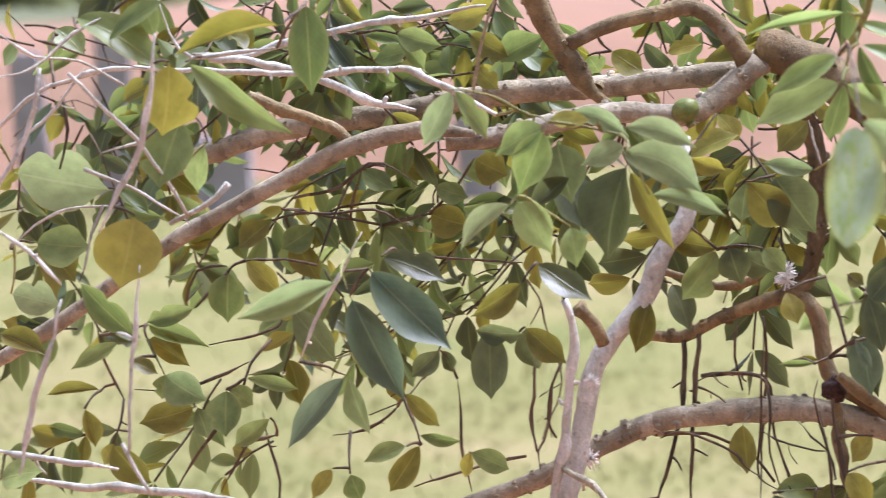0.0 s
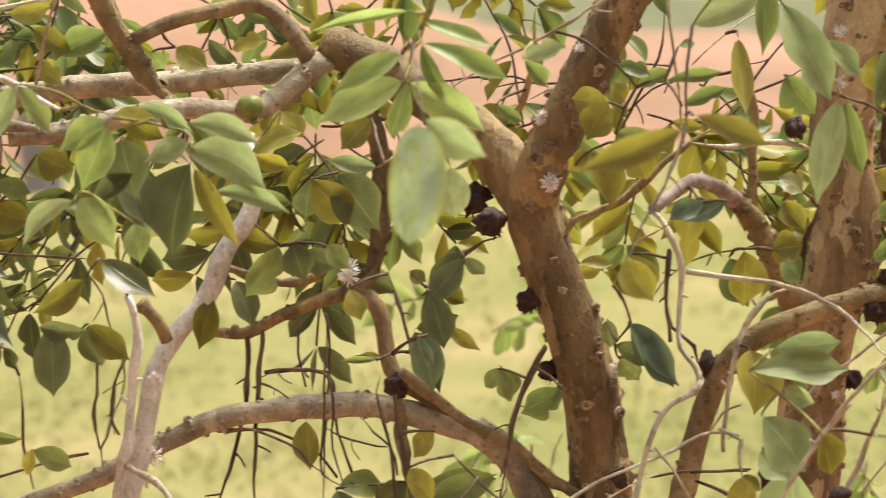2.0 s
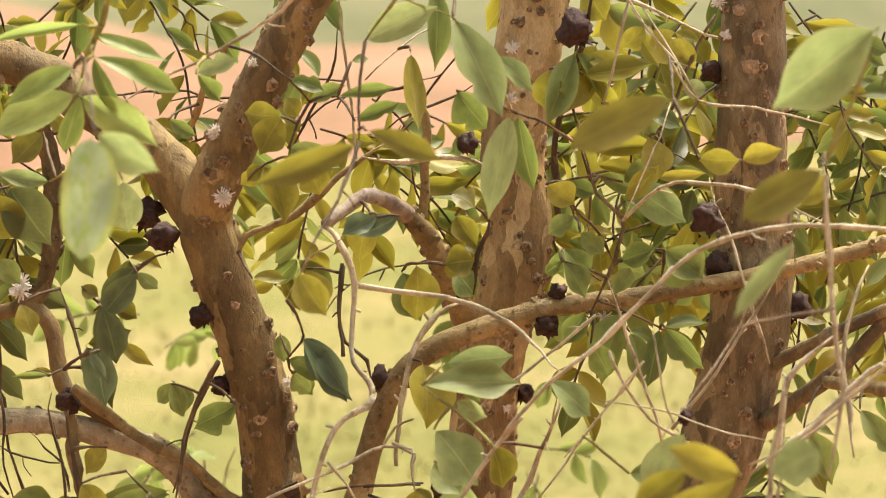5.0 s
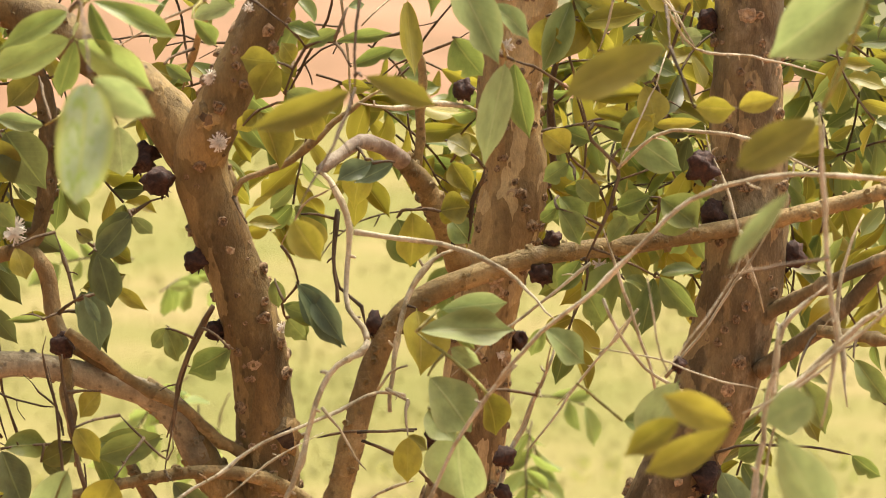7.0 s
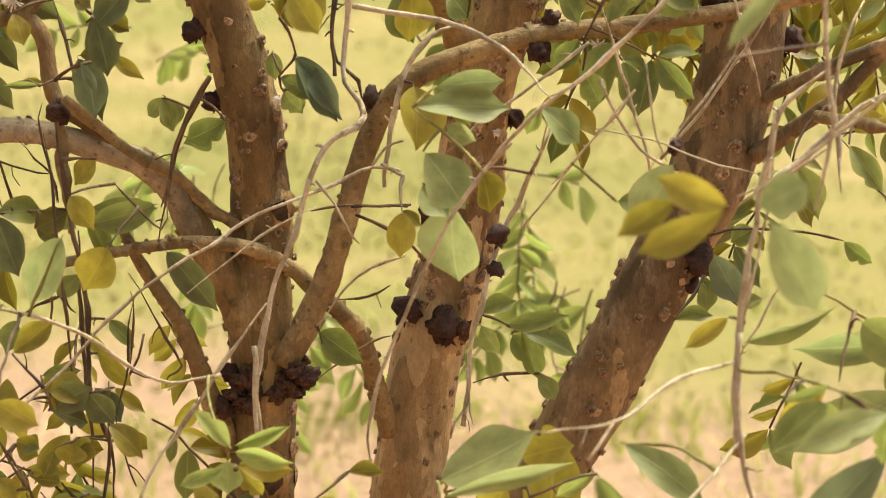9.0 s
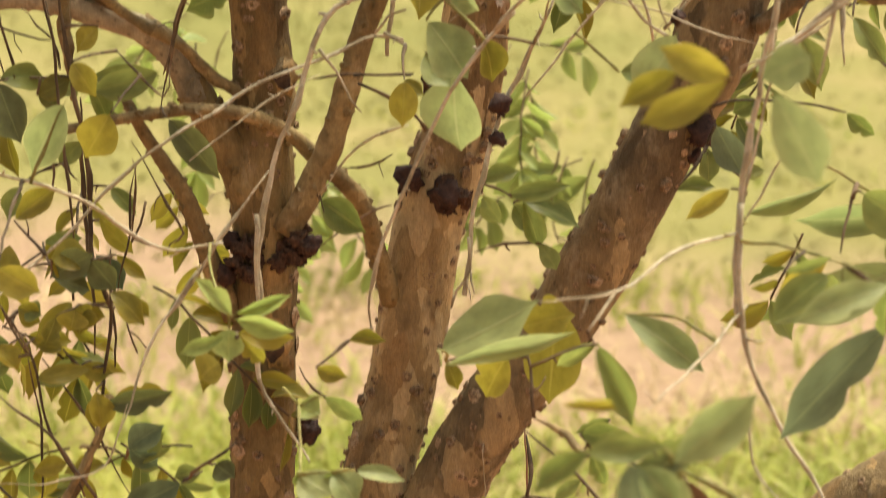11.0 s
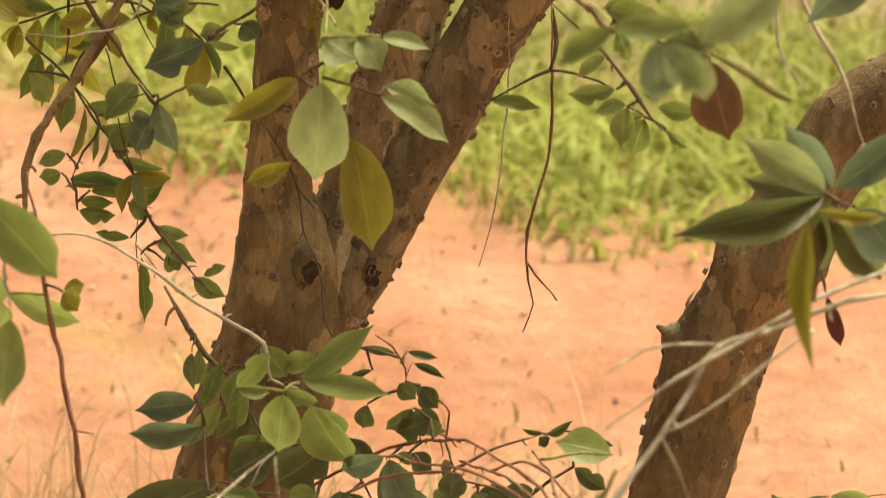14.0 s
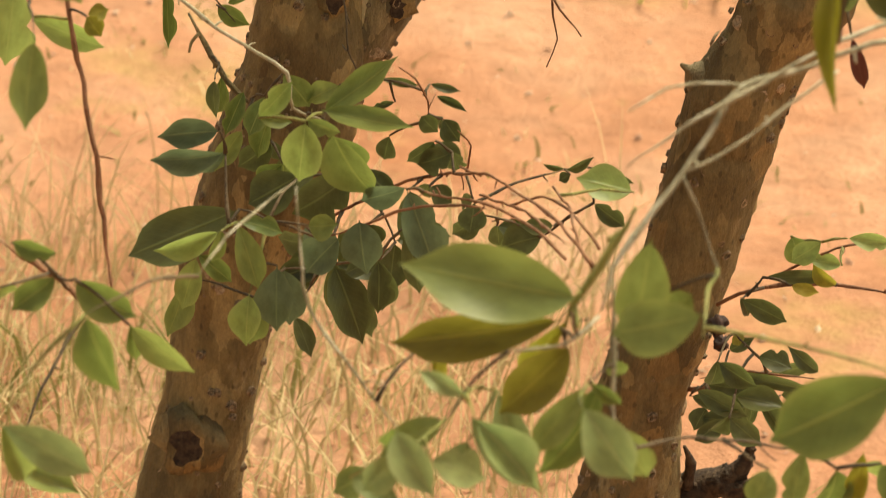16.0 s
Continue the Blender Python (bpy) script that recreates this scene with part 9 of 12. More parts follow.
twig = limb(tree, "twig", [(-0.182, -0.180, 0.960), (-0.180, -0.165, 0.961), (-0.179, -0.148, 0.959)], 0.0014, 0.0008, "dark")
leaves(twig, "olive", [(-0.179, -0.148, 0.959, -0.156, -0.154, 0.950, 0.013)])
twig = limb(tree, "twig", [(-0.142, -0.162, 0.990), (-0.150, -0.166, 0.987), (-0.159, -0.170, 0.982)], 0.0014, 0.0008, "dark")
leaves(twig, "olive", [(-0.159, -0.170, 0.982, -0.167, -0.179, 0.962, 0.016), (-0.144, -0.174, 0.989, -0.148, -0.178, 0.972, 0.026), (-0.144, -0.170, 0.989, -0.133, -0.160, 0.981, 0.017)])
twig = limb(tree, "twig", [(-0.179, -0.180, 0.954), (-0.188, -0.171, 0.951), (-0.195, -0.165, 0.945)], 0.0014, 0.0008, "dark")
leaves(twig, "green", [(-0.195, -0.165, 0.945, -0.217, -0.169, 0.937, 0.018)])
twig = limb(tree, "twig", [(-0.124, -0.160, 0.927), (-0.126, -0.171, 0.928), (-0.128, -0.180, 0.926)], 0.0014, 0.0008, "dark", False)
leaves(twig, "olive", [(-0.128, -0.180, 0.926, -0.123, -0.186, 0.895, 0.020)])
twig = limb(tree, "twig", [(-0.158, -0.135, 1.013), (-0.161, -0.152, 1.015), (-0.163, -0.166, 1.012)], 0.0014, 0.0008, "dark")
leaves(twig, "dark", [(-0.163, -0.166, 1.012, -0.130, -0.180, 1.034, 0.025), (-0.163, -0.162, 1.012, -0.134, -0.145, 0.998, 0.017)])
twig = limb(tree, "twig", [(-0.117, -0.160, 1.027), (-0.124, -0.169, 1.029), (-0.131, -0.177, 1.029)], 0.0014, 0.0008, "dark")
leaves(twig, "dark", [(-0.131, -0.177, 1.029, -0.111, -0.177, 1.006, 0.023), (-0.131, -0.173, 1.029, -0.142, -0.170, 1.016, 0.010)])
twig = limb(tree, "twig", [(0.038, -0.380, 0.969), (0.041, -0.417, 0.942), (0.041, -0.457, 0.912)], 0.0014, 0.0008, "green")
leaves(twig, "pale", [(0.041, -0.457, 0.912, 0.036, -0.452, 0.826, 0.044)])
twig = limb(tree, "twig", [(0.041, -0.427, 0.934), (0.040, -0.435, 0.936), (0.040, -0.444, 0.937)], 0.0014, 0.0008, "green")
leaves(twig, "pale", [(0.040, -0.444, 0.937, 0.065, -0.456, 0.924, 0.028)])
leaves(twig, "green", [(0.040, -0.440, 0.937, 0.045, -0.430, 0.922, 0.015)])
twig = limb(tree, "twig", [(0.040, -0.444, 0.937), (0.051, -0.449, 0.940), (0.064, -0.453, 0.941)], 0.0014, 0.0008, "green")
leaves(twig, "pale", [(0.064, -0.453, 0.941, 0.083, -0.464, 0.923, 0.024)])
leaves(twig, "green", [(0.064, -0.449, 0.941, 0.060, -0.439, 0.925, 0.012)])
twig = limb(tree, "twig", [(0.064, -0.453, 0.941), (0.073, -0.454, 0.943), (0.080, -0.454, 0.943)], 0.0014, 0.0008, "green")
leaves(twig, "pale", [(0.080, -0.454, 0.943, 0.116, -0.455, 0.938, 0.013)])
twig = limb(tree, "twig", [(0.041, -0.447, 0.920), (0.029, -0.411, 0.903), (0.021, -0.367, 0.883)], 0.0014, 0.0008, "dark")
leaves(twig, "moss", [(0.021, -0.367, 0.883, -0.032, -0.389, 0.852, 0.021)])
twig = limb(tree, "twig", [(0.021, -0.367, 0.883), (0.042, -0.377, 0.870), (0.059, -0.391, 0.850)], 0.0014, 0.0008, "dark")
leaves(twig, "moss", [(0.059, -0.391, 0.850, 0.081, -0.391, 0.758, 0.038, -0.200, 0)])
twig = limb(tree, "twig", [(0.055, -0.387, 0.855), (0.037, -0.378, 0.840), (0.018, -0.370, 0.820)], 0.0014, 0.0008, "dark")
leaves(twig, "olive", [(0.018, -0.370, 0.820, -0.015, -0.384, 0.806, 0.015)])
twig = limb(tree, "twig", [(0.041, -0.457, 0.912), (0.059, -0.446, 0.904), (0.080, -0.435, 0.894)], 0.0014, 0.0008, "dark")
leaves(twig, "pale", [(0.080, -0.435, 0.894, 0.134, -0.429, 0.861, 0.021)])
twig = limb(tree, "twig", [(0.080, -0.435, 0.894), (0.083, -0.425, 0.896), (0.083, -0.413, 0.894)], 0.0014, 0.0008, "dark")
leaves(twig, "pale", [(0.083, -0.413, 0.894, 0.119, -0.424, 0.887, 0.017)])
twig = limb(tree, "twig", [(0.240, -0.460, 0.956), (0.257, -0.484, 0.966), (0.268, -0.513, 0.968)], 0.0014, 0.0008, "dark")
leaves(twig, "bluish", [(0.245, -0.900, 1.080, 0.248, -0.900, 1.039, 0.021)])
twig = limb(tree, "twig", [(0.265, -0.506, 0.968), (0.269, -0.503, 0.965), (0.273, -0.500, 0.961)], 0.0014, 0.0008, "dark")
leaves(twig, "pale", [(0.249, -0.900, 1.077, 0.274, -0.900, 1.053, 0.023)])
leaves(twig, "green", [(0.273, -0.496, 0.961, 0.311, -0.486, 0.958, 0.021)])
twig = limb(tree, "twig", [(0.252, -0.478, 0.964), (0.248, -0.485, 0.967), (0.242, -0.491, 0.969)], 0.0014, 0.0008, "dark")
leaves(twig, "green", [(0.223, -0.900, 1.086, 0.190, -0.900, 1.061, 0.016), (0.242, -0.487, 0.969, 0.253, -0.472, 0.938, 0.012)])
twig = limb(tree, "twig", [(0.236, -0.548, 1.067), (0.237, -0.537, 1.060), (0.241, -0.523, 1.053)], 0.0014, 0.0008, "dark")
leaves(twig, "green", [(0.224, -0.900, 1.148, 0.249, -0.900, 1.099, 0.014)])
twig = limb(tree, "twig", [(0.242, -0.491, 0.969), (0.238, -0.495, 0.977), (0.234, -0.497, 0.982)], 0.0014, 0.0008, "dark")
leaves(twig, "green", [(0.234, -0.497, 0.982, 0.265, -0.503, 0.981, 0.019)])
twig = limb(tree, "twig", [(0.294, -0.592, 0.986), (0.290, -0.605, 0.992), (0.288, -0.620, 0.996)], 0.0014, 0.0008, "green")
leaves(twig, "pale", [(0.268, -0.900, 1.077, 0.314, -0.900, 1.119, 0.027)])
twig = limb(tree, "twig", [(0.342, -0.463, 1.110), (0.377, -0.553, 1.123), (0.421, -0.653, 1.124)], 0.0014, 0.0008, "green")
leaves(twig, "pale", [(0.421, -0.653, 1.124, 0.358, -0.674, 1.108, 0.022)])
leaves(twig, "green", [(0.421, -0.649, 1.124, 0.418, -0.633, 1.084, 0.013), (0.390, -0.582, 1.115, 0.350, -0.595, 1.087, 0.023), (0.390, -0.578, 1.115, 0.395, -0.562, 1.077, 0.017)])
twig = limb(tree, "twig", [(0.399, -0.603, 1.124), (0.420, -0.588, 1.107), (0.433, -0.573, 1.081)], 0.0014, 0.0008, "dark")
leaves(twig, "bluish", [(0.433, -0.573, 1.081, 0.358, -0.573, 1.002, 0.033)])
twig = limb(tree, "twig", [(0.377, -0.553, 1.123), (0.367, -0.566, 1.120), (0.361, -0.580, 1.114)], 0.0014, 0.0008, "dark")
leaves(twig, "green", [(0.361, -0.580, 1.114, 0.389, -0.591, 1.127, 0.008)])
twig = limb(tree, "twig", [(0.294, -0.592, 0.986), (0.282, -0.582, 0.987), (0.272, -0.574, 0.986)], 0.0014, 0.0008, "dark")
leaves(twig, "green", [(0.272, -0.574, 0.986, 0.246, -0.570, 1.003, 0.022)])
twig = limb(tree, "twig", [(0.282, -0.582, 0.987), (0.280, -0.585, 0.994), (0.278, -0.588, 0.998)], 0.0014, 0.0008, "dark", False)
leaves(twig, "green", [(0.278, -0.588, 0.998, 0.308, -0.591, 1.000, 0.015)])
twig = limb(tree, "twig", [(0.273, -0.500, 0.961), (0.290, -0.496, 0.958), (0.306, -0.492, 0.951)], 0.0014, 0.0008, "dark")
leaves(twig, "brown", [(0.306, -0.492, 0.951, 0.324, -0.494, 0.891, 0.036)])
twig = limb(tree, "twig", [(0.258, -0.352, 0.889), (0.255, -0.349, 0.885), (0.251, -0.345, 0.880)], 0.0014, 0.0008, "dark", False)
leaves(twig, "green", [(0.251, -0.345, 0.880, 0.217, -0.360, 0.878, 0.015)])
twig = limb(tree, "twig", [(0.268, -0.358, 0.877), (0.265, -0.351, 0.873), (0.260, -0.344, 0.867)], 0.0014, 0.0008, "dark", False)
leaves(twig, "green", [(0.260, -0.344, 0.867, 0.257, -0.344, 0.836, 0.019), (0.260, -0.340, 0.867, 0.236, -0.334, 0.859, 0.013)])
twig = limb(tree, "twig", [(0.260, -0.344, 0.867), (0.268, -0.336, 0.862), (0.274, -0.330, 0.855)], 0.0014, 0.0008, "dark")
leaves(twig, "green", [(0.274, -0.330, 0.855, 0.267, -0.326, 0.820, 0.019), (0.274, -0.326, 0.855, 0.252, -0.320, 0.850, 0.010), (0.282, -0.329, 0.863, 0.311, -0.334, 0.860, 0.015)])
twig = limb(tree, "twig", [(0.274, -0.330, 0.855), (0.283, -0.326, 0.850), (0.291, -0.323, 0.844)], 0.0014, 0.0008, "dark")
leaves(twig, "green", [(0.291, -0.323, 0.844, 0.308, -0.325, 0.830, 0.007)])
twig = limb(tree, "twig", [(0.233, -0.342, 0.913), (0.247, -0.347, 0.933), (0.262, -0.348, 0.952)], 0.0014, 0.0008, "dark")
leaves(twig, "green", [(0.262, -0.348, 0.952, 0.237, -0.360, 0.944, 0.011)])
twig = limb(tree, "twig", [(0.244, -0.347, 0.903), (0.243, -0.333, 0.902), (0.243, -0.320, 0.898)], 0.0014, 0.0008, "dark")
leaves(twig, "green", [(0.243, -0.320, 0.898, 0.221, -0.319, 0.880, 0.011)])
twig = limb(tree, "twig", [(0.415, -0.504, 0.898), (0.403, -0.544, 0.897), (0.385, -0.586, 0.888)], 0.0014, 0.0008, "dark")
leaves(twig, "dark", [(0.385, -0.586, 0.888, 0.287, -0.629, 0.867, 0.026), (0.385, -0.582, 0.888, 0.374, -0.544, 0.813, 0.017), (0.385, -0.582, 0.886, 0.329, -0.580, 0.895, 0.027), (0.386, -0.573, 0.879, 0.430, -0.564, 0.816, 0.026), (0.386, -0.569, 0.879, 0.376, -0.555, 0.816, 0.020)])
leaves(twig, "bluish", [(0.389, -0.576, 0.887, 0.353, -0.572, 0.933, 0.023)])
twig = limb(tree, "twig", [(0.385, -0.586, 0.888), (0.382, -0.597, 0.892), (0.382, -0.609, 0.896)], 0.0014, 0.0008, "dark")
leaves(twig, "pale", [(0.382, -0.609, 0.896, 0.319, -0.625, 0.939, 0.027)])
leaves(twig, "bluish", [(0.386, -0.602, 0.897, 0.439, -0.605, 0.943, 0.026)])
twig = limb(tree, "twig", [(0.383, -0.591, 0.890), (0.391, -0.600, 0.889), (0.401, -0.606, 0.887)], 0.0014, 0.0008, "dark")
leaves(twig, "bluish", [(0.401, -0.606, 0.887, 0.435, -0.621, 0.854, 0.034)])
twig = limb(tree, "twig", [(-0.052, -0.220, 0.871), (-0.055, -0.200, 0.863), (-0.062, -0.178, 0.852)], 0.0014, 0.0008, "dark")
leaves(twig, "bluish", [(-0.062, -0.178, 0.852, -0.112, -0.183, 0.828, 0.029)])
twig = limb(tree, "twig", [(-0.100, -0.220, 0.817), (-0.098, -0.206, 0.813), (-0.099, -0.190, 0.804)], 0.0014, 0.0008, "dark")
leaves(twig, "bluish", [(-0.099, -0.190, 0.804, -0.084, -0.188, 0.760, 0.023)])
twig = limb(tree, "twig", [(-0.099, -0.190, 0.804), (-0.102, -0.187, 0.796), (-0.104, -0.185, 0.788)], 0.0014, 0.0008, "dark")
leaves(twig, "bluish", [(-0.104, -0.185, 0.788, -0.118, -0.187, 0.759, 0.023), (-0.104, -0.181, 0.788, -0.122, -0.177, 0.785, 0.013)])
twig = limb(tree, "twig", [(-0.107, -0.168, 0.868), (-0.105, -0.175, 0.874), (-0.104, -0.181, 0.879)], 0.0014, 0.0008, "dark")
leaves(twig, "bluish", [(-0.104, -0.181, 0.879, -0.077, -0.182, 0.899, 0.023), (-0.104, -0.177, 0.879, -0.082, -0.170, 0.860, 0.018)])
twig = limb(tree, "twig", [(-0.100, -0.189, 0.800), (-0.109, -0.180, 0.807), (-0.116, -0.170, 0.811)], 0.0014, 0.0008, "dark")
leaves(twig, "green", [(-0.116, -0.170, 0.811, -0.143, -0.185, 0.788, 0.025)])
twig = limb(tree, "twig", [(-0.163, -0.180, 0.742), (-0.167, -0.169, 0.744), (-0.174, -0.157, 0.746)], 0.0014, 0.0008, "dark")
leaves(twig, "green", [(-0.174, -0.157, 0.746, -0.198, -0.155, 0.736, 0.014)])
twig = limb(tree, "twig", [(-0.116, -0.167, 0.725), (-0.120, -0.155, 0.725), (-0.126, -0.140, 0.720)], 0.0014, 0.0008, "dark")
leaves(twig, "green", [(-0.126, -0.140, 0.720, -0.175, -0.157, 0.719, 0.012)])
twig = limb(tree, "twig", [(-0.167, -0.180, 0.733), (-0.164, -0.170, 0.717), (-0.164, -0.164, 0.701)], 0.0014, 0.0008, "dark")
leaves(twig, "green", [(-0.164, -0.164, 0.701, -0.134, -0.160, 0.696, 0.015)])
twig = limb(tree, "twig", [(-0.105, -0.171, 0.701), (-0.108, -0.167, 0.698), (-0.110, -0.162, 0.695)], 0.0014, 0.0008, "dark", False)
leaves(twig, "green", [(-0.110, -0.162, 0.695, -0.123, -0.170, 0.712, 0.014)])
twig = limb(tree, "twig", [(-0.099, -0.190, 0.804), (-0.087, -0.175, 0.808), (-0.079, -0.162, 0.809)], 0.0014, 0.0008, "dark")
leaves(twig, "green", [(-0.079, -0.162, 0.809, -0.046, -0.178, 0.800, 0.016)])
twig = limb(tree, "twig", [(-0.124, -0.158, 0.941), (-0.128, -0.165, 0.942), (-0.131, -0.172, 0.942)], 0.0014, 0.0008, "dark", False)
leaves(twig, "olive", [(-0.131, -0.172, 0.942, -0.175, -0.184, 0.936, 0.016)])
twig = limb(tree, "twig", [(-0.060, -0.183, 0.855), (-0.053, -0.176, 0.857), (-0.047, -0.168, 0.858)], 0.0014, 0.0008, "dark")
leaves(twig, "green", [(-0.047, -0.168, 0.858, -0.070, -0.167, 0.852, 0.016)])
twig = limb(tree, "twig", [(-0.165, -0.173, 0.721), (-0.172, -0.157, 0.723), (-0.180, -0.141, 0.724)], 0.0014, 0.0008, "dark")
leaves(twig, "green", [(-0.180, -0.141, 0.724, -0.198, -0.144, 0.719, 0.014), (-0.173, -0.160, 0.726, -0.124, -0.156, 0.720, 0.012)])
twig = limb(tree, "twig", [(-0.093, -0.174, 0.684), (-0.097, -0.170, 0.681), (-0.101, -0.167, 0.678)], 0.0014, 0.0008, "dark", False)
leaves(twig, "green", [(-0.101, -0.167, 0.678, -0.068, -0.179, 0.669, 0.014)])
twig = limb(tree, "twig", [(-0.164, -0.167, 0.709), (-0.161, -0.157, 0.710), (-0.157, -0.144, 0.711)], 0.0014, 0.0008, "dark")
leaves(twig, "green", [(-0.157, -0.144, 0.711, -0.126, -0.143, 0.707, 0.012), (-0.165, -0.147, 0.703, -0.137, -0.153, 0.704, 0.012)])
twig = limb(tree, "twig", [(-0.126, -0.164, 0.752), (-0.132, -0.162, 0.751), (-0.137, -0.159, 0.750)], 0.0014, 0.0008, "dark", False)
leaves(twig, "green", [(-0.137, -0.159, 0.750, -0.128, -0.161, 0.770, 0.018), (-0.137, -0.155, 0.750, -0.124, -0.151, 0.747, 0.011)])
twig = limb(tree, "twig", [(-0.195, -0.180, 0.982), (-0.188, -0.177, 0.986), (-0.183, -0.175, 0.988)], 0.0014, 0.0008, "dark", False)
leaves(twig, "green", [(-0.183, -0.175, 0.988, -0.170, -0.179, 0.985, 0.018)])
twig = limb(tree, "twig", [(-0.143, -0.159, 0.939), (-0.149, -0.165, 0.949), (-0.154, -0.170, 0.956)], 0.0014, 0.0008, "dark")
leaves(twig, "olive", [(-0.154, -0.170, 0.956, -0.175, -0.171, 0.960, 0.013)])
twig = limb(tree, "twig", [(-0.168, -0.123, 1.013), (-0.178, -0.133, 1.015), (-0.187, -0.144, 1.012)], 0.0014, 0.0008, "dark")
leaves(twig, "olive", [(-0.187, -0.144, 1.012, -0.218, -0.141, 1.015, 0.031)])
twig = limb(tree, "twig", [(-0.193, -0.166, 0.946), (-0.200, -0.167, 0.953), (-0.206, -0.169, 0.959)], 0.0014, 0.0008, "dark")
leaves(twig, "olive", [(-0.206, -0.169, 0.959, -0.188, -0.176, 0.941, 0.018), (-0.206, -0.165, 0.959, -0.207, -0.154, 0.938, 0.013)])
twig = limb(tree, "twig", [(-0.171, -0.180, 0.817), (-0.187, -0.178, 0.819), (-0.202, -0.177, 0.819)], 0.0014, 0.0008, "dark")
leaves(twig, "green", [(-0.202, -0.177, 0.819, -0.185, -0.172, 0.791, 0.018)])
twig = limb(tree, "twig", [(-0.040, -0.220, 0.880), (-0.037, -0.208, 0.876), (-0.035, -0.196, 0.872)], 0.0014, 0.0008, "dark")
leaves(twig, "dark", [(-0.035, -0.196, 0.872, -0.020, -0.204, 0.864, 0.020)])
twig = limb(tree, "twig", [(-0.120, -0.161, 0.913), (-0.121, -0.169, 0.914), (-0.122, -0.178, 0.914)], 0.0014, 0.0008, "dark", False)
leaves(twig, "dark", [(-0.122, -0.178, 0.914, -0.068, -0.196, 0.929, 0.020)])
twig = limb(tree, "twig", [(-0.162, -0.162, 1.013), (-0.162, -0.168, 1.022), (-0.162, -0.173, 1.028)], 0.0014, 0.0008, "dark")
leaves(twig, "olive", [(-0.162, -0.173, 1.028, -0.131, -0.171, 1.033, 0.026), (-0.162, -0.169, 1.028, -0.145, -0.162, 1.012, 0.016)])
twig = limb(tree, "twig", [(0.016, -0.331, 0.629), (0.024, -0.352, 0.639), (0.028, -0.370, 0.646)], 0.0014, 0.0008, "dark")
leaves(twig, "green", [(0.028, -0.370, 0.646, 0.084, -0.365, 0.693, 0.022), (0.028, -0.366, 0.646, 0.075, -0.359, 0.643, 0.012), (0.028, -0.375, 0.651, 0.101, -0.404, 0.651, 0.019)])
twig = limb(tree, "twig", [(0.026, -0.361, 0.643), (0.031, -0.364, 0.637), (0.037, -0.366, 0.629)], 0.0014, 0.0008, "dark")
leaves(twig, "green", [(0.037, -0.366, 0.629, 0.068, -0.363, 0.573, 0.033)])
twig = limb(tree, "twig", [(0.027, -0.328, 0.525), (-0.002, -0.358, 0.549), (-0.030, -0.391, 0.561)], 0.0014, 0.0008, "dark")
leaves(twig, "green", [(-0.030, -0.391, 0.561, -0.011, -0.399, 0.510, 0.022), (-0.030, -0.387, 0.561, 0.006, -0.377, 0.549, 0.015)])
twig = limb(tree, "twig", [(-0.002, -0.358, 0.549), (0.010, -0.375, 0.556), (0.023, -0.390, 0.562)], 0.0014, 0.0008, "dark")
leaves(twig, "green", [(0.023, -0.390, 0.562, 0.045, -0.394, 0.566, 0.021)])
twig = limb(tree, "twig", [(0.028, -0.370, 0.646), (0.022, -0.396, 0.655), (0.019, -0.422, 0.660)], 0.0014, 0.0008, "green")
leaves(twig, "young", [(0.019, -0.422, 0.660, 0.015, -0.420, 0.608, 0.032)])
leaves(twig, "green", [(0.019, -0.418, 0.660, 0.045, -0.414, 0.649, 0.014)])
twig = limb(tree, "twig", [(-0.030, -0.391, 0.561), (-0.035, -0.404, 0.564), (-0.040, -0.418, 0.565)], 0.0014, 0.0008, "green")
leaves(twig, "young", [(-0.040, -0.418, 0.565, -0.091, -0.420, 0.542, 0.019)])
leaves(twig, "green", [(-0.040, -0.414, 0.565, -0.046, -0.410, 0.533, 0.011)])
twig = limb(tree, "twig", [(-0.009, -0.366, 0.552), (-0.013, -0.380, 0.532), (-0.018, -0.400, 0.507)], 0.0014, 0.0008, "green")
leaves(twig, "young", [(-0.018, -0.400, 0.507, -0.020, -0.413, 0.468, 0.027)])
twig = limb(tree, "twig", [(-0.154, -0.429, 0.729), (-0.169, -0.420, 0.726), (-0.187, -0.410, 0.721)], 0.0014, 0.0008, "green")
leaves(twig, "young", [(-0.187, -0.410, 0.721, -0.130, -0.432, 0.709, 0.022)])
twig = limb(tree, "twig", [(-0.188, -0.372, 0.750), (-0.191, -0.391, 0.751), (-0.198, -0.412, 0.747)], 0.0014, 0.0008, "green")
leaves(twig, "young", [(-0.198, -0.412, 0.747, -0.203, -0.416, 0.681, 0.034)])
twig = limb(tree, "twig", [(0.209, -0.438, 0.623), (0.239, -0.425, 0.625), (0.264, -0.408, 0.617)], 0.0014, 0.0008, "green")
leaves(twig, "young", [(0.264, -0.408, 0.617, 0.220, -0.407, 0.623, 0.026)])
twig = limb(tree, "twig", [(0.019, -0.422, 0.660), (0.002, -0.424, 0.662), (-0.016, -0.425, 0.661)], 0.0014, 0.0008, "green")
leaves(twig, "young", [(-0.016, -0.425, 0.661, 0.009, -0.424, 0.689, 0.017)])
leaves(twig, "green", [(-0.016, -0.421, 0.661, 0.010, -0.416, 0.655, 0.011)])
twig = limb(tree, "twig", [(-0.035, -0.404, 0.564), (-0.040, -0.386, 0.585), (-0.043, -0.368, 0.607)], 0.0014, 0.0008, "dark")
leaves(twig, "bluish", [(-0.043, -0.368, 0.607, -0.099, -0.375, 0.597, 0.020), (-0.043, -0.364, 0.607, -0.063, -0.357, 0.581, 0.010)])
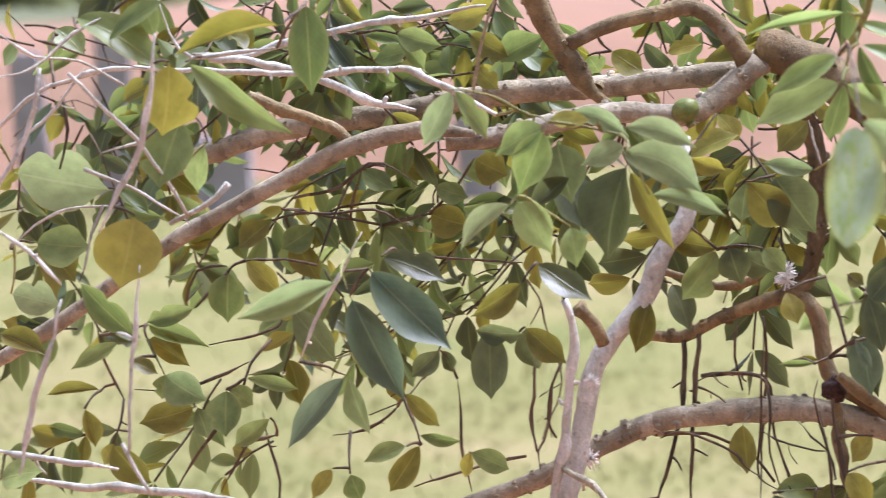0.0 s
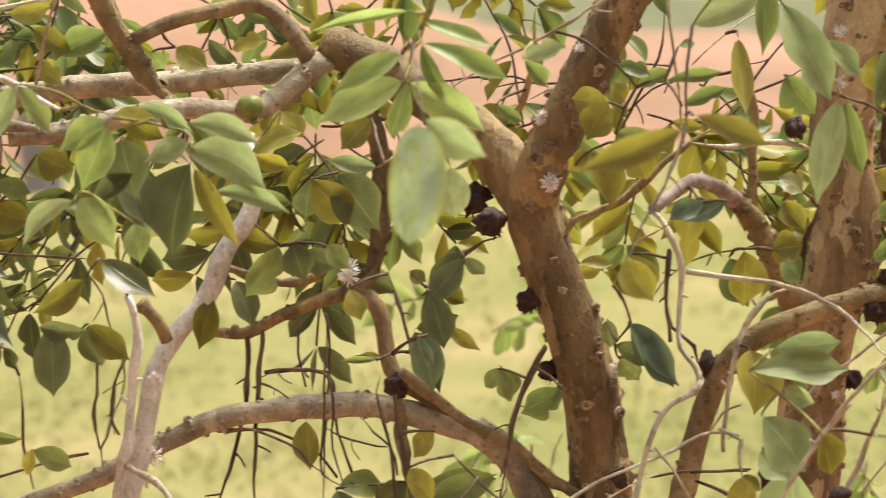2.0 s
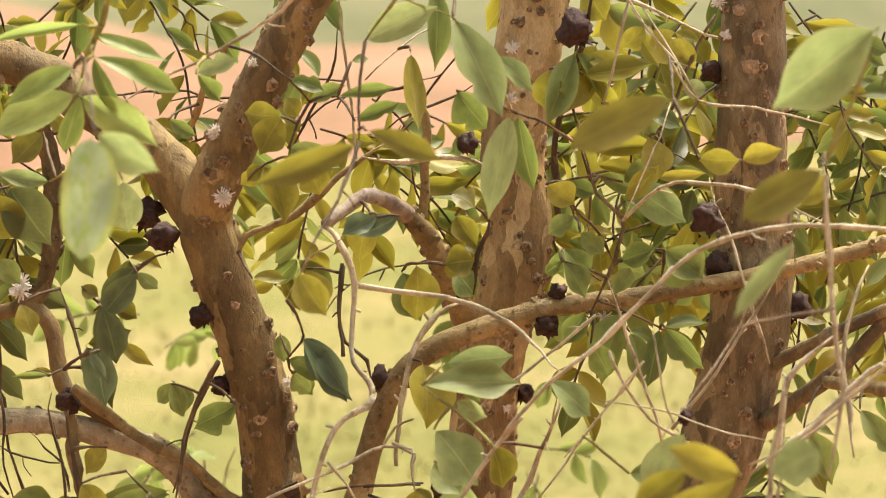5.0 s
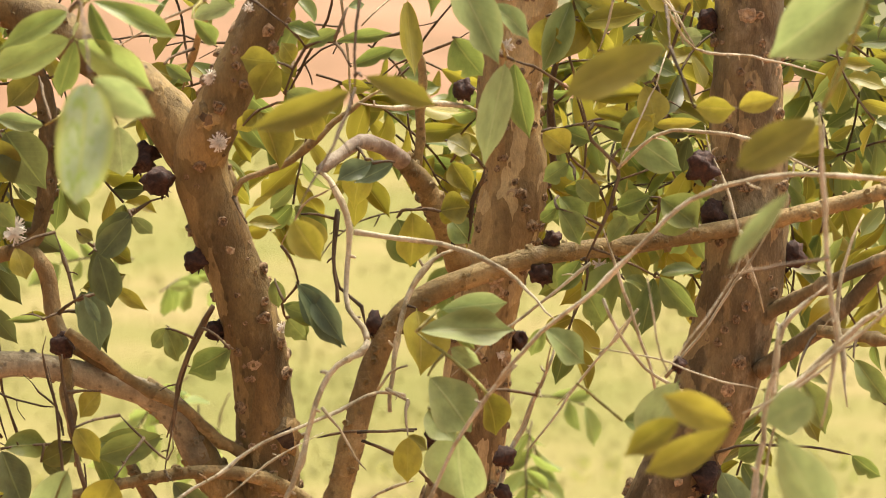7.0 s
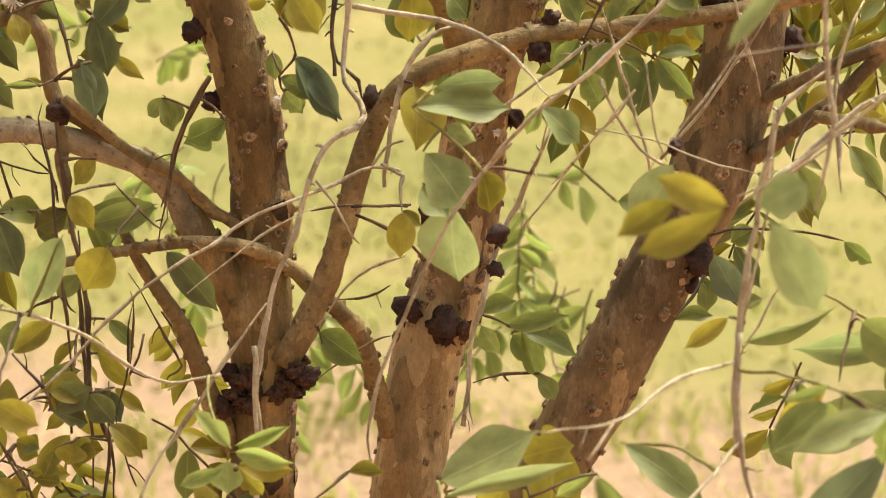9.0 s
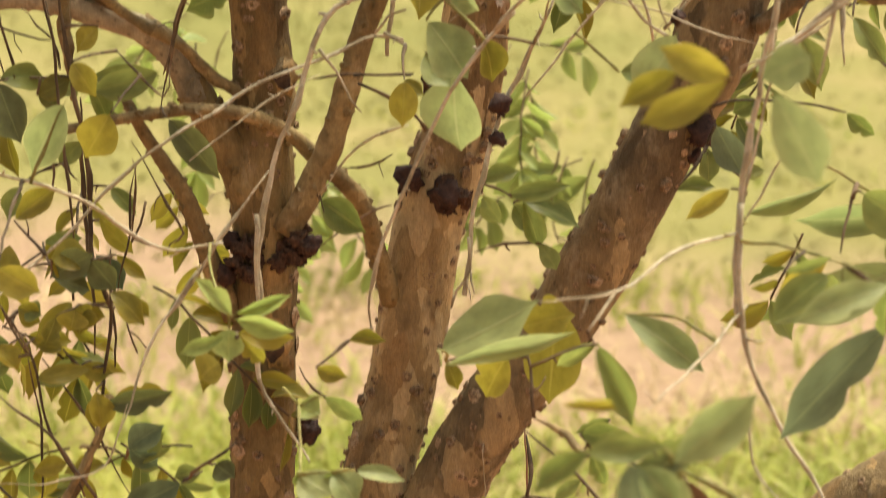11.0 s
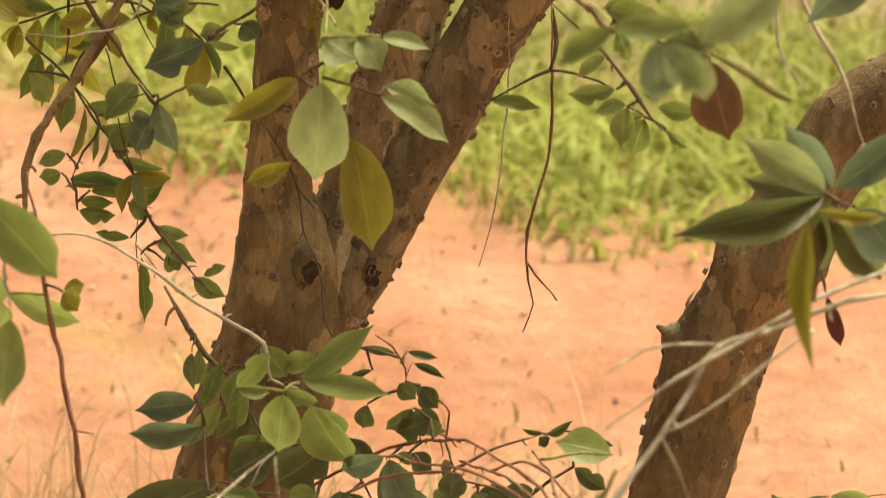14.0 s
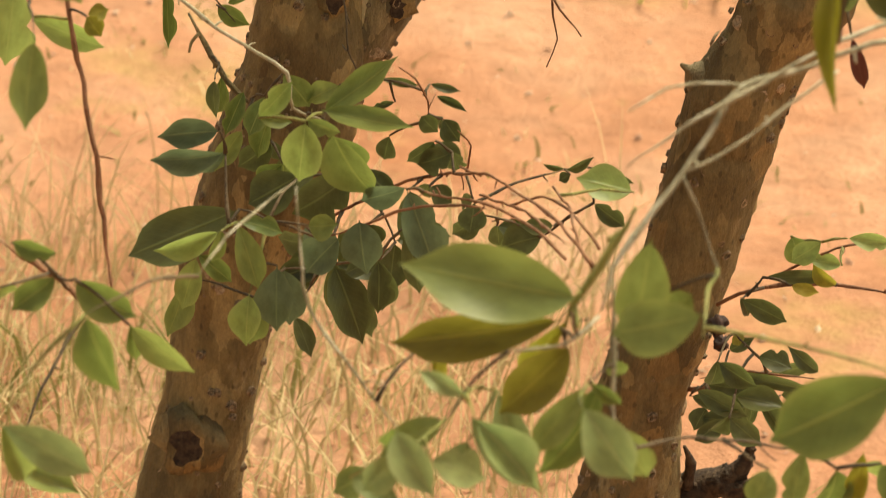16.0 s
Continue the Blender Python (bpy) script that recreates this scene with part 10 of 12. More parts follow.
twig = limb(tree, "twig", [(-0.043, -0.368, 0.607), (-0.044, -0.370, 0.617), (-0.047, -0.374, 0.627)], 0.0014, 0.0008, "dark")
leaves(twig, "bluish", [(-0.047, -0.374, 0.627, -0.094, -0.380, 0.622, 0.024)])
twig = limb(tree, "twig", [(-0.014, -0.385, 0.525), (-0.007, -0.384, 0.526), (0.001, -0.383, 0.524)], 0.0014, 0.0008, "dark")
leaves(twig, "bluish", [(0.001, -0.383, 0.524, 0.004, -0.400, 0.476, 0.031)])
twig = limb(tree, "twig", [(0.108, -0.362, 0.585), (0.102, -0.367, 0.589), (0.095, -0.372, 0.590)], 0.0014, 0.0008, "dark", False)
leaves(twig, "bluish", [(0.095, -0.372, 0.590, 0.121, -0.389, 0.531, 0.033), (0.095, -0.368, 0.590, 0.060, -0.354, 0.569, 0.020)])
twig = limb(tree, "twig", [(0.005, -0.351, 0.543), (-0.015, -0.322, 0.536), (-0.036, -0.292, 0.528)], 0.0014, 0.0008, "dark")
leaves(twig, "dark", [(-0.036, -0.292, 0.528, -0.119, -0.323, 0.495, 0.043)])
twig = limb(tree, "twig", [(-0.010, -0.329, 0.538), (-0.004, -0.305, 0.547), (0.009, -0.276, 0.554)], 0.0014, 0.0008, "dark")
leaves(twig, "dark", [(0.009, -0.276, 0.554, -0.031, -0.277, 0.526, 0.036)])
twig = limb(tree, "twig", [(0.009, -0.276, 0.554), (0.030, -0.277, 0.556), (0.048, -0.274, 0.556)], 0.0014, 0.0008, "dark")
leaves(twig, "dark", [(0.048, -0.274, 0.556, 0.007, -0.295, 0.527, 0.041), (0.057, -0.272, 0.561, 0.085, -0.278, 0.542, 0.018), (0.057, -0.268, 0.561, 0.048, -0.258, 0.537, 0.012)])
twig = limb(tree, "twig", [(0.038, -0.126, 0.459), (0.030, -0.195, 0.452), (0.010, -0.270, 0.428)], 0.0014, 0.0008, "dark")
leaves(twig, "dark", [(0.010, -0.270, 0.428, 0.027, -0.286, 0.401, 0.015)])
twig = limb(tree, "twig", [(0.020, -0.232, 0.440), (0.026, -0.251, 0.458), (0.039, -0.267, 0.475)], 0.0014, 0.0008, "dark")
leaves(twig, "dark", [(0.039, -0.267, 0.475, 0.071, -0.275, 0.408, 0.035), (0.039, -0.263, 0.475, 0.085, -0.255, 0.466, 0.018)])
twig = limb(tree, "twig", [(0.039, -0.267, 0.475), (0.057, -0.277, 0.484), (0.075, -0.290, 0.492)], 0.0014, 0.0008, "dark")
leaves(twig, "dark", [(0.075, -0.290, 0.492, 0.078, -0.297, 0.447, 0.023), (0.075, -0.286, 0.492, 0.048, -0.276, 0.472, 0.015)])
twig = limb(tree, "twig", [(0.139, -0.284, 0.568), (0.143, -0.293, 0.562), (0.147, -0.300, 0.552)], 0.0014, 0.0008, "dark")
leaves(twig, "dark", [(0.147, -0.300, 0.552, 0.145, -0.312, 0.531, 0.023), (0.147, -0.296, 0.552, 0.135, -0.285, 0.546, 0.013)])
twig = limb(tree, "twig", [(0.130, -0.293, 0.572), (0.128, -0.284, 0.578), (0.127, -0.275, 0.582)], 0.0014, 0.0008, "dark", False)
leaves(twig, "dark", [(0.127, -0.275, 0.582, 0.100, -0.279, 0.571, 0.023), (0.127, -0.271, 0.582, 0.131, -0.263, 0.560, 0.017)])
twig = limb(tree, "twig", [(0.106, -0.290, 0.619), (0.113, -0.291, 0.618), (0.118, -0.292, 0.617)], 0.0014, 0.0008, "dark", False)
leaves(twig, "dark", [(0.118, -0.292, 0.617, 0.132, -0.300, 0.602, 0.018), (0.118, -0.288, 0.617, 0.113, -0.280, 0.606, 0.010)])
twig = limb(tree, "twig", [(0.105, -0.284, 0.610), (0.092, -0.273, 0.601), (0.077, -0.264, 0.588)], 0.0014, 0.0008, "dark")
leaves(twig, "dark", [(0.077, -0.264, 0.588, 0.073, -0.263, 0.565, 0.016)])
twig = limb(tree, "twig", [(0.103, -0.302, 0.639), (0.105, -0.296, 0.642), (0.106, -0.290, 0.644)], 0.0014, 0.0008, "dark", False)
leaves(twig, "dark", [(0.106, -0.290, 0.644, 0.130, -0.290, 0.640, 0.007)])
twig = limb(tree, "twig", [(0.100, -0.306, 0.645), (0.085, -0.289, 0.642), (0.066, -0.272, 0.638)], 0.0014, 0.0008, "dark")
leaves(twig, "dark", [(0.066, -0.272, 0.638, 0.098, -0.274, 0.636, 0.007)])
twig = limb(tree, "twig", [(0.075, -0.280, 0.640), (0.077, -0.278, 0.631), (0.080, -0.274, 0.621)], 0.0014, 0.0008, "dark")
leaves(twig, "dark", [(0.080, -0.274, 0.621, 0.063, -0.272, 0.614, 0.006)])
twig = limb(tree, "twig", [(0.127, -0.275, 0.582), (0.120, -0.275, 0.587), (0.113, -0.275, 0.591)], 0.0014, 0.0008, "dark")
leaves(twig, "dark", [(0.113, -0.275, 0.591, 0.092, -0.274, 0.569, 0.016)])
twig = limb(tree, "twig", [(0.120, -0.259, 0.555), (0.115, -0.264, 0.553), (0.111, -0.270, 0.550)], 0.0014, 0.0008, "dark", False)
leaves(twig, "dark", [(0.111, -0.270, 0.550, 0.130, -0.272, 0.538, 0.018), (0.111, -0.266, 0.550, 0.106, -0.259, 0.534, 0.012)])
twig = limb(tree, "twig", [(0.075, -0.290, 0.492), (0.083, -0.284, 0.508), (0.095, -0.279, 0.519)], 0.0014, 0.0008, "dark")
leaves(twig, "dark", [(0.095, -0.279, 0.519, 0.109, -0.281, 0.460, 0.020), (0.095, -0.275, 0.519, 0.133, -0.271, 0.509, 0.012)])
twig = limb(tree, "twig", [(-0.070, -0.189, 0.613), (-0.062, -0.233, 0.626), (-0.061, -0.273, 0.628)], 0.0014, 0.0008, "dark")
leaves(twig, "dark", [(-0.061, -0.273, 0.628, -0.061, -0.283, 0.599, 0.012)])
twig = limb(tree, "twig", [(0.215, -0.828, 0.699), (0.211, -0.834, 0.710), (0.209, -0.838, 0.719)], 0.0014, 0.0008, "dark")
leaves(twig, "green", [(0.215, -0.840, 0.729, 0.103, -0.840, 0.744, 0.047, 0.150, 0)])
twig = limb(tree, "twig", [(0.238, -0.836, 0.683), (0.231, -0.851, 0.688), (0.222, -0.870, 0.686)], 0.0014, 0.0008, "dark")
leaves(twig, "green", [(0.222, -0.870, 0.686, 0.191, -0.879, 0.641, 0.021), (0.222, -0.866, 0.686, 0.247, -0.858, 0.666, 0.010)])
twig = limb(tree, "twig", [(0.173, -0.856, 0.698), (0.154, -0.861, 0.680), (0.138, -0.869, 0.655)], 0.0014, 0.0008, "dark")
leaves(twig, "green", [(0.138, -0.869, 0.655, 0.095, -0.884, 0.632, 0.019)])
twig = limb(tree, "twig", [(-0.026, -0.768, 0.691), (-0.051, -0.819, 0.709), (-0.084, -0.874, 0.710)], 0.0014, 0.0008, "dark")
leaves(twig, "green", [(-0.084, -0.874, 0.710, -0.063, -0.888, 0.663, 0.030)])
twig = limb(tree, "twig", [(0.213, -0.831, 0.698), (0.209, -0.820, 0.696), (0.204, -0.807, 0.693)], 0.0014, 0.0008, "dark")
leaves(twig, "moss", [(0.207, -0.810, 0.700, 0.099, -0.810, 0.673, 0.030, -0.200, 2)])
leaves(twig, "olive", [(0.209, -0.803, 0.697, 0.177, -0.779, 0.637, 0.017)])
twig = limb(tree, "twig", [(0.207, -0.814, 0.694), (0.208, -0.816, 0.690), (0.209, -0.819, 0.683)], 0.0014, 0.0008, "dark", False)
leaves(twig, "moss", [(0.213, -0.819, 0.687, 0.169, -0.819, 0.633, 0.031, 0.100, 0)])
twig = limb(tree, "twig", [(0.150, -0.863, 0.674), (0.151, -0.883, 0.675), (0.155, -0.900, 0.673)], 0.0014, 0.0008, "green")
leaves(twig, "pale", [(0.155, -0.900, 0.673, 0.198, -0.894, 0.625, 0.028)])
twig = limb(tree, "twig", [(0.222, -0.870, 0.686), (0.218, -0.894, 0.691), (0.218, -0.917, 0.695)], 0.0014, 0.0008, "green")
leaves(twig, "pale", [(0.218, -0.917, 0.695, 0.253, -0.930, 0.654, 0.031)])
twig = limb(tree, "twig", [(0.151, -0.883, 0.675), (0.135, -0.897, 0.694), (0.119, -0.914, 0.709)], 0.0014, 0.0008, "green")
leaves(twig, "pale", [(0.119, -0.914, 0.709, 0.149, -0.928, 0.702, 0.012)])
twig = limb(tree, "twig", [(0.298, -0.812, 0.743), (0.290, -0.859, 0.747), (0.286, -0.907, 0.740)], 0.0014, 0.0008, "green")
leaves(twig, "green", [(0.285, -0.907, 0.756, 0.232, -0.907, 0.739, 0.035, 0.100, 12)])
twig = limb(tree, "twig", [(-0.084, -0.874, 0.710), (-0.109, -0.879, 0.681), (-0.132, -0.892, 0.641)], 0.0014, 0.0008, "green")
leaves(twig, "pale", [(-0.132, -0.892, 0.641, -0.076, -0.884, 0.606, 0.026)])
leaves(twig, "green", [(-0.132, -0.888, 0.641, -0.116, -0.875, 0.588, 0.018)])
twig = limb(tree, "twig", [(0.287, -0.895, 0.742), (0.353, -0.910, 0.740), (0.405, -0.917, 0.729)], 0.0014, 0.0008, "green")
leaves(twig, "green", [(0.400, -0.950, 0.745, 0.327, -0.950, 0.697, 0.047, 0.100, 2)])
twig = limb(tree, "twig", [(-0.165, -0.420, 0.788), (-0.167, -0.545, 0.801), (-0.145, -0.676, 0.808)], 0.0014, 0.0008, "dark")
leaves(twig, "green", [(-0.145, -0.676, 0.808, -0.150, -0.689, 0.750, 0.025)])
twig = limb(tree, "twig", [(-0.138, -0.537, 0.565), (-0.142, -0.609, 0.613), (-0.128, -0.675, 0.640)], 0.0014, 0.0008, "dark")
leaves(twig, "green", [(-0.128, -0.675, 0.640, -0.155, -0.689, 0.618, 0.020)])
twig = limb(tree, "twig", [(-0.128, -0.675, 0.640), (-0.121, -0.680, 0.641), (-0.115, -0.684, 0.643)], 0.0014, 0.0008, "dark")
leaves(twig, "green", [(-0.115, -0.684, 0.643, -0.073, -0.677, 0.611, 0.025)])
twig = limb(tree, "twig", [(-0.115, -0.684, 0.643), (-0.096, -0.686, 0.631), (-0.077, -0.688, 0.614)], 0.0014, 0.0008, "dark")
leaves(twig, "green", [(-0.077, -0.688, 0.614, -0.033, -0.691, 0.580, 0.021), (-0.077, -0.684, 0.614, -0.072, -0.679, 0.582, 0.010)])
twig = limb(tree, "twig", [(-0.122, -0.548, 0.555), (-0.141, -0.610, 0.532), (-0.159, -0.662, 0.489)], 0.0014, 0.0008, "dark")
leaves(twig, "green", [(-0.159, -0.662, 0.489, -0.110, -0.670, 0.474, 0.020)])
twig = limb(tree, "twig", [(-0.135, -0.642, 0.627), (-0.150, -0.658, 0.627), (-0.166, -0.672, 0.627)], 0.0014, 0.0008, "dark")
leaves(twig, "green", [(-0.166, -0.672, 0.627, -0.180, -0.681, 0.613, 0.016), (-0.166, -0.668, 0.627, -0.161, -0.654, 0.610, 0.014)])
twig = limb(tree, "twig", [(-0.128, -0.675, 0.640), (-0.140, -0.683, 0.657), (-0.156, -0.692, 0.670)], 0.0014, 0.0008, "dark")
leaves(twig, "green", [(-0.156, -0.692, 0.670, -0.125, -0.701, 0.668, 0.015), (-0.156, -0.688, 0.670, -0.147, -0.681, 0.655, 0.008)])
twig = limb(tree, "twig", [(0.393, -0.164, 0.435), (0.379, -0.199, 0.447), (0.367, -0.239, 0.458)], 0.0014, 0.0008, "dark")
leaves(twig, "dark", [(0.367, -0.239, 0.458, 0.405, -0.250, 0.445, 0.019), (0.367, -0.235, 0.458, 0.378, -0.224, 0.434, 0.011)])
twig = limb(tree, "twig", [(0.368, -0.175, 0.357), (0.354, -0.206, 0.369), (0.339, -0.236, 0.372)], 0.0014, 0.0008, "dark")
leaves(twig, "dark", [(0.339, -0.236, 0.372, 0.384, -0.242, 0.352, 0.019)])
twig = limb(tree, "twig", [(0.399, -0.198, 0.372), (0.394, -0.213, 0.390), (0.387, -0.229, 0.403)], 0.0014, 0.0008, "dark")
leaves(twig, "dark", [(0.387, -0.229, 0.403, 0.415, -0.238, 0.399, 0.019)])
twig = limb(tree, "twig", [(0.354, -0.206, 0.369), (0.358, -0.208, 0.373), (0.362, -0.210, 0.377)], 0.0014, 0.0008, "dark")
leaves(twig, "dark", [(0.362, -0.210, 0.377, 0.436, -0.231, 0.376, 0.012)])
twig = limb(tree, "twig", [(0.342, -0.228, 0.371), (0.339, -0.225, 0.366), (0.336, -0.222, 0.359)], 0.0014, 0.0008, "dark")
leaves(twig, "dark", [(0.336, -0.222, 0.359, 0.386, -0.242, 0.363, 0.014)])
twig = limb(tree, "twig", [(0.373, -0.219, 0.452), (0.379, -0.218, 0.461), (0.385, -0.216, 0.468)], 0.0014, 0.0008, "dark")
leaves(twig, "dark", [(0.385, -0.216, 0.468, 0.441, -0.214, 0.472, 0.013)])
twig = limb(tree, "twig", [(0.384, -0.169, 0.334), (0.377, -0.186, 0.335), (0.371, -0.206, 0.333)], 0.0014, 0.0008, "dark")
leaves(twig, "dark", [(0.371, -0.206, 0.333, 0.344, -0.221, 0.317, 0.017)])
twig = limb(tree, "twig", [(0.393, -0.194, 0.370), (0.393, -0.208, 0.367), (0.391, -0.220, 0.363)], 0.0014, 0.0008, "dark")
leaves(twig, "dark", [(0.391, -0.220, 0.363, 0.425, -0.213, 0.315, 0.019), (0.391, -0.216, 0.363, 0.387, -0.208, 0.327, 0.011)])
twig = limb(tree, "twig", [(0.431, -0.185, 0.476), (0.418, -0.195, 0.490), (0.405, -0.207, 0.502)], 0.0014, 0.0008, "green")
leaves(twig, "young", [(0.405, -0.207, 0.502, 0.417, -0.212, 0.478, 0.023)])
twig = limb(tree, "twig", [(0.411, -0.201, 0.496), (0.420, -0.214, 0.503), (0.428, -0.227, 0.508)], 0.0014, 0.0008, "green")
leaves(twig, "young", [(0.428, -0.227, 0.508, 0.405, -0.227, 0.489, 0.019)])
twig = limb(tree, "twig", [(0.428, -0.227, 0.508), (0.437, -0.231, 0.514), (0.447, -0.234, 0.516)], 0.0014, 0.0008, "green")
leaves(twig, "young", [(0.447, -0.234, 0.516, 0.484, -0.229, 0.512, 0.015)])
twig = limb(tree, "twig", [(0.449, -0.198, 0.492), (0.447, -0.208, 0.489), (0.447, -0.221, 0.486)], 0.0014, 0.0008, "green")
leaves(twig, "young", [(0.447, -0.221, 0.486, 0.418, -0.232, 0.494, 0.014)])
twig = limb(tree, "twig", [(0.147, -0.300, 0.552), (0.186, -0.266, 0.560), (0.217, -0.235, 0.558)], 0.0014, 0.0008, "dark")
leaves(twig, "dark", [(0.217, -0.235, 0.558, 0.199, -0.236, 0.561, 0.005), (0.217, -0.248, 0.563, 0.238, -0.255, 0.576, 0.007)])
twig = limb(tree, "twig", [(0.217, -0.235, 0.558), (0.219, -0.244, 0.560), (0.221, -0.252, 0.561)], 0.0014, 0.0008, "dark")
leaves(twig, "dark", [(0.221, -0.252, 0.561, 0.213, -0.250, 0.554, 0.009)])
twig = limb(tree, "twig", [(0.218, -0.239, 0.559), (0.231, -0.232, 0.560), (0.244, -0.227, 0.557)], 0.0014, 0.0008, "dark")
leaves(twig, "dark", [(0.244, -0.227, 0.557, 0.274, -0.228, 0.547, 0.007)])
twig = limb(tree, "twig", [(0.244, -0.227, 0.557), (0.242, -0.234, 0.545), (0.242, -0.240, 0.533)], 0.0014, 0.0008, "dark")
leaves(twig, "dark", [(0.242, -0.240, 0.533, 0.268, -0.248, 0.516, 0.016)])
twig = limb(tree, "twig", [(0.242, -0.240, 0.533), (0.223, -0.230, 0.514), (0.204, -0.222, 0.492)], 0.0014, 0.0008, "dark")
leaves(twig, "dark", [(0.204, -0.222, 0.492, 0.168, -0.224, 0.480, 0.027)])
twig = limb(tree, "twig", [(0.219, -0.228, 0.508), (0.215, -0.235, 0.511), (0.212, -0.243, 0.512)], 0.0014, 0.0008, "dark")
leaves(twig, "dark", [(0.212, -0.243, 0.512, 0.185, -0.249, 0.512, 0.014)])
twig = limb(tree, "twig", [(0.207, -0.140, 0.830), (0.186, -0.137, 0.818), (0.161, -0.138, 0.802)], 0.0014, 0.0008, "dark")
leaves(twig, "green", [(0.161, -0.138, 0.802, 0.201, -0.144, 0.801, 0.012)])
twig = limb(tree, "twig", [(0.207, -0.140, 0.830), (0.236, -0.125, 0.823), (0.258, -0.113, 0.810)], 0.0014, 0.0008, "dark")
leaves(twig, "green", [(0.258, -0.113, 0.810, 0.224, -0.111, 0.802, 0.012)])
twig = limb(tree, "twig", [(-0.165, -0.451, 0.791), (-0.174, -0.454, 0.788), (-0.180, -0.458, 0.781)], 0.0014, 0.0008, "dark")
leaves(twig, "green", [(-0.165, -0.700, 0.901, -0.112, -0.700, 0.843, 0.036, 0.100, 2)])
leaves(twig, "olive", [(-0.180, -0.454, 0.781, -0.174, -0.439, 0.757, 0.021)])
twig = limb(tree, "twig", [(-0.155, -0.428, 0.736), (-0.147, -0.439, 0.739), (-0.140, -0.450, 0.740)], 0.0014, 0.0008, "dark")
leaves(twig, "olive", [(-0.140, -0.450, 0.740, -0.129, -0.458, 0.728, 0.016), (-0.140, -0.446, 0.740, -0.127, -0.433, 0.740, 0.013)])
twig = limb(tree, "twig", [(-0.110, -0.162, 0.695), (-0.117, -0.158, 0.701), (-0.124, -0.151, 0.704)], 0.0014, 0.0008, "dark")
leaves(twig, "green", [(-0.124, -0.151, 0.704, -0.096, -0.162, 0.724, 0.012)])
twig = limb(tree, "twig", [(-0.110, -0.162, 0.695), (-0.115, -0.164, 0.689), (-0.121, -0.168, 0.681)], 0.0014, 0.0008, "dark")
leaves(twig, "green", [(-0.121, -0.168, 0.681, -0.148, -0.179, 0.688, 0.009)])
twig = limb(tree, "twig", [(-0.101, -0.167, 0.678), (-0.108, -0.153, 0.669), (-0.115, -0.142, 0.658)], 0.0014, 0.0008, "dark")
leaves(twig, "green", [(-0.115, -0.142, 0.658, -0.110, -0.139, 0.595, 0.012)])
twig = limb(tree, "twig", [(-0.109, -0.150, 0.666), (-0.103, -0.150, 0.663), (-0.096, -0.150, 0.657)], 0.0014, 0.0008, "dark")
leaves(twig, "green", [(-0.096, -0.150, 0.657, -0.075, -0.148, 0.662, 0.018), (-0.096, -0.146, 0.657, -0.082, -0.138, 0.644, 0.016)])
twig = limb(tree, "twig", [(-0.063, -0.179, 0.651), (-0.070, -0.164, 0.648), (-0.072, -0.149, 0.643)], 0.0014, 0.0008, "dark")
leaves(twig, "green", [(-0.072, -0.149, 0.643, -0.046, -0.155, 0.627, 0.017), (-0.064, -0.143, 0.642, -0.046, -0.145, 0.653, 0.009)])
twig = limb(tree, "twig", [(-0.098, -0.173, 0.691), (-0.098, -0.166, 0.690), (-0.100, -0.158, 0.689)], 0.0014, 0.0008, "dark", False)
leaves(twig, "green", [(-0.100, -0.158, 0.689, -0.076, -0.166, 0.683, 0.011)])
twig = limb(tree, "twig", [(0.361, -0.759, 0.877), (0.356, -0.797, 0.924), (0.345, -0.831, 0.960)], 0.0014, 0.0008, "dark")
leaves(twig, "olive", [(0.345, -0.831, 0.960, 0.350, -0.864, 0.871, 0.015), (0.345, -0.827, 0.960, 0.399, -0.802, 0.945, 0.008)])
twig = limb(tree, "twig", [(0.138, -0.869, 0.655), (0.128, -0.884, 0.652), (0.116, -0.900, 0.648)], 0.0014, 0.0008, "green")
leaves(twig, "pale", [(0.116, -0.900, 0.648, 0.090, -0.895, 0.614, 0.021)])
twig = limb(tree, "twig", [(0.125, -0.888, 0.651), (0.127, -0.892, 0.646), (0.130, -0.896, 0.640)], 0.0014, 0.0008, "green")
leaves(twig, "pale", [(0.130, -0.896, 0.640, 0.166, -0.893, 0.628, 0.025)])
twig = limb(tree, "twig", [(0.116, -0.900, 0.648), (0.113, -0.905, 0.658), (0.108, -0.911, 0.667)], 0.0014, 0.0008, "green")
leaves(twig, "pale", [(0.108, -0.911, 0.667, 0.133, -0.932, 0.634, 0.024)])
leaves(twig, "green", [(0.108, -0.907, 0.667, 0.101, -0.891, 0.644, 0.012)])
twig = limb(tree, "twig", [(0.116, -0.900, 0.648), (0.098, -0.891, 0.634), (0.082, -0.883, 0.617)], 0.0014, 0.0008, "green")
leaves(twig, "pale", [(0.082, -0.883, 0.617, 0.113, -0.895, 0.611, 0.018)])
twig = limb(tree, "twig", [(0.244, -0.856, 0.634), (0.299, -0.790, 0.614), (0.373, -0.736, 0.582)], 0.0014, 0.0008, "dark")
leaves(twig, "green", [(0.373, -0.736, 0.582, 0.369, -0.747, 0.543, 0.019)])
twig = limb(tree, "twig", [(0.373, -0.736, 0.582), (0.384, -0.730, 0.574), (0.398, -0.722, 0.564)], 0.0014, 0.0008, "dark")
leaves(twig, "green", [(0.398, -0.722, 0.564, 0.395, -0.719, 0.530, 0.023)])
twig = limb(tree, "twig", [(0.398, -0.722, 0.564), (0.412, -0.724, 0.569), (0.427, -0.723, 0.571)], 0.0014, 0.0008, "dark")
leaves(twig, "green", [(0.427, -0.723, 0.571, 0.446, -0.739, 0.545, 0.023), (0.427, -0.719, 0.571, 0.418, -0.700, 0.547, 0.018)])
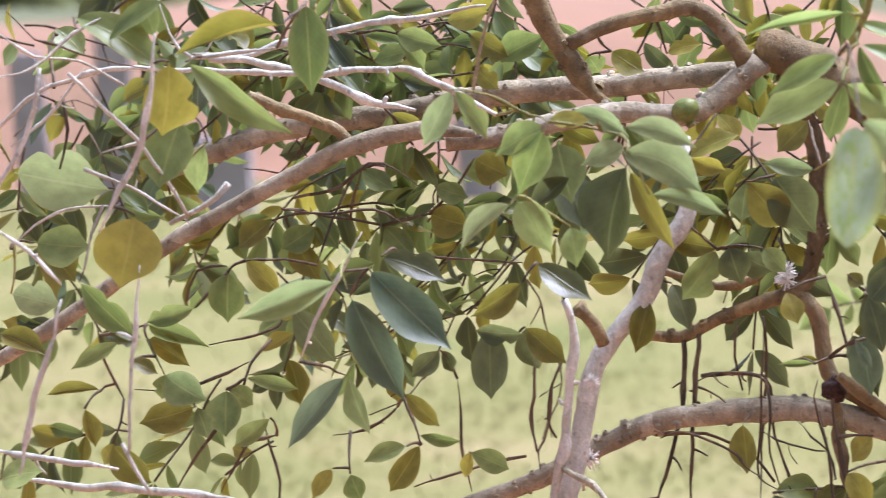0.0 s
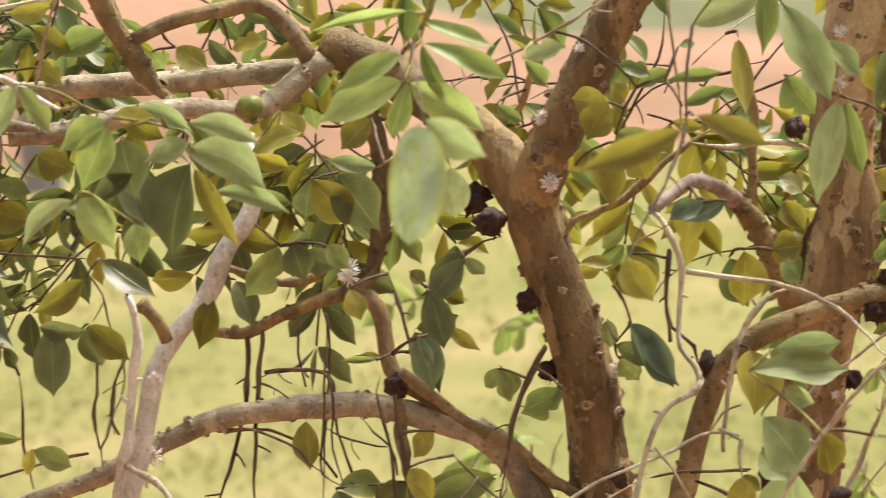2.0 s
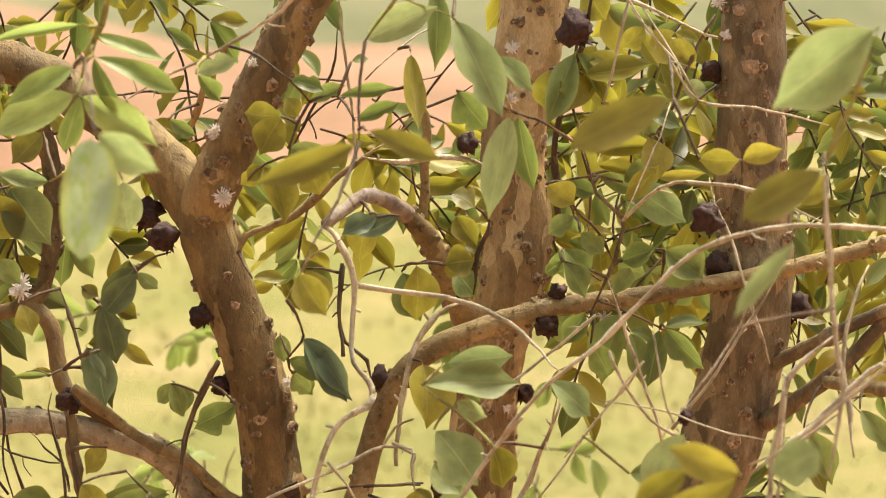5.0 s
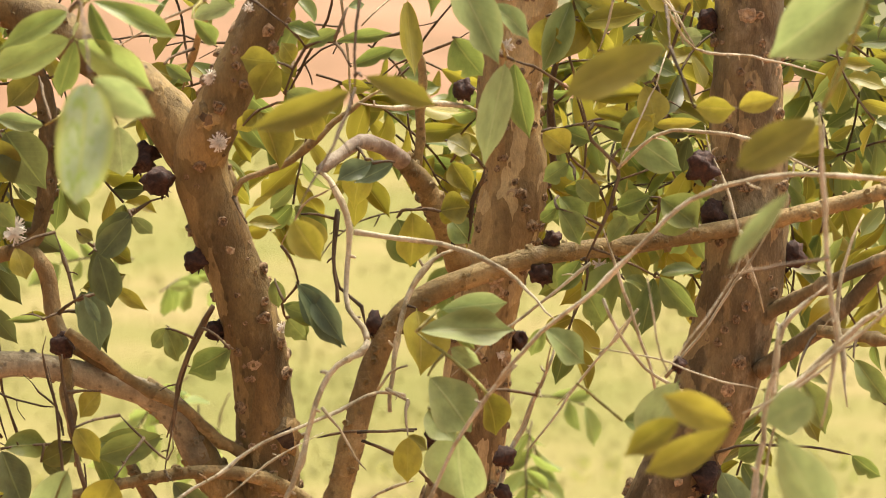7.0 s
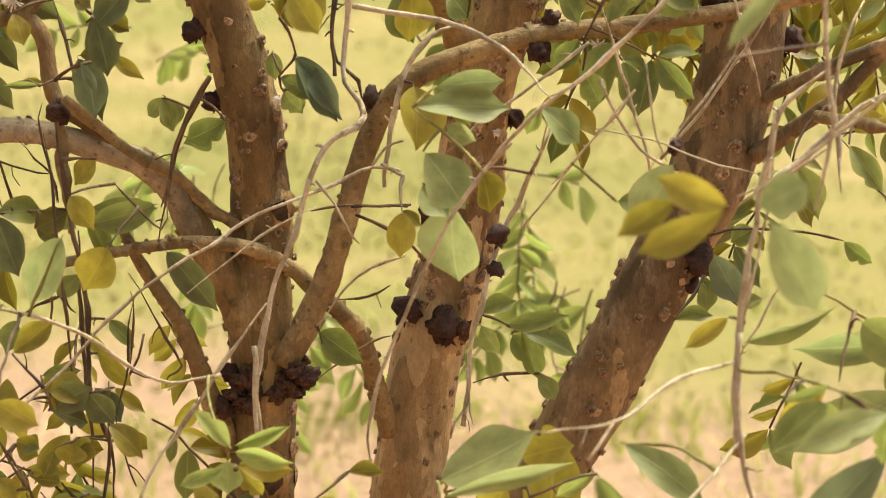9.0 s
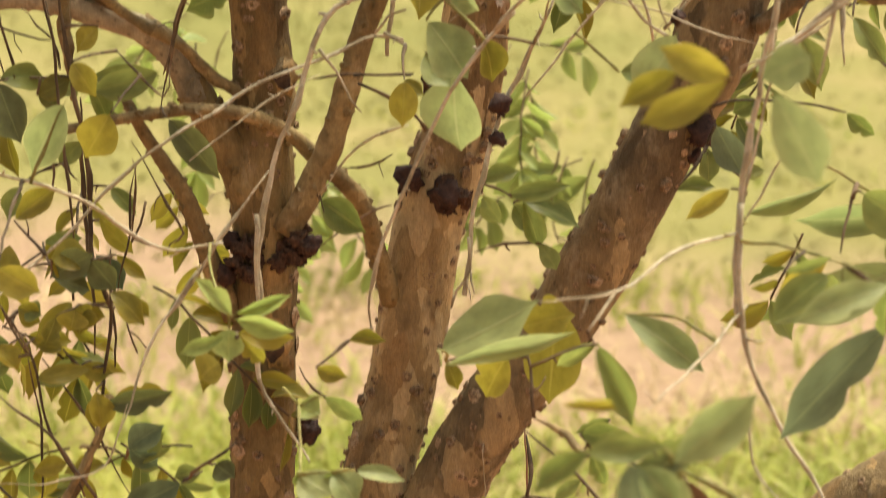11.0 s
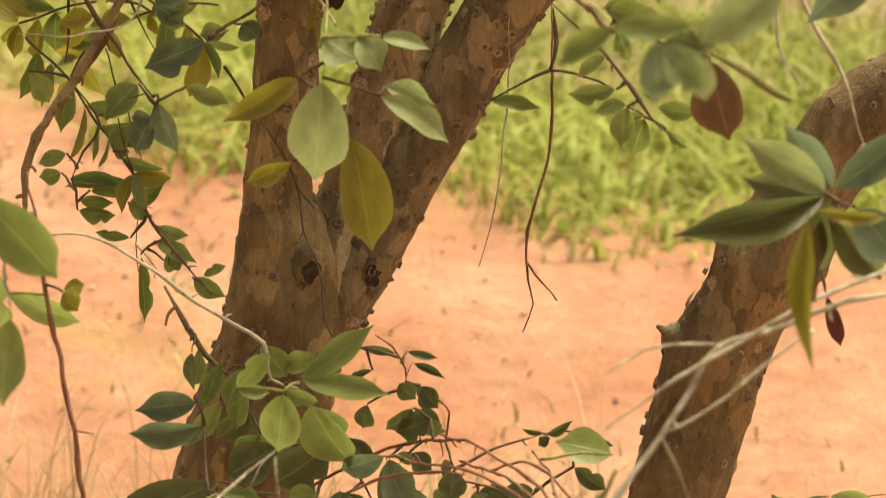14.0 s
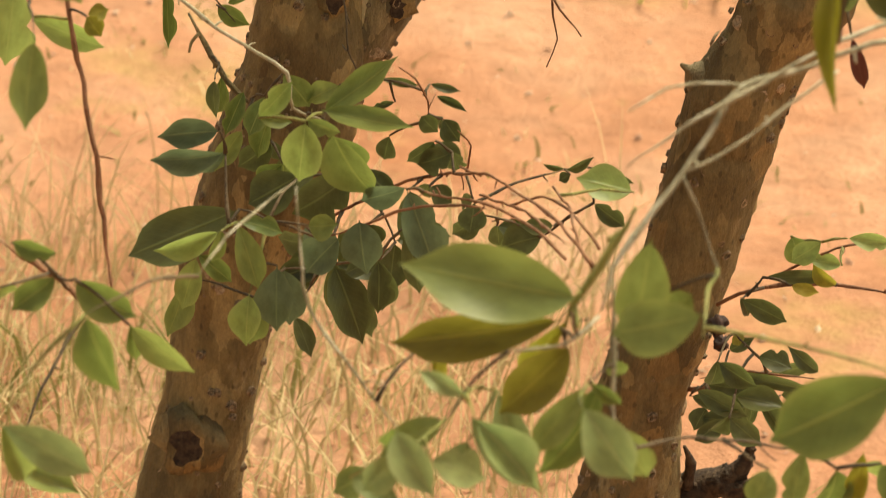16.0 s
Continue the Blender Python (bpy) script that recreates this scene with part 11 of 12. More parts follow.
leaves(twig, "olive", [(0.415, -0.720, 0.577, 0.411, -0.716, 0.530, 0.016)])
twig = limb(tree, "twig", [(0.114, -0.762, 0.587), (0.106, -0.751, 0.572), (0.092, -0.744, 0.549)], 0.0014, 0.0008, "dark")
leaves(twig, "green", [(0.092, -0.744, 0.549, 0.067, -0.753, 0.535, 0.022)])
twig = limb(tree, "twig", [(0.092, -0.756, 0.606), (0.105, -0.739, 0.622), (0.125, -0.718, 0.635)], 0.0014, 0.0008, "dark")
leaves(twig, "olive", [(0.125, -0.718, 0.635, 0.131, -0.721, 0.596, 0.011)])
twig = limb(tree, "twig", [(0.063, -0.162, 0.491), (0.076, -0.174, 0.476), (0.085, -0.183, 0.460)], 0.0014, 0.0008, "dark")
leaves(twig, "dark", [(0.085, -0.183, 0.460, 0.083, -0.189, 0.416, 0.028), (0.085, -0.179, 0.460, 0.116, -0.171, 0.456, 0.018)])
twig = limb(tree, "twig", [(0.073, -0.171, 0.480), (0.067, -0.179, 0.478), (0.061, -0.188, 0.475)], 0.0014, 0.0008, "dark")
leaves(twig, "dark", [(0.061, -0.188, 0.475, 0.041, -0.198, 0.443, 0.028), (0.061, -0.184, 0.475, 0.073, -0.172, 0.450, 0.020)])
twig = limb(tree, "twig", [(0.063, -0.162, 0.491), (0.040, -0.175, 0.509), (0.017, -0.182, 0.520)], 0.0014, 0.0008, "dark")
leaves(twig, "dark", [(0.017, -0.182, 0.520, -0.023, -0.191, 0.505, 0.032)])
twig = limb(tree, "twig", [(-0.036, -0.200, 0.578), (-0.028, -0.201, 0.565), (-0.019, -0.204, 0.550)], 0.0014, 0.0008, "dark")
leaves(twig, "dark", [(-0.019, -0.204, 0.550, -0.046, -0.202, 0.523, 0.023), (-0.019, -0.200, 0.550, -0.012, -0.196, 0.530, 0.010)])
twig = limb(tree, "twig", [(0.030, -0.195, 0.452), (0.025, -0.201, 0.459), (0.021, -0.205, 0.464)], 0.0014, 0.0008, "dark")
leaves(twig, "dark", [(0.021, -0.205, 0.464, 0.006, -0.218, 0.423, 0.028), (0.021, -0.201, 0.464, -0.016, -0.183, 0.452, 0.021)])
twig = limb(tree, "twig", [(0.204, -0.222, 0.492), (0.178, -0.217, 0.501), (0.153, -0.213, 0.504)], 0.0014, 0.0008, "dark")
leaves(twig, "dark", [(0.153, -0.213, 0.504, 0.131, -0.209, 0.480, 0.018)])
twig = limb(tree, "twig", [(0.166, -0.215, 0.502), (0.168, -0.207, 0.496), (0.167, -0.198, 0.488)], 0.0014, 0.0008, "dark")
leaves(twig, "dark", [(0.167, -0.198, 0.488, 0.196, -0.195, 0.479, 0.018), (0.167, -0.194, 0.488, 0.171, -0.185, 0.464, 0.015)])
twig = limb(tree, "twig", [(0.083, -0.181, 0.464), (0.097, -0.186, 0.474), (0.112, -0.191, 0.481)], 0.0014, 0.0008, "dark")
leaves(twig, "dark", [(0.112, -0.191, 0.481, 0.127, -0.189, 0.461, 0.018), (0.112, -0.187, 0.481, 0.097, -0.180, 0.467, 0.014)])
twig = limb(tree, "twig", [(-0.039, -0.199, 0.580), (-0.031, -0.222, 0.598), (-0.023, -0.247, 0.607)], 0.0014, 0.0008, "dark")
leaves(twig, "green", [(-0.023, -0.247, 0.607, -0.034, -0.262, 0.578, 0.020), (-0.042, -0.217, 0.598, -0.054, -0.233, 0.565, 0.016)])
twig = limb(tree, "twig", [(-0.023, -0.247, 0.607), (-0.017, -0.251, 0.620), (-0.010, -0.253, 0.629)], 0.0014, 0.0008, "dark")
leaves(twig, "green", [(-0.010, -0.253, 0.629, 0.013, -0.250, 0.601, 0.022)])
twig = limb(tree, "twig", [(-0.035, -0.211, 0.589), (-0.038, -0.226, 0.584), (-0.040, -0.241, 0.574)], 0.0014, 0.0008, "dark")
leaves(twig, "green", [(-0.040, -0.241, 0.574, -0.061, -0.244, 0.539, 0.018)])
twig = limb(tree, "twig", [(0.010, -0.270, 0.428), (-0.032, -0.245, 0.433), (-0.082, -0.225, 0.435)], 0.0014, 0.0008, "dark")
leaves(twig, "green", [(-0.082, -0.225, 0.435, -0.092, -0.244, 0.387, 0.020)])
twig = limb(tree, "twig", [(-0.019, -0.204, 0.550), (-0.014, -0.216, 0.548), (-0.008, -0.226, 0.541)], 0.0014, 0.0008, "dark")
leaves(twig, "green", [(-0.008, -0.226, 0.541, -0.030, -0.228, 0.525, 0.018), (-0.008, -0.222, 0.541, -0.006, -0.215, 0.519, 0.014)])
twig = limb(tree, "twig", [(0.066, -0.272, 0.638), (0.050, -0.261, 0.631), (0.035, -0.253, 0.623)], 0.0014, 0.0008, "dark")
leaves(twig, "green", [(0.035, -0.253, 0.623, 0.009, -0.251, 0.606, 0.018), (0.035, -0.249, 0.623, 0.037, -0.241, 0.596, 0.013)])
twig = limb(tree, "twig", [(-0.030, -0.201, 0.568), (-0.024, -0.204, 0.573), (-0.020, -0.208, 0.577)], 0.0014, 0.0008, "dark", False)
leaves(twig, "green", [(-0.020, -0.208, 0.577, -0.032, -0.215, 0.539, 0.018)])
twig = limb(tree, "twig", [(0.358, -0.168, 0.351), (0.354, -0.177, 0.352), (0.351, -0.186, 0.353)], 0.0014, 0.0008, "dark", False)
leaves(twig, "dark", [(0.351, -0.186, 0.353, 0.390, -0.192, 0.354, 0.015)])
twig = limb(tree, "twig", [(0.393, -0.194, 0.370), (0.399, -0.182, 0.367), (0.404, -0.168, 0.359)], 0.0014, 0.0008, "dark")
leaves(twig, "dark", [(0.404, -0.168, 0.359, 0.440, -0.177, 0.373, 0.014)])
twig = limb(tree, "twig", [(0.351, -0.186, 0.353), (0.353, -0.190, 0.345), (0.353, -0.193, 0.335)], 0.0014, 0.0008, "dark")
leaves(twig, "dark", [(0.353, -0.193, 0.335, 0.344, -0.202, 0.317, 0.018), (0.349, -0.196, 0.326, 0.386, -0.209, 0.333, 0.018)])
twig = limb(tree, "twig", [(0.406, -0.191, 0.337), (0.411, -0.182, 0.340), (0.415, -0.172, 0.341)], 0.0014, 0.0008, "dark", False)
leaves(twig, "dark", [(0.415, -0.172, 0.341, 0.444, -0.169, 0.347, 0.014)])
twig = limb(tree, "twig", [(0.362, -0.210, 0.377), (0.365, -0.199, 0.382), (0.367, -0.187, 0.386)], 0.0014, 0.0008, "dark")
leaves(twig, "dark", [(0.367, -0.187, 0.386, 0.385, -0.193, 0.401, 0.012)])
twig = limb(tree, "twig", [(0.387, -0.229, 0.403), (0.376, -0.231, 0.414), (0.366, -0.232, 0.424)], 0.0014, 0.0008, "dark")
leaves(twig, "olive", [(0.366, -0.232, 0.424, 0.371, -0.235, 0.414, 0.011)])
twig = limb(tree, "twig", [(0.449, -0.185, 0.452), (0.446, -0.199, 0.460), (0.445, -0.213, 0.464)], 0.0014, 0.0008, "dark")
leaves(twig, "olive", [(0.445, -0.213, 0.464, 0.424, -0.223, 0.485, 0.014)])
twig = limb(tree, "twig", [(0.385, -0.216, 0.468), (0.397, -0.225, 0.472), (0.406, -0.237, 0.472)], 0.0014, 0.0008, "dark")
leaves(twig, "olive", [(0.406, -0.237, 0.472, 0.429, -0.245, 0.471, 0.011)])
twig = limb(tree, "twig", [(0.382, -0.577, 1.442), (0.402, -0.583, 1.487), (0.414, -0.594, 1.525)], 0.0014, 0.0008, "green")
leaves(twig, "pale", [(0.414, -0.594, 1.525, 0.346, -0.588, 1.476, 0.042)])
twig = limb(tree, "twig", [(0.250, -0.075, 1.502), (0.256, -0.069, 1.501), (0.263, -0.063, 1.500)], 0.0014, 0.0008, "dark", False)
leaves(twig, "olive", [(0.263, -0.063, 1.500, 0.230, -0.076, 1.444, 0.031), (0.263, -0.059, 1.500, 0.228, -0.048, 1.507, 0.015)])
twig = limb(tree, "twig", [(0.243, -0.065, 1.482), (0.247, -0.072, 1.480), (0.251, -0.078, 1.477)], 0.0014, 0.0008, "dark", False)
leaves(twig, "olive", [(0.251, -0.078, 1.477, 0.304, -0.097, 1.482, 0.023), (0.251, -0.074, 1.477, 0.279, -0.052, 1.442, 0.018)])
twig = limb(tree, "twig", [(0.308, -0.080, 1.431), (0.303, -0.086, 1.429), (0.299, -0.093, 1.428)], 0.0014, 0.0008, "dark", False)
leaves(twig, "olive", [(0.299, -0.093, 1.428, 0.308, -0.104, 1.397, 0.026)])
twig = limb(tree, "twig", [(0.318, -0.060, 1.400), (0.311, -0.076, 1.399), (0.303, -0.090, 1.396)], 0.0014, 0.0008, "dark")
leaves(twig, "yellow", [(0.303, -0.090, 1.396, 0.345, -0.084, 1.396, 0.010)])
twig = limb(tree, "twig", [(0.233, -0.070, 1.393), (0.226, -0.076, 1.393), (0.219, -0.084, 1.392)], 0.0014, 0.0008, "dark")
leaves(twig, "yellow", [(0.219, -0.084, 1.392, 0.242, -0.081, 1.375, 0.023)])
twig = limb(tree, "twig", [(0.272, -0.100, 1.370), (0.276, -0.097, 1.375), (0.280, -0.093, 1.378)], 0.0014, 0.0008, "dark", False)
leaves(twig, "yellow", [(0.280, -0.093, 1.378, 0.306, -0.105, 1.406, 0.018)])
leaves(twig, "olive", [(0.280, -0.089, 1.378, 0.312, -0.074, 1.371, 0.013)])
twig = limb(tree, "twig", [(0.258, -0.840, 0.629), (0.251, -0.831, 0.632), (0.245, -0.821, 0.634)], 0.0014, 0.0008, "dark")
leaves(twig, "green", [(0.245, -0.821, 0.634, 0.269, -0.816, 0.595, 0.029)])
twig = limb(tree, "twig", [(0.238, -0.836, 0.683), (0.238, -0.829, 0.682), (0.235, -0.823, 0.679)], 0.0014, 0.0008, "dark", False)
leaves(twig, "pale", [(0.152, -0.823, 0.635, 0.202, -0.823, 0.581, 0.024, 0.100, 0)])
leaves(twig, "green", [(0.235, -0.819, 0.679, 0.249, -0.813, 0.664, 0.013)])
twig = limb(tree, "twig", [(0.317, -0.777, 0.606), (0.326, -0.804, 0.613), (0.342, -0.827, 0.615)], 0.0014, 0.0008, "dark")
leaves(twig, "green", [(0.342, -0.827, 0.615, 0.333, -0.839, 0.593, 0.021)])
twig = limb(tree, "twig", [(0.245, -0.821, 0.634), (0.239, -0.814, 0.644), (0.236, -0.809, 0.653)], 0.0014, 0.0008, "dark")
leaves(twig, "olive", [(0.236, -0.809, 0.653, 0.196, -0.828, 0.616, 0.020)])
twig = limb(tree, "twig", [(0.296, -0.824, 0.744), (0.283, -0.821, 0.738), (0.268, -0.819, 0.727)], 0.0014, 0.0008, "dark")
leaves(twig, "green", [(0.284, -0.819, 0.728, 0.265, -0.819, 0.711, 0.022, 0.100, 0)])
leaves(twig, "olive", [(0.268, -0.815, 0.727, 0.254, -0.808, 0.708, 0.014)])
twig = limb(tree, "twig", [(0.146, -0.865, 0.668), (0.155, -0.835, 0.661), (0.169, -0.799, 0.642)], 0.0014, 0.0008, "green")
leaves(twig, "pale", [(0.169, -0.799, 0.642, 0.191, -0.816, 0.583, 0.025)])
twig = limb(tree, "twig", [(0.169, -0.799, 0.642), (0.161, -0.809, 0.630), (0.153, -0.821, 0.616)], 0.0014, 0.0008, "green")
leaves(twig, "pale", [(0.153, -0.821, 0.616, 0.145, -0.830, 0.588, 0.020)])
twig = limb(tree, "twig", [(0.366, -0.232, 0.424), (0.357, -0.259, 0.428), (0.350, -0.289, 0.425)], 0.0014, 0.0008, "dark")
leaves(twig, "dark", [(0.350, -0.289, 0.425, 0.383, -0.292, 0.404, 0.020), (0.350, -0.285, 0.425, 0.348, -0.275, 0.390, 0.016)])
twig = limb(tree, "twig", [(0.384, -0.229, 0.406), (0.374, -0.249, 0.400), (0.368, -0.271, 0.387)], 0.0014, 0.0008, "dark")
leaves(twig, "dark", [(0.368, -0.271, 0.387, 0.408, -0.284, 0.387, 0.021)])
twig = limb(tree, "twig", [(0.368, -0.271, 0.387), (0.366, -0.286, 0.385), (0.363, -0.300, 0.381)], 0.0014, 0.0008, "dark")
leaves(twig, "dark", [(0.363, -0.300, 0.381, 0.391, -0.309, 0.363, 0.020), (0.363, -0.296, 0.381, 0.349, -0.282, 0.355, 0.017)])
twig = limb(tree, "twig", [(0.029, -0.255, 0.462), (0.032, -0.242, 0.463), (0.038, -0.227, 0.462)], 0.0014, 0.0008, "dark")
leaves(twig, "dark", [(0.038, -0.227, 0.462, 0.069, -0.218, 0.383, 0.040), (0.038, -0.223, 0.462, -0.012, -0.212, 0.431, 0.023)])
twig = limb(tree, "twig", [(0.085, -0.183, 0.460), (0.082, -0.202, 0.462), (0.075, -0.221, 0.461)], 0.0014, 0.0008, "dark")
leaves(twig, "dark", [(0.075, -0.221, 0.461, 0.080, -0.222, 0.412, 0.022)])
twig = limb(tree, "twig", [(0.116, -0.251, 0.551), (0.111, -0.245, 0.560), (0.107, -0.238, 0.568)], 0.0014, 0.0008, "dark", False)
leaves(twig, "dark", [(0.107, -0.238, 0.568, 0.136, -0.248, 0.565, 0.022), (0.107, -0.234, 0.568, 0.119, -0.224, 0.552, 0.014)])
twig = limb(tree, "twig", [(0.104, -0.227, 0.537), (0.100, -0.237, 0.537), (0.095, -0.246, 0.536)], 0.0014, 0.0008, "dark", False)
leaves(twig, "dark", [(0.095, -0.246, 0.536, 0.113, -0.269, 0.486, 0.031)])
twig = limb(tree, "twig", [(0.029, -0.255, 0.462), (0.014, -0.269, 0.471), (0.001, -0.284, 0.476)], 0.0014, 0.0008, "dark")
leaves(twig, "bluish", [(0.001, -0.284, 0.476, 0.006, -0.294, 0.430, 0.036)])
twig = limb(tree, "twig", [(0.027, -0.328, 0.525), (0.020, -0.310, 0.523), (0.015, -0.290, 0.518)], 0.0014, 0.0008, "dark")
leaves(twig, "bluish", [(0.015, -0.290, 0.518, 0.040, -0.303, 0.491, 0.026)])
twig = limb(tree, "twig", [(0.001, -0.284, 0.476), (-0.007, -0.313, 0.482), (-0.015, -0.344, 0.481)], 0.0014, 0.0008, "dark")
leaves(twig, "green", [(-0.015, -0.344, 0.481, -0.022, -0.345, 0.432, 0.027), (-0.015, -0.340, 0.481, 0.013, -0.337, 0.475, 0.014)])
twig = limb(tree, "twig", [(-0.036, -0.292, 0.528), (-0.048, -0.312, 0.515), (-0.065, -0.330, 0.502)], 0.0014, 0.0008, "dark")
leaves(twig, "green", [(-0.065, -0.330, 0.502, -0.077, -0.325, 0.450, 0.022), (-0.065, -0.326, 0.502, -0.036, -0.317, 0.475, 0.016)])
twig = limb(tree, "twig", [(0.027, -0.328, 0.624), (0.029, -0.337, 0.622), (0.033, -0.346, 0.620)], 0.0014, 0.0008, "dark", False)
leaves(twig, "green", [(0.033, -0.346, 0.620, 0.059, -0.345, 0.584, 0.033)])
fruit(tree, -0.100, 0.005, 1.372, 0.0124)
fruit(tree, -0.084, -0.040, 1.357, 0.0122)
fruit(tree, -0.058, -0.015, 1.291, 0.0100)
fruit(tree, -0.164, -0.050, 1.229, 0.0091)
fruit(tree, -0.045, -0.003, 1.231, 0.0092)
fruit(tree, 0.159, -0.031, 1.423, 0.0081)
fruit(tree, 0.246, -0.086, 1.514, 0.0132)
fruit(tree, 0.359, 0.017, 1.471, 0.0092)
fruit(tree, 0.342, -0.107, 1.364, 0.0123)
fruit(tree, 0.423, 0.011, 1.279, 0.0115)
fruit(tree, 0.228, -0.030, 1.302, 0.0068)
fruit(tree, 0.202, 0.090, 1.204, 0.0085)
fruit(tree, 0.083, -0.030, 1.237, 0.0077)
fruit(tree, 0.218, -0.035, 1.275, 0.0090)
fruit(tree, 0.358, -0.014, 1.316, 0.0110)
fruit(tree, 0.320, -0.128, 1.213, 0.0061)
fruit(tree, 0.112, 0.061, 1.047, 0.0124)
fruit(tree, 0.142, 0.051, 1.035, 0.0134)
fruit(tree, 0.135, 0.059, 1.129, 0.0152)
fruit(tree, 0.184, -0.101, 1.139, 0.0089)
fruit(tree, 0.182, -0.104, 1.112, 0.0067)
fruit(tree, 0.351, -0.014, 1.102, 0.0130)
fruit(tree, 0.345, -0.003, 1.080, 0.0074)
fruit(tree, -0.032, -0.018, 1.010, 0.0093)
fruit(tree, -0.037, -0.029, 0.984, 0.0083)
fruit(tree, 0.032, -0.040, 1.012, 0.0092)
burl(tree, 0.031, -0.040, 1.013, 0.0110)
burl(tree, 0.012, -0.031, 1.001, 0.0130)
burl(tree, -0.020, -0.030, 1.002, 0.0116)
burl(tree, 0.019, -0.024, 1.012, 0.0112)
burl(tree, -0.016, -0.031, 0.990, 0.0093)
burl(tree, 0.145, 0.052, 1.036, 0.0115)
fruit(tree, 0.029, 0.000, 0.843, 0.0108)
fruit(tree, 0.024, 0.000, 0.854, 0.0066)
fruit(tree_b, -0.200, -0.037, 0.385, 0.0097)
fruit(tree_b, -0.195, -0.024, 0.362, 0.0068)
fruit(tree, -0.274, -0.040, 1.455, 0.0114, False)
knot(tree, -0.044, -0.042, 1.405, 0.0072, True)
knot(tree, 0.009, -0.021, 1.145, 0.0110)
knot(tree, 0.071, 0.001, 0.599, 0.0107)
knot(tree, 0.018, -0.035, 0.614, 0.0118)
knot(tree, -0.092, -0.043, 0.184, 0.0235)
knot(tree, 0.001, -0.026, 0.920, 0.0122)
flower(tree, -0.036, -0.042, 1.387, 0.0082)
flower(tree, -0.035, -0.043, 1.387, 0.0091)
flower(tree, -0.040, -0.040, 1.440, 0.0063)
flower(tree, -0.008, -0.045, 1.493, 0.0054)
flower(tree, 0.199, 0.070, 1.494, 0.0066)
flower(tree, 0.195, 0.066, 1.450, 0.0094)
flower(tree, 0.365, 0.011, 1.527, 0.0073)
flower(tree, 0.369, -0.000, 1.501, 0.0055)
flower(tree, 0.009, -0.016, 1.234, 0.0055)
flower(tree, -0.205, 0.002, 1.312, 0.0101)
flower(tree, 0.186, 0.067, 1.195, 0.0047)
flower(tree, 0.265, -0.030, 1.280, 0.0072)
twig = limb(tree, "twig", [(0.406, -0.400, 0.768), (0.409, -0.400, 0.758), (0.411, -0.400, 0.748)], 0.0012, 0.0009, "dark")
leaves(twig, "maroon", [(0.411, -0.400, 0.749, 0.425, -0.400, 0.708, 0.012, 0.2, 2)])
limb(tree, "twig", [(-0.156, -0.120, 1.112), (-0.155, -0.120, 1.098), (-0.152, -0.120, 1.086), (-0.146, -0.120, 1.080)], 0.0013, 0.0009, "dark", "both")
limb(tree, "twig", [(-0.164, -0.140, 1.107), (-0.163, -0.140, 1.089), (-0.164, -0.140, 1.068)], 0.0012, 0.0009, "dark", "both")
limb(tree, "twig", [(-0.145, -0.100, 1.142), (-0.145, -0.100, 1.110), (-0.144, -0.100, 1.070), (-0.142, -0.100, 1.033), (-0.140, -0.100, 1.001), (-0.137, -0.100, 0.974), (-0.137, -0.100, 0.934)], 0.0022, 0.0014, "dark", "both")
limb(tree, "twig", [(-0.106, -0.100, 1.108), (-0.092, -0.100, 1.083), (-0.078, -0.100, 1.056), (-0.066, -0.100, 1.033), (-0.076, -0.100, 1.025), (-0.078, -0.100, 1.016)], 0.0013, 0.0010, "dark", "both")
limb(tree, "twig", [(-0.099, -0.130, 1.094), (-0.105, -0.130, 1.072), (-0.105, -0.130, 1.040), (-0.110, -0.130, 1.017), (-0.115, -0.130, 0.992)], 0.0011, 0.0007, "dark", "both")
limb(tree, "twig", [(-0.130, -0.160, 0.887), (-0.144, -0.160, 0.842), (-0.165, -0.160, 0.809), (-0.179, -0.160, 0.784)], 0.0030, 0.0036, "barkd", "both")
limb(tree, "twig", [(-0.184, -0.150, 0.943), (-0.175, -0.150, 0.894), (-0.175, -0.150, 0.838), (-0.177, -0.150, 0.819)], 0.0013, 0.0010, "dark", "both")
limb(tree, "twig", [(-0.174, -0.140, 0.941), (-0.154, -0.140, 0.913), (-0.129, -0.140, 0.874), (-0.119, -0.140, 0.854), (-0.106, -0.140, 0.829)], 0.0015, 0.0010, "dark", "both")
limb(tree, "twig", [(-0.206, -0.150, 0.988), (-0.195, -0.150, 0.966), (-0.184, -0.150, 0.946)], 0.0012, 0.0012, "dark", "both")
twig = limb(tree, "twig", [(0.274, -0.890, 1.067), (0.270, -0.890, 1.077), (0.264, -0.890, 1.085)], 0.0016, 0.0012, "green")
leaves(twig, "green", [(0.267, -0.890, 1.086, 0.219, -0.890, 1.082, 0.016, 0.1, 2)])
leaves(twig, "dark", [(0.281, -0.890, 1.080, 0.240, -0.890, 1.066, 0.014, 0.2, 0)])
leaves(twig, "pale", [(0.267, -0.890, 1.075, 0.276, -0.890, 1.042, 0.015, -0.2, 12)])
leaves(twig, "olive", [(0.204, -0.890, 1.109, 0.246, -0.890, 1.109, 0.007, 0.2, 2)])
limb(tree, "twig", [(-0.265, -0.100, 1.245), (-0.253, -0.100, 1.250), (-0.234, -0.100, 1.250), (-0.216, -0.100, 1.246), (-0.210, -0.100, 1.237), (-0.209, -0.100, 1.214), (-0.211, -0.100, 1.187), (-0.204, -0.100, 1.159)], 0.0014, 0.0012, "dark", "both")
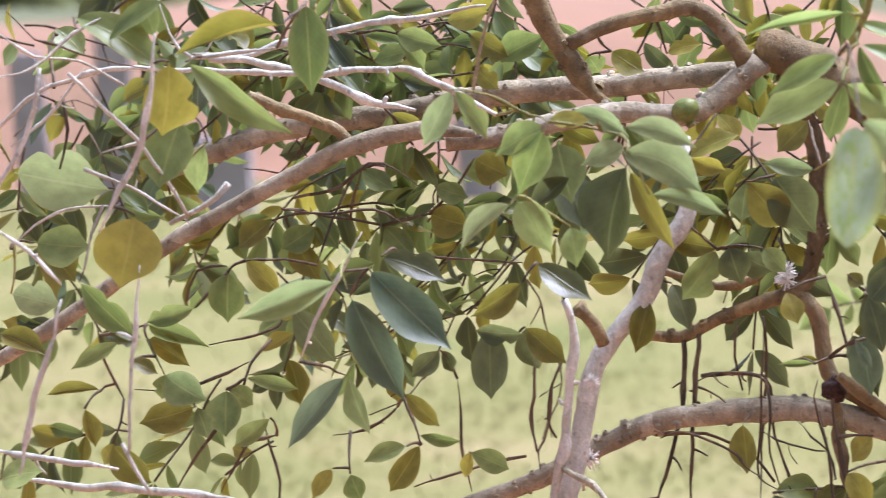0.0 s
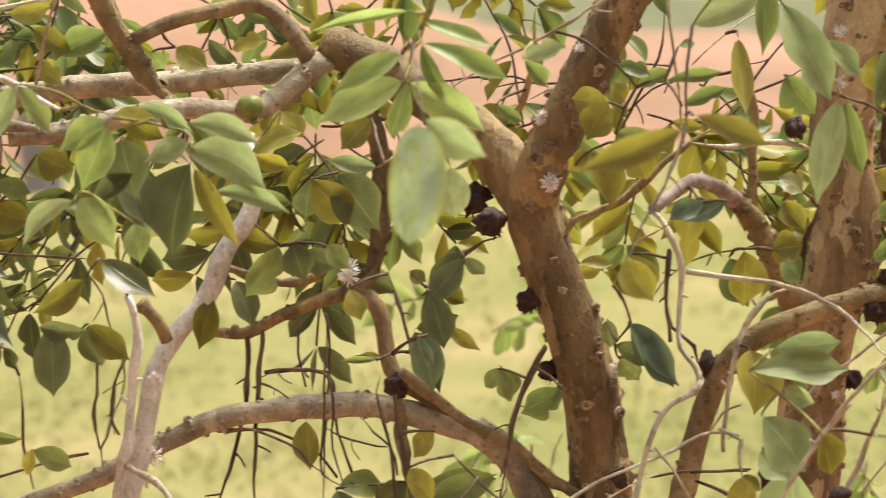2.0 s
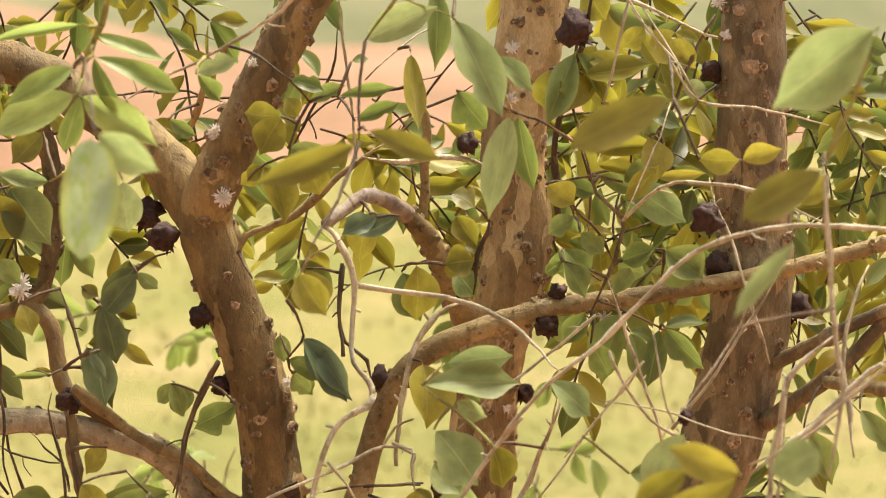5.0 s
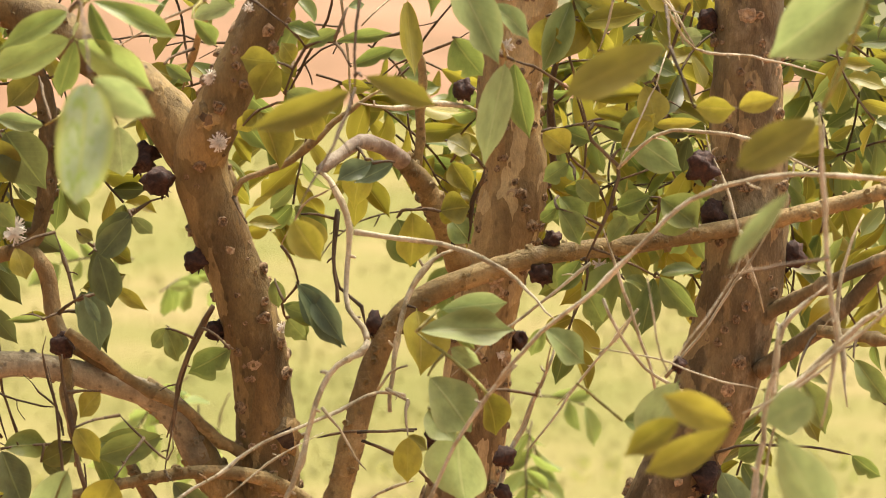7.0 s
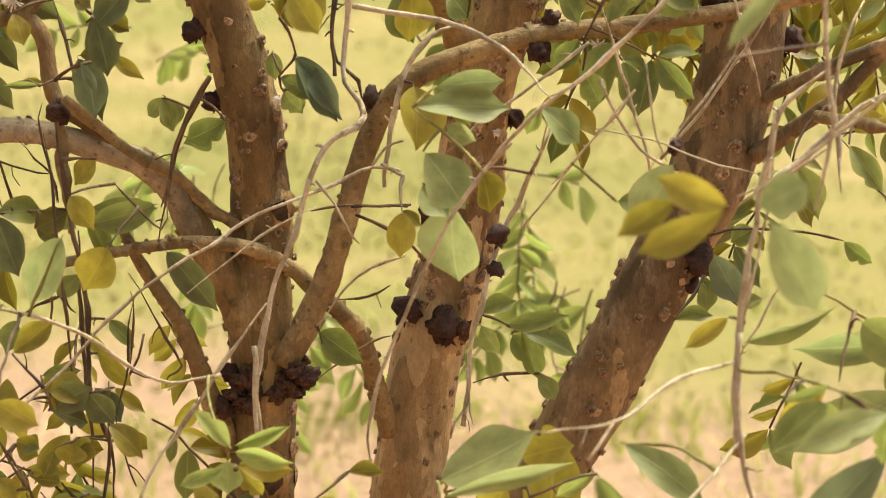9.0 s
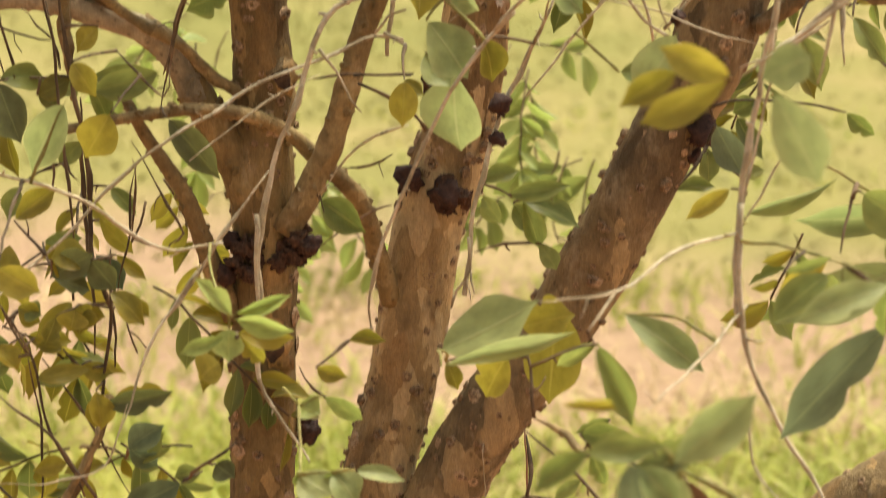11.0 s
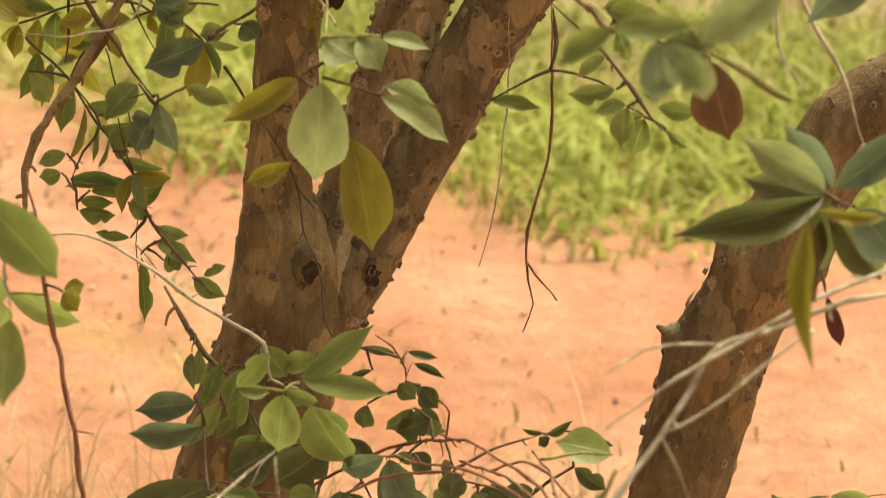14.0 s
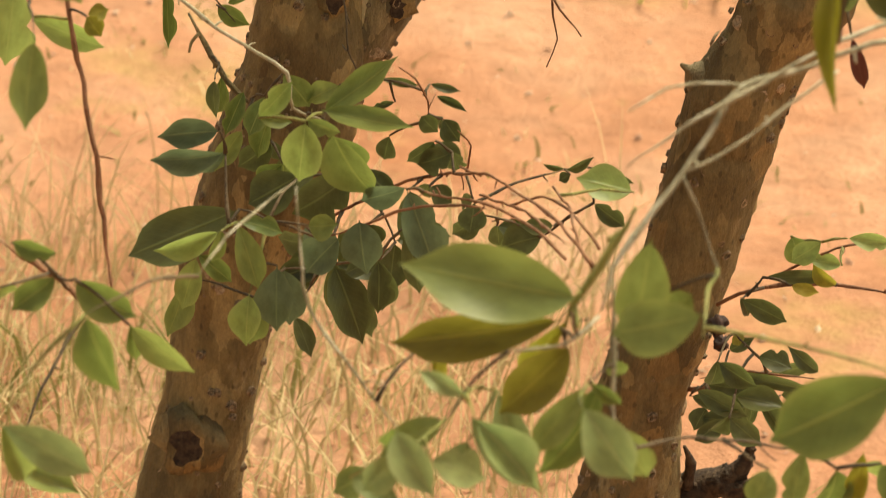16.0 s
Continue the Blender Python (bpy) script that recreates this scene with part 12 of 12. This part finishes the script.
limb(tree, "twig", [(-0.212, -0.090, 1.293), (-0.215, -0.090, 1.258), (-0.218, -0.090, 1.222), (-0.221, -0.090, 1.186), (-0.221, -0.090, 1.165), (-0.208, -0.090, 1.156)], 0.0011, 0.0010, "dark", "both")
limb(tree, "twig", [(-0.265, -0.100, 1.240), (-0.255, -0.100, 1.235), (-0.244, -0.100, 1.227)], 0.0011, 0.0007, "dark")
limb(tree, "twig", [(-0.297, -0.100, 1.200), (-0.283, -0.100, 1.205), (-0.267, -0.100, 1.201), (-0.248, -0.100, 1.193), (-0.237, -0.100, 1.185), (-0.231, -0.100, 1.175), (-0.218, -0.100, 1.167)], 0.0013, 0.0011, "dark", "both")
limb(tree, "twig", [(-0.218, -0.100, 1.205), (-0.206, -0.100, 1.197), (-0.185, -0.100, 1.190), (-0.167, -0.100, 1.187)], 0.0010, 0.0009, "dark", "both")
limb(tree, "twig", [(-0.190, -0.100, 1.213), (-0.178, -0.100, 1.199), (-0.165, -0.100, 1.188), (-0.160, -0.100, 1.164)], 0.0010, 0.0009, "dark", "both")
limb(tree, "twig", [(-0.171, -0.100, 1.243), (-0.175, -0.100, 1.231), (-0.170, -0.100, 1.209), (-0.165, -0.100, 1.186), (-0.161, -0.100, 1.164)], 0.0011, 0.0009, "dark", "both")
limb(tree, "twig", [(-0.384, -0.150, 1.275), (-0.386, -0.150, 1.243), (-0.390, -0.150, 1.226), (-0.387, -0.150, 1.203)], 0.0011, 0.0009, "dark", "both")
limb(tree, "twig", [(-0.363, -0.150, 1.265), (-0.372, -0.150, 1.252), (-0.375, -0.150, 1.225), (-0.380, -0.150, 1.208), (-0.386, -0.150, 1.199), (-0.385, -0.150, 1.185)], 0.0010, 0.0009, "dark", "both")
limb(tree, "twig", [(0.243, -0.830, 0.788), (0.239, -0.830, 0.774), (0.230, -0.830, 0.757), (0.220, -0.830, 0.739), (0.211, -0.830, 0.720), (0.207, -0.830, 0.704)], 0.0030, 0.0026, "green", "both")
flower(tree, -0.364, -0.047, 1.177, 0.0102)
flower(tree, -0.204, 0.010, 1.318, 0.0092)
flower(tree, -0.346, -0.119, 1.249, 0.0067)
flower(tree, -0.041, -0.040, 1.437, 0.0063)


# ---- loose leafy sprays filling the crown
def sprays(name, boxes, seed):
    """Short drooping shoots with alternating leaves, joined, one mesh for each tone."""
    rnd = random.Random(seed)
    store = {}
    wood_v, wood_f = [], []
    for x0, x1, y0, y1, z0, z1, count, tones in boxes:
        for _ in range(count):
            p = Vector((rnd.uniform(x0, x1), rnd.uniform(y0, y1), rnd.uniform(z0, z1)))
            d = Vector((rnd.uniform(-1, 1), rnd.uniform(-0.5, 0.5), rnd.uniform(-0.9, 0.25))).normalized()
            pts = [p]
            n = rnd.randint(3, 8)
            for i in range(n):
                d = (d + Vector((rnd.uniform(-0.2, 0.2), rnd.uniform(-0.2, 0.2), -0.12 + rnd.uniform(-0.15, 0.15)))).normalized()
                pts.append(pts[-1] + d * rnd.uniform(0.014, 0.024))
            COUNT[0] += 1
            v, f = tube([(*q, 0.0011) for q in pts], 5, 0.02, 0.05, COUNT[0])
            o = len(wood_v)
            wood_v += v
            wood_f += [tuple(o + k for k in g) for g in f]
            for i, q in enumerate(pts[1:], 1):
                for side in ((-1, 1) if i < n else (-1, 1, 0)):
                    if rnd.random() < 0.16:
                        continue
                    out = d.cross(Vector((0, -1, 0.2))).normalized() * side + d * rnd.uniform(0.5, 0.9) + Vector((0, rnd.uniform(-0.4, 0.4), -0.35))
                    size = rnd.uniform(0.026, 0.05)
                    tone = rnd.choice(tones)
                    verts, faces, uvs = SHAPES[rnd.randrange(10)]
                    m = leaf_pose(q, q + out.normalized() * size, size * rnd.uniform(0.36, 0.5), rnd.gauss(0, 0.75))
                    sv, sf, su = store.setdefault(tone, ([], [], []))
                    o = len(sv)
                    sv += [m @ Vector(a) for a in verts]
                    sf += [tuple(o + k for k in g) for g in faces]
                    su += uvs
        for _ in range(int(count * 0.35)):
            p = Vector((rnd.uniform(x0, x1), rnd.uniform(y0, y1), rnd.uniform(z0, z1)))
            d = Vector((rnd.uniform(-1, 1), rnd.uniform(-0.4, 0.4), rnd.uniform(-1, 0.4))).normalized()
            pts, r = [p], rnd.uniform(0.0007, 0.0014)
            for i in range(rnd.randint(7, 14)):
                d = (d + Vector((rnd.gauss(0, 0.2), rnd.gauss(0, 0.13), rnd.gauss(-0.05, 0.18)))).normalized()
                pts.append(pts[-1] + d * rnd.uniform(0.012, 0.024))
            lines = [pts]
            for q in pts[2:-1:2]:
                e = (d + Vector((rnd.gauss(0, 0.8), rnd.gauss(0, 0.4), rnd.gauss(0, 0.7)))).normalized() * rnd.uniform(0.012, 0.03)
                lines.append([q, q + e * 0.5 + Vector((0, 0, rnd.uniform(-0.003, 0.003))), q + e])
            for k, c in enumerate(lines):
                COUNT[0] += 1
                v, f = tube([(*q, (r if not k else r * 0.7) * (1 - 0.5 * i / len(c))) for i, q in enumerate(c)], 5, 0.01, 0.08, COUNT[0], 0.35, 0.001)
                o = len(wood_v)
                wood_v += v
                wood_f += [tuple(o + j for j in g) for g in f]
    for tone, (v, f, u) in store.items():
        ob = mesh_object("foliage", v, f, LEAF[tone], None, True, u)
        ob.parent = UP[name]
        ob.matrix_parent_inverse = UP[name].matrix_basis.inverted()
        tagged(ob, kind="stuff")
    ob = mesh_object("shoot", wood_v, wood_f, DARKTW, None)
    ob.parent = UP[name]
    ob.matrix_parent_inverse = UP[name].matrix_basis.inverted()
    tagged(ob, kind="stuff")


G, D, O, Y, B_, N_ = "green", "dark", "olive", "yellow", "bluish", "young"
sprays("tree", [
    (-1.11, -0.84, 2.72, 2.95, 1.44, 1.60, 8, (G, G, D, O,)),
    (-0.84, -0.69, 2.72, 2.95, 1.50, 1.58, 12, (G, D, O, G,)),
    (-0.91, -0.55, 2.74, 2.95, 1.30, 1.40, 13, (G, D, O, G,)),
    (-0.98, -0.70, 2.66, 2.90, 1.17, 1.27, 2, (G, O, G,)),
    (-0.75, -0.55, 2.78, 2.95, 1.47, 1.59, 22, (G, D, G, O,)),
    (-0.55, -0.40, 2.78, 2.95, 1.53, 1.58, 4, (G, D, G, O,)),
    (-0.54, -0.35, 2.74, 2.95, 1.355, 1.44, 12, (D, G, D, O,)),
    (-0.18, 0.04, 2.80, 3.00, 1.33, 1.49, 9, (O, O, Y, G,)),
    (0.10, 0.24, 2.80, 3.00, 1.30, 1.50, 15, (G, Y, O, O, G,)),
    (0.09, 0.30, 2.75, 3.00, 1.50, 1.63, 10, (G, O, Y,)),
    (-0.20, 0.06, 2.75, 3.00, 1.54, 1.66, 4, (G, O, D,)),
    (-0.36, -0.21, 2.66, 2.80, 0.93, 1.17, 4, (O, O, Y,)),
    (-0.37, -0.20, 2.62, 2.80, 0.78, 0.99, 5, (O, Y, G,)),
    (-0.37, -0.24, 2.60, 2.75, 0.74, 0.86, 3, (O, Y, G,)),
    (0.29, 0.38, 2.76, 2.90, 0.99, 1.21, 4, (G, O,)),
    (-0.35, -0.31, 3.60, 3.70, 1.12, 1.20, 2, (N_,)),
    (-0.28, -0.23, 3.50, 3.70, 1.02, 1.07, 3, (N_,)),
    (0.07, 0.11, 3.50, 3.70, 0.98, 1.03, 3, (N_,)),
    (0.11, 0.17, 3.50, 3.70, 0.90, 0.93, 3, (G,)),
    (-0.14, -0.09, 3.50, 3.70, 0.83, 0.87, 3, (N_,)),
    (0.03, 0.06, 3.30, 3.50, 1.28, 1.31, 2, (G,)),
    (0.11, 0.39, 2.85, 3.05, 1.31, 1.52, 24, (G, O, Y, G,)),
    (-0.16, 0.04, 2.85, 3.05, 1.39, 1.52, 3, (O, G, Y,)),
    (-0.44, -0.20, 2.75, 2.95, 1.49, 1.59, 9, (O, G, Y,)),
    (-1.11, -0.86, 2.80, 3.00, 1.35, 1.56, 10, (O, G, D, B_,)),
    (-0.79, -0.59, 2.80, 3.00, 1.26, 1.44, 3, (D, G, B_, O,)),
    (-1.00, -0.82, 2.70, 2.95, 1.16, 1.28, 2, (O, G, D,)),
    (0.25, 0.40, 2.80, 3.00, 1.32, 1.52, 10, (G, O, G, D,)),
], 5)


# ---- grass
def blades(name, material, label, spans, seed):
    """Curved tapering blades scattered over spans: near, far, left and right slope, count, height, width, lean, clumping, edge."""
    rnd = np.random.default_rng(seed)
    vs, fs, base = [], [], 0
    for y0, y1, l, r, count, h0, h1, wd, lean, clump, edge in spans:
        count = int(count * (r - l) / 0.62) if r - l > 1 else count
        y = np.sqrt(rnd.uniform(y0 * y0, y1 * y1, count))
        x = y * rnd.uniform(l, r, count)
        ok = y > 0 if not edge else y + 0.5 * np.clip(x, -0.6, 0.6) + 0.18 * np.sin(7 * x + 1) * np.sin(2.3 * x) > edge + rnd.normal(0, 0.07, count)
        x, y = x[ok], y[ok]
        if clump:
            keep = np.array([noise.noise(Vector((a * clump, b * clump, seed))) for a, b in zip(x, y)]) + rnd.uniform(-0.25, 0.25, len(x)) > 0.02
            x, y = x[keep], y[keep]
        n = len(x)
        h = rnd.uniform(h0, h1, n)
        a, b = rnd.uniform(0, 2 * np.pi, n), rnd.uniform(0, 2 * np.pi, n)
        bend = rnd.uniform(0.1, 1.0, n) * lean * h
        w = wd * rnd.uniform(0.6, 1.3, n)
        wx, wy = np.cos(a) * w, np.sin(a) * w
        dx, dy = np.cos(b) * bend, np.sin(b) * bend
        rows = []
        for s, q in ((0, 1.0), (0.4, 0.9), (0.75, 0.55)):
            cx, cy, cz = x + dx * s * s, y + dy * s * s, h * s * (1 - 0.25 * s * lean) - 0.01
            rows += [np.stack([cx - wx * q, cy - wy * q, cz], 1), np.stack([cx + wx * q, cy + wy * q, cz], 1)]
        rows.append(np.stack([x + dx, y + dy, h * (1 - 0.25 * lean) - 0.01], 1))
        vs.append(np.stack(rows, 1).reshape(-1, 3))
        i = base + np.arange(n) * 7
        for q in ((0, 1, 3, 2), (2, 3, 5, 4)):
            fs.append(np.stack([i + k for k in q], 1))
        fs.append(np.stack([i + 4, i + 5, i + 6, i + 6], 1))
        base += 7 * n
    v = np.concatenate(vs)
    quads = np.concatenate(fs)
    faces = [tuple(f) if f[2] != f[3] else tuple(f[:3]) for f in quads.tolist()]
    return tagged(mesh_object(name, v.tolist(), faces, material), label, "grass", kind="stuff")


blades("grass", GRASS, "lush green grass tufts edging the bare earth", [
    (4.2, 5.7, -0.7, 0.48, 16000, 0.05, 0.16, 0.0036, 1.5, 0.9, 4.65),
    (4.2, 5.5, -0.7, 0.48, 7000, 0.03, 0.11, 0.004, 1.6, 0.0, 4.65),
    (4.3, 5.6, -0.7, 0.48, 2600, 0.04, 0.13, 0.008, 2.0, 2.4, 4.7),
    (5.3, 6.9, -0.7, 0.48, 6000, 0.04, 0.12, 0.004, 1.0, 1.5, 0),
    (6.6, 9.0, -0.7, 0.48, 1500, 0.02, 0.07, 0.006, 1.0, 0.8, 0)], 3)
blades("dry_grass", STRAW, "dry straw-coloured grass lying over the earth", [
    (5.1, 6.7, -0.7, 0.48, 10000, 0.03, 0.12, 0.0028, 1.6, 0.9, 0),
    (2.75, 3.5, -0.3, 0.06, 1700, 0.06, 0.26, 0.0013, 0.9, 0.0, 0),
    (2.75, 3.3, -0.3, 0.06, 1700, 0.03, 0.13, 0.0017, 1.3, 2.2, 0),
    (3.4, 4.6, -0.7, 0.48, 1600, 0.01, 0.035, 0.0016, 1.5, 1.5, 0)], 4)
blades("meadow_grass", GRASSY, "yellow-green meadow grass in open sun", [
    (2.7, 3.15, -0.3, 0.1, 2400, 0.04, 0.2, 0.002, 1.0, 1.2, 0),
    (3.6, 4.8, -0.3, 0.25, 1500, 0.01, 0.045, 0.002, 1.4, 1.4, 0),
    (6.8, 12.0, -0.7, 0.48, 9000, 0.02, 0.06, 0.006, 1.2, 0.0, 0),
    (12.0, 24.0, -0.7, 0.48, 5000, 0.03, 0.08, 0.01, 1.2, 0.0, 0)], 6)


# ---- far off: a red earth bank and a hedge of trees
def bank():
    verts, faces, nx, ny = [], [], 60, 10
    for j in range(ny + 1):
        for i in range(nx + 1):
            x, s = -13 + 16.4 * i / nx, j / ny
            edge = min(1.0, 0.2 + i / 8, (nx - i) / 14)
            top = 1.2 if x < -3.5 else max(0.62, 1.2 - 0.35 * (x + 3.5))
            z = top * edge * math.sin(math.pi * s) ** 0.7 * (1 + 0.3 * noise.noise(Vector((x * 0.35, s * 2, 0))))
            verts.append((x * (1 + 0.05 * s), 22.5 + 9 * s, z - 0.05))
    for j in range(ny):
        for i in range(nx):
            o = j * (nx + 1) + i
            faces.append((o, o + 1, o + nx + 2, o + nx + 1))
    tagged(mesh_object("earth_bank", verts, faces, BANK), "long low bank of bare red earth beyond the meadow", "bank", kind="structure")


bank()


def rise():
    """A low swell of sunlit grass behind the bank."""
    nx, ny = 60, 8
    verts = [(-40 + 80 * i / nx, 31.8 + 6 * j / ny, 1.15 * math.sin(math.pi * 0.62 * j / ny) * (1 + 0.15 * noise.noise(Vector((i * 0.4, j * 0.3, 7)))) - 0.06 if j < ny else -0.3) for j in range(ny + 1) for i in range(nx + 1)]
    faces = [(j * (nx + 1) + i, j * (nx + 1) + i + 1, (j + 1) * (nx + 1) + i + 1, (j + 1) * (nx + 1) + i) for j in range(ny) for i in range(nx)]
    tagged(mesh_object("grass_rise", verts, faces, RISE), "low swell of sunlit yellow-green grass behind the earth bank", "slope", kind="structure")


RISE = plain_material("rise_grass", (0.095, 0.105, 0.048), (0.15, 0.148, 0.075), 0.5, 0.95, 0.5, 0.05)
rise()


def far_tree(x, y, height, spread, seed, low=False):
    """A broad tree far off: trunk, limbs and a crown of many small leaf clumps."""
    rnd = random.Random(seed)
    if low:
        t = thing("bush", (x, y, 0), "low rounded green bush along the meadow's far edge", "bush", group="far bushes")
    else:
        t = thing("background_tree", (x, y, 0), "broad green tree standing beyond the meadow", "tree", group="far trees")
    v, f = tube([(0, 0, -0.1, 0.22), (0.1, 0, height * 0.25, 0.17), (-0.1, 0.1, height * 0.6, 0.09), (0, 0, height * 0.85, 0.03)], 10, 0.3, 0.1, seed)
    mesh_object("trunk", v, f, BARK2, t)
    verts, faces = [], []
    for _ in range(1500):
        d = Vector((rnd.gauss(0, 1), rnd.gauss(0, 1), rnd.gauss(0, 1))).normalized() * rnd.uniform(0.55, 1.0)
        d *= 1 + 0.4 * noise.noise(d * 2 + Vector((seed, 0, 0)))
        c = Vector((d.x * spread, d.y * spread, height * 0.55 + d.z * height * 0.5))
        for _ in range(3):
            e1 = Vector((rnd.gauss(0, 1), rnd.gauss(0, 1), rnd.gauss(0, 1))).normalized() * rnd.uniform(0.12, 0.3)
            e2 = e1.orthogonal().normalized() * e1.length * 0.5
            q = c + Vector((rnd.uniform(-0.25, 0.25), rnd.uniform(-0.25, 0.25), rnd.uniform(-0.25, 0.25)))
            o = len(verts)
            verts += [q - e1, q + e2, q + e1, q - e2]
            faces.append((o, o + 1, o + 2, o + 3))
    mesh_object("crown", verts, faces, FARLEAF, t, False)


# paler than leaf green: distance haze is put into the crown colour
FARLEAF = blade_material("far_leaves_hazed", (0.3, 0.33, 0.155), (0.45, 0.46, 0.24), 0.55)
for k, (x, y, h, s) in enumerate(((-24, 52, 7, 4.2), (-17, 48, 6, 4.0), (-10, 55, 7.5, 4.6), (-3.5, 47, 6, 3.8), (3, 50, 7, 4.4), (9, 46, 6.5, 4.0), (14, 54, 7, 4.4), (-31, 50, 7, 4.4))):
    far_tree(x, y, h, s, k + 40)
for k in range(11):
    far_tree(-21 + 3.1 * k + 0.8 * math.sin(3 * k), 43 + 3 * math.sin(5 * k), 2.3 + 0.6 * math.sin(7 * k), 2.2, k + 70, True)


# ---- grey concrete posts at the foot of the bank
def post(x, y, w, h, lean):
    bm = bmesh.new()
    bmesh.ops.create_cube(bm, size=1)
    bmesh.ops.scale(bm, vec=(w, w * 0.8, h), verts=bm.verts)
    bmesh.ops.translate(bm, vec=(0, 0, h / 2 - 0.08), verts=bm.verts)
    bmesh.ops.bevel(bm, geom=bm.edges[:], offset=0.02, segments=2, affect="EDGES")
    bmesh.ops.subdivide_edges(bm, edges=bm.edges[:], cuts=1)
    for v in bm.verts:
        v.co += Vector(noise.noise_vector(v.co * 4 + Vector((x, y, 0)))) * 0.012
    me = bpy.data.meshes.new("post")
    bm.to_mesh(me)
    bm.free()
    me.materials.append(CONCRETE)
    ob = new("post", me)
    ob.matrix_world = pose(x, y, 0, 0, lean, 10)
    tagged(ob, "weathered grey concrete post standing in the meadow", "post", "meadow posts")


CONCRETE = plain_material("grey_concrete", (0.24, 0.21, 0.2), (0.34, 0.31, 0.3), 5, 0.9, 0.3, 0.01)
for x, y, w, h, lean in ((-6.9, 20.5, 0.22, 1.25, 2), (-6.05, 20.0, 0.4, 0.55, 0), (-4.5, 20.5, 0.24, 0.6, -3), (-7.6, 21.0, 0.2, 1.1, -2)):
    post(x, y, w, h, lean)


# ---- litter on the earth: bits of stalk, crumbs and fallen leaves
def litter():
    rnd = random.Random(21)
    verts, faces = [], []
    for _ in range(700):
        y = rnd.uniform(2.9, 5.0)
        x = y * rnd.uniform(-0.3, 0.22)
        z = 0.022 * noise.noise(Vector((x * 2.2, y * 2.2, 0))) + 0.012 * noise.noise(Vector((x * 7, y * 7, 3)))
        a, s = rnd.uniform(0, 2 * math.pi), rnd.uniform(0.002, 0.008)
        q = s * rnd.choice((0.12, 0.2, 0.5, 0.8))
        u, w = Vector((math.cos(a), math.sin(a), rnd.uniform(-0.1, 0.3))) * s, Vector((-math.sin(a), math.cos(a), rnd.uniform(-0.2, 0.2))) * q
        c = Vector((x, y, z + 0.002))
        h = Vector((0, 0, q * 0.8))
        o = len(verts)
        verts += [c - u, c - w, c + u, c + w, c + h - u * 0.3, c + h + u * 0.4]
        faces += [(o, o + 1, o + 4), (o + 1, o + 5, o + 4), (o + 1, o + 2, o + 5), (o + 2, o + 3, o + 5), (o + 3, o + 4, o + 5), (o + 3, o, o + 4)]
    tagged(mesh_object("litter", verts, faces, LITTER, None, False), "crumbs of earth and dry stalk bits scattered on the ground", "litter", kind="stuff")


LITTER = blade_material("litter", (0.28, 0.14, 0.08), (0.6, 0.44, 0.3), 0.0)
litter()
